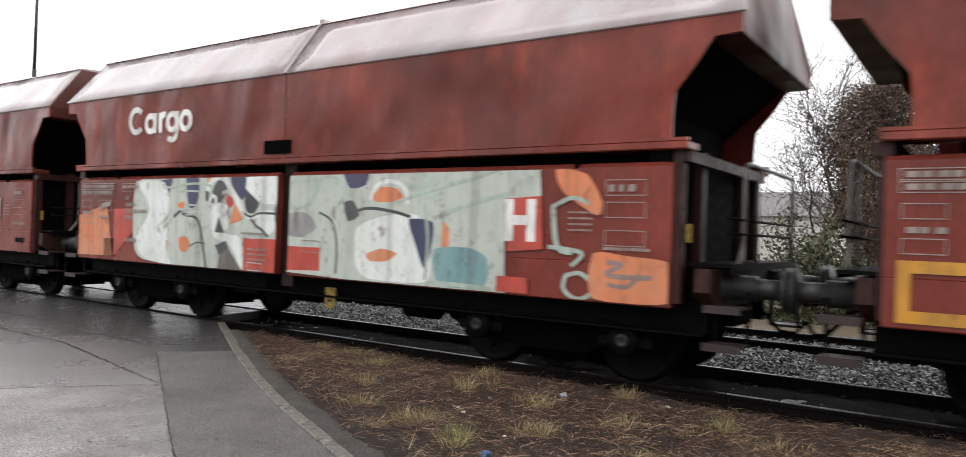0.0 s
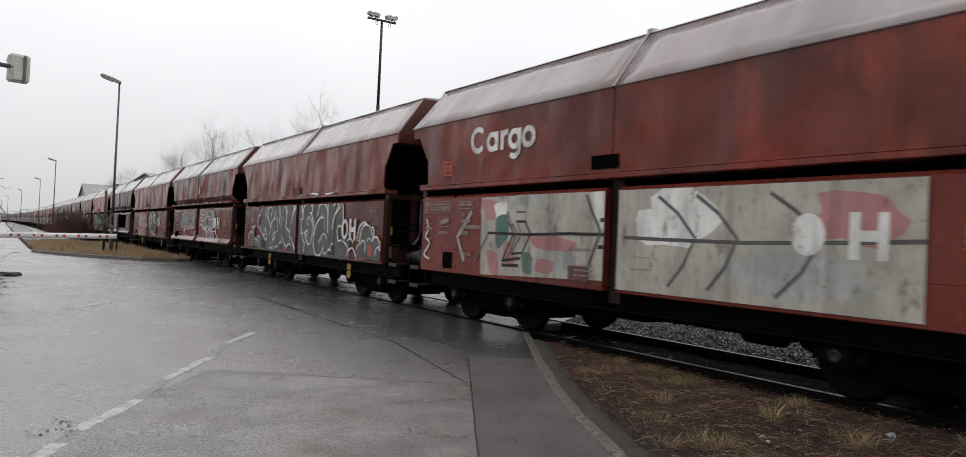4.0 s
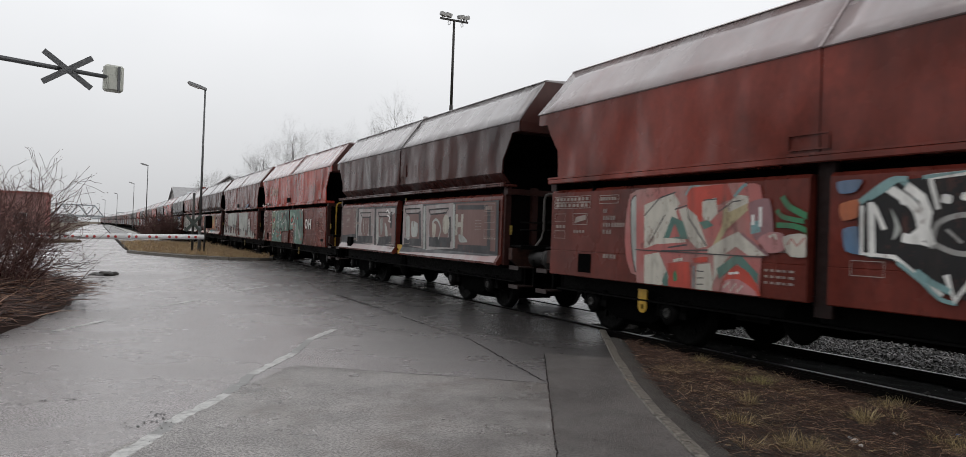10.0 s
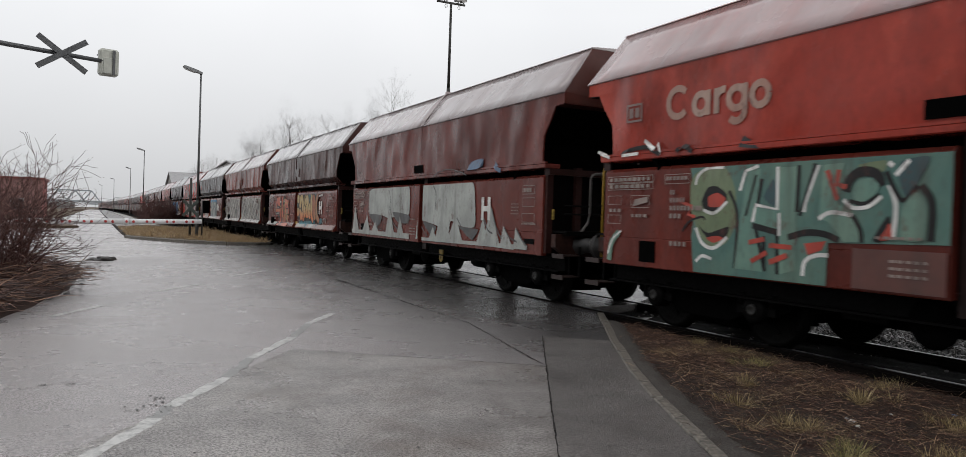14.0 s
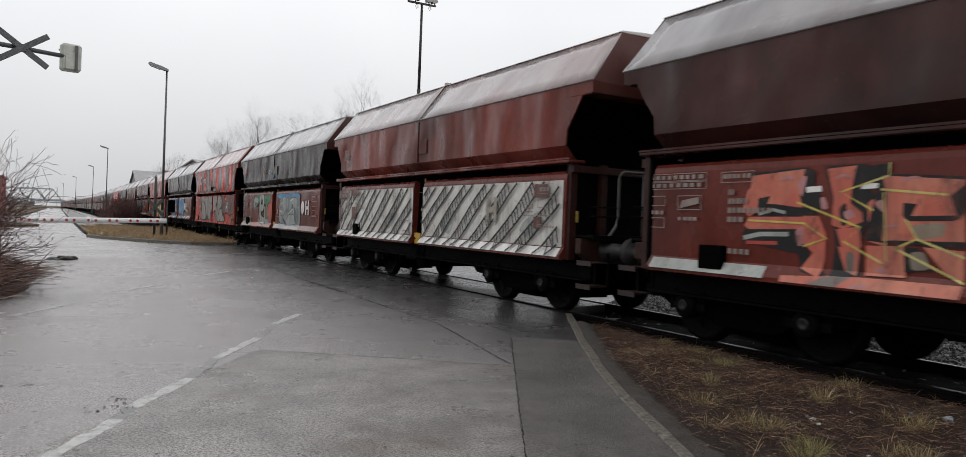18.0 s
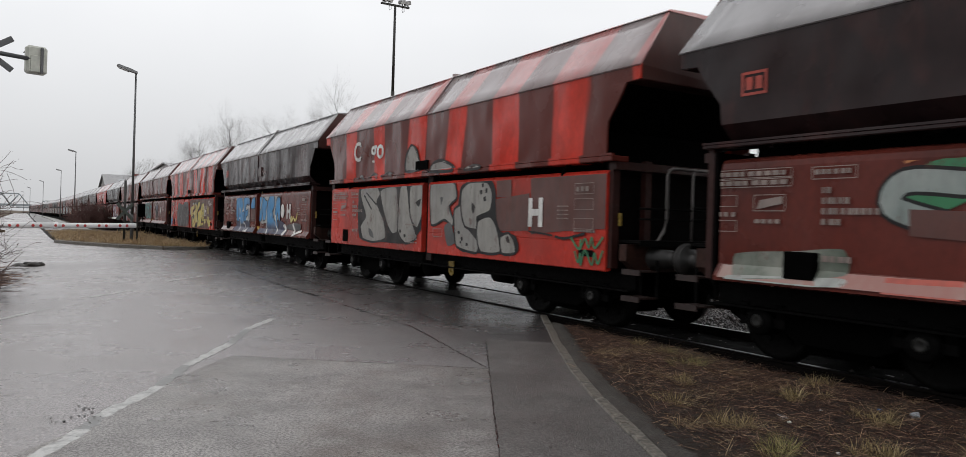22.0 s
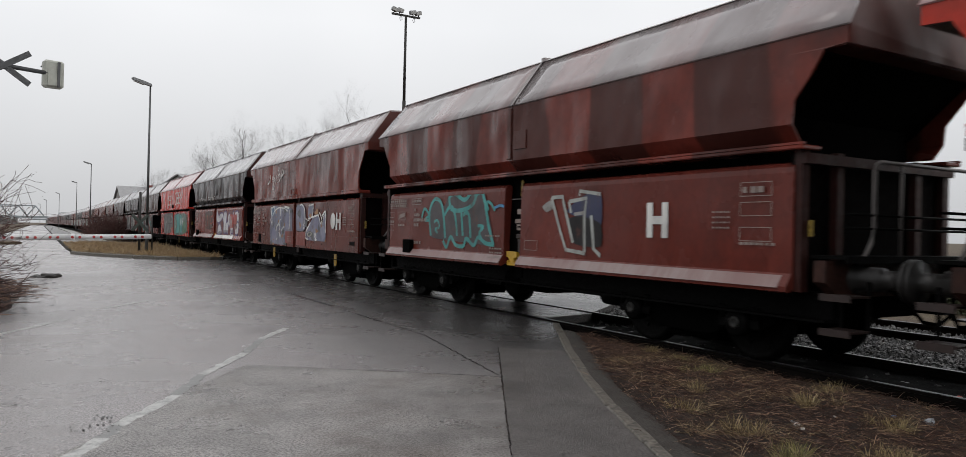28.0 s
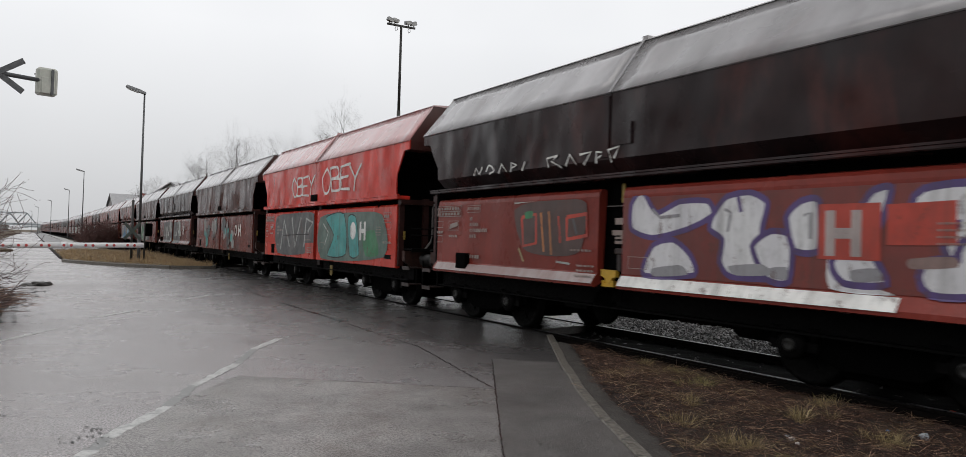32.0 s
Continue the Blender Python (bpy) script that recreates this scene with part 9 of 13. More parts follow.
        s.stroke(((4.85, 1.17), (4.79, 1.31), (4.66, 1.41), (4.46, 1.4), (4.43, 1.5), (4.32, 1.57), (4.16, 1.59)), 0.038, WHT)
        s.stroke(((4.54, 1.32), (4.46, 1.37), (4.36, 1.38)), 0.032, WHT)
        s.patch(((3.78, 1.54), (3.88, 1.67), (3.88, 1.77), (3.83, 1.87), (3.71, 1.93), (3.58, 1.93), (3.64, 1.76)), DGR)
        s.stroke(((3.78, 1.54), (3.86, 1.64), (3.9, 1.77), (3.83, 1.88), (3.7, 1.94), (3.56, 1.94)), 0.038, WHT)
        s.stroke(((3.59, 1.63), (3.66, 1.51)), 0.034, WHT, 1)
        s.patch(((4.2, 0.97), (4.19, 1.14), (4.08, 1.2), (3.94, 1.13), (3.87, 1.25), (3.71, 1.29), (3.59, 1.27), (3.67, 1.11), (3.58, 0.96)), DGR)
        s.stroke(((4.21, 1.14), (4.13, 1.2), (4.02, 1.21), (3.9, 1.12), (4, 1.08)), 0.038, WHT)
        s.stroke(((3.9, 1.12), (3.87, 1.24), (3.74, 1.3), (3.64, 1.29)), 0.038, WHT)
        s.stroke(((3.55, 1.3), (3.68, 1.11), (3.6, 0.96)), 0.038, WHT, 1)
        s.patch(((3.38, 1.13), (3.3, 1.17), (3.14, 1.17), (3.02, 1.09), (2.97, 0.98), (3.14, 0.93), (3.33, 0.98)), BLK)
        s.patch(((-4.18, 1.1), (-4.2, 1.41), (-4.3, 1.61), (-4.52, 1.69), (-4.76, 1.63), (-4.9, 1.4), (-5.05, 1.44), (-5.23, 1.34), (-5.31, 1.36), (-5.5, 1.36), (-5.48, 0.94), (-4.28, 0.97)), DGR)
        s.stroke(((-4.17, 1.3), (-4.22, 1.5), (-4.34, 1.65), (-4.54, 1.69), (-4.77, 1.61), (-4.9, 1.38)), 0.042, WHT)
        s.stroke(((-4.85, 1.33), (-4.96, 1.42), (-5.11, 1.42), (-5.24, 1.31)), 0.042, WHT)
        s.stroke(((-5.23, 1.14), (-5.28, 1.3), (-5.38, 1.37), (-5.51, 1.36)), 0.042, WHT)
        s.stroke(((-5.02, 1.03), (-5.09, 1.18), (-5.23, 1.21), (-5.32, 1.11)), 0.036, WHT)
        s.stroke(((-4.21, 1.25), (-4.37, 1.34), (-4.49, 1.25), (-4.47, 1.08)), 0.036, WHT)
        s.stroke(((-4.58, 1.33), (-4.7, 1.39), (-4.85, 1.33)), 0.05, LGR)
        s.patch(((-4.65, 1.25), (-4.84, 1.24), (-4.84, 1), (-4.65, 1.01)), REDS, False)
        oh(-3.28, True, -3.74, z=1.58, hk=1.1)
    elif i == 5:
        haze_ = streaky((0.15, 0.135, 0.13), (0.115, 0.05, 0.043))
        stencils(s, kind, i)
        s.patch(((3.38, 1.91), (2.56, 2.19), (1.39, 2.03), (0.67, 2.21), (0.62, 1.54), (1.46, 1.38), (3.35, 1.51)), haze_)
        s.patch(((3.19, 1.79), (2.54, 1.99), (2.27, 1.81), (2.52, 1.63), (3.04, 1.63)), TURQH)
        s.patch(((2.15, 2.01), (1.79, 2.05), (1.49, 1.97), (1.58, 1.87), (1.99, 1.89)), DGR)
        s.patch(((1.58, 1.78), (1.29, 1.86), (1.24, 1.68), (1.47, 1.62)), NAVY)
        s.patch(((1.78, 1.76), (1.64, 1.83), (1.61, 1.62), (1.75, 1.59)), REDS)
        s.patch(((1.19, 1.88), (0.65, 1.97), (0.62, 1.7), (1.09, 1.64)), GRY)
        s.patch(((0.95, 1.86), (0.7, 1.9), (0.7, 1.78), (0.91, 1.74)), TURQH)
        s.stroke(((3.38, 1.96), (2.67, 2.12), (2.51, 2.24), (2.01, 2.22), (1.3, 2.03), (0.93, 2.17), (0.67, 2.25)), 0.041, WHT, 1)
        s.stroke(((3.38, 1.96), (3.4, 1.51), (2.97, 1.36), (2.51, 1.32)), 0.041, WHT, 1)
        s.stroke(((0.63, 2.16), (0.19, 1.87)), 0.036, WHT, 1)
        s.stroke(((0.64, 2.05), (0.19, 1.85)), 0.036, WHT, 1)
        s.stroke(((2.29, 2.21), (2.23, 1.5)), 0.036, WHT, 1)
        s.stroke(((1.39, 2.03), (1.23, 1.43)), 0.036, WHT, 1)
        s.stroke(((0.93, 2.16), (0.94, 1.52)), 0.036, WHT, 1)
        s.stroke(((2.6, 2.15), (2.18, 1.76)), 0.026, WHT, 1)
        s.stroke(((1.9, 2.04), (1.58, 1.76)), 0.026, WHT, 1)
        s.stroke(((2.74, 1.33), (2.56, 1.51), (2.33, 1.34), (2.07, 1.46), (1.86, 1.35), (1.56, 1.52), (1.36, 1.37), (1.18, 1.52), (0.89, 1.43), (0.63, 1.56)), 0.052, WHT)
        s.stroke(((2.62, 1.36), (2.38, 1.12), (2.26, 0.95), (1.84, 1.01), (1.34, 0.99)), 0.036, WHT)
        s.stroke(((1.26, 1.37), (0.97, 1.07)), 0.036, WHT)
        s.stroke(((0.71, 1.33), (0.7, 1.18), (0.54, 1.31), (0.5, 1.17), (0.34, 1.34), (0.17, 1.22)), 0.031, WHT, 1)
        s.patch(((-0.33, 2.01), (-1.01, 2.23), (-1.59, 2.04), (-1.94, 2.21), (-2.58, 2.06), (-2.94, 1.54), (-2.19, 1.43), (-0.35, 1.55)), haze_)
        s.patch(((-1.12, 1.29), (-1.62, 1.31), (-2.19, 1.31), (-2.56, 1.31), (-2.86, 1.16), (-2.61, 1.07), (-1.63, 1.11), (-1.06, 1.11)), haze_)
        s.patch(((-1.54, 1.8), (-1.74, 1.84), (-1.77, 1.64), (-1.58, 1.61)), NAVY)
        s.patch(((-1.83, 2.04), (-2.33, 2.03), (-2.38, 1.91), (-1.89, 1.9)), DGR)
        s.patch(((-1.3, 1.78), (-1.43, 1.8), (-1.44, 1.64), (-1.32, 1.64)), ORNG)
        s.patch(((-2.64, 1.9), (-2.84, 1.83), (-2.94, 1.57), (-2.65, 1.57)), BLUEH)
        s.stroke(((-0.31, 2.04), (-1.01, 2.26), (-1.59, 2.07), (-1.94, 2.22), (-2.63, 2.08), (-3.08, 1.34)), 0.052, WHT, 1)
        s.stroke(((-2.66, 2.05), (-2.95, 1.57), (-3.17, 1.26), (-3.47, 1.01), (-3.44, 0.96), (-3, 1.01)), 0.052, WHT, 1)
        s.stroke(((-0.35, 1.55), (-0.7, 1.59), (-0.91, 1.46), (-1.24, 1.51), (-1.43, 1.39), (-1.61, 1.53), (-1.85, 1.46), (-2.13, 1.41), (-2.29, 1.53), (-2.55, 1.42), (-2.7, 1.53), (-2.98, 1.55)), 0.052, WHT)
        s.stroke(((-0.98, 1.49), (-1.18, 1.37), (-1.37, 1.45), (-1.68, 1.29), (-1.97, 1.4), (-2.19, 1.33), (-2.35, 1.41), (-2.61, 1.31), (-2.85, 1.35), (-3.1, 1.31)), 0.052, WHT)
        s.stroke(((-0.54, 1.99), (-1.29, 1.98)), 0.031, WHT, 1)
        s.stroke(((-0.34, 1.86), (-0.76, 1.86)), 0.031, WHT, 1)
        s.stroke(((-0.96, 1.84), (-1.4, 1.83)), 0.031, WHT, 1)
        s.stroke(((-0.55, 1.75), (-1.23, 1.73)), 0.031, WHT, 1)
        s.stroke(((-1.43, 1.93), (-2.17, 1.9)), 0.031, WHT, 1)
        s.stroke(((-1.84, 1.8), (-2.49, 1.78)), 0.031, WHT, 1)
        s.stroke(((-1.42, 2.13), (-1.47, 1.51)), 0.031, WHT, 1)
        s.stroke(((-2.52, 2.06), (-2.5, 1.54)), 0.036, WHT, 1)
        s.stroke(((-2.61, 2.05), (-2.76, 1.55)), 0.036, WHT, 1)
        s.stroke(((-2.77, 1.93), (-2.6, 1.56)), 0.036, WHT, 1)
        s.stroke(((-0.37, 1.06), (-0.72, 1.01), (-0.99, 1.08), (-1.11, 1.34), (-1.43, 1.38), (-1.68, 1.16), (-1.77, 1.07), (-2.05, 1), (-2.35, 1.08), (-2.4, 1.3), (-2.61, 1.35), (-2.85, 1.17), (-2.96, 1.02)), 0.047, WHT)
        dim = spray((0.27, 0.25, 0.08))
        s.stroke(((-4.38, 1.72), (-4.36, 2.08), (-4.55, 2.06), (-4.58, 1.93), (-4.38, 1.90)), 0.024, dim, 1)
        s.stroke(((-4.68, 1.70), (-4.66, 2.08), (-4.88, 2.07)), 0.024, dim, 1)
        s.stroke(((-4.67, 1.91), (-4.82, 1.91)), 0.024, dim, 1)
        s.stroke(((-5.16, 2.04), (-5.02, 2.09), (-4.95, 1.90), (-5.03, 1.73), (-5.17, 1.76), (-5.17, 1.90), (-5.08, 1.90)), 0.024, dim, 1)
        s.rect(5.2, 0.34, 0.94, 1.07, streaky((0.36, 0.33, 0.32), (0.16, 0.06, 0.05)))
        s.rect(0.0, -3.9, 0.94, 1.07, streaky((0.32, 0.29, 0.28), (0.16, 0.06, 0.05)))
        oh(-2.95, True, -3.45, solid=True)
    elif i == 6:
        stencils(s, kind, i)
        s.patch(((3.35, 2.12), (2.24, 2.21), (1.42, 2.16), (0.95, 2.15), (0.92, 1.56), (1.19, 0.96), (3.27, 0.99)), PINKR)
        s.patch(((3.32, 2.03), (2.91, 2.12), (2.54, 2.08), (2.58, 1.34), (2.34, 1.03), (3.17, 1.02)), LGR, True, BLK, 0.02)
        s.patch(((3.15, 2.04), (2.77, 2.06), (2.75, 1.86), (3.08, 1.83)), TURQH)
        s.patch(((2.45, 2.06), (2.19, 2.07), (1.77, 1.36), (2.05, 1.33), (2.2, 1.59), (2.37, 1.54), (2.44, 1.3), (2.77, 1.36)), CREAM, True, BLK, 0.022)
        s.patch(((2.73, 1.25), (2.18, 1.27), (2.21, 1.05), (2.65, 1.09)), REDS)
        s.stroke(((2.58, 1.29), (1.37, 1.39)), 0.03, CREAM, 1)
        bone = spray((0.55, 0.52, 0.45), (0.47, 0.44, 0.38))
        ink = spray((0.04, 0.038, 0.04), (0.07, 0.065, 0.065))
        straw_ = spray((0.44, 0.36, 0.19), (0.50, 0.44, 0.30))
        lilac = spray((0.26, 0.13, 0.14), (0.20, 0.10, 0.11))
        s.patch(((3.21, 2.18), (2.2, 2.19), (1.19, 2.2), (1.1, 1.97), (0.99, 1.43), (0.9, 1.34), (0.91, 0.86), (3.14, 0.81)), PINKR, False)
        s.patch(((2.17, 2.16), (1.46, 2.2), (1.36, 2.01), (1.86, 1.86), (1.91, 1.61), (2.13, 1.82)), REDS, False)
        s.stroke(((2.19, 2.07), (2.09, 2.19), (1.94, 2.19)), 0.03, TURQH)
        s.patch(((3.02, 1.96), (2.43, 2.12), (2.29, 1.97), (2.62, 1.45), (2.99, 1.35)), bone, False)
        s.patch(((2.31, 1.89), (2.16, 1.92), (1.97, 1.8), (1.76, 1.42), (1.95, 1.38), (2.14, 1.52)), bone, False)
        s.patch(((2.68, 1.63), (2.55, 1.82), (2.36, 1.86), (2.16, 1.46), (2.7, 1.42)), bone, False)
        s.patch(((2.59, 1.51), (2.44, 1.8), (2.22, 1.73), (2.11, 1.5)), TEAL, False)
        s.patch(((2.48, 1.51), (2.38, 1.7), (2.27, 1.53)), PINKR, False)
        s.stroke(((3.01, 1.81), (2.7, 2.05), (2.38, 2.12)), 0.02, ink, 1)
        s.stroke(((2.39, 1.89), (2.16, 1.94), (2.12, 1.78), (1.78, 1.42)), 0.02, ink, 1)
        s.stroke(((2.9, 1.41), (2.58, 1.82)), 0.02, ink, 1)
        s.stroke(((2.5, 1.38), (2.13, 1.43)), 0.022, ink, 1)
        s.stroke(((2.64, 1.33), (1.75, 1.37)), 0.022, ink, 1)
        s.patch(((1.88, 1.98), (1.64, 2.03), (1.61, 1.83), (1.77, 1.7), (1.87, 1.8)), bone, False)
        s.stroke(((1.86, 2), (1.62, 2.01)), 0.016, ink, 1)
        s.patch(((1.92, 1.72), (1.77, 1.75), (1.67, 1.68), (1.84, 1.63)), TEAL, False)
        s.patch(((1.51, 1.88), (1.23, 2.03), (1.12, 2), (1.14, 1.85), (1.44, 1.64), (1.61, 1.42), (1.68, 1.42), (1.53, 1.67)), straw_, False)
        s.patch(((1.47, 1.94), (1.28, 2.05), (1.12, 2.03), (1.12, 1.95), (1.42, 1.84)), bone, False)
        s.stroke(((1.59, 1.85), (1.36, 1.97), (1.23, 1.98)), 0.016, ink, 1)
        s.stroke(((1.47, 1.81), (1.12, 1.87)), 0.03, straw_, 1)
        s.stroke(((1.34, 2.03), (1.22, 2.14), (1.15, 2.17)), 0.04, TURQH)
        s.patch(((1.75, 1.39), (1.52, 1.51), (1.26, 1.61), (1.08, 1.49), (0.8, 1.34), (1.09, 1.33), (1.29, 1.43), (1.51, 1.31), (1.75, 1.32)), bone, False)
        s.stroke(((1.21, 1.59), (0.8, 1.34)), 0.035, lilac, 1)
        s.patch(((1.65, 1.31), (1.38, 1.34), (1.57, 1.09), (1.64, 0.98)), bone, False)
        s.patch(((1.59, 1.15), (1.31, 1.32), (1.18, 1.31), (0.93, 1.12), (0.94, 1), (1.26, 1.23), (1.55, 1.02)), TEAL, False)
        s.patch(((1.49, 0.82), (1.5, 0.99), (1.3, 1.2), (1.08, 1.13), (0.93, 0.96), (0.92, 0.84)), REDS)
        s.patch(((1.49, 0.82), (1.45, 1.01), (1.23, 1.04), (0.97, 0.92), (0.98, 0.83)), PINK)
        s.stroke(((1.39, 1.1), (1.23, 1.12)), 0.03, WHT)
        s.stroke(((1.47, 0.92), (1.38, 1), (1.36, 0.89), (1.27, 0.99), (1.25, 0.89), (1.16, 0.97)), 0.025, bone, 1)
        s.patch(((2.98, 1.26), (2.67, 1.31), (2.54, 1.12), (2.45, 0.98), (2.61, 0.81), (2.96, 0.84)), bone, False)
        s.patch(((2.59, 0.92), (2.49, 1.07), (2.47, 0.82)), TEAL)
        s.patch(((2.49, 1.17), (2.07, 1.21), (2.03, 0.86), (2.45, 0.84)), REDS, False)
        s.stroke(((2.38, 1.21), (2.2, 1.24)), 0.04, bone, 1)
        s.patch(((2.02, 1.26), (1.75, 1.29), (1.75, 1.22), (1.99, 1.2)), REDS, False)
        s.patch(((1.94, 1.18), (1.7, 1.21), (1.64, 0.98), (1.66, 0.87), (1.95, 0.86)), bone, False)
        s.stroke(((1.94, 1.1), (1.81, 1.1)), 0.014, ink, 1)
        s.stroke(((1.93, 1.01), (1.81, 1.02)), 0.014, ink, 1)
        s.stroke(((1.93, 0.93), (1.81, 0.94)), 0.014, ink, 1)
        s.stroke(((1.99, 1.16), (1.98, 0.88)), 0.025, TURQH, 1)
        s.patch(((2.37, 1.04), (2.32, 1.08), (2.29, 0.96), (2.36, 0.94)), GRN)
        s.patch(((1.1, 1.95), (0.81, 1.99), (0.74, 1.73), (0.75, 1.55), (0.99, 1.52), (1.07, 1.73)), lilac)
        s.patch(((1.07, 1.72), (0.92, 1.75), (0.92, 1.61), (1.06, 1.58)), TURQH, False)
        s.stroke(((1.04, 1.81), (1.03, 1.69)), 0.04, WHT, 1)
        s.stroke(((0.93, 1.9), (0.92, 1.67)), 0.045, WHT, 1)
        s.patch(((0.95, 1.52), (0.79, 1.61), (0.59, 1.59), (0.57, 1.41), (0.8, 1.37)), PINK)
        s.patch(((0.59, 1.56), (0.38, 1.6), (0.24, 1.56), (0.23, 1.36), (0.47, 1.34), (0.57, 1.44)), bone)
        s.stroke(((0.53, 1.47), (0.48, 1.54), (0.4, 1.46), (0.31, 1.55), (0.25, 1.45)), 0.025, PINKR, 1)
        s.stroke(((0.79, 1.55), (0.71, 1.58), (0.69, 1.52)), 0.03, bone)
        s.stroke(((3.17, 1.33), (0.86, 1.32)), 0.014, ink, 1)
        s.stroke(((0.62, 2.01), (0.53, 1.9), (0.38, 1.83), (0.27, 1.78)), 0.07, GRN)
        s.stroke(((0.69, 1.86), (0.59, 1.78), (0.32, 1.73)), 0.055, GRN)
        s.stroke(((0.69, 1.69), (0.46, 1.68), (0.29, 1.63), (0.24, 1.54)), 0.06, GRN)
        s.patch(((-0.08, 2.14), (-0.36, 2.15), (-0.29, 2.03), (-0.11, 2.02)), BLUEH)
        s.patch(((-0.12, 1.91), (-0.41, 1.96), (-0.36, 1.79), (-0.15, 1.74)), ORNGD)
        s.patch(((-0.16, 1.65), (-0.37, 1.67), (-0.41, 1.41), (-0.2, 1.43)), BLUEH)
        s.patch(((-0.35, 1.96), (-0.86, 2.13), (-1.74, 2.16), (-2.55, 2.1), (-2.59, 0.96), (-1.79, 0.98), (-1.17, 1.09), (-0.76, 1.34), (-0.38, 1.41)), BLK)
        s.stroke(((-0.34, 1.92), (-0.72, 2.14), (-0.95, 1.95)), 0.06, TURQH)
        s.stroke(((-0.37, 1.89), (-0.38, 1.41), (-0.73, 1.39), (-1.2, 1.06)), 0.045, WHT, 1)
        s.stroke(((-0.64, 2.06), (-0.93, 1.85), (-0.98, 1.58), (-0.8, 1.58)), 0.09, WHT)
        s.stroke(((-0.5, 1.89), (-0.62, 1.65)), 0.05, WHT, 1)
        s.stroke(((-1.04, 2.14), (-1.62, 2.18), (-1.64, 1.74)), 0.055, WHT, 1)
        s.stroke(((-0.99, 2.14), (-1.6, 2.22)), 0.04, TURQH, 1)
        s.stroke(((-1.06, 2.12), (-1.14, 1.84)), 0.045, WHT, 1)
        s.patch(((-1.16, 1.91), (-1.18, 1.98), (-1.26, 1.96), (-1.25, 1.89)), WHT)
        s.patch(((-1.34, 1.93), (-1.36, 1.99), (-1.44, 1.97), (-1.41, 1.91)), WHT)
        s.stroke(((-1.09, 1.48), (-1.14, 1.71), (-1.4, 1.79), (-1.54, 1.67), (-1.53, 1.47), (-1.31, 1.45), (-1.1, 1.53)), 0.05, GRY)
        s.stroke(((-1.22, 1.66), (-1.36, 1.54)), 0.03, GRY, 1)
        s.stroke(((-1.74, 1.58), (-1.69, 1.98), (-1.92, 2.09), (-2.1, 1.91), (-2.15, 1.76), (-2, 1.58)), 0.085, WHT)
        s.patch(((-1.79, 1.66), (-1.85, 1.72), (-1.9, 1.64), (-1.84, 1.6)), LGR)
        s.stroke(((-2.3, 2.03), (-2.55, 1.95)), 0.07, WHT, 1)
        s.patch(((-2.39, 1.88), (-2.51, 1.89), (-2.52, 1.78), (-2.4, 1.77)), LGR, False)
        s.stroke(((-2.32, 1.54), (-2.55, 1.63)), 0.06, WHT, 1)
        s.stroke(((-1.95, 1.42), (-2.11, 1.47), (-2.21, 1.21), (-1.94, 1.21), (-2.02, 1.42)), 0.05, WHT, 1)
        s.stroke(((-0.76, 1.34), (-1.01, 1.17), (-1.18, 1.03), (-1.33, 1)), 0.04, TURQH)
        s.stroke(((-1.23, 1.25), (-1.31, 1.02), (-1.48, 1.26), (-1.62, 1), (-1.73, 1.12), (-1.79, 0.98)), 0.06, WHT, 1)
        s.stroke(((-1.79, 1.01), (-2.24, 1), (-2.41, 0.93), (-2.51, 1.11)), 0.06, WHT, 1)
        s.stroke(((-2.33, 1.37), (-2.56, 1.29), (-2.51, 1.45)), 0.05, WHT, 1)
        s.stroke(((-1.56, 1.51), (-1.7, 1.43), (-1.65, 1.63)), 0.05, WHT, 1)
        s.stroke(((-0.44, 1.96), (-0.62, 2.05), (-0.74, 2.14), (-0.84, 2.13)), 0.06, TURQH, 1)
        s.stroke(((-0.83, 2.07), (-0.99, 1.95), (-1.05, 1.81), (-1.03, 1.67), (-1.09, 1.51)), 0.085, WHT, 1)
        s.stroke(((-0.47, 1.92), (-0.5, 1.38)), 0.075, WHT, 1)
        s.patch(((-0.68, 1.86), (-0.76, 1.73), (-0.79, 1.64), (-0.71, 1.55), (-0.73, 1.7)), LGR)
        s.patch(((-0.77, 1.93), (-0.81, 1.97), (-0.87, 1.95), (-0.85, 1.89), (-0.79, 1.89)), WHT)
        s.stroke(((-0.87, 1.57), (-1, 1.69), (-1.07, 1.51), (-0.88, 1.56)), 0.05, WHT, 1)
        s.stroke(((-0.95, 1.27), (-1.1, 1.17), (-1.27, 1.1)), 0.06, TURQH, 1)
        s.blob(-3.0, 2.62, 0.05, 0.09, WHT)
        oh(-2.98, True, -3.52)
    elif i == 7:
        char = spray((0.030, 0.031, 0.036))
        silver, umber = streaky((0.34, 0.325, 0.32), (0.13, 0.06, 0.05)), streaky((0.15, 0.075, 0.065), (0.085, 0.03, 0.024))
        s.rect(5.22, 0.32, 0.94, 1.07, streaky((0.36, 0.34, 0.34), (0.20, 0.11, 0.10)))
        s.rect(0.0, -5.22, 0.94, 1.07, streaky((0.36, 0.34, 0.34), (0.22, 0.07, 0.06)))
        s.patch(((5.76, 2.2), (0.36, 2.18), (0.32, 1.1), (5.67, 0.86)), char, False)
        s.patch(((5.23, 2.12), (3.87, 2.12), (3.83, 1.36), (5.18, 1.3)), umber, False)
        s.patch(((3.54, 2.09), (2.14, 2.09), (2.09, 1.07), (3.56, 1.12)), silver, False)
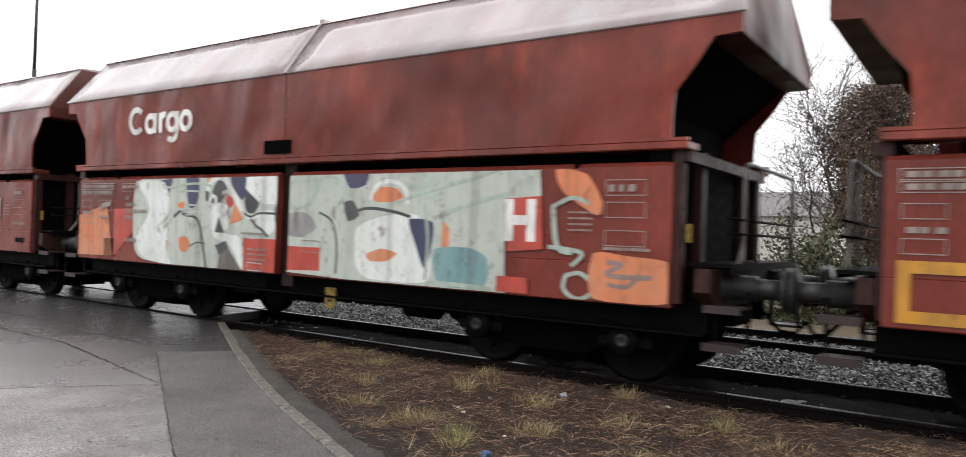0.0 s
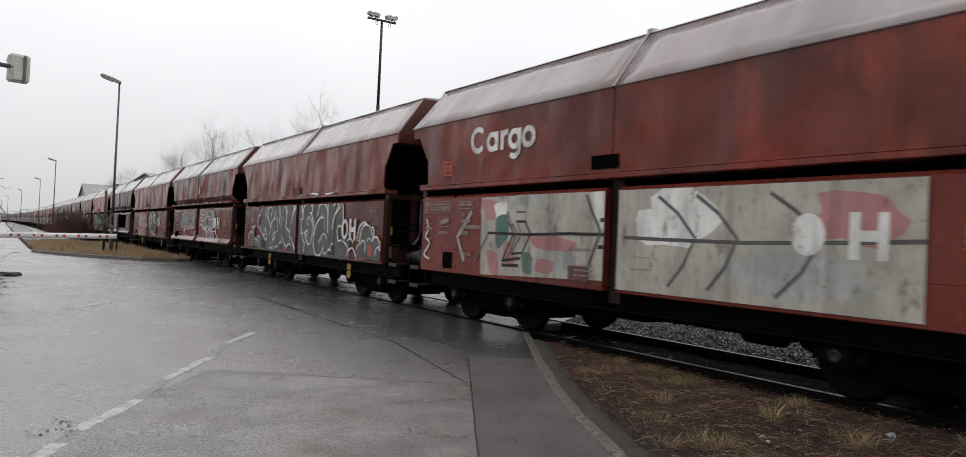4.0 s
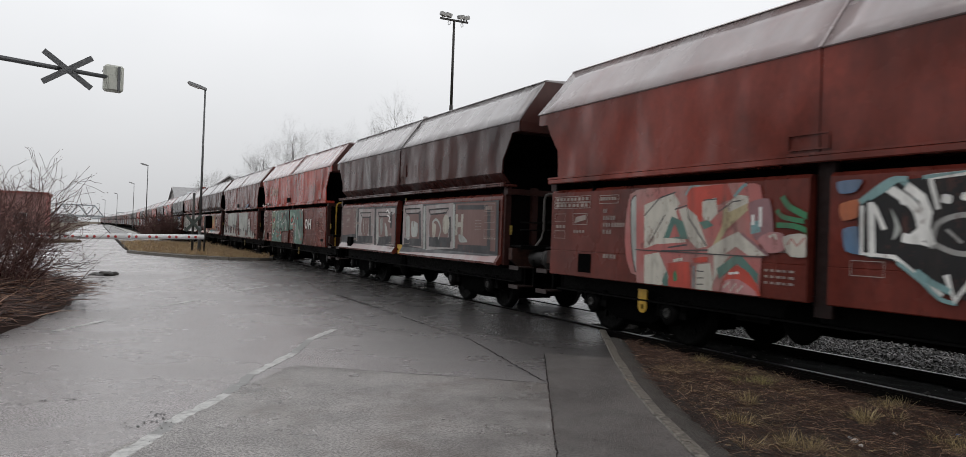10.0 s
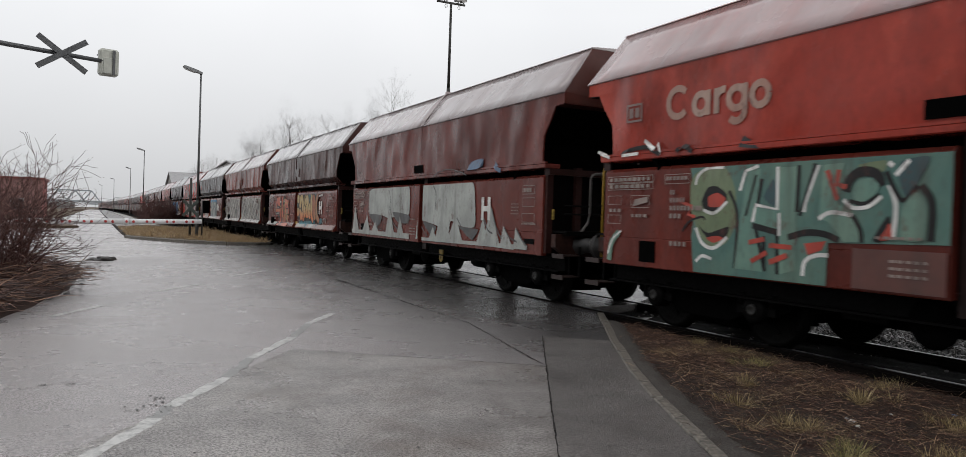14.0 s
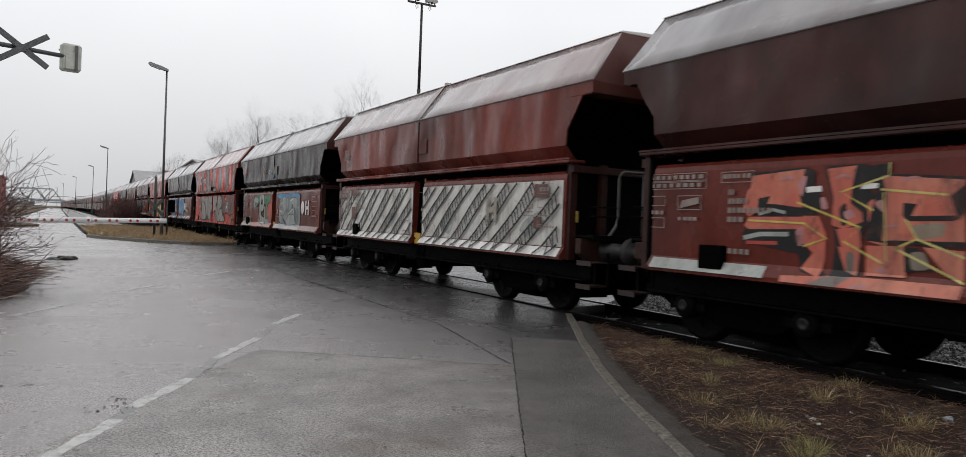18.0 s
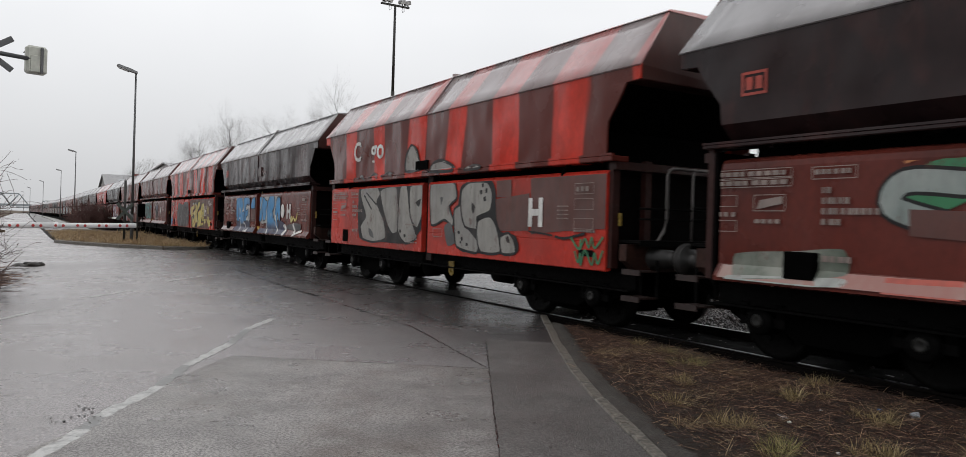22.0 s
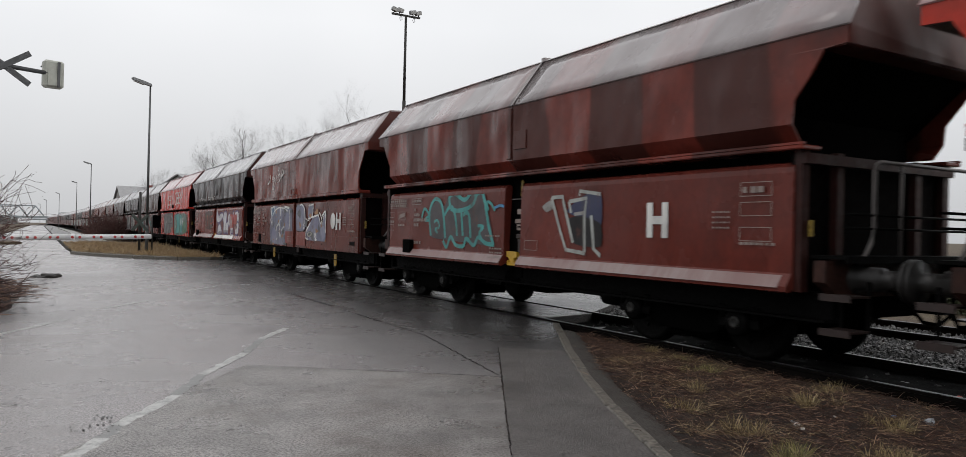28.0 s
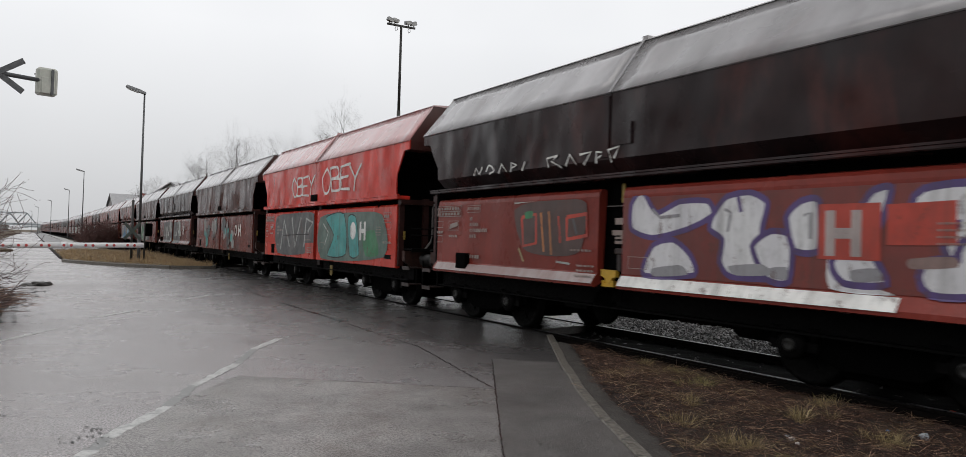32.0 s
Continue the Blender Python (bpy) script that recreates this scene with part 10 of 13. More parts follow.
        s.patch(((1.99, 2.08), (0.5, 2.08), (0.46, 1.12), (1.92, 1.07)), silver, False)
        s.patch(((0.82, 1.85), (0.5, 1.97), (0.46, 1.12), (0.76, 1.16)), umber, False)
        s.stroke(((3.76, 2.15), (3.75, 1.57), (3.68, 1.14)), 0.09, LGR, 1)
        s.patch(((3.23, 1.82), (2.59, 1.83), (2.57, 1.35), (3.26, 1.35)), umber)
        s.stroke(((3.41, 1.98), (2.43, 1.98), (2.53, 1.85), (3.23, 1.85), (3.41, 1.98)), 0.035, BLK, 1)
        s.stroke(((2.52, 1.88), (2.46, 1.28)), 0.13, char, 1)
        s.stroke(((3.55, 1.21), (2.23, 1.22)), 0.20, char, 1)
        s.stroke(((3.47, 1.83), (3.39, 1.49), (3.18, 1.35)), 0.035, LGR)
        s.stroke(((3.11, 1.78), (3.04, 1.42), (2.93, 1.37)), 0.035, LGR)
        s.stroke(((2.88, 1.78), (2.81, 1.39)), 0.035, LGR)
        s.stroke(((2.68, 1.78), (2.59, 1.39), (2.72, 1.36)), 0.035, LGR)
        s.stroke(((2.37, 1.66), (2.19, 1.6), (2.14, 1.48), (2.28, 1.36)), 0.035, LGR)
        s.patch(((1.71, 1.84), (0.84, 1.85), (0.82, 1.35), (1.68, 1.33)), umber)
        s.stroke(((1.82, 1.98), (0.7, 1.97), (0.84, 1.86), (1.71, 1.86), (1.82, 1.98)), 0.035, BLK, 1)
        s.stroke(((0.77, 1.94), (0.77, 1.56)), 0.15, char, 1)
        s.stroke(((1.82, 1.18), (0.69, 1.25)), 0.22, char, 1)
        s.patch(((1.94, 1.8), (1.78, 1.81), (1.72, 1.17), (1.88, 1.17)), LGR)
        s.patch(((1.62, 1.79), (1.4, 1.82), (1.43, 1.46), (1.55, 1.36)), LGR)
        s.patch(((1.27, 1.68), (1.15, 1.66), (0.97, 1.36), (1.17, 1.35)), LGR)
        s.stroke(((1.2, 1.98), (1.04, 2.03), (0.96, 1.95), (0.85, 1.99)), 0.035, WHT)
        s.stroke(((1.08, 1.9), (0.88, 1.83), (0.95, 1.74), (0.8, 1.72)), 0.045, WHT)
        s.patch(((0.21, 2.2), (-5.19, 2.18), (-5.22, 1.07), (0.15, 0.97)), char, False)
        s.patch(((-0.07, 2.12), (-1.39, 2.14), (-1.46, 1.09), (-0.12, 1.15)), silver, False)
        s.patch(((-1.57, 2.1), (-3.1, 2.13), (-3.18, 1.14), (-1.68, 1.07)), silver, False)
        s.patch(((-3.23, 2.11), (-5.08, 2.11), (-5.11, 1.15), (-3.27, 1.15)), umber, False)
        s.patch(((-0.34, 1.88), (-1.13, 1.9), (-1.18, 1.32), (-0.34, 1.32)), umber)
        s.stroke(((-0.21, 2.04), (-1.21, 2.04), (-1.13, 1.93), (-0.34, 1.92), (-0.21, 2.04)), 0.035, BLK, 1)
        s.stroke(((-1.19, 1.97), (-1.28, 1.3)), 0.13, char, 1)
        s.stroke(((-0.22, 1.22), (-1.37, 1.23)), 0.18, char, 1)
        s.patch(((-0.69, 1.73), (-1.1, 1.68), (-1.08, 1.38), (-0.73, 1.37)), LGR)
        s.patch(((-0.31, 1.83), (-0.54, 1.85), (-0.6, 1.31), (-0.37, 1.32)), LGR)
        s.patch(((-1.87, 1.86), (-2.74, 1.88), (-2.86, 1.35), (-1.89, 1.33)), umber)
        s.stroke(((-1.75, 2), (-2.88, 2.02), (-2.74, 1.92), (-1.87, 1.89), (-1.75, 2)), 0.035, BLK, 1)
        s.stroke(((-1.83, 1.26), (-3.02, 1.27)), 0.22, char, 1)
        s.stroke(((-2.93, 1.83), (-3.01, 1.29)), 0.14, char, 1)
        s.stroke(((-1.97, 1.68), (-2.15, 1.77), (-2.33, 1.73), (-2.48, 1.55), (-2.36, 1.34)), 0.055, LGR)
        s.patch(((-1.99, 1.68), (-2.21, 1.65), (-2.18, 1.39), (-2.03, 1.38)), CREAM)
        s.stroke(((-1.49, 2.09), (-1.56, 1.08)), 0.13, LGR, 1)
        s.stroke(((-3.14, 2.1), (-3.21, 1.16)), 0.11, LGR, 1)
        s.stroke(((-4.79, 1.97), (-4.83, 1.18)), 0.14, char, 1)
        s.stroke(((-3.4, 1.14), (-4.89, 1.15)), 0.20, char, 1)
        s.stroke(((-3.33, 2.03), (-4.74, 2.01)), 0.09, char, 1)
        s.patch(((-3.42, 1.45), (-3.66, 1.43), (-3.87, 1.31), (-3.51, 1.29)), LGR)
        oh(-2.75, True, -3.45, CREAM, True)
        stencils(s, kind, i)
    elif i == 8:
        logo(4.95, 2.90, FADED)
        cargo(spray((0.46, 0.31, 0.25), (0.38, 0.20, 0.15)))
        olive = spray((0.15, 0.20, 0.105), (0.20, 0.25, 0.15))
        deep = spray((0.035, 0.085, 0.095))
        s.patch(((3.63, 2.25), (1.93, 2.26), (0.23, 2.28), (0.19, 1.35), (1.55, 1.32), (1.56, 0.84), (3.52, 0.81), (3.58, 1.31), (3.52, 1.74)), TEAL, False)
        s.patch(((3.62, 1.98), (3.54, 2.12), (3.32, 2.19), (3.01, 2.16), (2.85, 1.89), (2.83, 1.52), (2.97, 1.26), (3.22, 1.19), (3.44, 1.35), (3.6, 1.66)), olive)
        s.patch(((3.41, 1.78), (3.31, 1.94), (3.15, 1.95), (2.99, 1.85), (3.01, 1.7), (3.19, 1.64), (3.37, 1.68)), BLK)
        s.patch(((3.3, 1.82), (3.15, 1.87), (3.01, 1.8), (3.09, 1.7), (3.28, 1.7)), REDS)
        s.stroke(((3.38, 1.66), (3.19, 1.62), (2.98, 1.76)), 0.04, WHT)
        s.patch(((3.47, 1.47), (3.28, 1.37), (2.94, 1.46), (2.99, 1.32), (3.22, 1.26)), BLK)
        s.patch(((3.31, 1.31), (3.12, 1.34), (3.02, 1.31), (3.19, 1.25)), REDS)
        s.stroke(((3.5, 1.43), (3.38, 1.24), (3.17, 1.19), (2.96, 1.33)), 0.045, WHT)
        s.stroke(((3.75, 1.38), (3.62, 1.51), (3.4, 1.57), (3.34, 1.53)), 0.03, BLK)
        s.stroke(((2.95, 1.89), (2.81, 1.59), (2.83, 0.96)), 0.045, BLK)
        s.stroke(((3.53, 1.98), (3.48, 2.1), (3.32, 2.18), (3.05, 2.18)), 0.04, WHT)
        s.patch(((3.48, 0.96), (3.37, 1.08), (3.21, 1.05), (3.15, 0.92)), TEAL)
        s.stroke(((3.48, 1), (3.37, 1.08), (3.21, 1.05)), 0.04, WHT)
        s.patch(((2.83, 0.96), (2.74, 1.67), (2.66, 2.13), (2.47, 2.14), (2.54, 1.52), (2.38, 0.95)), LTEAL, False)
        s.stroke(((2.54, 2.07), (2.68, 1.59)), 0.035, BLK, 1)
        s.stroke(((2.45, 2.02), (2.54, 1.51), (2.37, 0.96)), 0.05, BLK, 1)
        s.stroke(((2.78, 1.89), (2.7, 2.12), (2.51, 2.17)), 0.04, WHT, 1)
        s.patch(((2.23, 2.14), (1.96, 2.14), (1.96, 1.64), (1.96, 1), (2.16, 0.94)), LTEAL, False)
        s.patch(((2.42, 1.81), (2.27, 2.02), (2.24, 1.7)), deep)
        s.patch(((2.55, 1.7), (2.22, 1.65), (2.23, 1.45), (2.55, 1.5)), LTEAL, False)
        s.stroke(((2.23, 2.15), (2.22, 1.67), (2.53, 1.72), (2.57, 1.52)), 0.045, WHT, 1)
        s.stroke(((2.57, 1.48), (2.21, 1.41)), 0.07, BLK, 1)
        s.stroke(((2.21, 1.43), (2.19, 0.94)), 0.05, BLK, 1)
        s.stroke(((2.19, 1.63), (2.18, 1.37)), 0.035, WHT, 1)
        s.stroke(((2.4, 1.36), (2.38, 0.99)), 0.05, BLK, 1)
        s.stroke(((1.94, 2.15), (1.95, 1.64)), 0.05, BLK, 1)
        s.stroke(((1.73, 2.16), (1.91, 1.6)), 0.045, BLK, 1)
        s.stroke(((1.69, 2.14), (1.82, 1.8), (1.86, 1.64)), 0.035, WHT)
        s.stroke(((2.06, 1.36), (1.82, 1.42), (1.59, 1.41), (1.42, 1.35)), 0.07, BLK)
        s.patch(((1.84, 1.3), (1.57, 1.34), (1.62, 1.24), (1.79, 1.18)), REDS, False)
        s.stroke(((1.85, 0.95), (1.82, 1.11), (1.69, 1.18), (1.54, 1.19)), 0.045, WHT)
        s.patch(((1.63, 2.14), (1.38, 2.15), (1.45, 1.73), (1.25, 1.63), (1.17, 1.34), (1.36, 1.34), (1.55, 1.54), (1.67, 1.57)), LTEAL, False)
        s.stroke(((1.67, 1.57), (1.52, 1.64), (1.27, 1.61)), 0.045, WHT)
        s.stroke(((1.27, 1.61), (1.18, 1.47), (1.16, 1.34)), 0.05, BLK)
        s.patch(((1.22, 2.12), (0.93, 2.15), (0.95, 2.04), (1.17, 2.06)), olive)
        s.stroke(((1.35, 1.85), (1.31, 1.98), (1.19, 2.05), (1.02, 2.02), (0.97, 1.9)), 0.10, BLK)
        s.patch(((1.28, 1.85), (1.22, 1.96), (1.08, 1.98), (0.99, 1.91), (1.04, 1.81), (1.21, 1.73)), LTEAL)
        s.stroke(((1.31, 1.76), (1.14, 1.73), (0.98, 1.82)), 0.04, BLK)
        s.stroke(((1.38, 1.77), (1.27, 1.69), (1.1, 1.7), (0.96, 1.8)), 0.04, WHT)
        s.stroke(((0.9, 2.13), (0.85, 2.09)), 0.045, WHT)
        s.stroke(((0.88, 1.91), (0.81, 1.7), (0.83, 1.38)), 0.045, WHT)
        s.patch(((0.77, 2.13), (0.49, 2.16), (0.61, 1.9), (0.69, 1.75), (0.79, 1.96)), deep)
        s.stroke(((0.92, 2.04), (0.75, 1.76), (0.6, 1.9)), 0.05, BLK)
        s.stroke(((0.82, 2), (0.69, 2.14)), 0.045, WHT, 1)
        s.stroke(((0.57, 1.9), (0.46, 1.73), (0.46, 1.38)), 0.07, BLK)
        s.patch(((0.75, 1.67), (0.62, 1.84), (0.51, 1.7), (0.53, 1.39), (0.74, 1.39)), LTEAL)
        s.patch(((1.04, 1.37), (0.89, 1.61), (0.85, 1.52), (0.94, 1.36)), BLK)
        s.patch(((0.97, 1.37), (0.9, 1.48), (0.86, 1.54), (0.84, 1.39)), REDS)
        s.stroke(((2.61, 1.28), (2.38, 1.33)), 0.055, REDS, 1)
        s.stroke(((2.57, 1.06), (2.34, 1.18)), 0.055, REDS, 1)
        s.stroke(((2.31, 1.26), (2, 1.25)), 0.055, REDS, 1)
        s.stroke(((2.3, 1.07), (2.06, 1.16)), 0.06, REDS, 1)
        s.stroke(((1.58, 2.08), (1.45, 1.77)), 0.055, REDS, 1)
        s.stroke(((1.44, 2.08), (1.46, 1.93), (1.35, 1.9)), 0.055, REDS, 1)
        s.stroke(((3.86, 1.79), (3.57, 1.7), (3.64, 1.6), (3.51, 1.57)), 0.045, REDS, 1)
        s.stroke(((5.61, 2.53), (5.45, 2.48), (5.25, 2.42)), 0.045, WHT)
        s.stroke(((5, 2.47), (4.8, 2.51), (4.46, 2.52), (4.14, 2.4)), 0.06, BLK)
        s.stroke(((4.96, 2.43), (4.59, 2.44)), 0.045, WHT)
        s.stroke(((4.53, 2.62), (4.29, 2.48), (4.24, 2.56), (4.14, 2.41)), 0.05, WHT, 1)
        s.stroke(((3.82, 2.42), (3.69, 2.48), (3.53, 2.4)), 0.06, BLK)
        s.stroke(((3.89, 2.39), (3.72, 2.42), (3.53, 2.37)), 0.04, WHT)
        s.patch(((2.75, 2.4), (2.72, 2.54), (2.59, 2.47), (2.43, 2.36)), BLK, False)
        s.stroke(((2.71, 2.38), (2.62, 2.41), (2.45, 2.36)), 0.045, WHT)
        s.patch(((1.71, 2.39), (1.6, 2.47), (1.17, 2.47), (1.23, 2.35)), BLK, False)
        s.stroke(((1.69, 2.36), (1.63, 2.4), (1.23, 2.38)), 0.055, WHT, 1)
        s.patch(((0.78, 2.37), (0.69, 2.45), (0.57, 2.35)), BLK)
        s.stroke(((0.75, 2.35), (0.68, 2.38), (0.6, 2.33)), 0.045, WHT)
        s.stroke(((0.43, 2.36), (0.34, 2.41), (0.23, 2.42)), 0.06, WHT)
        s.rect(1.25, 0.30, 0.88, 1.28, BRN)
        s.stroke(((5.28, 0.91), (5.24, 1.16), (5.07, 1.33)), 0.10, LTEAL)
        s.stroke(((5.32, 1), (5.21, 1.22), (5.01, 1.35)), 0.03, WHT)
        s.patch(((0.21, 2.17), (-1.07, 2.17), (-1.52, 2.22), (-2.14, 2.01), (-2.17, 0.9), (-0.83, 0.91), (-0.72, 1.43), (0.16, 1.42)), TEAL)
        s.patch(((0.19, 2.07), (-0.11, 2.11), (-0.68, 2.05), (-0.64, 1.66), (-0.3, 1.48), (0.12, 1.52)), LTEAL)
        s.patch(((-0.13, 1.79), (-0.34, 1.96), (-0.62, 1.92), (-0.56, 1.74), (-0.23, 1.66)), BLK)
        s.patch(((-0.19, 1.78), (-0.4, 1.88), (-0.54, 1.82), (-0.31, 1.69)), REDS)
        s.stroke(((-0.14, 1.65), (-0.43, 1.61), (-0.75, 1.86), (-0.68, 2.05)), 0.045, WHT)
        s.patch(((-1.07, 1.03), (-1.08, 1.45), (-1.19, 1.77), (-1.43, 1.75), (-1.39, 1.21), (-1.48, 0.97)), LTEAL)
        s.stroke(((-0.76, 2.12), (-0.97, 1.62), (-0.82, 0.96)), 0.07, DTEAL)
        s.stroke(((-1.23, 0.97), (-1.13, 1.45), (-1.21, 1.82)), 0.07, DTEAL)
        s.stroke(((-1.48, 1.77), (-1.44, 1.22), (-1.52, 0.98)), 0.06, DTEAL)
        s.patch(((-1.14, 1.8), (-1.27, 1.92), (-1.52, 1.79)), BLK, False)
        s.patch(((-1.2, 1.82), (-1.28, 1.89), (-1.43, 1.81)), REDS, False)
        s.stroke(((-1.08, 1.85), (-1.01, 1.45), (-1.11, 1.03)), 0.04, WHT)
        s.stroke(((-1.58, 2.09), (-1.48, 1.79), (-1.72, 1.23)), 0.06, DTEAL)
        s.patch(((-1.5, 1.45), (-1.66, 1.4), (-1.81, 1.08), (-1.61, 1.14)), LGR)
        s.stroke(((-1.53, 1.46), (-1.77, 1.35), (-1.99, 1.28), (-2.05, 1.09)), 0.025, BLK)
        s.stroke(((-1.56, 1.58), (-1.7, 1.43), (-1.63, 1.18)), 0.025, BLK)
        s.patch(((-1.94, 1.55), (-2.14, 1.48), (-2.13, 1.25), (-1.98, 1.28)), DGR)
        s.stroke(((-1.64, 2.14), (-1.81, 1.85)), 0.05, REDS, 1)
        s.stroke(((-1.78, 2.13), (-1.92, 1.86)), 0.05, REDS, 1)
        s.stroke(((-0.57, 1.61), (-0.92, 1.65)), 0.045, REDS, 1)
        s.stroke(((-0.66, 1.52), (-0.93, 1.48)), 0.045, REDS, 1)
        s.stroke(((-0.66, 1.42), (-0.85, 1.39)), 0.045, REDS, 1)
        s.stroke(((-1.84, 1.03), (-2.07, 1.09)), 0.045, REDS, 1)
        s.stroke(((-2.01, 1.17), (-2.06, 0.97)), 0.045, REDS, 1)
        s.stroke(((-1.98, 2.08), (-2.16, 2.21), (-2.5, 2.22)), 0.05, WHT)
        s.stroke(((-3.73, 2.96), (-3.79, 2.75), (-3.91, 2.42)), 0.05, FADED)
        s.stroke(((-3.94, 2.86), (-3.91, 2.63)), 0.03, FADED)
        s.stroke(((-4.4, 2.42), (-4.5, 2.81), (-4.57, 2.57), (-4.64, 2.39), (-4.74, 2.72)), 0.045, FADED)
        oh(-2.72, True, -3.24, z=1.64, hk=0.84)
        stencils(s, kind, i)
    elif i == 9:
        stencils(s, kind, i)
        s.patch(((5.5, 1.03), (0.84, 1.04), (0.83, 0.91), (5.49, 0.93)), LGR, False)
        s.patch(((3.91, 2.11), (3.27, 2.22), (1.89, 2.23), (0.92, 2.23), (0.87, 1.52), (1.46, 1.49), (2.29, 1.4), (2.85, 1.47), (3.82, 1.43)), LGR)
        s.patch(((3.87, 1.49), (2.85, 1.47), (2.91, 1.3), (3.19, 1.15), (3.58, 1.29)), DGR)
        s.patch(((2.01, 1.56), (0.87, 1.49), (0.97, 1.29), (1.64, 1.31)), DGR)
        s.patch(((5.4, 0.97), (5.19, 1.76), (4.78, 0.97)), LGR, False)
        s.patch(((4.52, 0.96), (4.06, 1.46), (3.79, 0.97)), LGR, False)
        s.patch(((3.71, 0.96), (3.35, 1.32), (3.03, 0.97)), LGR, False)
        s.patch(((2.54, 0.98), (2.25, 1.72), (1.87, 0.99)), LGR, False)
        s.patch(((1.68, 0.98), (1.49, 1.46), (1.19, 0.97)), LGR, False)
        s.stroke(((5.19, 1.73), (4.93, 1.29), (4.53, 1.12)), 0.03, DGR)
        s.stroke(((2.21, 1.7), (2.02, 1.32), (1.63, 1.14)), 0.03, DGR)
        s.stroke(((3.35, 1.29), (3.19, 1.12), (2.82, 1.08)), 0.03, DGR)
        s.stroke(((2.35, 2.14), (2.19, 1.89), (2.27, 1.61)), 0.025, DGR)
        s.patch(((0.47, 2.19), (-0.11, 2.22), (-1.29, 2.22), (-2.57, 2.24), (-2.74, 1.73), (-2.73, 1.29), (-2.09, 1.29), (-1.58, 1.39), (-1.47, 0.97), (-1.25, 1.03), (-0.9, 1.26), (-0.16, 1.36), (0.42, 1.45)), LGR)
        s.patch(((-0.06, 1.36), (-0.81, 1.25), (-0.56, 1.04), (-0.23, 1.2)), DGR)
        s.patch(((-1.97, 1.28), (-2.74, 1.25), (-2.92, 1.23), (-2.66, 1.03), (-2.3, 1.16)), DGR)
        s.patch(((0.39, 0.98), (-4.85, 1.01), (-4.83, 0.93), (0.38, 0.91)), LGR, False)
        s.patch(((0.39, 0.93), (0.31, 1.43), (-0.24, 0.94)), LGR, False)
        s.patch(((-0.39, 0.94), (-0.62, 1.25), (-0.87, 0.94)), LGR, False)
        s.patch(((-0.78, 0.94), (-0.98, 1.45), (-1.37, 0.94)), LGR, False)
        s.patch(((-1.37, 0.92), (-1.84, 1.5), (-2.23, 0.92)), LGR, False)
        s.patch(((-2.83, 0.94), (-3.11, 1.48), (-3.37, 0.93)), LGR, False)
        s.patch(((-3.11, 0.93), (-3.43, 1.71), (-3.85, 0.92)), LGR, False)
        s.patch(((-3.83, 0.92), (-3.96, 1.34), (-4.38, 0.91)), LGR, False)
        s.patch(((-4.35, 0.93), (-4.42, 1.32), (-4.83, 0.94)), LGR, False)
        s.stroke(((-1.9, 1.46), (-2.3, 1.16), (-2.68, 1.03)), 0.035, DGR)
        s.stroke(((-3.16, 1.46), (-3.32, 1.25), (-3.52, 1.18)), 0.035, DGR)
        s.stroke(((-3.46, 1.67), (-3.67, 1.3), (-3.9, 1.09)), 0.035, DGR)
        s.stroke(((-3.99, 1.31), (-4.19, 1.14), (-4.48, 1.06)), 0.035, DGR)
        s.stroke(((-4.44, 1.3), (-4.61, 1.14), (-4.82, 1)), 0.035, DGR)
        s.stroke(((0.26, 1.4), (-0.05, 1.17), (-0.31, 1.03)), 0.03, DGR)
        s.stroke(((-0.6, 2.18), (-0.76, 1.97), (-0.73, 1.63)), 0.03, DGR)
        s.patch(((3.66, 2.4), (3.29, 2.45), (2.78, 2.45), (2.43, 2.37)), LGR)
        s.patch(((2.3, 2.39), (1.75, 2.45), (1.13, 2.39), (0.96, 2.36)), LGR)
        s.patch(((0.37, 2.35), (0.11, 2.4), (-0.35, 2.4), (-0.64, 2.35)), LGR)
        s.patch(((-0.74, 2.36), (-1.18, 2.5), (-1.8, 2.48), (-2.3, 2.39), (-2.42, 2.35)), LGR)
        s.stroke(((-0.74, 2.36), (-1.18, 2.5), (-1.8, 2.48), (-2.3, 2.39), (-2.45, 2.34)), 0.02, DGR)
        s.stroke(((2.3, 2.39), (1.75, 2.45), (1.13, 2.39)), 0.02, DGR)
        s.patch(((-2.41, 2.45), (-2.58, 2.61), (-3.09, 2.65), (-3.02, 2.46)), BLUEH)
        s.stroke(((-3.6, 2.53), (-3.73, 2.43), (-3.92, 2.37)), 0.08, BLUEH)
        oh(o=False, h=-3.22)
    elif i == 10:
        salmon = spray((0.55, 0.12, 0.075), (0.62, 0.22, 0.14))
        gold = spray((0.52, 0.37, 0.16), (0.60, 0.16, 0.04), (1.38, 1.70))
        sea = spray((0.035, 0.20, 0.24), (0.02, 0.12, 0.15))
        s.rect(5.2, 3.4, 0.94, 1.07, LGR)
        s.rect(0.0, -5.2, 0.94, 1.08, streaky((0.24, 0.17, 0.155), (0.17, 0.07, 0.055)))
        for k, (y0, y1) in enumerate(((-0.35, -1.3), (-1.45, -1.75), (-2.0, -2.6), (-2.9, -3.1))):
            s.patch(((y0, 1.06), (y1, 1.07), (y1 + 0.1, 0.98), (y0 - 0.1, 0.95)), (LGR, sea, LGR, sea)[k])
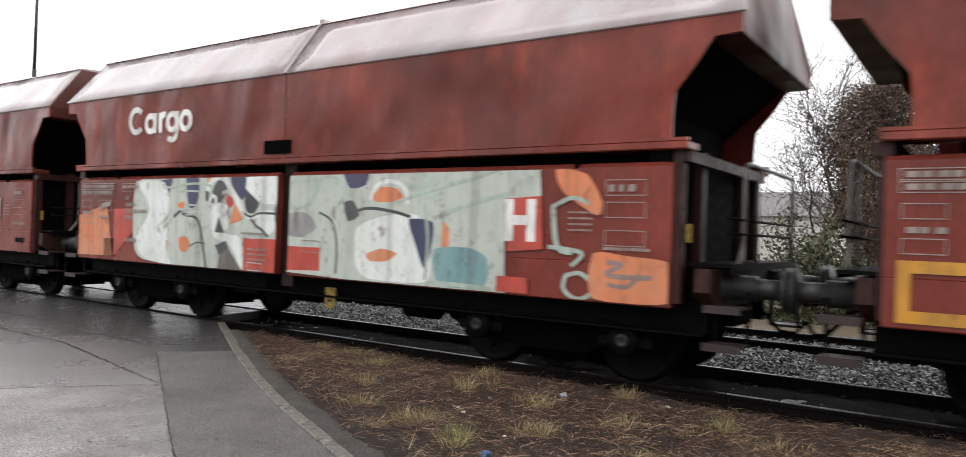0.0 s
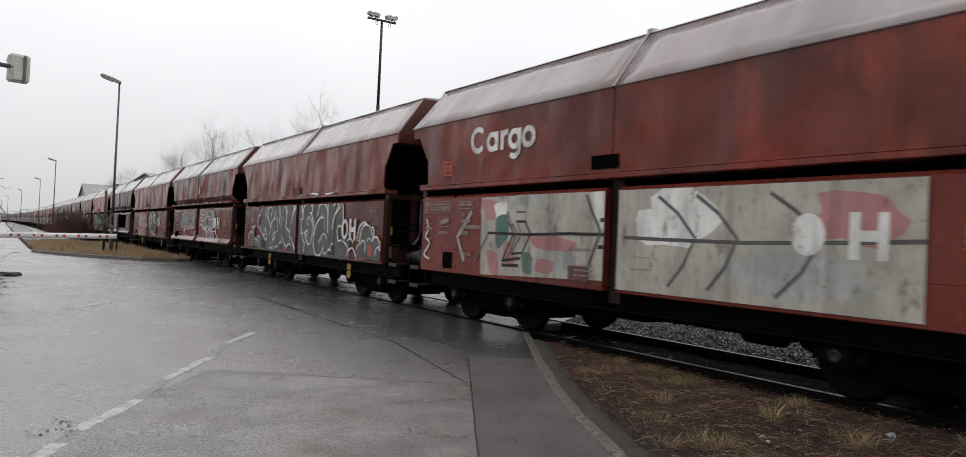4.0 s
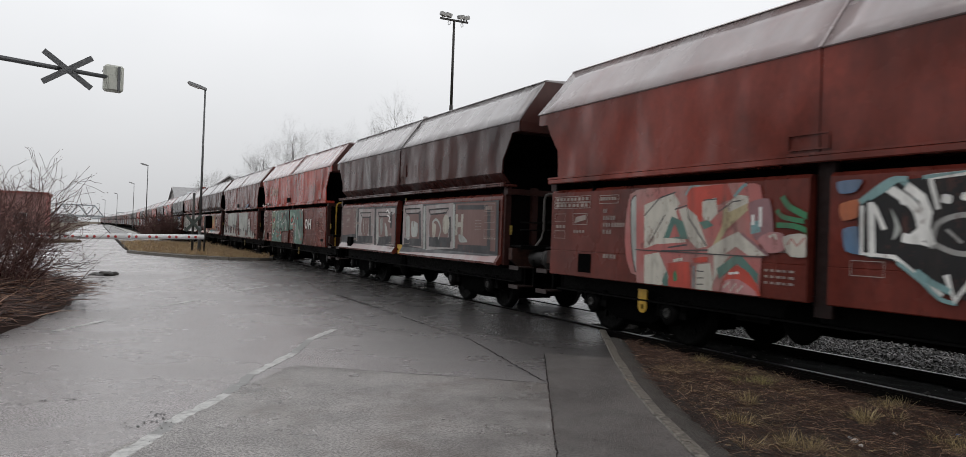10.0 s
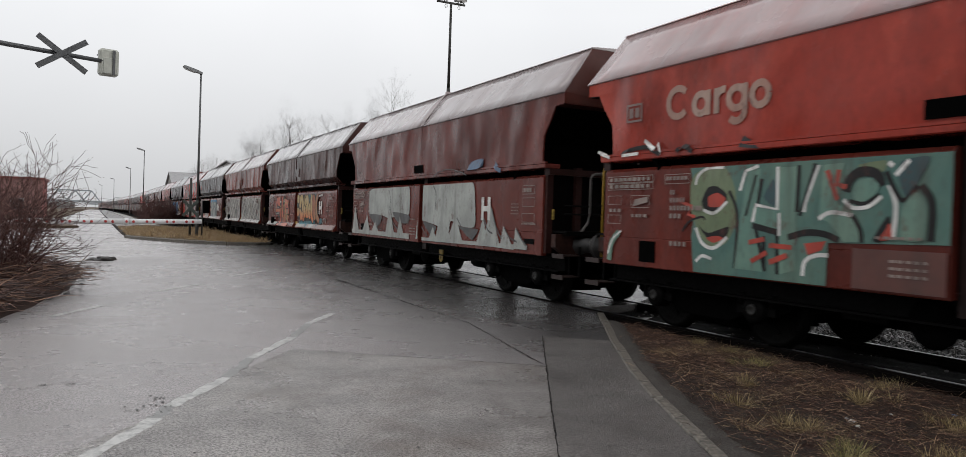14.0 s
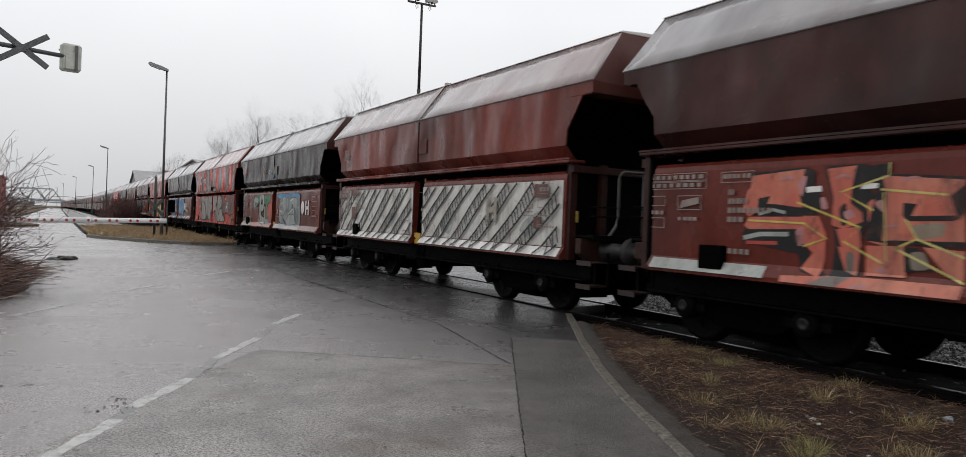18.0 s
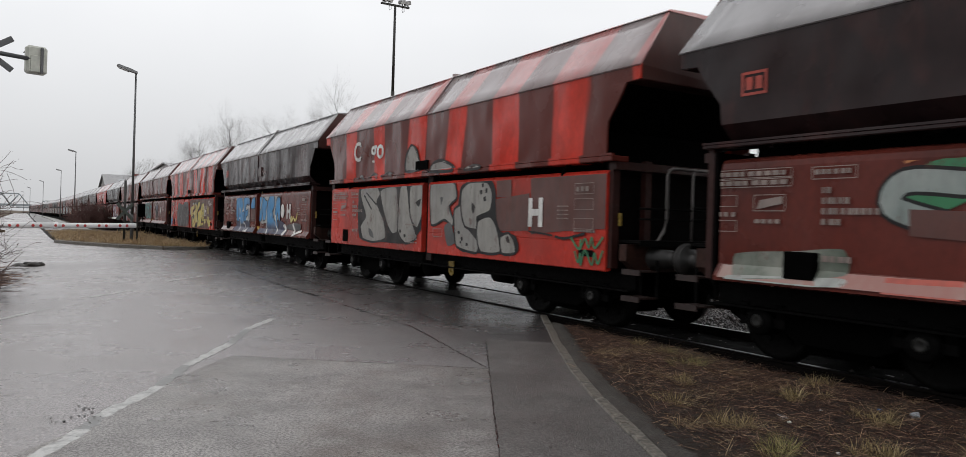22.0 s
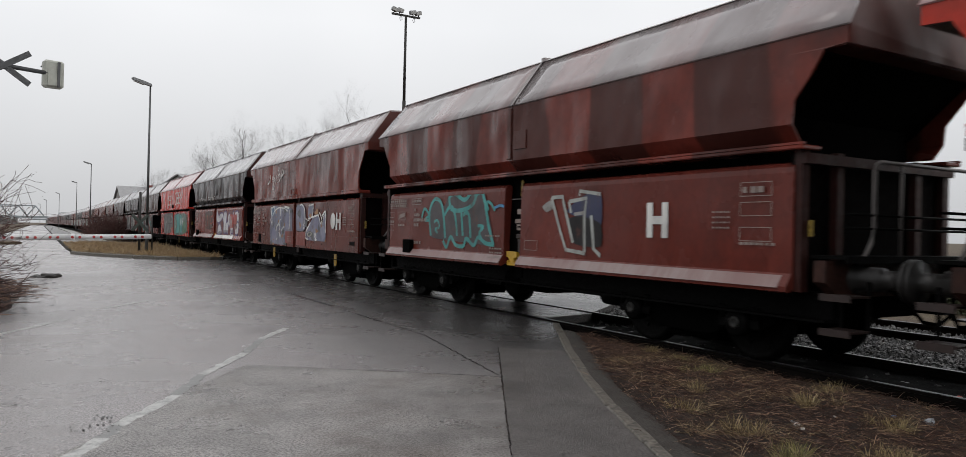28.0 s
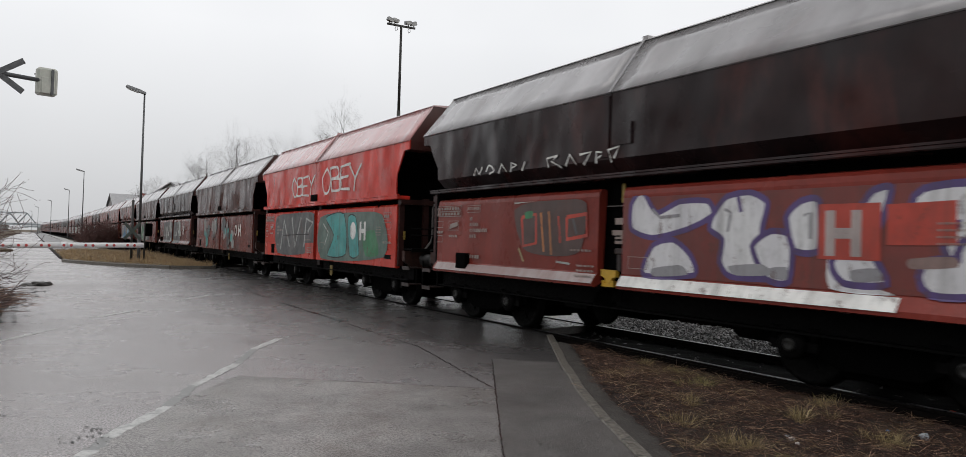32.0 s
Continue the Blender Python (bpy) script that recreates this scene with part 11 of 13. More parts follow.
        s.patch(((3.7, 2.1), (2.96, 2.16), (2.85, 2.09), (2.86, 1.95), (2.71, 1.76), (2.86, 1.62), (2.92, 1.28), (2.63, 1), (2.98, 1.05), (3.02, 1.23), (3.77, 1.33), (3.75, 1.45), (3.57, 1.62), (3.57, 1.97)), BLK, False)
        s.patch(((3.67, 2.07), (2.97, 2.12), (3.01, 2.01), (3.03, 1.84), (2.98, 1.71), (3.31, 1.75), (3.52, 1.76), (3.53, 1.83), (3.66, 1.75), (3.69, 1.62)), salmon, False)
        s.patch(((3.53, 1.82), (3.4, 1.84), (3.46, 1.73), (2.79, 1.71), (2.85, 1.63), (3.59, 1.62)), BLK, False)
        s.stroke(((3.55, 1.64), (3.36, 1.69), (3.2, 1.66)), 0.035, LGR, 1)
        s.patch(((3.69, 1.61), (2.93, 1.62), (2.96, 1.49), (3.68, 1.47), (3.75, 1.51)), salmon, False)
        s.stroke(((3.75, 1.37), (3.52, 1.42), (3.15, 1.43)), 0.05, LGR, 1)
        s.stroke(((3.71, 1.32), (3.29, 1.33)), 0.04, REDS, 1)
        s.patch(((2.98, 1.63), (2.79, 1.63), (2.7, 1.45), (2.7, 1.2), (2.74, 1), (2.98, 1.08), (2.84, 1.25), (3, 1.36)), salmon, False)
        s.patch(((3.65, 1.97), (3.72, 1.9), (3.78, 1.69), (3.69, 1.61), (3.57, 1.66), (3.56, 1.86)), salmon, False)
        s.stroke(((2.95, 1.9), (2.77, 1.91)), 0.06, WHT, 1)
        s.patch(((3.06, 1.96), (2.99, 2.05), (2.95, 2.02), (3, 1.83)), PINK)
        s.patch(((3.06, 1.47), (2.97, 1.51), (2.97, 1.34), (3.02, 1.31)), PINK)
        s.patch(((2.78, 1.81), (2.73, 1.82), (2.69, 1.71), (2.76, 1.7)), PINK)
        s.patch(((2.74, 2.14), (2.33, 2.17), (2.27, 2.13), (2.3, 1.94), (2.2, 1.85), (2.13, 1.76), (2.24, 1.58), (2.31, 1.43), (2.29, 1.03), (2.62, 1.01), (2.59, 1.33), (2.64, 1.76)), BLK, False)
        s.patch(((2.71, 2.11), (2.39, 2.13), (2.43, 1.94), (2.44, 1.76), (2.32, 1.67), (2.3, 1.58), (2.51, 1.5), (2.64, 1.54), (2.63, 1.82)), salmon, False)
        s.patch(((2.59, 1.5), (2.34, 1.53), (2.31, 1.34), (2.37, 1.22), (2.52, 1.32)), salmon, False)
        s.patch(((2.56, 1.7), (2.49, 1.76), (2.47, 1.56), (2.53, 1.54)), BLK)
        s.patch(((2.34, 2.11), (2.03, 2.15), (2.08, 1.96), (2.3, 1.93)), BLK, False)
        s.stroke(((2.34, 1.92), (2.09, 1.93)), 0.05, WHT, 1)
        s.patch(((2.26, 1.76), (2.1, 1.87), (2.08, 1.35), (2.23, 1.39)), salmon, False)
        s.patch(((2.14, 2.04), (1.37, 1.99), (1.35, 1.37), (2.05, 1.38), (2.28, 1.4)), BLK, False)
        s.patch(((2.12, 2.02), (1.37, 1.96), (1.37, 1.92), (1.49, 1.82), (1.45, 1.7), (1.42, 1.64), (1.83, 1.64), (1.78, 1.75), (1.91, 1.76), (1.91, 1.64), (1.86, 1.59), (1.42, 1.61), (1.36, 1.68), (1.35, 1.42), (2, 1.41), (2.1, 1.4), (2.07, 1.82)), salmon, False)
        s.patch(((1.89, 1.75), (1.78, 1.75), (1.83, 1.64), (1.43, 1.65), (1.45, 1.6), (1.89, 1.59)), BLK, False)
        s.patch(((1.83, 1.55), (1.53, 1.58), (1.55, 1.46), (1.77, 1.43)), spray((0.30,0.24,0.17),(0.22,0.12,0.08)))
        s.patch(((2.26, 1.35), (1.88, 1.36), (1.86, 1.07), (2.25, 1.06)), salmon, False)
        s.patch(((1.89, 1.35), (1.76, 1.35), (1.7, 1.2), (1.59, 1.16), (1.87, 1.12)), BLK, False)
        s.patch(((1.82, 1.3), (1.7, 1.31), (1.65, 1.17), (1.8, 1.15)), spray((0.26,0.21,0.16)))
        s.patch(((1.71, 1.36), (1.35, 1.34), (1.34, 1.08), (1.48, 1.11)), salmon, False)
        s.patch(((2.56, 1.33), (2.32, 1.28), (2.34, 1.05), (2.47, 1.09)), salmon, False)
        s.patch(((2.46, 1.27), (2.38, 1.26), (2.38, 1.08), (2.45, 1.09)), spray((0.20,0.16,0.13)))
        s.patch(((2.19, 1.76), (2.11, 1.79), (2.1, 1.67)), PINK)
        s.patch(((2.16, 1.11), (2.09, 1.17), (2.04, 1.09)), PINK)
        s.patch(((2.51, 1.67), (2.42, 1.7), (2.39, 1.63), (2.48, 1.6)), PINK)
        s.stroke(((3.28, 2.01), (3.18, 2.04), (3.1, 2.01)), 0.03, PINK)
        s.stroke(((2.61, 2.01), (2.52, 2.04), (2.45, 2.01)), 0.03, PINK)
        s.stroke(((1.93, 1.96), (1.85, 1.99), (1.77, 1.99)), 0.03, PINK)
        s.stroke(((2.05, 1.54), (1.95, 1.55)), 0.025, PINK)
        s.stroke(((3.69, 1.57), (2.96, 1.55), (2.69, 1.4), (2.96, 1.31)), 0.022, YEL, 1)
        s.stroke(((3.05, 1.77), (2.32, 1.52), (2.5, 1.38), (2.09, 1.19)), 0.022, YEL, 1)
        s.stroke(((2.18, 2.16), (1.98, 2.17)), 0.022, YEL, 1)
        s.stroke(((2.05, 2.15), (2.05, 2.02), (2.55, 1.87), (2.2, 1.69)), 0.022, YEL, 1)
        s.stroke(((2.13, 1.89), (1.51, 1.83)), 0.022, YEL, 1)
        s.stroke(((1.96, 1.34), (1.77, 1.43), (1.88, 1.61)), 0.022, YEL, 1)
        s.stroke(((1.77, 1.43), (1.34, 1.28)), 0.022, YEL, 1)
        s.stroke(((1.98, 1.34), (1.34, 1.06)), 0.022, YEL, 1)
        s.stroke(((2.1, 1.86), (2.05, 1.21)), 0.014, YEL, 1)
        s.patch(((3.17, 0.99), (2.29, 1.04), (1.33, 1.04), (1.33, 0.91), (2.03, 0.87), (3.16, 0.88)), salmon, False)
        s.patch(((2.65, 1.03), (2.38, 1.03), (2.51, 0.86), (2.82, 0.86)), spray((0.16,0.13,0.11),(0.24,0.22,0.20)), False)
        s.stroke(((2.35, 0.94), (2.18, 0.97)), 0.03, PINK, 1)
        s.patch(((-1.42, 2.13), (-1.94, 2.18), (-2.18, 1.99), (-1.97, 1.76), (-1.73, 1.9)), sea)
        s.patch(((-2.25, 2.13), (-2.65, 2.21), (-2.47, 1.98)), sea)
        s.patch(((-2.69, 2.16), (-3, 2.21), (-2.84, 1.98), (-2.72, 1.69)), sea)
        s.patch(((-0.46, 1.18), (-1.35, 1.18), (-2.01, 1.21), (-2.71, 1.2), (-2.72, 1.1), (-0.63, 1.05)), sea)
        s.patch(((-3.29, 1.26), (-3.6, 1.31), (-3.68, 1.16), (-3.38, 1.1)), sea)
        s.patch(((0.11, 2.1), (-0.91, 2.18), (-1.73, 2.19), (-2.06, 1.99), (-2.55, 2.05), (-3.11, 2.17), (-3.05, 1.77), (-3.25, 1.23), (-2.6, 1.19), (-1.23, 1.17), (-0.46, 1.22), (0.17, 1.48)), BLK)
        s.patch(((0.04, 1.76), (-0.2, 1.81), (-0.2, 1.61), (-0, 1.61)), sea)
        s.patch(((-0.82, 1.72), (-1, 1.76), (-1.08, 1.55), (-0.9, 1.51)), sea)
        s.patch(((-1.63, 2.08), (-1.84, 2.11), (-1.96, 1.91), (-1.78, 1.84)), sea)
        s.bubble(((-0.29, 1.99), (0, 2.01), (0.1, 1.79), (-0.01, 1.52), (-0.35, 1.51)), gold, BLK, 0.30, 0.05)
        s.bubble(((-0.58, 1.76), (-0.67, 2), (-0.85, 2.01), (-1, 1.68), (-1.1, 1.28)), gold, BLK, 0.26, 0.05)
        s.bubble(((-0.89, 1.41), (-0.72, 1.3), (-0.63, 1.48)), gold, BLK, 0.24, 0.04)
        s.bubble(((-1.28, 1.42), (-1.28, 1.76), (-1.34, 2)), gold, BLK, 0.26, 0.05)
        s.bubble(((-1.35, 1.86), (-1.59, 2), (-1.73, 1.86), (-1.57, 1.59), (-1.54, 1.43), (-1.76, 1.43)), gold, BLK, 0.26, 0.05)
        s.bubble(((-2.19, 1.61), (-2, 1.7), (-1.88, 1.55), (-2.02, 1.38), (-2.22, 1.48)), gold, BLK, 0.24, 0.04)
        s.bubble(((-2.24, 2.03), (-2.24, 1.69), (-2.28, 1.45), (-2.45, 1.25)), gold, BLK, 0.26, 0.05)
        s.bubble(((-2.55, 1.46), (-2.47, 1.84), (-2.55, 2.02), (-2.67, 1.76), (-2.74, 1.34)), spray((0.42,0.20,0.08),(0.30,0.06,0.03)), BLK, 0.24, 0.04)
        s.bubble(((-3.04, 2.07), (-2.9, 1.83), (-3, 1.39), (-3.24, 1.21)), spray((0.42,0.20,0.08),(0.30,0.06,0.03)), BLK, 0.22, 0.04)
        s.stroke(((0.05, 1.92), (-0.09, 2.03), (-0.26, 2.02)), 0.03, CREAM)
        s.stroke(((-0.65, 1.9), (-0.75, 2)), 0.03, CREAM)
        s.stroke(((-1.39, 1.94), (-1.59, 2), (-1.68, 1.9)), 0.03, CREAM)
        s.stroke(((-1.92, 1.59), (-2, 1.66)), 0.03, CREAM)
        s.stroke(((-2.22, 2.02), (-2.24, 1.76)), 0.03, CREAM)
        s.stroke(((-3.26, 2.05), (-3.38, 2.1), (-3.41, 2.05)), 0.05, WHT, 1)
        s.stroke(((-3.48, 2.06), (-3.52, 2.12)), 0.05, WHT, 1)
        s.stroke(((-3.57, 2.06), (-3.62, 2.13)), 0.05, WHT, 1)
        s.stroke(((-3.66, 2.06), (-3.71, 2.13)), 0.05, WHT, 1)
        s.stroke(((-3.8, 1.27), (-3.86, 1.2), (-3.8, 1.1)), 0.045, LGR, 1)
        s.stroke(((-3.89, 1.26), (-4.05, 1.3)), 0.045, LGR, 1)
        s.stroke(((-4.12, 1.3), (-4.17, 1.14)), 0.045, LGR, 1)
        oh(o=False, h=-3.46)
        stencils(s, kind, i)
    elif i == 11:
        logo(4.95, 2.95, FADED)
        pal = spray((0.60, 0.59, 0.55), (0.47, 0.45, 0.42))
        s.rect(5.40, 0.41, 1.09, 2.13, pal)
        s.rect(-0.11, -5.25, 1.09, 2.13, pal)
        s.rect(5.40, 0.41, 0.94, 1.075, WHT)
        s.rect(-0.11, -5.25, 0.94, 1.075, WHT)
        for k in range(9):
            s.patch([(a0 + r.uniform(-0.1, 0.1), b0 + r.uniform(-0.05, 0.05)) for a0, b0 in ((k - 4.0, 1.3), (k - 4.3, 1.55), (k - 4.7, 1.6), (k - 4.4, 1.2))], (LGR, pal, WHT)[k % 3])
        slope, wide = 1.29, 0.35
        for a, b in ((5.25, 0.43), (-0.13, -5.23)):
            y = a + 1.25
            while y > b + 0.2:
                def at(off, z):
                    return y - off - slope * (z - 0.95) + 0.03 * math.sin(5 * z + y)
                for off in (0.0, wide):
                    pts = [(at(off, z), z) for z in (0.95 + 0.045 * q for q in range(27)) if b < at(off, z) < a]
                    if len(pts) > 2:
                        s.stroke(pts, 0.042, BLK, 1)
                for q in range(15):
                    z = 1.17 + 0.96 * q / 14 + r.uniform(-0.015, 0.015)
                    lean = 0.215 + r.uniform(-0.02, 0.02)
                    if z - lean > 0.95 and b < at(wide, z - lean) and at(0, z) < a:
                        s.stroke([(at(0, z), z), (at(wide, z - lean), z - lean)], 0.028, BLK, 1)
                y -= 0.80 + r.uniform(-0.05, 0.05)
        for ya, yb, za, zb in ((5.30, 4.62, 1.90, 2.13), (4.30, 3.72, 1.99, 2.13), (5.32, 5.08, 1.36, 1.70), (4.22, 3.9, 1.38, 1.70), (-4.5, -4.9, 1.86, 2.08), (-4.5, -4.72, 1.36, 1.55)):
            s.rect(ya, yb, za, zb, BRN)
        oh(o=False, h=-3.12, mat=spray((0.42, 0.38, 0.31)))
        stencils(s, kind, i)
    elif i == 12:
        logo(5.0, 2.95, REDS)
        greyt = spray((0.17, 0.22, 0.21), (0.27, 0.30, 0.28))
        pale = spray((0.27, 0.32, 0.30), (0.38, 0.40, 0.38))
        s.rect(5.2, 0.34, 0.94, 1.08, streaky((0.30, 0.23, 0.20), (0.28, 0.06, 0.045)))
        s.rect(0.0, -3.3, 0.94, 1.08, streaky((0.36, 0.37, 0.35), (0.16, 0.10, 0.09)))
        s.rect(-3.3, -5.2, 0.94, 1.08, streaky((0.27, 0.20, 0.19), (0.16, 0.06, 0.05)))
        s.patch(((5.03, 1.21), (4.28, 1.27), (3.74, 1.31), (3.7, 1.06), (4.27, 0.99), (4.97, 0.95)), spray((0.07,0.10,0.07),(0.26,0.27,0.23)))
        s.patch(((5.06, 0.97), (4.2, 1.01), (3.7, 1.03), (3.71, 0.95), (4.34, 0.91), (5.01, 0.88)), LGR)
        s.patch(((3.3, 1.07), (2.63, 1.09), (2.62, 0.91), (3.3, 0.91)), RED_P, False)
        s.patch(((1.08, 1.68), (0.61, 2.13), (0.33, 2.12), (0.36, 1.72), (0.49, 1.1), (1.09, 1.07)), RED_P)
        s.patch(((3.36, 1.89), (2.93, 2.12), (2.49, 2.22), (2.27, 2), (2.59, 1.79), (3.01, 1.63)), GRN)
        s.patch(((2.36, 1.2), (1.77, 1.22), (1.54, 1.04), (2.19, 1.03)), GRN)
        s.bubble(((2.64, 1.92), (3.16, 1.95), (3.28, 1.73), (2.83, 1.57)), pale, BLK, 0.20, 0.035)
        s.bubble(((2.26, 1.63), (1.79, 1.68), (1.77, 2.01), (2.12, 2.1), (2.26, 1.68), (2.12, 1.26), (1.66, 1.15)), pale, BLK, 0.24, 0.035)
        s.patch(((1.59, 2.12), (0.68, 2.15), (0.73, 1.85), (1.54, 1.78)), GRN, True, BLK, 0.03)
        s.bubble(((1.13, 2.01), (1.28, 1.48), (1.13, 1.21)), GRN, BLK, 0.22, 0.035)
        s.bubble(((1.5, 1.63), (1.44, 1.18), (1.02, 1.14)), pale, BLK, 0.16, 0.03)
        s.stroke(((3.17, 2.13), (2.7, 2.29), (2.16, 2.2)), 0.045, ORNG)
        s.stroke(((0.67, 1.96), (0.53, 2.09), (0.39, 2.14)), 0.06, REDS)
        s.stroke(((2.56, 1.2), (2.05, 1.08), (1.77, 1.11)), 0.03, WHT)
        s.patch(((3.12, 1.7), (2.58, 1.68), (2.45, 1.42), (3.11, 1.46)), BRN, False)
        s.patch(((-0.34, 1.54), (-0.4, 1.64), (-0.49, 1.54), (-0.46, 1.43), (-0.37, 1.43)), ORNG)
        s.patch(((-0.8, 1.99), (-1.51, 2.07), (-2.71, 2.06), (-3.17, 1.98), (-3.28, 1.11), (-2.28, 1.05), (-0.84, 1.14), (-0.64, 1.42)), greyt)
        s.patch(((-0.3, 2.06), (-0.8, 2.14), (-1.83, 2.12), (-2.06, 2.17), (-2.52, 2.16), (-3.19, 2.1), (-3.2, 1.96), (-2.53, 2.04), (-1.52, 1.99), (-0.8, 1.98)), BLUE)
        s.patch(((-0.84, 1.14), (-0.97, 1.08), (-0.84, 1.04), (-0.65, 1.08)), BLUE)
        s.patch(((-1.12, 2.02), (-1.46, 2.04), (-1.53, 1.59), (-1.33, 1.48), (-1.18, 1.67)), pale, True, DGR, 0.03)
        s.patch(((-1.58, 1.97), (-1.79, 1.98), (-1.85, 1.69), (-1.62, 1.59)), pale, True, DGR, 0.03)
        s.patch(((-0.88, 1.66), (-1.19, 1.62), (-1.48, 1.44), (-0.85, 1.39)), greyt, True, DGR, 0.03)
        s.patch(((-1.9, 1.67), (-2.05, 1.94), (-2.43, 2), (-2.8, 1.99), (-3.01, 1.86), (-2.93, 1.67), (-2.56, 1.64), (-2.44, 1.74), (-2.26, 1.67), (-2.02, 1.52)), pale, True, DGR, 0.03)
        s.patch(((-2.25, 1.77), (-2.44, 1.79), (-2.45, 1.61), (-2.26, 1.6)), NAVY, True, LGR, 0.025)
        s.patch(((-1.1, 1.3), (-1.53, 1.5), (-1.94, 1.58), (-1.76, 1.3), (-1.57, 1.14)), greyt, True, DGR, 0.03)
        s.patch(((-1.57, 1.19), (-1.96, 1.43), (-2.62, 1.41), (-2.72, 1.12), (-1.77, 1.07)), pale, True, DGR, 0.03)
        s.patch(((-2.74, 1.63), (-3.15, 1.66), (-3.23, 1.16), (-2.85, 1.11)), greyt, True, LGR, 0.025)
        s.patch(((-2.01, 1.43), (-2.26, 1.55), (-2.54, 1.56), (-2.45, 1.44)), GRY, True, DGR, 0.025)
        s.patch(((-1.25, 1.3), (-1.75, 1.07), (-1.57, 1.05), (-1.2, 1.22)), NAVY)
        s.patch(((-2.63, 1.59), (-2.76, 1.59), (-2.83, 1.14), (-2.66, 1.25)), NAVY)
        s.stroke(((-1.86, 1.44), (-2.45, 1.63), (-2.64, 1.42)), 0.03, WHT, 1)
        s.stroke(((-0.81, 1.76), (-1.1, 1.85)), 0.03, WHT, 1)
        s.stroke(((-1.23, 2), (-1.32, 1.75)), 0.03, WHT, 1)
        s.stroke(((-2.07, 1.88), (-2.44, 1.96)), 0.03, WHT, 1)
        s.stroke(((-2.88, 1.49), (-2.96, 1.33), (-3.05, 1.51), (-3.12, 1.32)), 0.03, NAVY, 1)
        s.stroke(((-0.69, 1.57), (-1.07, 1.49)), 0.025, WHT, 1)
        s.stroke(((0.89, 3.06), (0.78, 3.01), (0.91, 2.96), (0.71, 2.89)), 0.03, CREAM, 1)
        s.stroke(((0.62, 3.06), (0.55, 2.95), (0.43, 3.01)), 0.03, CREAM, 1)
        s.stroke(((0.52, 2.91), (0.39, 2.76), (0.25, 2.9), (0.12, 2.74)), 0.06, BLUE)
        s.stroke(((0.05, 2.97), (-0.07, 2.88)), 0.025, YEL, 1)
        oh(-3.58, True, -4.08, solid=True)
        stencils(s, kind, i)
    elif i == 13:
        s.patch(((-3.49, 2.19), (-5.62, 2.22), (-5.66, 1.43), (-5, 1.43), (-3.53, 1.32)), BRN, False)
        s.text("C", 3.92, 3.50, 2.86, 3.31, WHT, 0.02)
        s.text("go", 2.90, 2.20, 2.86, 3.31, WHT, 0.02)
        g = spray((0.34, 0.325, 0.295), (0.26, 0.25, 0.235))
        s.patch(((-2.49, 2.18), (-2.94, 2.2), (-2.95, 1.91), (-2.5, 1.91)), BRN, False)
        s.patch(((-2.48, 1.88), (-3.47, 1.96), (-3.46, 1.37), (-2.51, 1.34)), BRN, False)
        s.patch(((-4.26, 2.17), (-5.05, 2.19), (-5.08, 1.37), (-4.33, 1.4)), BRN, False)
        s.patch(((3.62, 2.23), (3, 2.25), (2.37, 2.23), (1.44, 2.24), (0.26, 2.25), (0.21, 1.4), (0.87, 1.01), (2.3, 0.99), (3.54, 1.05)), BLK)
        s.patch(((3.53, 2.18), (3.08, 2.26), (2.58, 2.24), (2.36, 2.06), (2.55, 1.86), (2.13, 1.46), (2.03, 1.07), (2.7, 0.97), (3.31, 1.03), (3.47, 1.32), (3.17, 1.55), (3.42, 1.89)), g, True, BLK, 0.045)
        s.patch(((2.37, 2.13), (1.53, 2.2), (1.42, 1.86), (1.14, 1.38), (1.63, 1.17), (2.02, 1.46)), g, True, BLK, 0.045)
        s.patch(((1.33, 2.16), (1, 2.2), (0.8, 1.57), (0.48, 1.14), (1, 1), (1.39, 1.27)), g, True, BLK, 0.045)
        s.patch(((0.84, 2.18), (0.26, 2.23), (0.23, 1.67), (0.48, 1.32), (0.8, 1.57)), g, True, BLK, 0.045)
        s.stroke(((3.29, 2.04), (2.83, 1.71)), 0.05, BLK, 1)
        s.stroke(((3.16, 2.1), (2.55, 1.81)), 0.04, BLK, 1)
        s.patch(((2.98, 1.29), (2.76, 1.21), (2.67, 1.06), (2.92, 1.12)), DGR)
        s.patch(((0.57, 1.85), (0.33, 1.92), (0.41, 1.76)), BLK)
        s.patch(((1.02, 2.51), (1, 2.82), (0.79, 3.02), (0.53, 2.91), (0.38, 2.51)), g, True, BLK, 0.06)
        s.stroke(((3.54, 2.41), (3.41, 2.49), (3.09, 2.38)), 0.06, DGR)
        s.stroke(((2.88, 2.42), (2.67, 2.52), (2.38, 2.41)), 0.06, DGR)
        s.stroke(((2.19, 2.43), (1.89, 2.51), (1.63, 2.44)), 0.06, DGR)
        s.patch(((-1.25, 2.07), (-1.58, 2.19), (-2.28, 2.22), (-2.46, 2.04), (-2.51, 1.57), (-2.68, 1.33), (-3.11, 1.28), (-3.16, 1), (-1.95, 0.94), (-1.19, 1.02)), BLK)
        s.patch(((-0.09, 2.2), (-0.77, 2.26), (-1.06, 2.18), (-1.14, 1.92), (-0.86, 1.76), (-1.04, 1.51), (-0.98, 1.4), (-0.68, 1.51), (-0.15, 1.41)), g, True, BLK, 0.045)
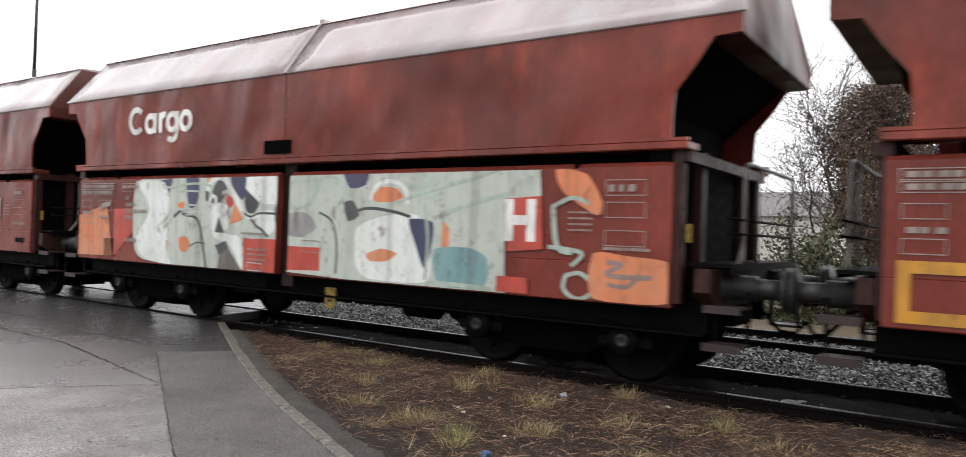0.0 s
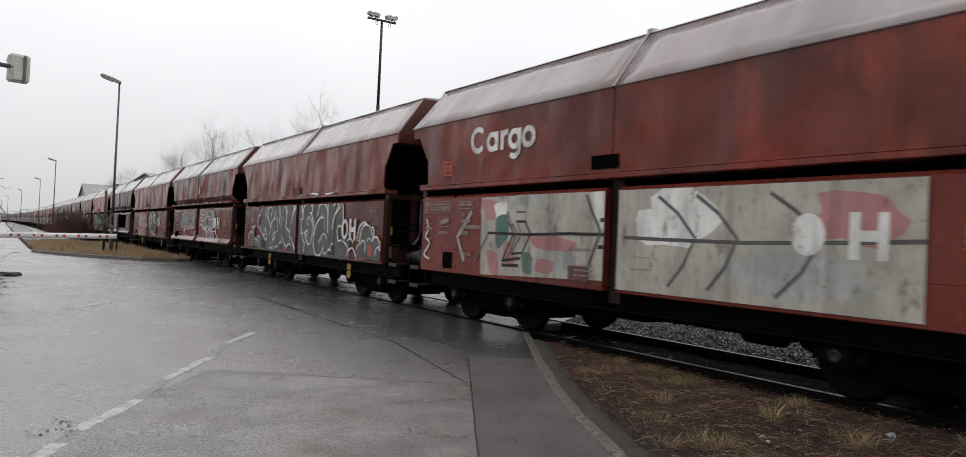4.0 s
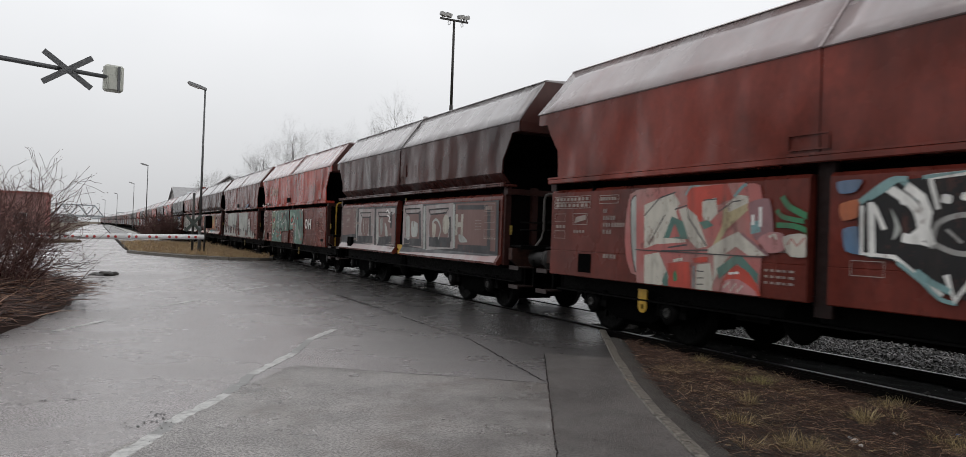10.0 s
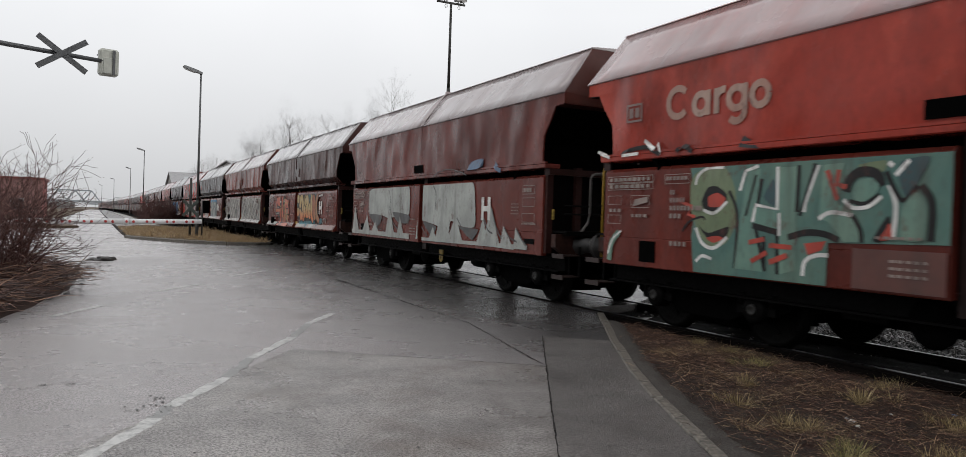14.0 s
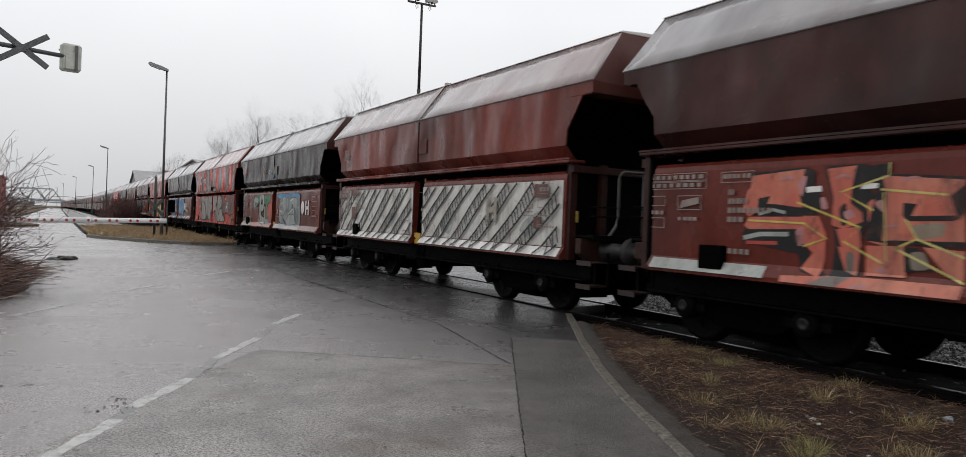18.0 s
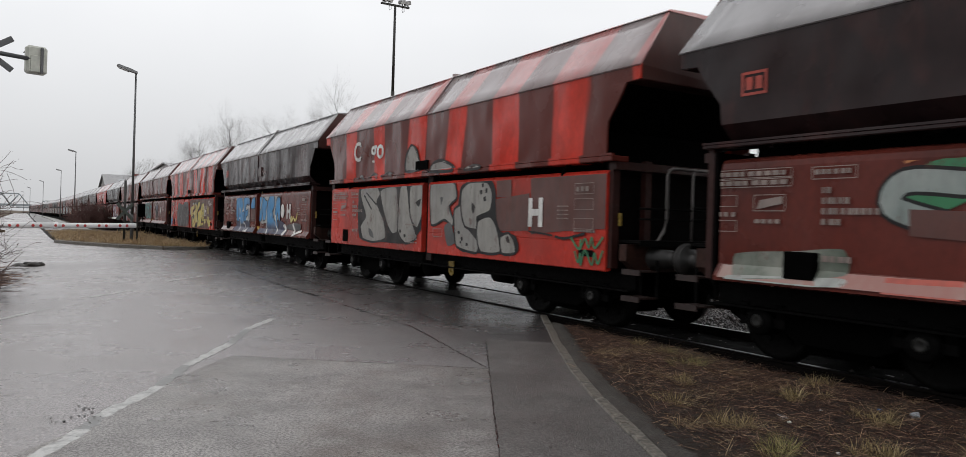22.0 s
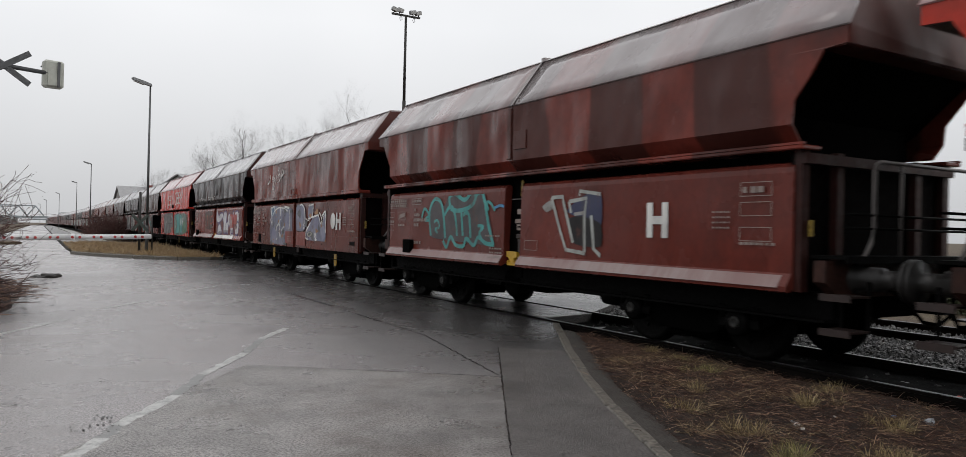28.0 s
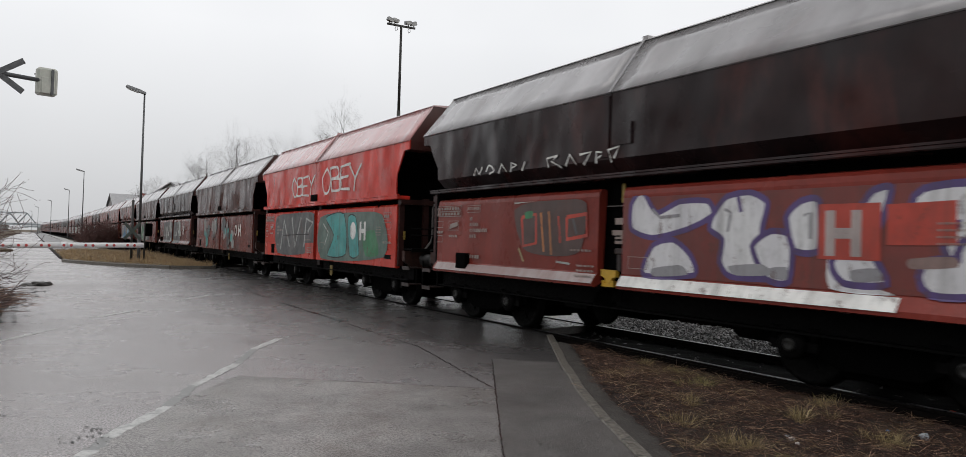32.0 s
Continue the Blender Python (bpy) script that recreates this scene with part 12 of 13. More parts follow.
        s.patch(((-0.1, 2.45), (-0.23, 2.61), (-0.56, 2.64), (-0.94, 2.54), (-1.07, 2.42)), g, True, BLK, 0.06)
        s.patch(((-0.5, 1.94), (-0.61, 1.93), (-0.54, 1.79)), DGR)
        s.patch(((-0.68, 1.37), (-0.93, 1.46), (-1.13, 1.11), (-0.83, 1.03)), DGR)
        s.patch(((-1.06, 1.71), (-1.43, 1.79), (-1.5, 1.44), (-1.94, 1.15), (-1.89, 0.94), (-1.19, 1.02), (-1.08, 1.35)), g, True, BLK, 0.045)
        s.patch(((-1.32, 2.06), (-1.58, 2.19), (-2.19, 2.18), (-2.37, 1.97), (-2.31, 1.68), (-1.88, 1.56), (-1.93, 1.35), (-1.46, 1.4), (-1.29, 1.75)), g, True, BLK, 0.045)
        s.patch(((-1.92, 1.51), (-2.31, 1.59), (-2.54, 1.4), (-2.66, 0.99), (-2.05, 0.96), (-1.89, 1.22)), g, True, BLK, 0.045)
        s.patch(((-2.65, 1.24), (-2.9, 1.32), (-3.06, 1.21), (-3.12, 1), (-2.72, 0.97)), g, True, BLK, 0.045)
        s.patch(((-1.7, 1.83), (-1.81, 1.75), (-1.75, 1.63), (-1.69, 1.71)), BLK)
        s.patch(((-2.83, 1.25), (-2.91, 1.26), (-2.95, 1.16), (-2.86, 1.17)), BLK)
        s.patch(((-2.02, 2.15), (-2.08, 2.16), (-2.09, 2.1), (-2.03, 2.09)), BLK)
        s.patch(((-1.96, 2.04), (-2.04, 2.04), (-2.04, 1.97), (-1.97, 1.97)), BLK)
        s.patch(((-2.08, 1.91), (-2.16, 1.93), (-2.17, 1.85), (-2.1, 1.85)), BLK)
        s.patch(((-2.14, 2.06), (-2.2, 2.07), (-2.21, 2), (-2.15, 1.99)), BLK)
        s.patch(((-1.22, 1.31), (-1.29, 1.31), (-1.29, 1.26), (-1.23, 1.26)), BLK)
        s.patch(((-1.34, 1.2), (-1.4, 1.2), (-1.41, 1.15), (-1.35, 1.14)), BLK)
        s.patch(((-1.52, 1.1), (-1.59, 1.1), (-1.59, 1.06), (-1.53, 1.05)), BLK)
        s.patch(((-1.3, 1.13), (-1.35, 1.14), (-1.35, 1.09), (-1.31, 1.09)), BLK)
        s.patch(((1.3, 1.28), (1.22, 1.28), (1.21, 1.22), (1.28, 1.22)), BLK)
        s.patch(((1.08, 1.19), (0.99, 1.19), (0.99, 1.13), (1.06, 1.13)), BLK)
        s.patch(((-1.53, 2.41), (-1.67, 2.48), (-1.93, 2.47), (-2.08, 2.42)), g, True, BLK, 0.045)
        s.stroke(((-3.49, 1.36), (-3.91, 1.33), (-4.11, 1.31)), 0.03, BLK)
        s.stroke(((-4.17, 1.3), (-4.42, 1.28), (-4.87, 1.36)), 0.04, BLK)
        s.tag(-4.6, -5.2, 1.15, 1.30, GRN, 0.035, 8)
        s.tag(-4.6, -5.2, 0.95, 1.10, GRN, 0.035, 8)
        oh(o=False, h=-3.65)
        stencils(s, kind, i)
    elif i == 14:
        logo(4.86, 2.98, REDS)
        sky_ = spray((0.05, 0.27, 0.55), (0.014, 0.022, 0.075), (1.20, 1.40))
        wash = spray((0.48, 0.48, 0.47))
        s.rect(3.3, 0.34, 0.94, 1.085, NAVY)
        s.rect(0.0, -3.3, 0.94, 1.085, NAVY)
        s.rect(5.25, 3.4, 0.94, 1.07, streaky((0.36, 0.33, 0.32), (0.16, 0.06, 0.05)))
        s.patch(((3.15, 1.31), (1.21, 1.41), (1.2, 0.93), (1.85, 0.91), (2.99, 0.89)), NAVY, False)
        s.patch(((3.22, 2.11), (2.96, 2.25), (2.59, 2.28), (2.06, 2.28), (1.23, 2.33), (1.21, 1.35), (2.16, 1.31), (3.16, 1.33)), wash, False)
        s.patch(((3.21, 2.04), (3.12, 2.16), (2.88, 2.22), (2.62, 2.23), (2.39, 2.13), (2.24, 1.95), (2.24, 1.79), (2.33, 1.63), (2.11, 1.66), (1.97, 1.55), (2.01, 1.35), (2.07, 1.21), (2.53, 1.17), (2.64, 1.37), (2.72, 1.32), (2.93, 1.27), (3.15, 1.41), (3.21, 1.7)), sky_, True, BLK, 0.035)
        s.patch(((2.73, 1.76), (2.63, 1.8), (2.56, 1.69), (2.6, 1.54), (2.65, 1.5)), wash)
        s.stroke(((2.74, 1.39), (2.55, 1.41)), 0.05, WHT)
        s.stroke(((2.61, 1.36), (2.5, 1.17), (2.43, 1.03), (2.54, 0.89)), 0.045, WHT)
        s.stroke(((2.31, 1.63), (2.17, 1.7), (2.02, 1.63), (1.94, 1.52), (1.99, 1.35), (2.06, 1.22), (1.91, 1.22), (1.78, 1.09), (1.86, 0.94)), 0.04, WHT)
        s.stroke(((3.2, 2.07), (3.12, 2.17), (2.88, 2.25)), 0.04, WHT)
        s.patch(((2.1, 2.25), (1.7, 2.21), (1.26, 2.09), (1.31, 1.86), (1.68, 1.9), (1.75, 1.69), (1.5, 1.74), (1.52, 1.51), (1.74, 1.43), (1.75, 1.31), (2.04, 1.3), (1.97, 1.55), (2.1, 1.75), (2.15, 1.94)), sky_, True, BLK, 0.04)
        s.patch(((1.73, 1.82), (1.31, 1.86), (1.33, 1.78), (1.69, 1.7)), WHT, False)
        s.patch(((1.75, 1.34), (1.46, 1.5), (1.42, 1.45), (1.33, 1.31), (1.29, 1.23), (1.38, 1.32)), WHT, False)
        s.patch(((1.82, 0.93), (1.35, 1.06), (1.32, 0.88), (1.56, 0.88)), WHT, False)
        s.stroke(((2.84, 1.9), (2.85, 1.64), (2.78, 1.35)), 0.05, spray((0.02,0.05,0.14)))
        s.stroke(((1.87, 1.87), (1.85, 1.64), (1.87, 1.38)), 0.05, spray((0.02,0.05,0.14)))
        s.stroke(((2.06, 2.11), (1.93, 2.1)), 0.04, DGR)
        s.patch(((0.94, 2.06), (0.56, 2.16), (0.55, 1.77), (1.07, 1.76)), sky_, True, BLK, 0.035)
        s.patch(((1.09, 1.72), (0.54, 1.74), (0.53, 1.33), (1.07, 1.32)), BRN, False)
        s.patch(((0.1, 2.18), (-0.41, 2.21), (-2.48, 2.21), (-2.51, 1.4), (-0.44, 1.24), (0.07, 1.35)), wash, False)
        s.patch(((-1, 1.33), (-2.51, 1.37), (-2.96, 1.28), (-3.17, 1.11), (-3.03, 0.96), (-1.06, 0.97)), NAVY)
        s.patch(((0.1, 2.14), (-0.41, 2.14), (-0.66, 2.08), (-0.57, 1.85), (-0.36, 1.36), (0.07, 1.38)), sky_, True, BLK, 0.035)
        s.stroke(((-0.43, 2.12), (-0.24, 1.75), (0.05, 1.72)), 0.12, wash, 1)
        s.stroke(((-0.46, 2.14), (-0.27, 1.73), (0.05, 1.68)), 0.04, BLK, 1)
        s.patch(((-0.51, 2.13), (-0.85, 2.02), (-1.02, 1.99), (-0.92, 1.68), (-0.81, 1.37), (-0.54, 1.36), (-0.5, 1.85)), sky_, True, BLK, 0.035)
        s.patch(((-1.02, 1.36), (-1.05, 1.9), (-1.3, 2.15), (-1.67, 2.18), (-1.87, 2.02), (-1.83, 1.79), (-1.65, 1.64), (-1.95, 1.33), (-2.25, 1.11), (-2.1, 1.01), (-1.81, 1.08), (-1.61, 0.98), (-1.35, 0.93), (-1.06, 1.07)), sky_, True, BLK, 0.035)
        s.patch(((-1.42, 1.6), (-1.54, 1.59), (-1.5, 1.43)), wash, False)
        s.patch(((-1.98, 1.81), (-2.07, 2.03), (-2.22, 2.11), (-2.47, 2.07), (-2.49, 1.37), (-2.33, 1.39), (-2.23, 1.61), (-2.18, 1.39), (-2.41, 1.11), (-2.36, 1.03), (-2.1, 1.18), (-1.95, 1.53)), sky_, True, BLK, 0.035)
        s.stroke(((-1.4, 2.22), (-1.69, 2.19), (-1.89, 2.04), (-1.84, 1.78), (-1.67, 1.65)), 0.06, BLK)
        s.stroke(((-2.21, 2.15), (-2.49, 2.07)), 0.06, BLK)
        s.stroke(((-1, 1.37), (-1.05, 1.12), (-1.35, 0.9), (-1.25, 0.81)), 0.05, WHT)
        s.stroke(((-1.99, 1.55), (-2.1, 1.21), (-2.38, 1.01), (-2.29, 0.88)), 0.05, WHT)
        s.patch(((-2.85, 1.22), (-3.04, 1.28), (-3.23, 1.12), (-3.17, 0.91), (-2.94, 0.96), (-3.06, 1.11)), WHT)
        s.patch(((-3.27, 1.24), (-4.02, 1.31), (-4.6, 1.28), (-4.5, 1.09), (-4.02, 1.11), (-3.27, 1.12)), DGR)
        s.stroke(((-3.83, 1.29), (-4.01, 1.11), (-4.21, 0.95)), 0.10, WHT)
        s.stroke(((-4.03, 0.95), (-4.44, 1.05), (-4.71, 1.09)), 0.08, WHT)
        s.stroke(((-3.59, 1.48), (-3.64, 1.34), (-3.71, 1.4), (-3.64, 1.43), (-3.69, 1.48), (-3.61, 1.49)), 0.06, YEL)
        s.stroke(((-3.76, 1.35), (-3.8, 1.49), (-3.84, 1.4), (-3.89, 1.5), (-3.95, 1.37)), 0.06, YEL, 1)
        s.stroke(((-3.98, 1.46), (-4.03, 1.35), (-4.07, 1.44), (-4.12, 1.36), (-4.24, 1.63)), 0.06, YEL, 1)
        s.stroke(((0.6, 3.11), (0.51, 3.01), (0.62, 2.92), (0.47, 2.77)), 0.025, FADED)
        s.stroke(((-0.31, 2.92), (-0.44, 2.99), (-0.57, 2.9), (-0.75, 3), (-0.82, 2.89)), 0.03, FADED)
        oh(solid=True)
        stencils(s, kind, i)
    elif i == 15:
        dusk = spray((0.085, 0.08, 0.085))
        s.patch(((-0.27, 2.35), (-5.21, 2.37), (-5.26, 1.34), (-4.57, 1.18), (-4.4, 0.89), (-0.37, 0.83)), BRN, False)
        s.patch(((-2.35, 2.15), (-3.6, 2.18), (-3.61, 1.84), (-2.36, 1.82)), BRN, False)
        s.patch(((0.13, 2.12), (-0.34, 2.13), (-0.36, 1.81), (0.11, 1.77)), BRN, False)
        s.patch(((-4.32, 2.16), (-4.83, 2.18), (-4.84, 1.84), (-4.36, 1.82)), BRN, False)
        s.patch(((3.51, 1.51), (3.21, 2.02), (2.72, 2.03), (2.02, 1.95), (1.29, 2.08), (0.49, 2), (0.44, 0.97), (3.15, 0.89)), dusk)
        s.stroke(((3.51, 1.51), (3.21, 2.02), (2.72, 2.03), (2.02, 1.95), (1.29, 2.08), (0.49, 2)), 0.045, DTEAL)
        s.stroke(((2.75, 2.03), (2.84, 1.68), (3.16, 1.46), (2.81, 1.13)), 0.04, TEAL)
        s.stroke(((2.57, 1.57), (2.82, 1.3), (2.3, 1.4), (2.48, 0.9)), 0.03, GRY)
        s.stroke(((2, 1.93), (2.2, 1.57), (1.8, 1.32), (1.98, 0.97)), 0.03, TEAL)
        s.stroke(((1.53, 1.94), (1.63, 1.58), (1.26, 1.52), (1.52, 1.28), (1.24, 0.97)), 0.03, GRY)
        s.stroke(((0.93, 1.66), (0.48, 1.75)), 0.03, GRY)
        s.stroke(((1, 1.37), (0.5, 1.44)), 0.03, GRY)
        s.stroke(((3.18, 1.79), (2.96, 1.85), (2.87, 1.57)), 0.04, BLK)
        s.stroke(((1.37, 1.83), (1.02, 1.78), (1.18, 1.58)), 0.04, BLK)
        s.patch(((0.05, 1.62), (-0.18, 1.77), (-0.27, 1.54), (-0.02, 1.41)), LGR)
        s.patch(((-0.63, 1.94), (-1.18, 2.07), (-2.06, 2.13), (-2.4, 2.1), (-2.44, 1.82), (-2.77, 2.01), (-3.31, 2.04), (-3.35, 1.15), (-3.28, 1), (-2.58, 0.92), (-0.6, 0.84), (-0.58, 1.33)), BLK, False)
        s.patch(((-0.63, 1.97), (-0.81, 2.04), (-1.06, 2.03), (-0.96, 1.93)), LGR)
        s.patch(((-1.18, 1.94), (-1.37, 2.06), (-1.55, 2.02), (-1.39, 1.92)), LGR)
        s.patch(((-0.26, 1.82), (-1.13, 1.97), (-1.09, 1.79), (-0.67, 1.65), (-0.73, 1.41), (-0.34, 1.38)), YEL, False)
        s.patch(((-0.76, 1.54), (-1.37, 1.74), (-1.5, 1.12), (-1.22, 0.9), (-0.72, 0.9), (-0.68, 1.37), (-1.09, 1.23), (-1.15, 1.46)), YEL, False)
        s.stroke(((-0.76, 1.54), (-1.37, 1.74), (-1.5, 1.12), (-1.22, 0.9)), 0.025, REDS, 1)
        s.stroke(((-0.26, 1.82), (-1.13, 1.97), (-1.09, 1.79), (-0.67, 1.65)), 0.02, REDS, 1)
        s.patch(((-1.36, 1.94), (-1.64, 1.97), (-1.9, 1.16), (-1.51, 1.11)), YEL, False)
        s.stroke(((-1.9, 1.16), (-1.51, 1.11), (-1.36, 1.94)), 0.025, REDS, 1)
        s.patch(((-1.75, 1.82), (-2.11, 2.08), (-2.36, 2.06), (-2.31, 1.85), (-1.97, 1.71), (-1.83, 1.58)), YEL, False)
        s.patch(((-1.92, 1.59), (-2.6, 1.72), (-2.74, 1.66), (-2.54, 0.99), (-1.89, 0.91), (-2.04, 1.37)), YEL, False)
        s.stroke(((-1.92, 1.59), (-2.6, 1.72), (-2.74, 1.66), (-2.54, 0.99), (-1.89, 0.91)), 0.025, REDS, 1)
        s.patch(((-2.65, 1.73), (-2.82, 1.97), (-3.28, 2), (-3.3, 1.22), (-2.98, 1.19), (-2.99, 1.39), (-2.88, 1.38), (-2.75, 1.13), (-2.67, 0.99), (-2.52, 0.98), (-2.71, 1.54)), YEL, False)
        s.stroke(((-2.98, 1.19), (-2.99, 1.39), (-2.88, 1.38)), 0.02, REDS, 1)
        s.patch(((-2.97, 1.64), (-3.08, 1.74), (-3.09, 1.57)), BRN, False)
        s.patch(((-2.82, 1.12), (-3.26, 1.14), (-3.25, 1.03), (-2.81, 1)), YEL, False)
        s.stroke(((-2.81, 1), (-2.82, 1.12), (-3.26, 1.14)), 0.02, REDS, 1)
        s.patch(((-4.06, 1.9), (-4.31, 1.78), (-4.35, 1.51), (-4.13, 1.53)), YEL, False)
        s.patch(((-3.88, 1.31), (-4.1, 1.32), (-4.27, 1.25), (-4.07, 1.42), (-4.35, 1.4), (-4.42, 1.29), (-4.9, 1.23), (-4.64, 1.16), (-4.69, 1), (-4.39, 0.98)), YEL, False)
        s.stroke(((-4.42, 1.29), (-4.9, 1.23), (-4.64, 1.16), (-4.69, 1)), 0.025, REDS, 1)
        s.patch(((-3.38, 1.29), (-3.75, 1.31), (-3.8, 1.12), (-3.57, 1.12), (-3.44, 1.01)), YEL, False)
        s.patch(((-1.21, 1.19), (-1.3, 1.21), (-1.31, 1.11), (-1.22, 1.1)), ORNGD)
        s.patch(((-0.97, 1.1), (-1.04, 1.11), (-1.05, 1.02), (-0.98, 1.01)), ORNGD)
        s.patch(((-4.44, 1.09), (-4.53, 1.11), (-4.55, 1.02), (-4.45, 1)), ORNGD)
        s.patch(((-1.49, 1.8), (-1.56, 1.8), (-1.57, 1.71), (-1.51, 1.7)), GRY)
        s.patch(((-1.54, 1.6), (-1.61, 1.61), (-1.62, 1.52), (-1.57, 1.51)), GRY)
        s.patch(((-1.6, 1.4), (-1.67, 1.41), (-1.68, 1.33), (-1.63, 1.32)), GRY)
        s.patch(((-2.14, 1.24), (-2.2, 1.25), (-2.21, 1.17), (-2.15, 1.16)), GRY)
        s.patch(((-2.27, 1.56), (-2.33, 1.57), (-2.34, 1.5), (-2.29, 1.49)), GRY)
        s.patch(((-3.05, 1.49), (-3.11, 1.49), (-3.12, 1.4), (-3.06, 1.4)), GRY)
        s.patch(((-2.57, 1.35), (-2.61, 1.36), (-2.62, 1.29), (-2.58, 1.28)), GRY)
        s.stroke(((-4.24, 1.96), (-4.27, 2.05), (-4.4, 2.09), (-4.52, 2.01)), 0.045, WHT)
        s.stroke(((-4.49, 1.9), (-4.58, 1.99), (-4.64, 1.9), (-4.72, 2), (-4.78, 1.92), (-4.86, 2.02), (-4.9, 1.91)), 0.045, WHT)
        s.blob(5.1, 1.15, 0.22, 0.22, BLUE, 0.5)
        s.blob(5.1, 1.45, 0.12, 0.2, WHT, 0.6)
        oh(o=False, h=-3.66)
        stencils(s, kind, i)
    elif i == 16:
        dim = spray((0.065, 0.055, 0.06))
        s.rect(5.2, 0.34, 0.94, 1.07, streaky((0.26, 0.20, 0.19), (0.15, 0.05, 0.045)))
        s.rect(0.0, -5.2, 0.94, 1.07, streaky((0.26, 0.20, 0.19), (0.15, 0.05, 0.045)))
        s.patch(((3.23, 1.37), (3.19, 1.9), (2.9, 2.08), (2.61, 1.95), (2.45, 2.13), (2.17, 2.17), (1.68, 2.04), (1.46, 2.18), (1.08, 2.16), (0.96, 1.88), (0.74, 1.24), (1.43, 1.25), (2.59, 1.29)), dim)
        s.stroke(((3.17, 1.36), (3.26, 1.81), (3.06, 2.08), (2.78, 2.04), (2.64, 1.78), (2.55, 1.32)), 0.075, TURQ)
        s.stroke(((3.61, 1.72), (3.49, 1.91), (3.28, 1.78), (3.46, 1.68), (3.22, 1.67)), 0.06, TURQ)
        s.stroke(((3.04, 1.63), (2.9, 1.67), (2.81, 1.54), (2.98, 1.49), (2.86, 1.42)), 0.055, TURQ)
        s.stroke(((2.6, 1.77), (2.35, 1.94), (2.16, 1.77), (2.06, 1.37)), 0.07, TURQ)
        s.stroke(((2.34, 1.89), (2.4, 2.11), (2.17, 2.17), (1.8, 2.05), (1.52, 2.19), (1.38, 2.17), (1.43, 2), (1.68, 1.89), (2.08, 1.85), (2.34, 1.89)), 0.08, TURQ)
        s.stroke(((1.91, 1.83), (1.84, 1.38)), 0.07, TURQ)
        s.stroke(((1.84, 1.77), (1.63, 1.78), (1.54, 1.34)), 0.07, TURQ)
        s.stroke(((1.42, 2.09), (1.19, 2.18), (1.05, 1.99), (0.91, 1.58), (0.74, 1.26)), 0.08, TURQ)
        s.stroke(((2.63, 1.28), (2.49, 1.15), (2.32, 1.35), (2.11, 1.2), (1.81, 1.19), (1.7, 1.33), (1.42, 1.21), (1.26, 1.36), (1, 1.26), (0.7, 1.24)), 0.075, TURQ)
        s.stroke(((1.29, 1.57), (1.09, 1.55), (1.22, 1.45), (1.17, 1.36)), 0.06, TURQ)
        s.stroke(((0.92, 1.84), (0.97, 1.99), (0.82, 1.95), (0.7, 1.83)), 0.055, TURQ)
        s.stroke(((0.72, 1.88), (0.53, 1.92), (0.4, 1.9)), 0.05, BLUE)
        s.patch(((-1.38, 1.81), (-1.78, 2.02), (-2.16, 2.04), (-2.17, 1.56), (-1.62, 1.71)), NAVY)
        s.patch(((-1.38, 1.66), (-1.73, 1.72), (-2.17, 1.61), (-2.18, 1.29), (-1.57, 1.32)), BLK)
        s.stroke(((-0.98, 2.01), (-1.27, 2.02), (-1.28, 1.95), (-1.54, 1.33)), 0.06, LGR, 1)
        s.stroke(((-0.98, 2.01), (-1.17, 1.6), (-1.37, 1.22), (-1.83, 1.18)), 0.06, LGR, 1)
        s.stroke(((-1.43, 1.94), (-1.84, 1.98), (-1.8, 1.72), (-1.82, 1.2)), 0.06, LGR, 1)
        s.stroke(((-1.43, 1.94), (-1.48, 1.77)), 0.05, LGR, 1)
        s.stroke(((-1.68, 2.02), (-1.68, 2.09), (-2.16, 2.03)), 0.05, LGR, 1)
        s.stroke(((-1.96, 1.73), (-2.03, 1.25), (-2.18, 1.16)), 0.06, LGR, 1)
        s.stroke(((-1.56, 1.75), (-1.79, 1.77)), 0.05, GRY, 1)
        s.patch(((-0.74, 1.88), (-0.95, 1.97), (-1.02, 1.85), (-0.85, 1.79)), GRY)
        oh(o=False, h=-3.3)
        stencils(s, kind, i)
    elif i == 17:
        grey_lav = spray((0.16, 0.165, 0.235), (0.23, 0.23, 0.31))
        ochre = spray((0.38, 0.17, 0.05))
        s.patch(((3.03, 2.13), (2.37, 2.17), (1.78, 2.14), (1.32, 2.15), (0.79, 2.1), (0.43, 2.04), (0.41, 1.35), (1.03, 1.33), (1.05, 0.89), (3.01, 0.9)), grey_lav, False)
        s.patch(((2.76, 1.32), (2.51, 1.46), (2.27, 1.34), (2.34, 0.94), (2.7, 0.95)), LAV)
        s.patch(((1.78, 2.04), (1.45, 2.06), (1.41, 1.79), (1.67, 1.73)), LAV)
        s.patch(((1.13, 1.9), (0.79, 1.89), (0.78, 1.4), (1.12, 1.44)), LAV)
        s.patch(((2.94, 2.12), (2.53, 2.15), (2.51, 1.93), (2.82, 1.84)), BLUEH)
        s.stroke(((2.96, 2.11), (2.54, 2.16), (2.45, 1.92)), 0.055, WHT, 1)
        s.stroke(((2.98, 2.11), (2.86, 1.87), (2.78, 1.59), (2.81, 1.45)), 0.055, WHT, 1)
        s.stroke(((3.02, 1.73), (2.81, 1.56)), 0.045, WHT, 1)
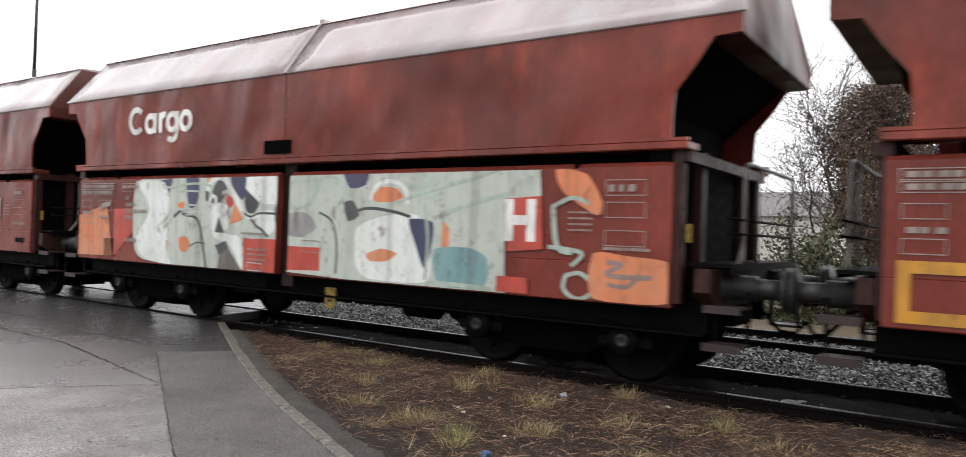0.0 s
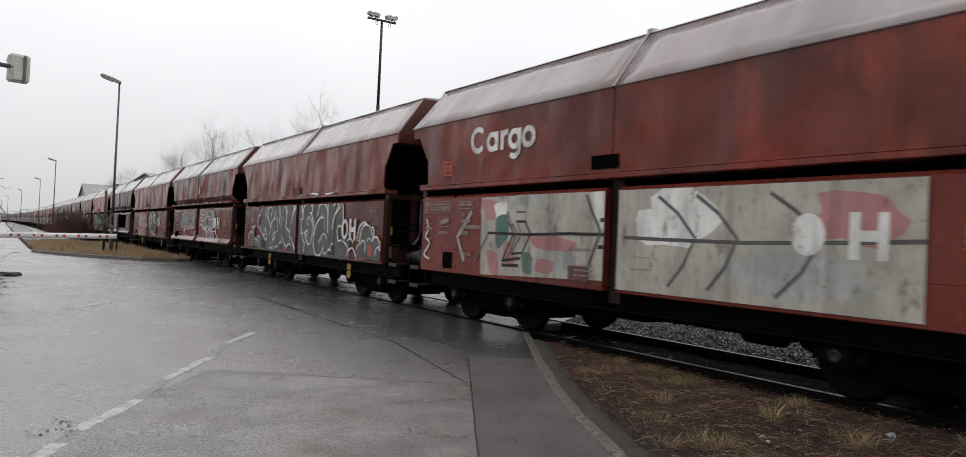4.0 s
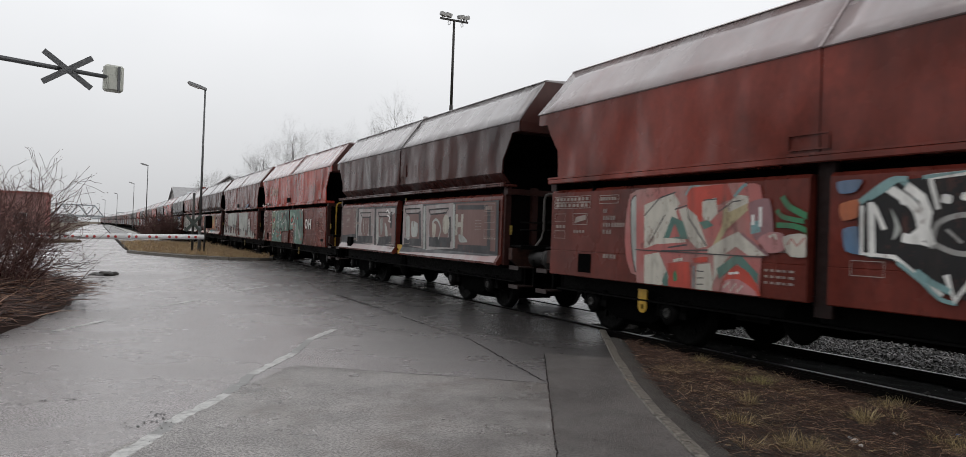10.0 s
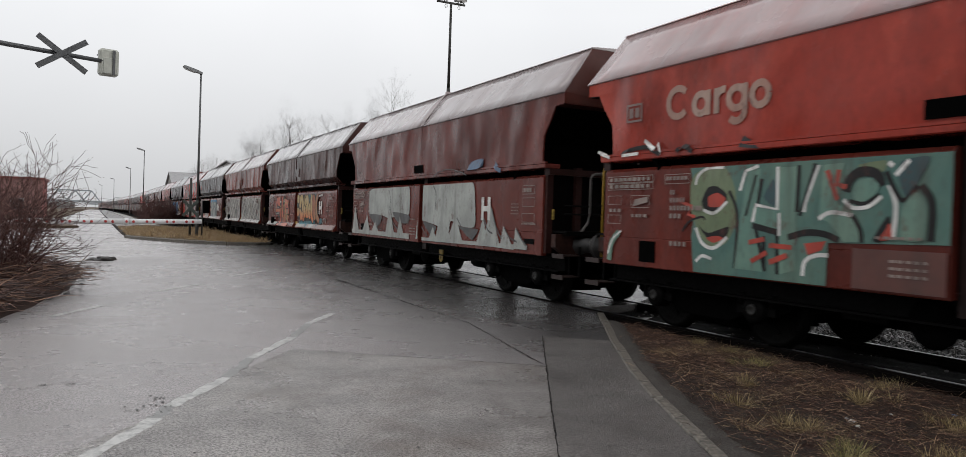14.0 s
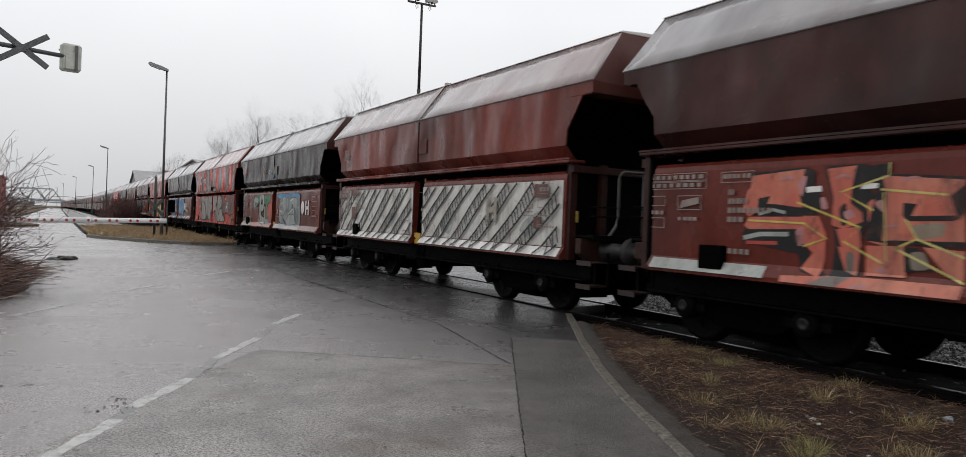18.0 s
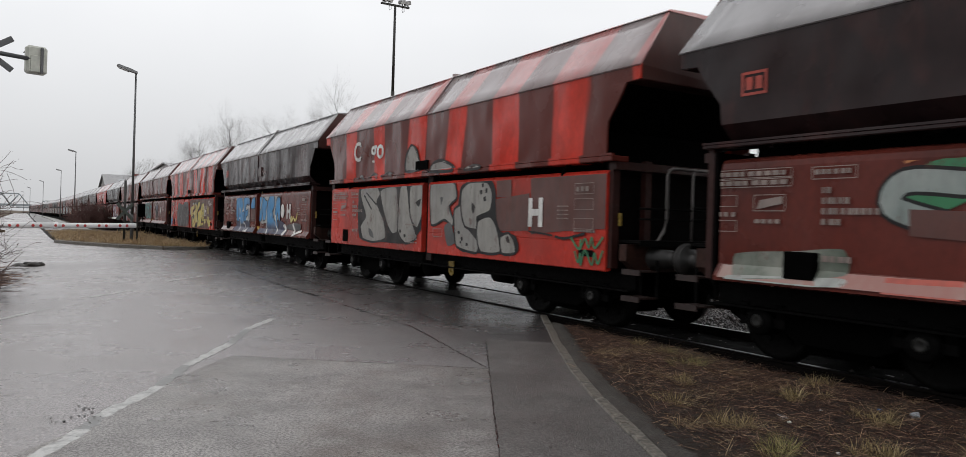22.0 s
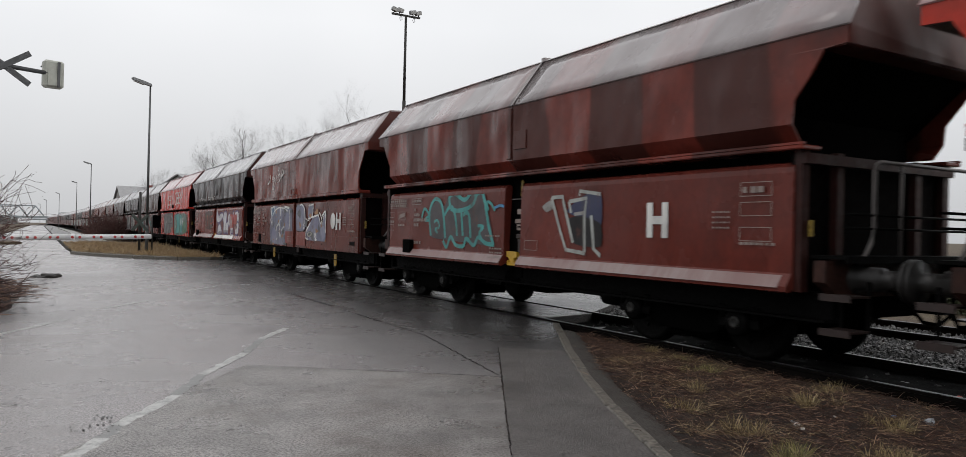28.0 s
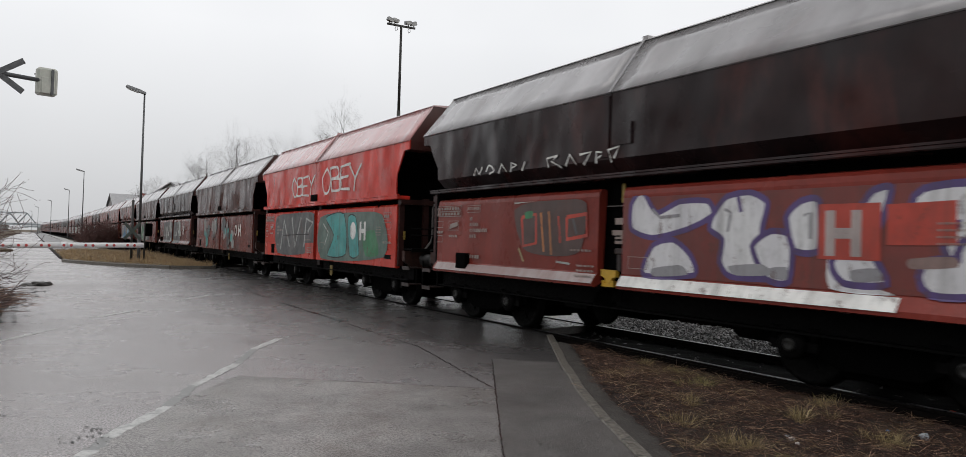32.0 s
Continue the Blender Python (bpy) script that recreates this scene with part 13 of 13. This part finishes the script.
        s.stroke(((2.73, 1.87), (2.53, 2), (2.25, 2.07), (1.99, 2.11), (1.71, 2.11), (1.32, 2.07), (0.96, 1.99)), 0.045, WHT)
        s.stroke(((1.77, 2.09), (1.75, 1.85)), 0.065, WHT, 1)
        s.stroke(((1.31, 2.14), (0.77, 2.08)), 0.065, WHT, 1)
        s.stroke(((0.71, 2.03), (0.68, 1.84), (0.7, 1.51), (0.75, 1.4)), 0.055, WHT, 1)
        s.patch(((1.41, 2.07), (1.11, 2.03), (1.13, 1.96), (1.24, 1.9), (1.35, 1.95)), DGR)
        s.patch(((1.31, 1.86), (1.19, 1.87), (1.24, 1.8)), DGR)
        s.patch(((1.5, 1.8), (1.44, 1.78), (1.49, 1.73)), DGR)
        s.patch(((2.73, 1.63), (2.64, 1.66), (2.6, 1.49), (2.72, 1.46)), DGR)
        s.patch(((2.5, 1.63), (2.4, 1.6), (2.43, 1.53)), DGR)
        s.patch(((2.39, 1.46), (2.31, 1.5), (2.29, 1.4), (2.37, 1.39)), DGR)
        s.patch(((1.66, 1.61), (1.56, 1.66), (1.53, 1.55), (1.63, 1.48)), DGR)
        s.patch(((1.57, 1.33), (1.3, 1.4), (1.33, 1.26), (1.49, 1.25)), DGR)
        s.patch(((1.33, 1.2), (1.14, 1.21), (1.14, 1.09), (1.29, 1.08)), DGR)
        s.patch(((1.35, 0.96), (1.06, 0.98), (1.06, 0.9), (1.29, 0.91)), DGR)
        s.patch(((0.67, 1.99), (0.45, 2.02), (0.44, 1.93), (0.58, 1.91)), DGR)
        s.patch(((2.96, 0.97), (2.79, 1.01), (2.74, 0.92), (2.96, 0.91)), DGR)
        s.patch(((2.35, 2), (2.28, 2.05), (2.21, 1.96), (2.29, 1.9)), ochre)
        s.patch(((2.36, 1.83), (2.27, 1.85), (2.27, 1.78)), ochre)
        s.patch(((2.04, 1.7), (1.91, 1.7), (1.92, 1.62), (2.02, 1.61)), ochre)
        s.patch(((1.34, 1.55), (1.24, 1.61), (1.18, 1.55), (1.24, 1.48)), ochre)
        s.patch(((1.62, 1.18), (1.46, 1.25), (1.39, 1.18), (1.55, 1.11)), ochre)
        s.patch(((2.7, 0.93), (2.45, 0.93), (2.49, 0.88), (2.66, 0.88)), ochre)
        s.patch(((2.6, 1.05), (2.52, 1.07), (2.48, 0.99)), ochre)
        s.stroke(((2.25, 1.34), (2.2, 1.47), (1.91, 1.6), (1.83, 1.51), (1.86, 1.35)), 0.065, WHT, 1)
        s.patch(((1.88, 1.29), (1.8, 1.42), (1.69, 1.3), (1.75, 1.17), (1.86, 1.2)), BRN)
        s.stroke(((1.88, 1.32), (1.75, 1.11), (1.65, 1.24)), 0.055, WHT, 1)
        s.stroke(((1.62, 1.36), (1.43, 1.46), (1.27, 1.49)), 0.055, WHT, 1)
        s.stroke(((1.84, 1.6), (1.84, 1.7), (1.67, 1.72)), 0.035, WHT)
        s.stroke(((2.22, 1.04), (2.15, 1.07), (2.07, 1.12)), 0.04, WHT)
        s.patch(((1.14, 1.34), (0.2, 1.34), (0.18, 0.94), (1.12, 0.96)), spray((0.27,0.042,0.03),(0.20,0.038,0.028)), False)
        s.patch(((-0.04, 2.11), (-0.73, 2.15), (-0.94, 1.98), (-0.95, 1.42), (-0.08, 1.4)), grey_lav)
        s.patch(((-0.12, 1.79), (-0.49, 1.88), (-0.76, 1.67), (-0.58, 1.43), (-0.18, 1.43)), LAV)
        s.patch(((-1.31, 2.12), (-1.72, 2.15), (-1.67, 1.82), (-1.31, 1.67), (-1.22, 1.97)), grey_lav)
        s.patch(((-1.06, 1.41), (-1.68, 1.76), (-2.18, 1.84), (-2.48, 1.53), (-2.81, 1.94), (-2.88, 1.09), (-1.15, 1.1)), grey_lav, False)
        s.patch(((-1.73, 1.67), (-2.09, 1.75), (-2.25, 1.45), (-2.01, 1.15), (-1.7, 1.29)), LAV)
        s.patch(((-2.39, 1.42), (-2.7, 1.54), (-2.84, 1.26), (-2.54, 1.13)), LAV)
        s.stroke(((-0.42, 2.15), (-0.6, 2.17), (-0.86, 2.05), (-0.84, 1.43)), 0.055, WHT, 1)
        s.stroke(((-1.29, 2.12), (-1.72, 2.15), (-1.65, 1.79), (-1.26, 1.73), (-1.47, 1.62), (-1.09, 1.38), (-0.98, 1.17), (-1.26, 1.12)), 0.055, WHT, 1)
        s.stroke(((-1.68, 1.78), (-2.18, 1.84), (-2.44, 1.56), (-2.52, 1.8), (-2.64, 1.87), (-2.77, 1.94), (-2.85, 1.9), (-2.84, 1.33)), 0.055, WHT, 1)
        s.stroke(((-2.27, 1.91), (-2.42, 1.81), (-2.53, 1.57), (-2.7, 1.87), (-2.78, 1.77), (-2.85, 1.94)), 0.045, WHT, 1)
        s.stroke(((-0.97, 1.75), (-1.24, 1.67), (-1.35, 1.73)), 0.045, WHT, 1)
        s.patch(((-0.15, 1.91), (-0.42, 2.03), (-0.5, 1.75), (-0.23, 1.83)), DGR)
        s.patch(((-0.89, 1.57), (-1.18, 1.73), (-1.13, 1.46)), DGR)
        s.patch(((-1.54, 1.34), (-1.75, 1.31), (-1.81, 1.09), (-1.6, 1.16)), DGR)
        s.patch(((-2.19, 1.58), (-2.35, 1.46), (-2.3, 1.31), (-2.2, 1.44)), DGR)
        s.patch(((-0.37, 1.65), (-0.59, 1.54), (-0.46, 1.44)), ochre)
        s.patch(((-1.34, 1.84), (-1.56, 1.89), (-1.53, 1.75)), ochre)
        s.patch(((-1.86, 1.91), (-2.1, 2.03), (-2.2, 1.89), (-1.9, 1.85)), ochre)
        s.patch(((-1.98, 1.45), (-2.22, 1.38), (-2.01, 1.31)), ochre)
        s.patch(((-2.43, 1.59), (-2.58, 1.53), (-2.44, 1.47)), ochre)
        s.patch(((-2.8, 1.09), (-2.88, 1.18), (-2.88, 1.07)), ochre)
        s.patch(((-1.14, 1.28), (-1.48, 1.37), (-1.66, 1.28), (-1.37, 1.18)), CREAM, True, BLK, 0.015)
        s.patch(((-1.26, 1.28), (-1.48, 1.34), (-1.55, 1.28), (-1.37, 1.23)), DGR)
        s.stroke(((-1.87, 1.18), (-1.93, 1.31), (-2.03, 1.22), (-1.96, 1.11), (-2.11, 1.14)), 0.05, WHT)
        s.patch(((-0.09, 1.34), (-0.99, 1.34), (-1.01, 0.93), (-0.11, 0.92)), spray((0.27,0.042,0.03),(0.20,0.038,0.028)), False)
        for pts in (((3.35, 2.95), (3.1, 3.0), (3.0, 3.25), (2.9, 2.95)), ((2.8, 3.0), (2.65, 3.2), (2.5, 2.85), (2.7, 2.75), (2.4, 3.15)), ((2.3, 2.9), (2.2, 3.2), (2.1, 2.95)), ((2.0, 3.05), (1.9, 3.25), (1.75, 3.1), (1.9, 2.95)), ((1.65, 3.0), (1.55, 3.35), (1.35, 3.25), (1.6, 3.12)), ((2.05, 3.38), (1.97, 3.33), (1.9, 3.42), (1.96, 3.47))):
            s.stroke(pts, 0.035, WHT)
        oh(-3.45, True, -3.88, solid=True)
        stencils(s, kind, i)
    elif i == 18:
        g = spray((0.62, 0.615, 0.62), (0.54, 0.53, 0.55))
        dull = spray((0.33, 0.325, 0.34), (0.27, 0.265, 0.28))
        s.rect(-0.12, -5.2, 1.10, 2.12, spray((0.20, 0.036, 0.027), (0.14, 0.030, 0.024)))
        s.rect(-0.12, -3.9, 0.94, 1.075, WHT)
        s.rect(5.2, 0.34, 0.94, 1.07, streaky((0.34, 0.30, 0.29), (0.16, 0.06, 0.05)))
        s.patch(((2.53, 2.03), (1.41, 2.18), (0.67, 2.08), (0.79, 1.38), (1.54, 1.29), (2.26, 1.39)), spray((0.09,0.05,0.043)))
        s.stroke(((2.32, 1.89), (1.92, 1.94), (1.9, 1.48), (2.26, 1.43), (2.32, 1.89)), 0.06, REDS, 1)
        s.stroke(((1.12, 1.88), (0.66, 1.92), (0.64, 1.61), (1.11, 1.55), (1.12, 1.88)), 0.06, REDS, 1)
        s.stroke(((1.79, 1.96), (1.69, 1.35)), 0.05, ORNG, 1)
        s.stroke(((1.58, 1.98), (1.49, 1.31)), 0.05, ORNG, 1)
        s.stroke(((1.33, 1.9), (1.27, 1.49)), 0.05, REDS, 1)
        s.stroke(((0.97, 1.85), (0.88, 1.63)), 0.05, DGR, 1)
        s.stroke(((2.39, 1.39), (2.24, 1.18)), 0.05, spray((0.40,0.30,0.14)), 1)
        s.stroke(((2.54, 2.13), (1.95, 2.16)), 0.03, LGR, 1)
        s.stroke(((1.77, 2.19), (0.67, 2.22)), 0.03, LGR, 1)
        s.patch(((2.23, 1.97), (2.02, 1.99), (2.01, 1.89), (2.2, 1.87)), GRN)
        s.stroke(((1.36, 1.21), (1.02, 1.19)), 0.03, LGR, 1)
        s.patch(((-0.28, 2.03), (-0.48, 2.2), (-0.75, 1.91), (-1.15, 2.04), (-1.6, 2.03), (-1.67, 1.86), (-1.28, 1.7), (-0.69, 1.59), (-0.29, 1.7)), g, True, PURP, 0.07)
        s.patch(((-0.53, 1.11), (-0.69, 1.49), (-1.05, 1.57), (-1.34, 1.39), (-1.41, 1.15)), g, True, PURP, 0.07)
        s.patch(((-1.67, 1.86), (-1.87, 2.07), (-2.2, 2.11), (-2.43, 1.99), (-2.37, 1.7), (-2.41, 1.37), (-2.6, 1.18), (-1.96, 1.16), (-1.79, 1.32), (-1.82, 1.58), (-1.63, 1.7)), g, True, PURP, 0.07)
        s.stroke(((-2.03, 2.09), (-2.08, 1.89)), 0.05, PURP, 1)
        s.patch(((-2.24, 1.51), (-2.48, 1.68), (-2.74, 1.62), (-2.72, 1.15), (-2.44, 1.16)), g, True, PURP, 0.07)
        s.patch(((-2.67, 1.83), (-2.84, 1.99), (-3.05, 1.99), (-3.06, 1.49), (-2.77, 1.48)), g, True, PURP, 0.07)
        s.patch(((-3.18, 1.49), (-3.44, 1.51), (-3.56, 1.19), (-3.84, 1.09), (-3.19, 1.11)), g)
        s.patch(((-3.44, 1.82), (-3.61, 2.06), (-3.79, 2.09), (-3.73, 1.83), (-3.6, 1.53), (-3.77, 1.19), (-3.34, 1.17), (-3.2, 1.37)), g, True, PURP, 0.07)
        s.bubble(((-4.15, 1.9), (-4.49, 1.91), (-4.55, 1.7), (-4.44, 1.55)), g, PURP, 0.28, 0.07)
        s.bubble(((-4.22, 1.27), (-4.5, 1.3), (-4.55, 1.49)), g, PURP, 0.26, 0.07)
        s.patch(((-0.7, 1.2), (-1.18, 1.26), (-1.3, 1.15), (-0.73, 1.1)), dull)
        s.patch(((-1.92, 1.28), (-2.38, 1.32), (-2.51, 1.21), (-2.02, 1.18)), dull)
        s.patch(((-3.41, 1.3), (-3.67, 1.33), (-3.72, 1.22), (-3.43, 1.19)), dull)
        s.patch(((-2.47, 1.28), (-2.69, 1.3), (-2.69, 1.17), (-2.49, 1.18)), dull)
        s.stroke(((-0.67, 1.96), (-0.82, 1.85), (-1.16, 1.87)), 0.04, dull, 1)
        s.stroke(((-1.85, 1.93), (-1.94, 1.89), (-1.9, 1.67)), 0.04, dull, 1)
        s.stroke(((-2.88, 1.84), (-2.96, 1.87), (-2.96, 1.6)), 0.035, dull, 1)
        s.patch(((-3.76, 1.93), (-4.37, 1.95), (-4.38, 1.56), (-3.76, 1.55)), REDS, False)
        s.patch(((-3.97, 1.43), (-4.35, 1.46), (-4.38, 1.37), (-3.99, 1.34)), FADED)
        s.rect(-3.05, -3.7, 1.40, 1.95, REDS)
        s.stroke(((3.84, 2.66), (3.78, 2.79), (3.66, 2.67), (3.55, 2.8)), 0.03, WHT, 1)
        s.stroke(((3.43, 2.7), (3.32, 2.81), (3.16, 2.71), (3.33, 2.66)), 0.03, WHT)
        s.stroke(((3.03, 2.65), (2.91, 2.8), (2.77, 2.66)), 0.03, WHT, 1)
        s.stroke(((2.65, 2.65), (2.61, 2.8), (2.45, 2.75), (2.61, 2.71)), 0.03, WHT, 1)
        s.stroke(((2.32, 2.65), (2.21, 2.79)), 0.03, WHT, 1)
        s.stroke(((1.58, 2.65), (1.62, 2.79), (1.34, 2.81), (1.51, 2.74), (1.26, 2.62)), 0.035, WHT, 1)
        s.stroke(((1.16, 2.64), (1.04, 2.8), (0.9, 2.64)), 0.035, WHT, 1)
        s.stroke(((0.81, 2.78), (0.56, 2.8), (0.74, 2.63)), 0.035, WHT, 1)
        s.stroke(((0.46, 2.63), (0.44, 2.79), (0.26, 2.76), (0.4, 2.7)), 0.035, WHT, 1)
        s.stroke(((0.14, 2.62), (0.17, 2.79), (-0.05, 2.82), (0.05, 2.67)), 0.035, WHT, 1)
        oh(o=False, h=-3.32, mat=spray((0.50, 0.42, 0.40)))
        stencils(s, kind, i)
    elif i == 19:
        s.word("OBEY", 2.4, 0.3, 2.66, 3.25, WHT, None, 0.10, 0, 0.06, 0.2)
        s.word("OBEY", -0.4, -3.2, 2.66, 3.35, WHT, None, 0.10, 0, 0.06, 0.2)
        s.patch(((4.12, 2.08), (2.02, 2.19), (0.3, 2.14), (0.19, 1.1), (3.83, 0.94)), DGR)
        s.stroke(((3.55, 1.06), (3.23, 1.99), (2.57, 1.16)), 0.10, LGR, 1)
        s.stroke(((2.4, 2.06), (2.03, 1.17), (1.49, 2.05)), 0.10, LGR, 1)
        s.stroke(((1.15, 1.19), (0.99, 2.01), (0.39, 1.89), (0.83, 1.62)), 0.10, LGR, 1)
        s.stroke(((3.31, 1.51), (0.71, 1.56)), 0.03, BLK, 1)
        s.patch(((-0.27, 2.03), (-2.82, 2.12), (-4.54, 2.03), (-4.69, 1.07), (-0.39, 0.91)), spray((0.10,0.16,0.13)))
        s.patch(((-0.7, 2.02), (-2.09, 2.1), (-2.29, 1.07), (-0.91, 0.99), (-1.37, 1.54)), TURQ, True, BLK, 0.03)
        s.patch(((-2.38, 2), (-2.92, 1.99), (-3.18, 1.09), (-2.56, 1.04)), TURQ, True, BLK, 0.03)
        s.patch(((-3.39, 1.56), (-4.11, 1.68), (-4.39, 1.12), (-3.6, 1.07)), GRN)
        s.stroke(((-0.51, 1.85), (-0.95, 1.62), (-0.67, 1.28)), 0.05, LGR, 1)
        s.patch(((1.04, 1.3), (0.21, 1.32), (0.18, 1.03), (1, 1.01)), REDS, False)
        oh(solid=True)
        stencils(s, kind, i)
    else:
        r.seed(i * 31)
        cols = r.choice([[LGR, DGR, WHT], [DGR, GRY, TURQ], [GRY, ORNG, LGR], [BLUE, LGR, DGR], [GRN, GRY, LGR], [DGR, LGR]])
        n = 10 if i < 26 else 5
        base = r.choice([LGR, DGR, GRY, None])
        s.abstract(3.6, 0.35, 0.95, 2.1, base, cols, i * 3, n)
        s.abstract(0.0, -2.4, 0.95, 2.1, base, cols, i * 3 + 1, n)
        oh(o=i % 2 == 0)


for wi, sp, w_, parts_, wh_ in WAGONS:
    if wi <= 32:
        decorate(wi, sp, w_, parts_)
def run(t):
    """Metres that the train has gone at t seconds."""
    return 4.6563 + 6.288525 * t + 0.03655614 * t ** 2 - 0.0015642993 * t ** 3 + 2.46612761e-05 * t ** 4


def on_track(y):
    dx, slope = bend(y)
    return pose(XC + dx, y, 0, 0, 0, -math.degrees(math.atan(slope)))


def motions():
    fine = [0.1 * k for k in range(321)]
    for i, sp, w, parts, wheels in WAGONS:
        walk(w, [(t, on_track(i * L - run(t))) for t in range(0, 33, 2)])
        if i <= 19:
            for ob, y in wheels:
                walk(ob, [(t, pose(0, y, 0.46, math.degrees(run(t) / 0.46))) for t in fine])


motions()
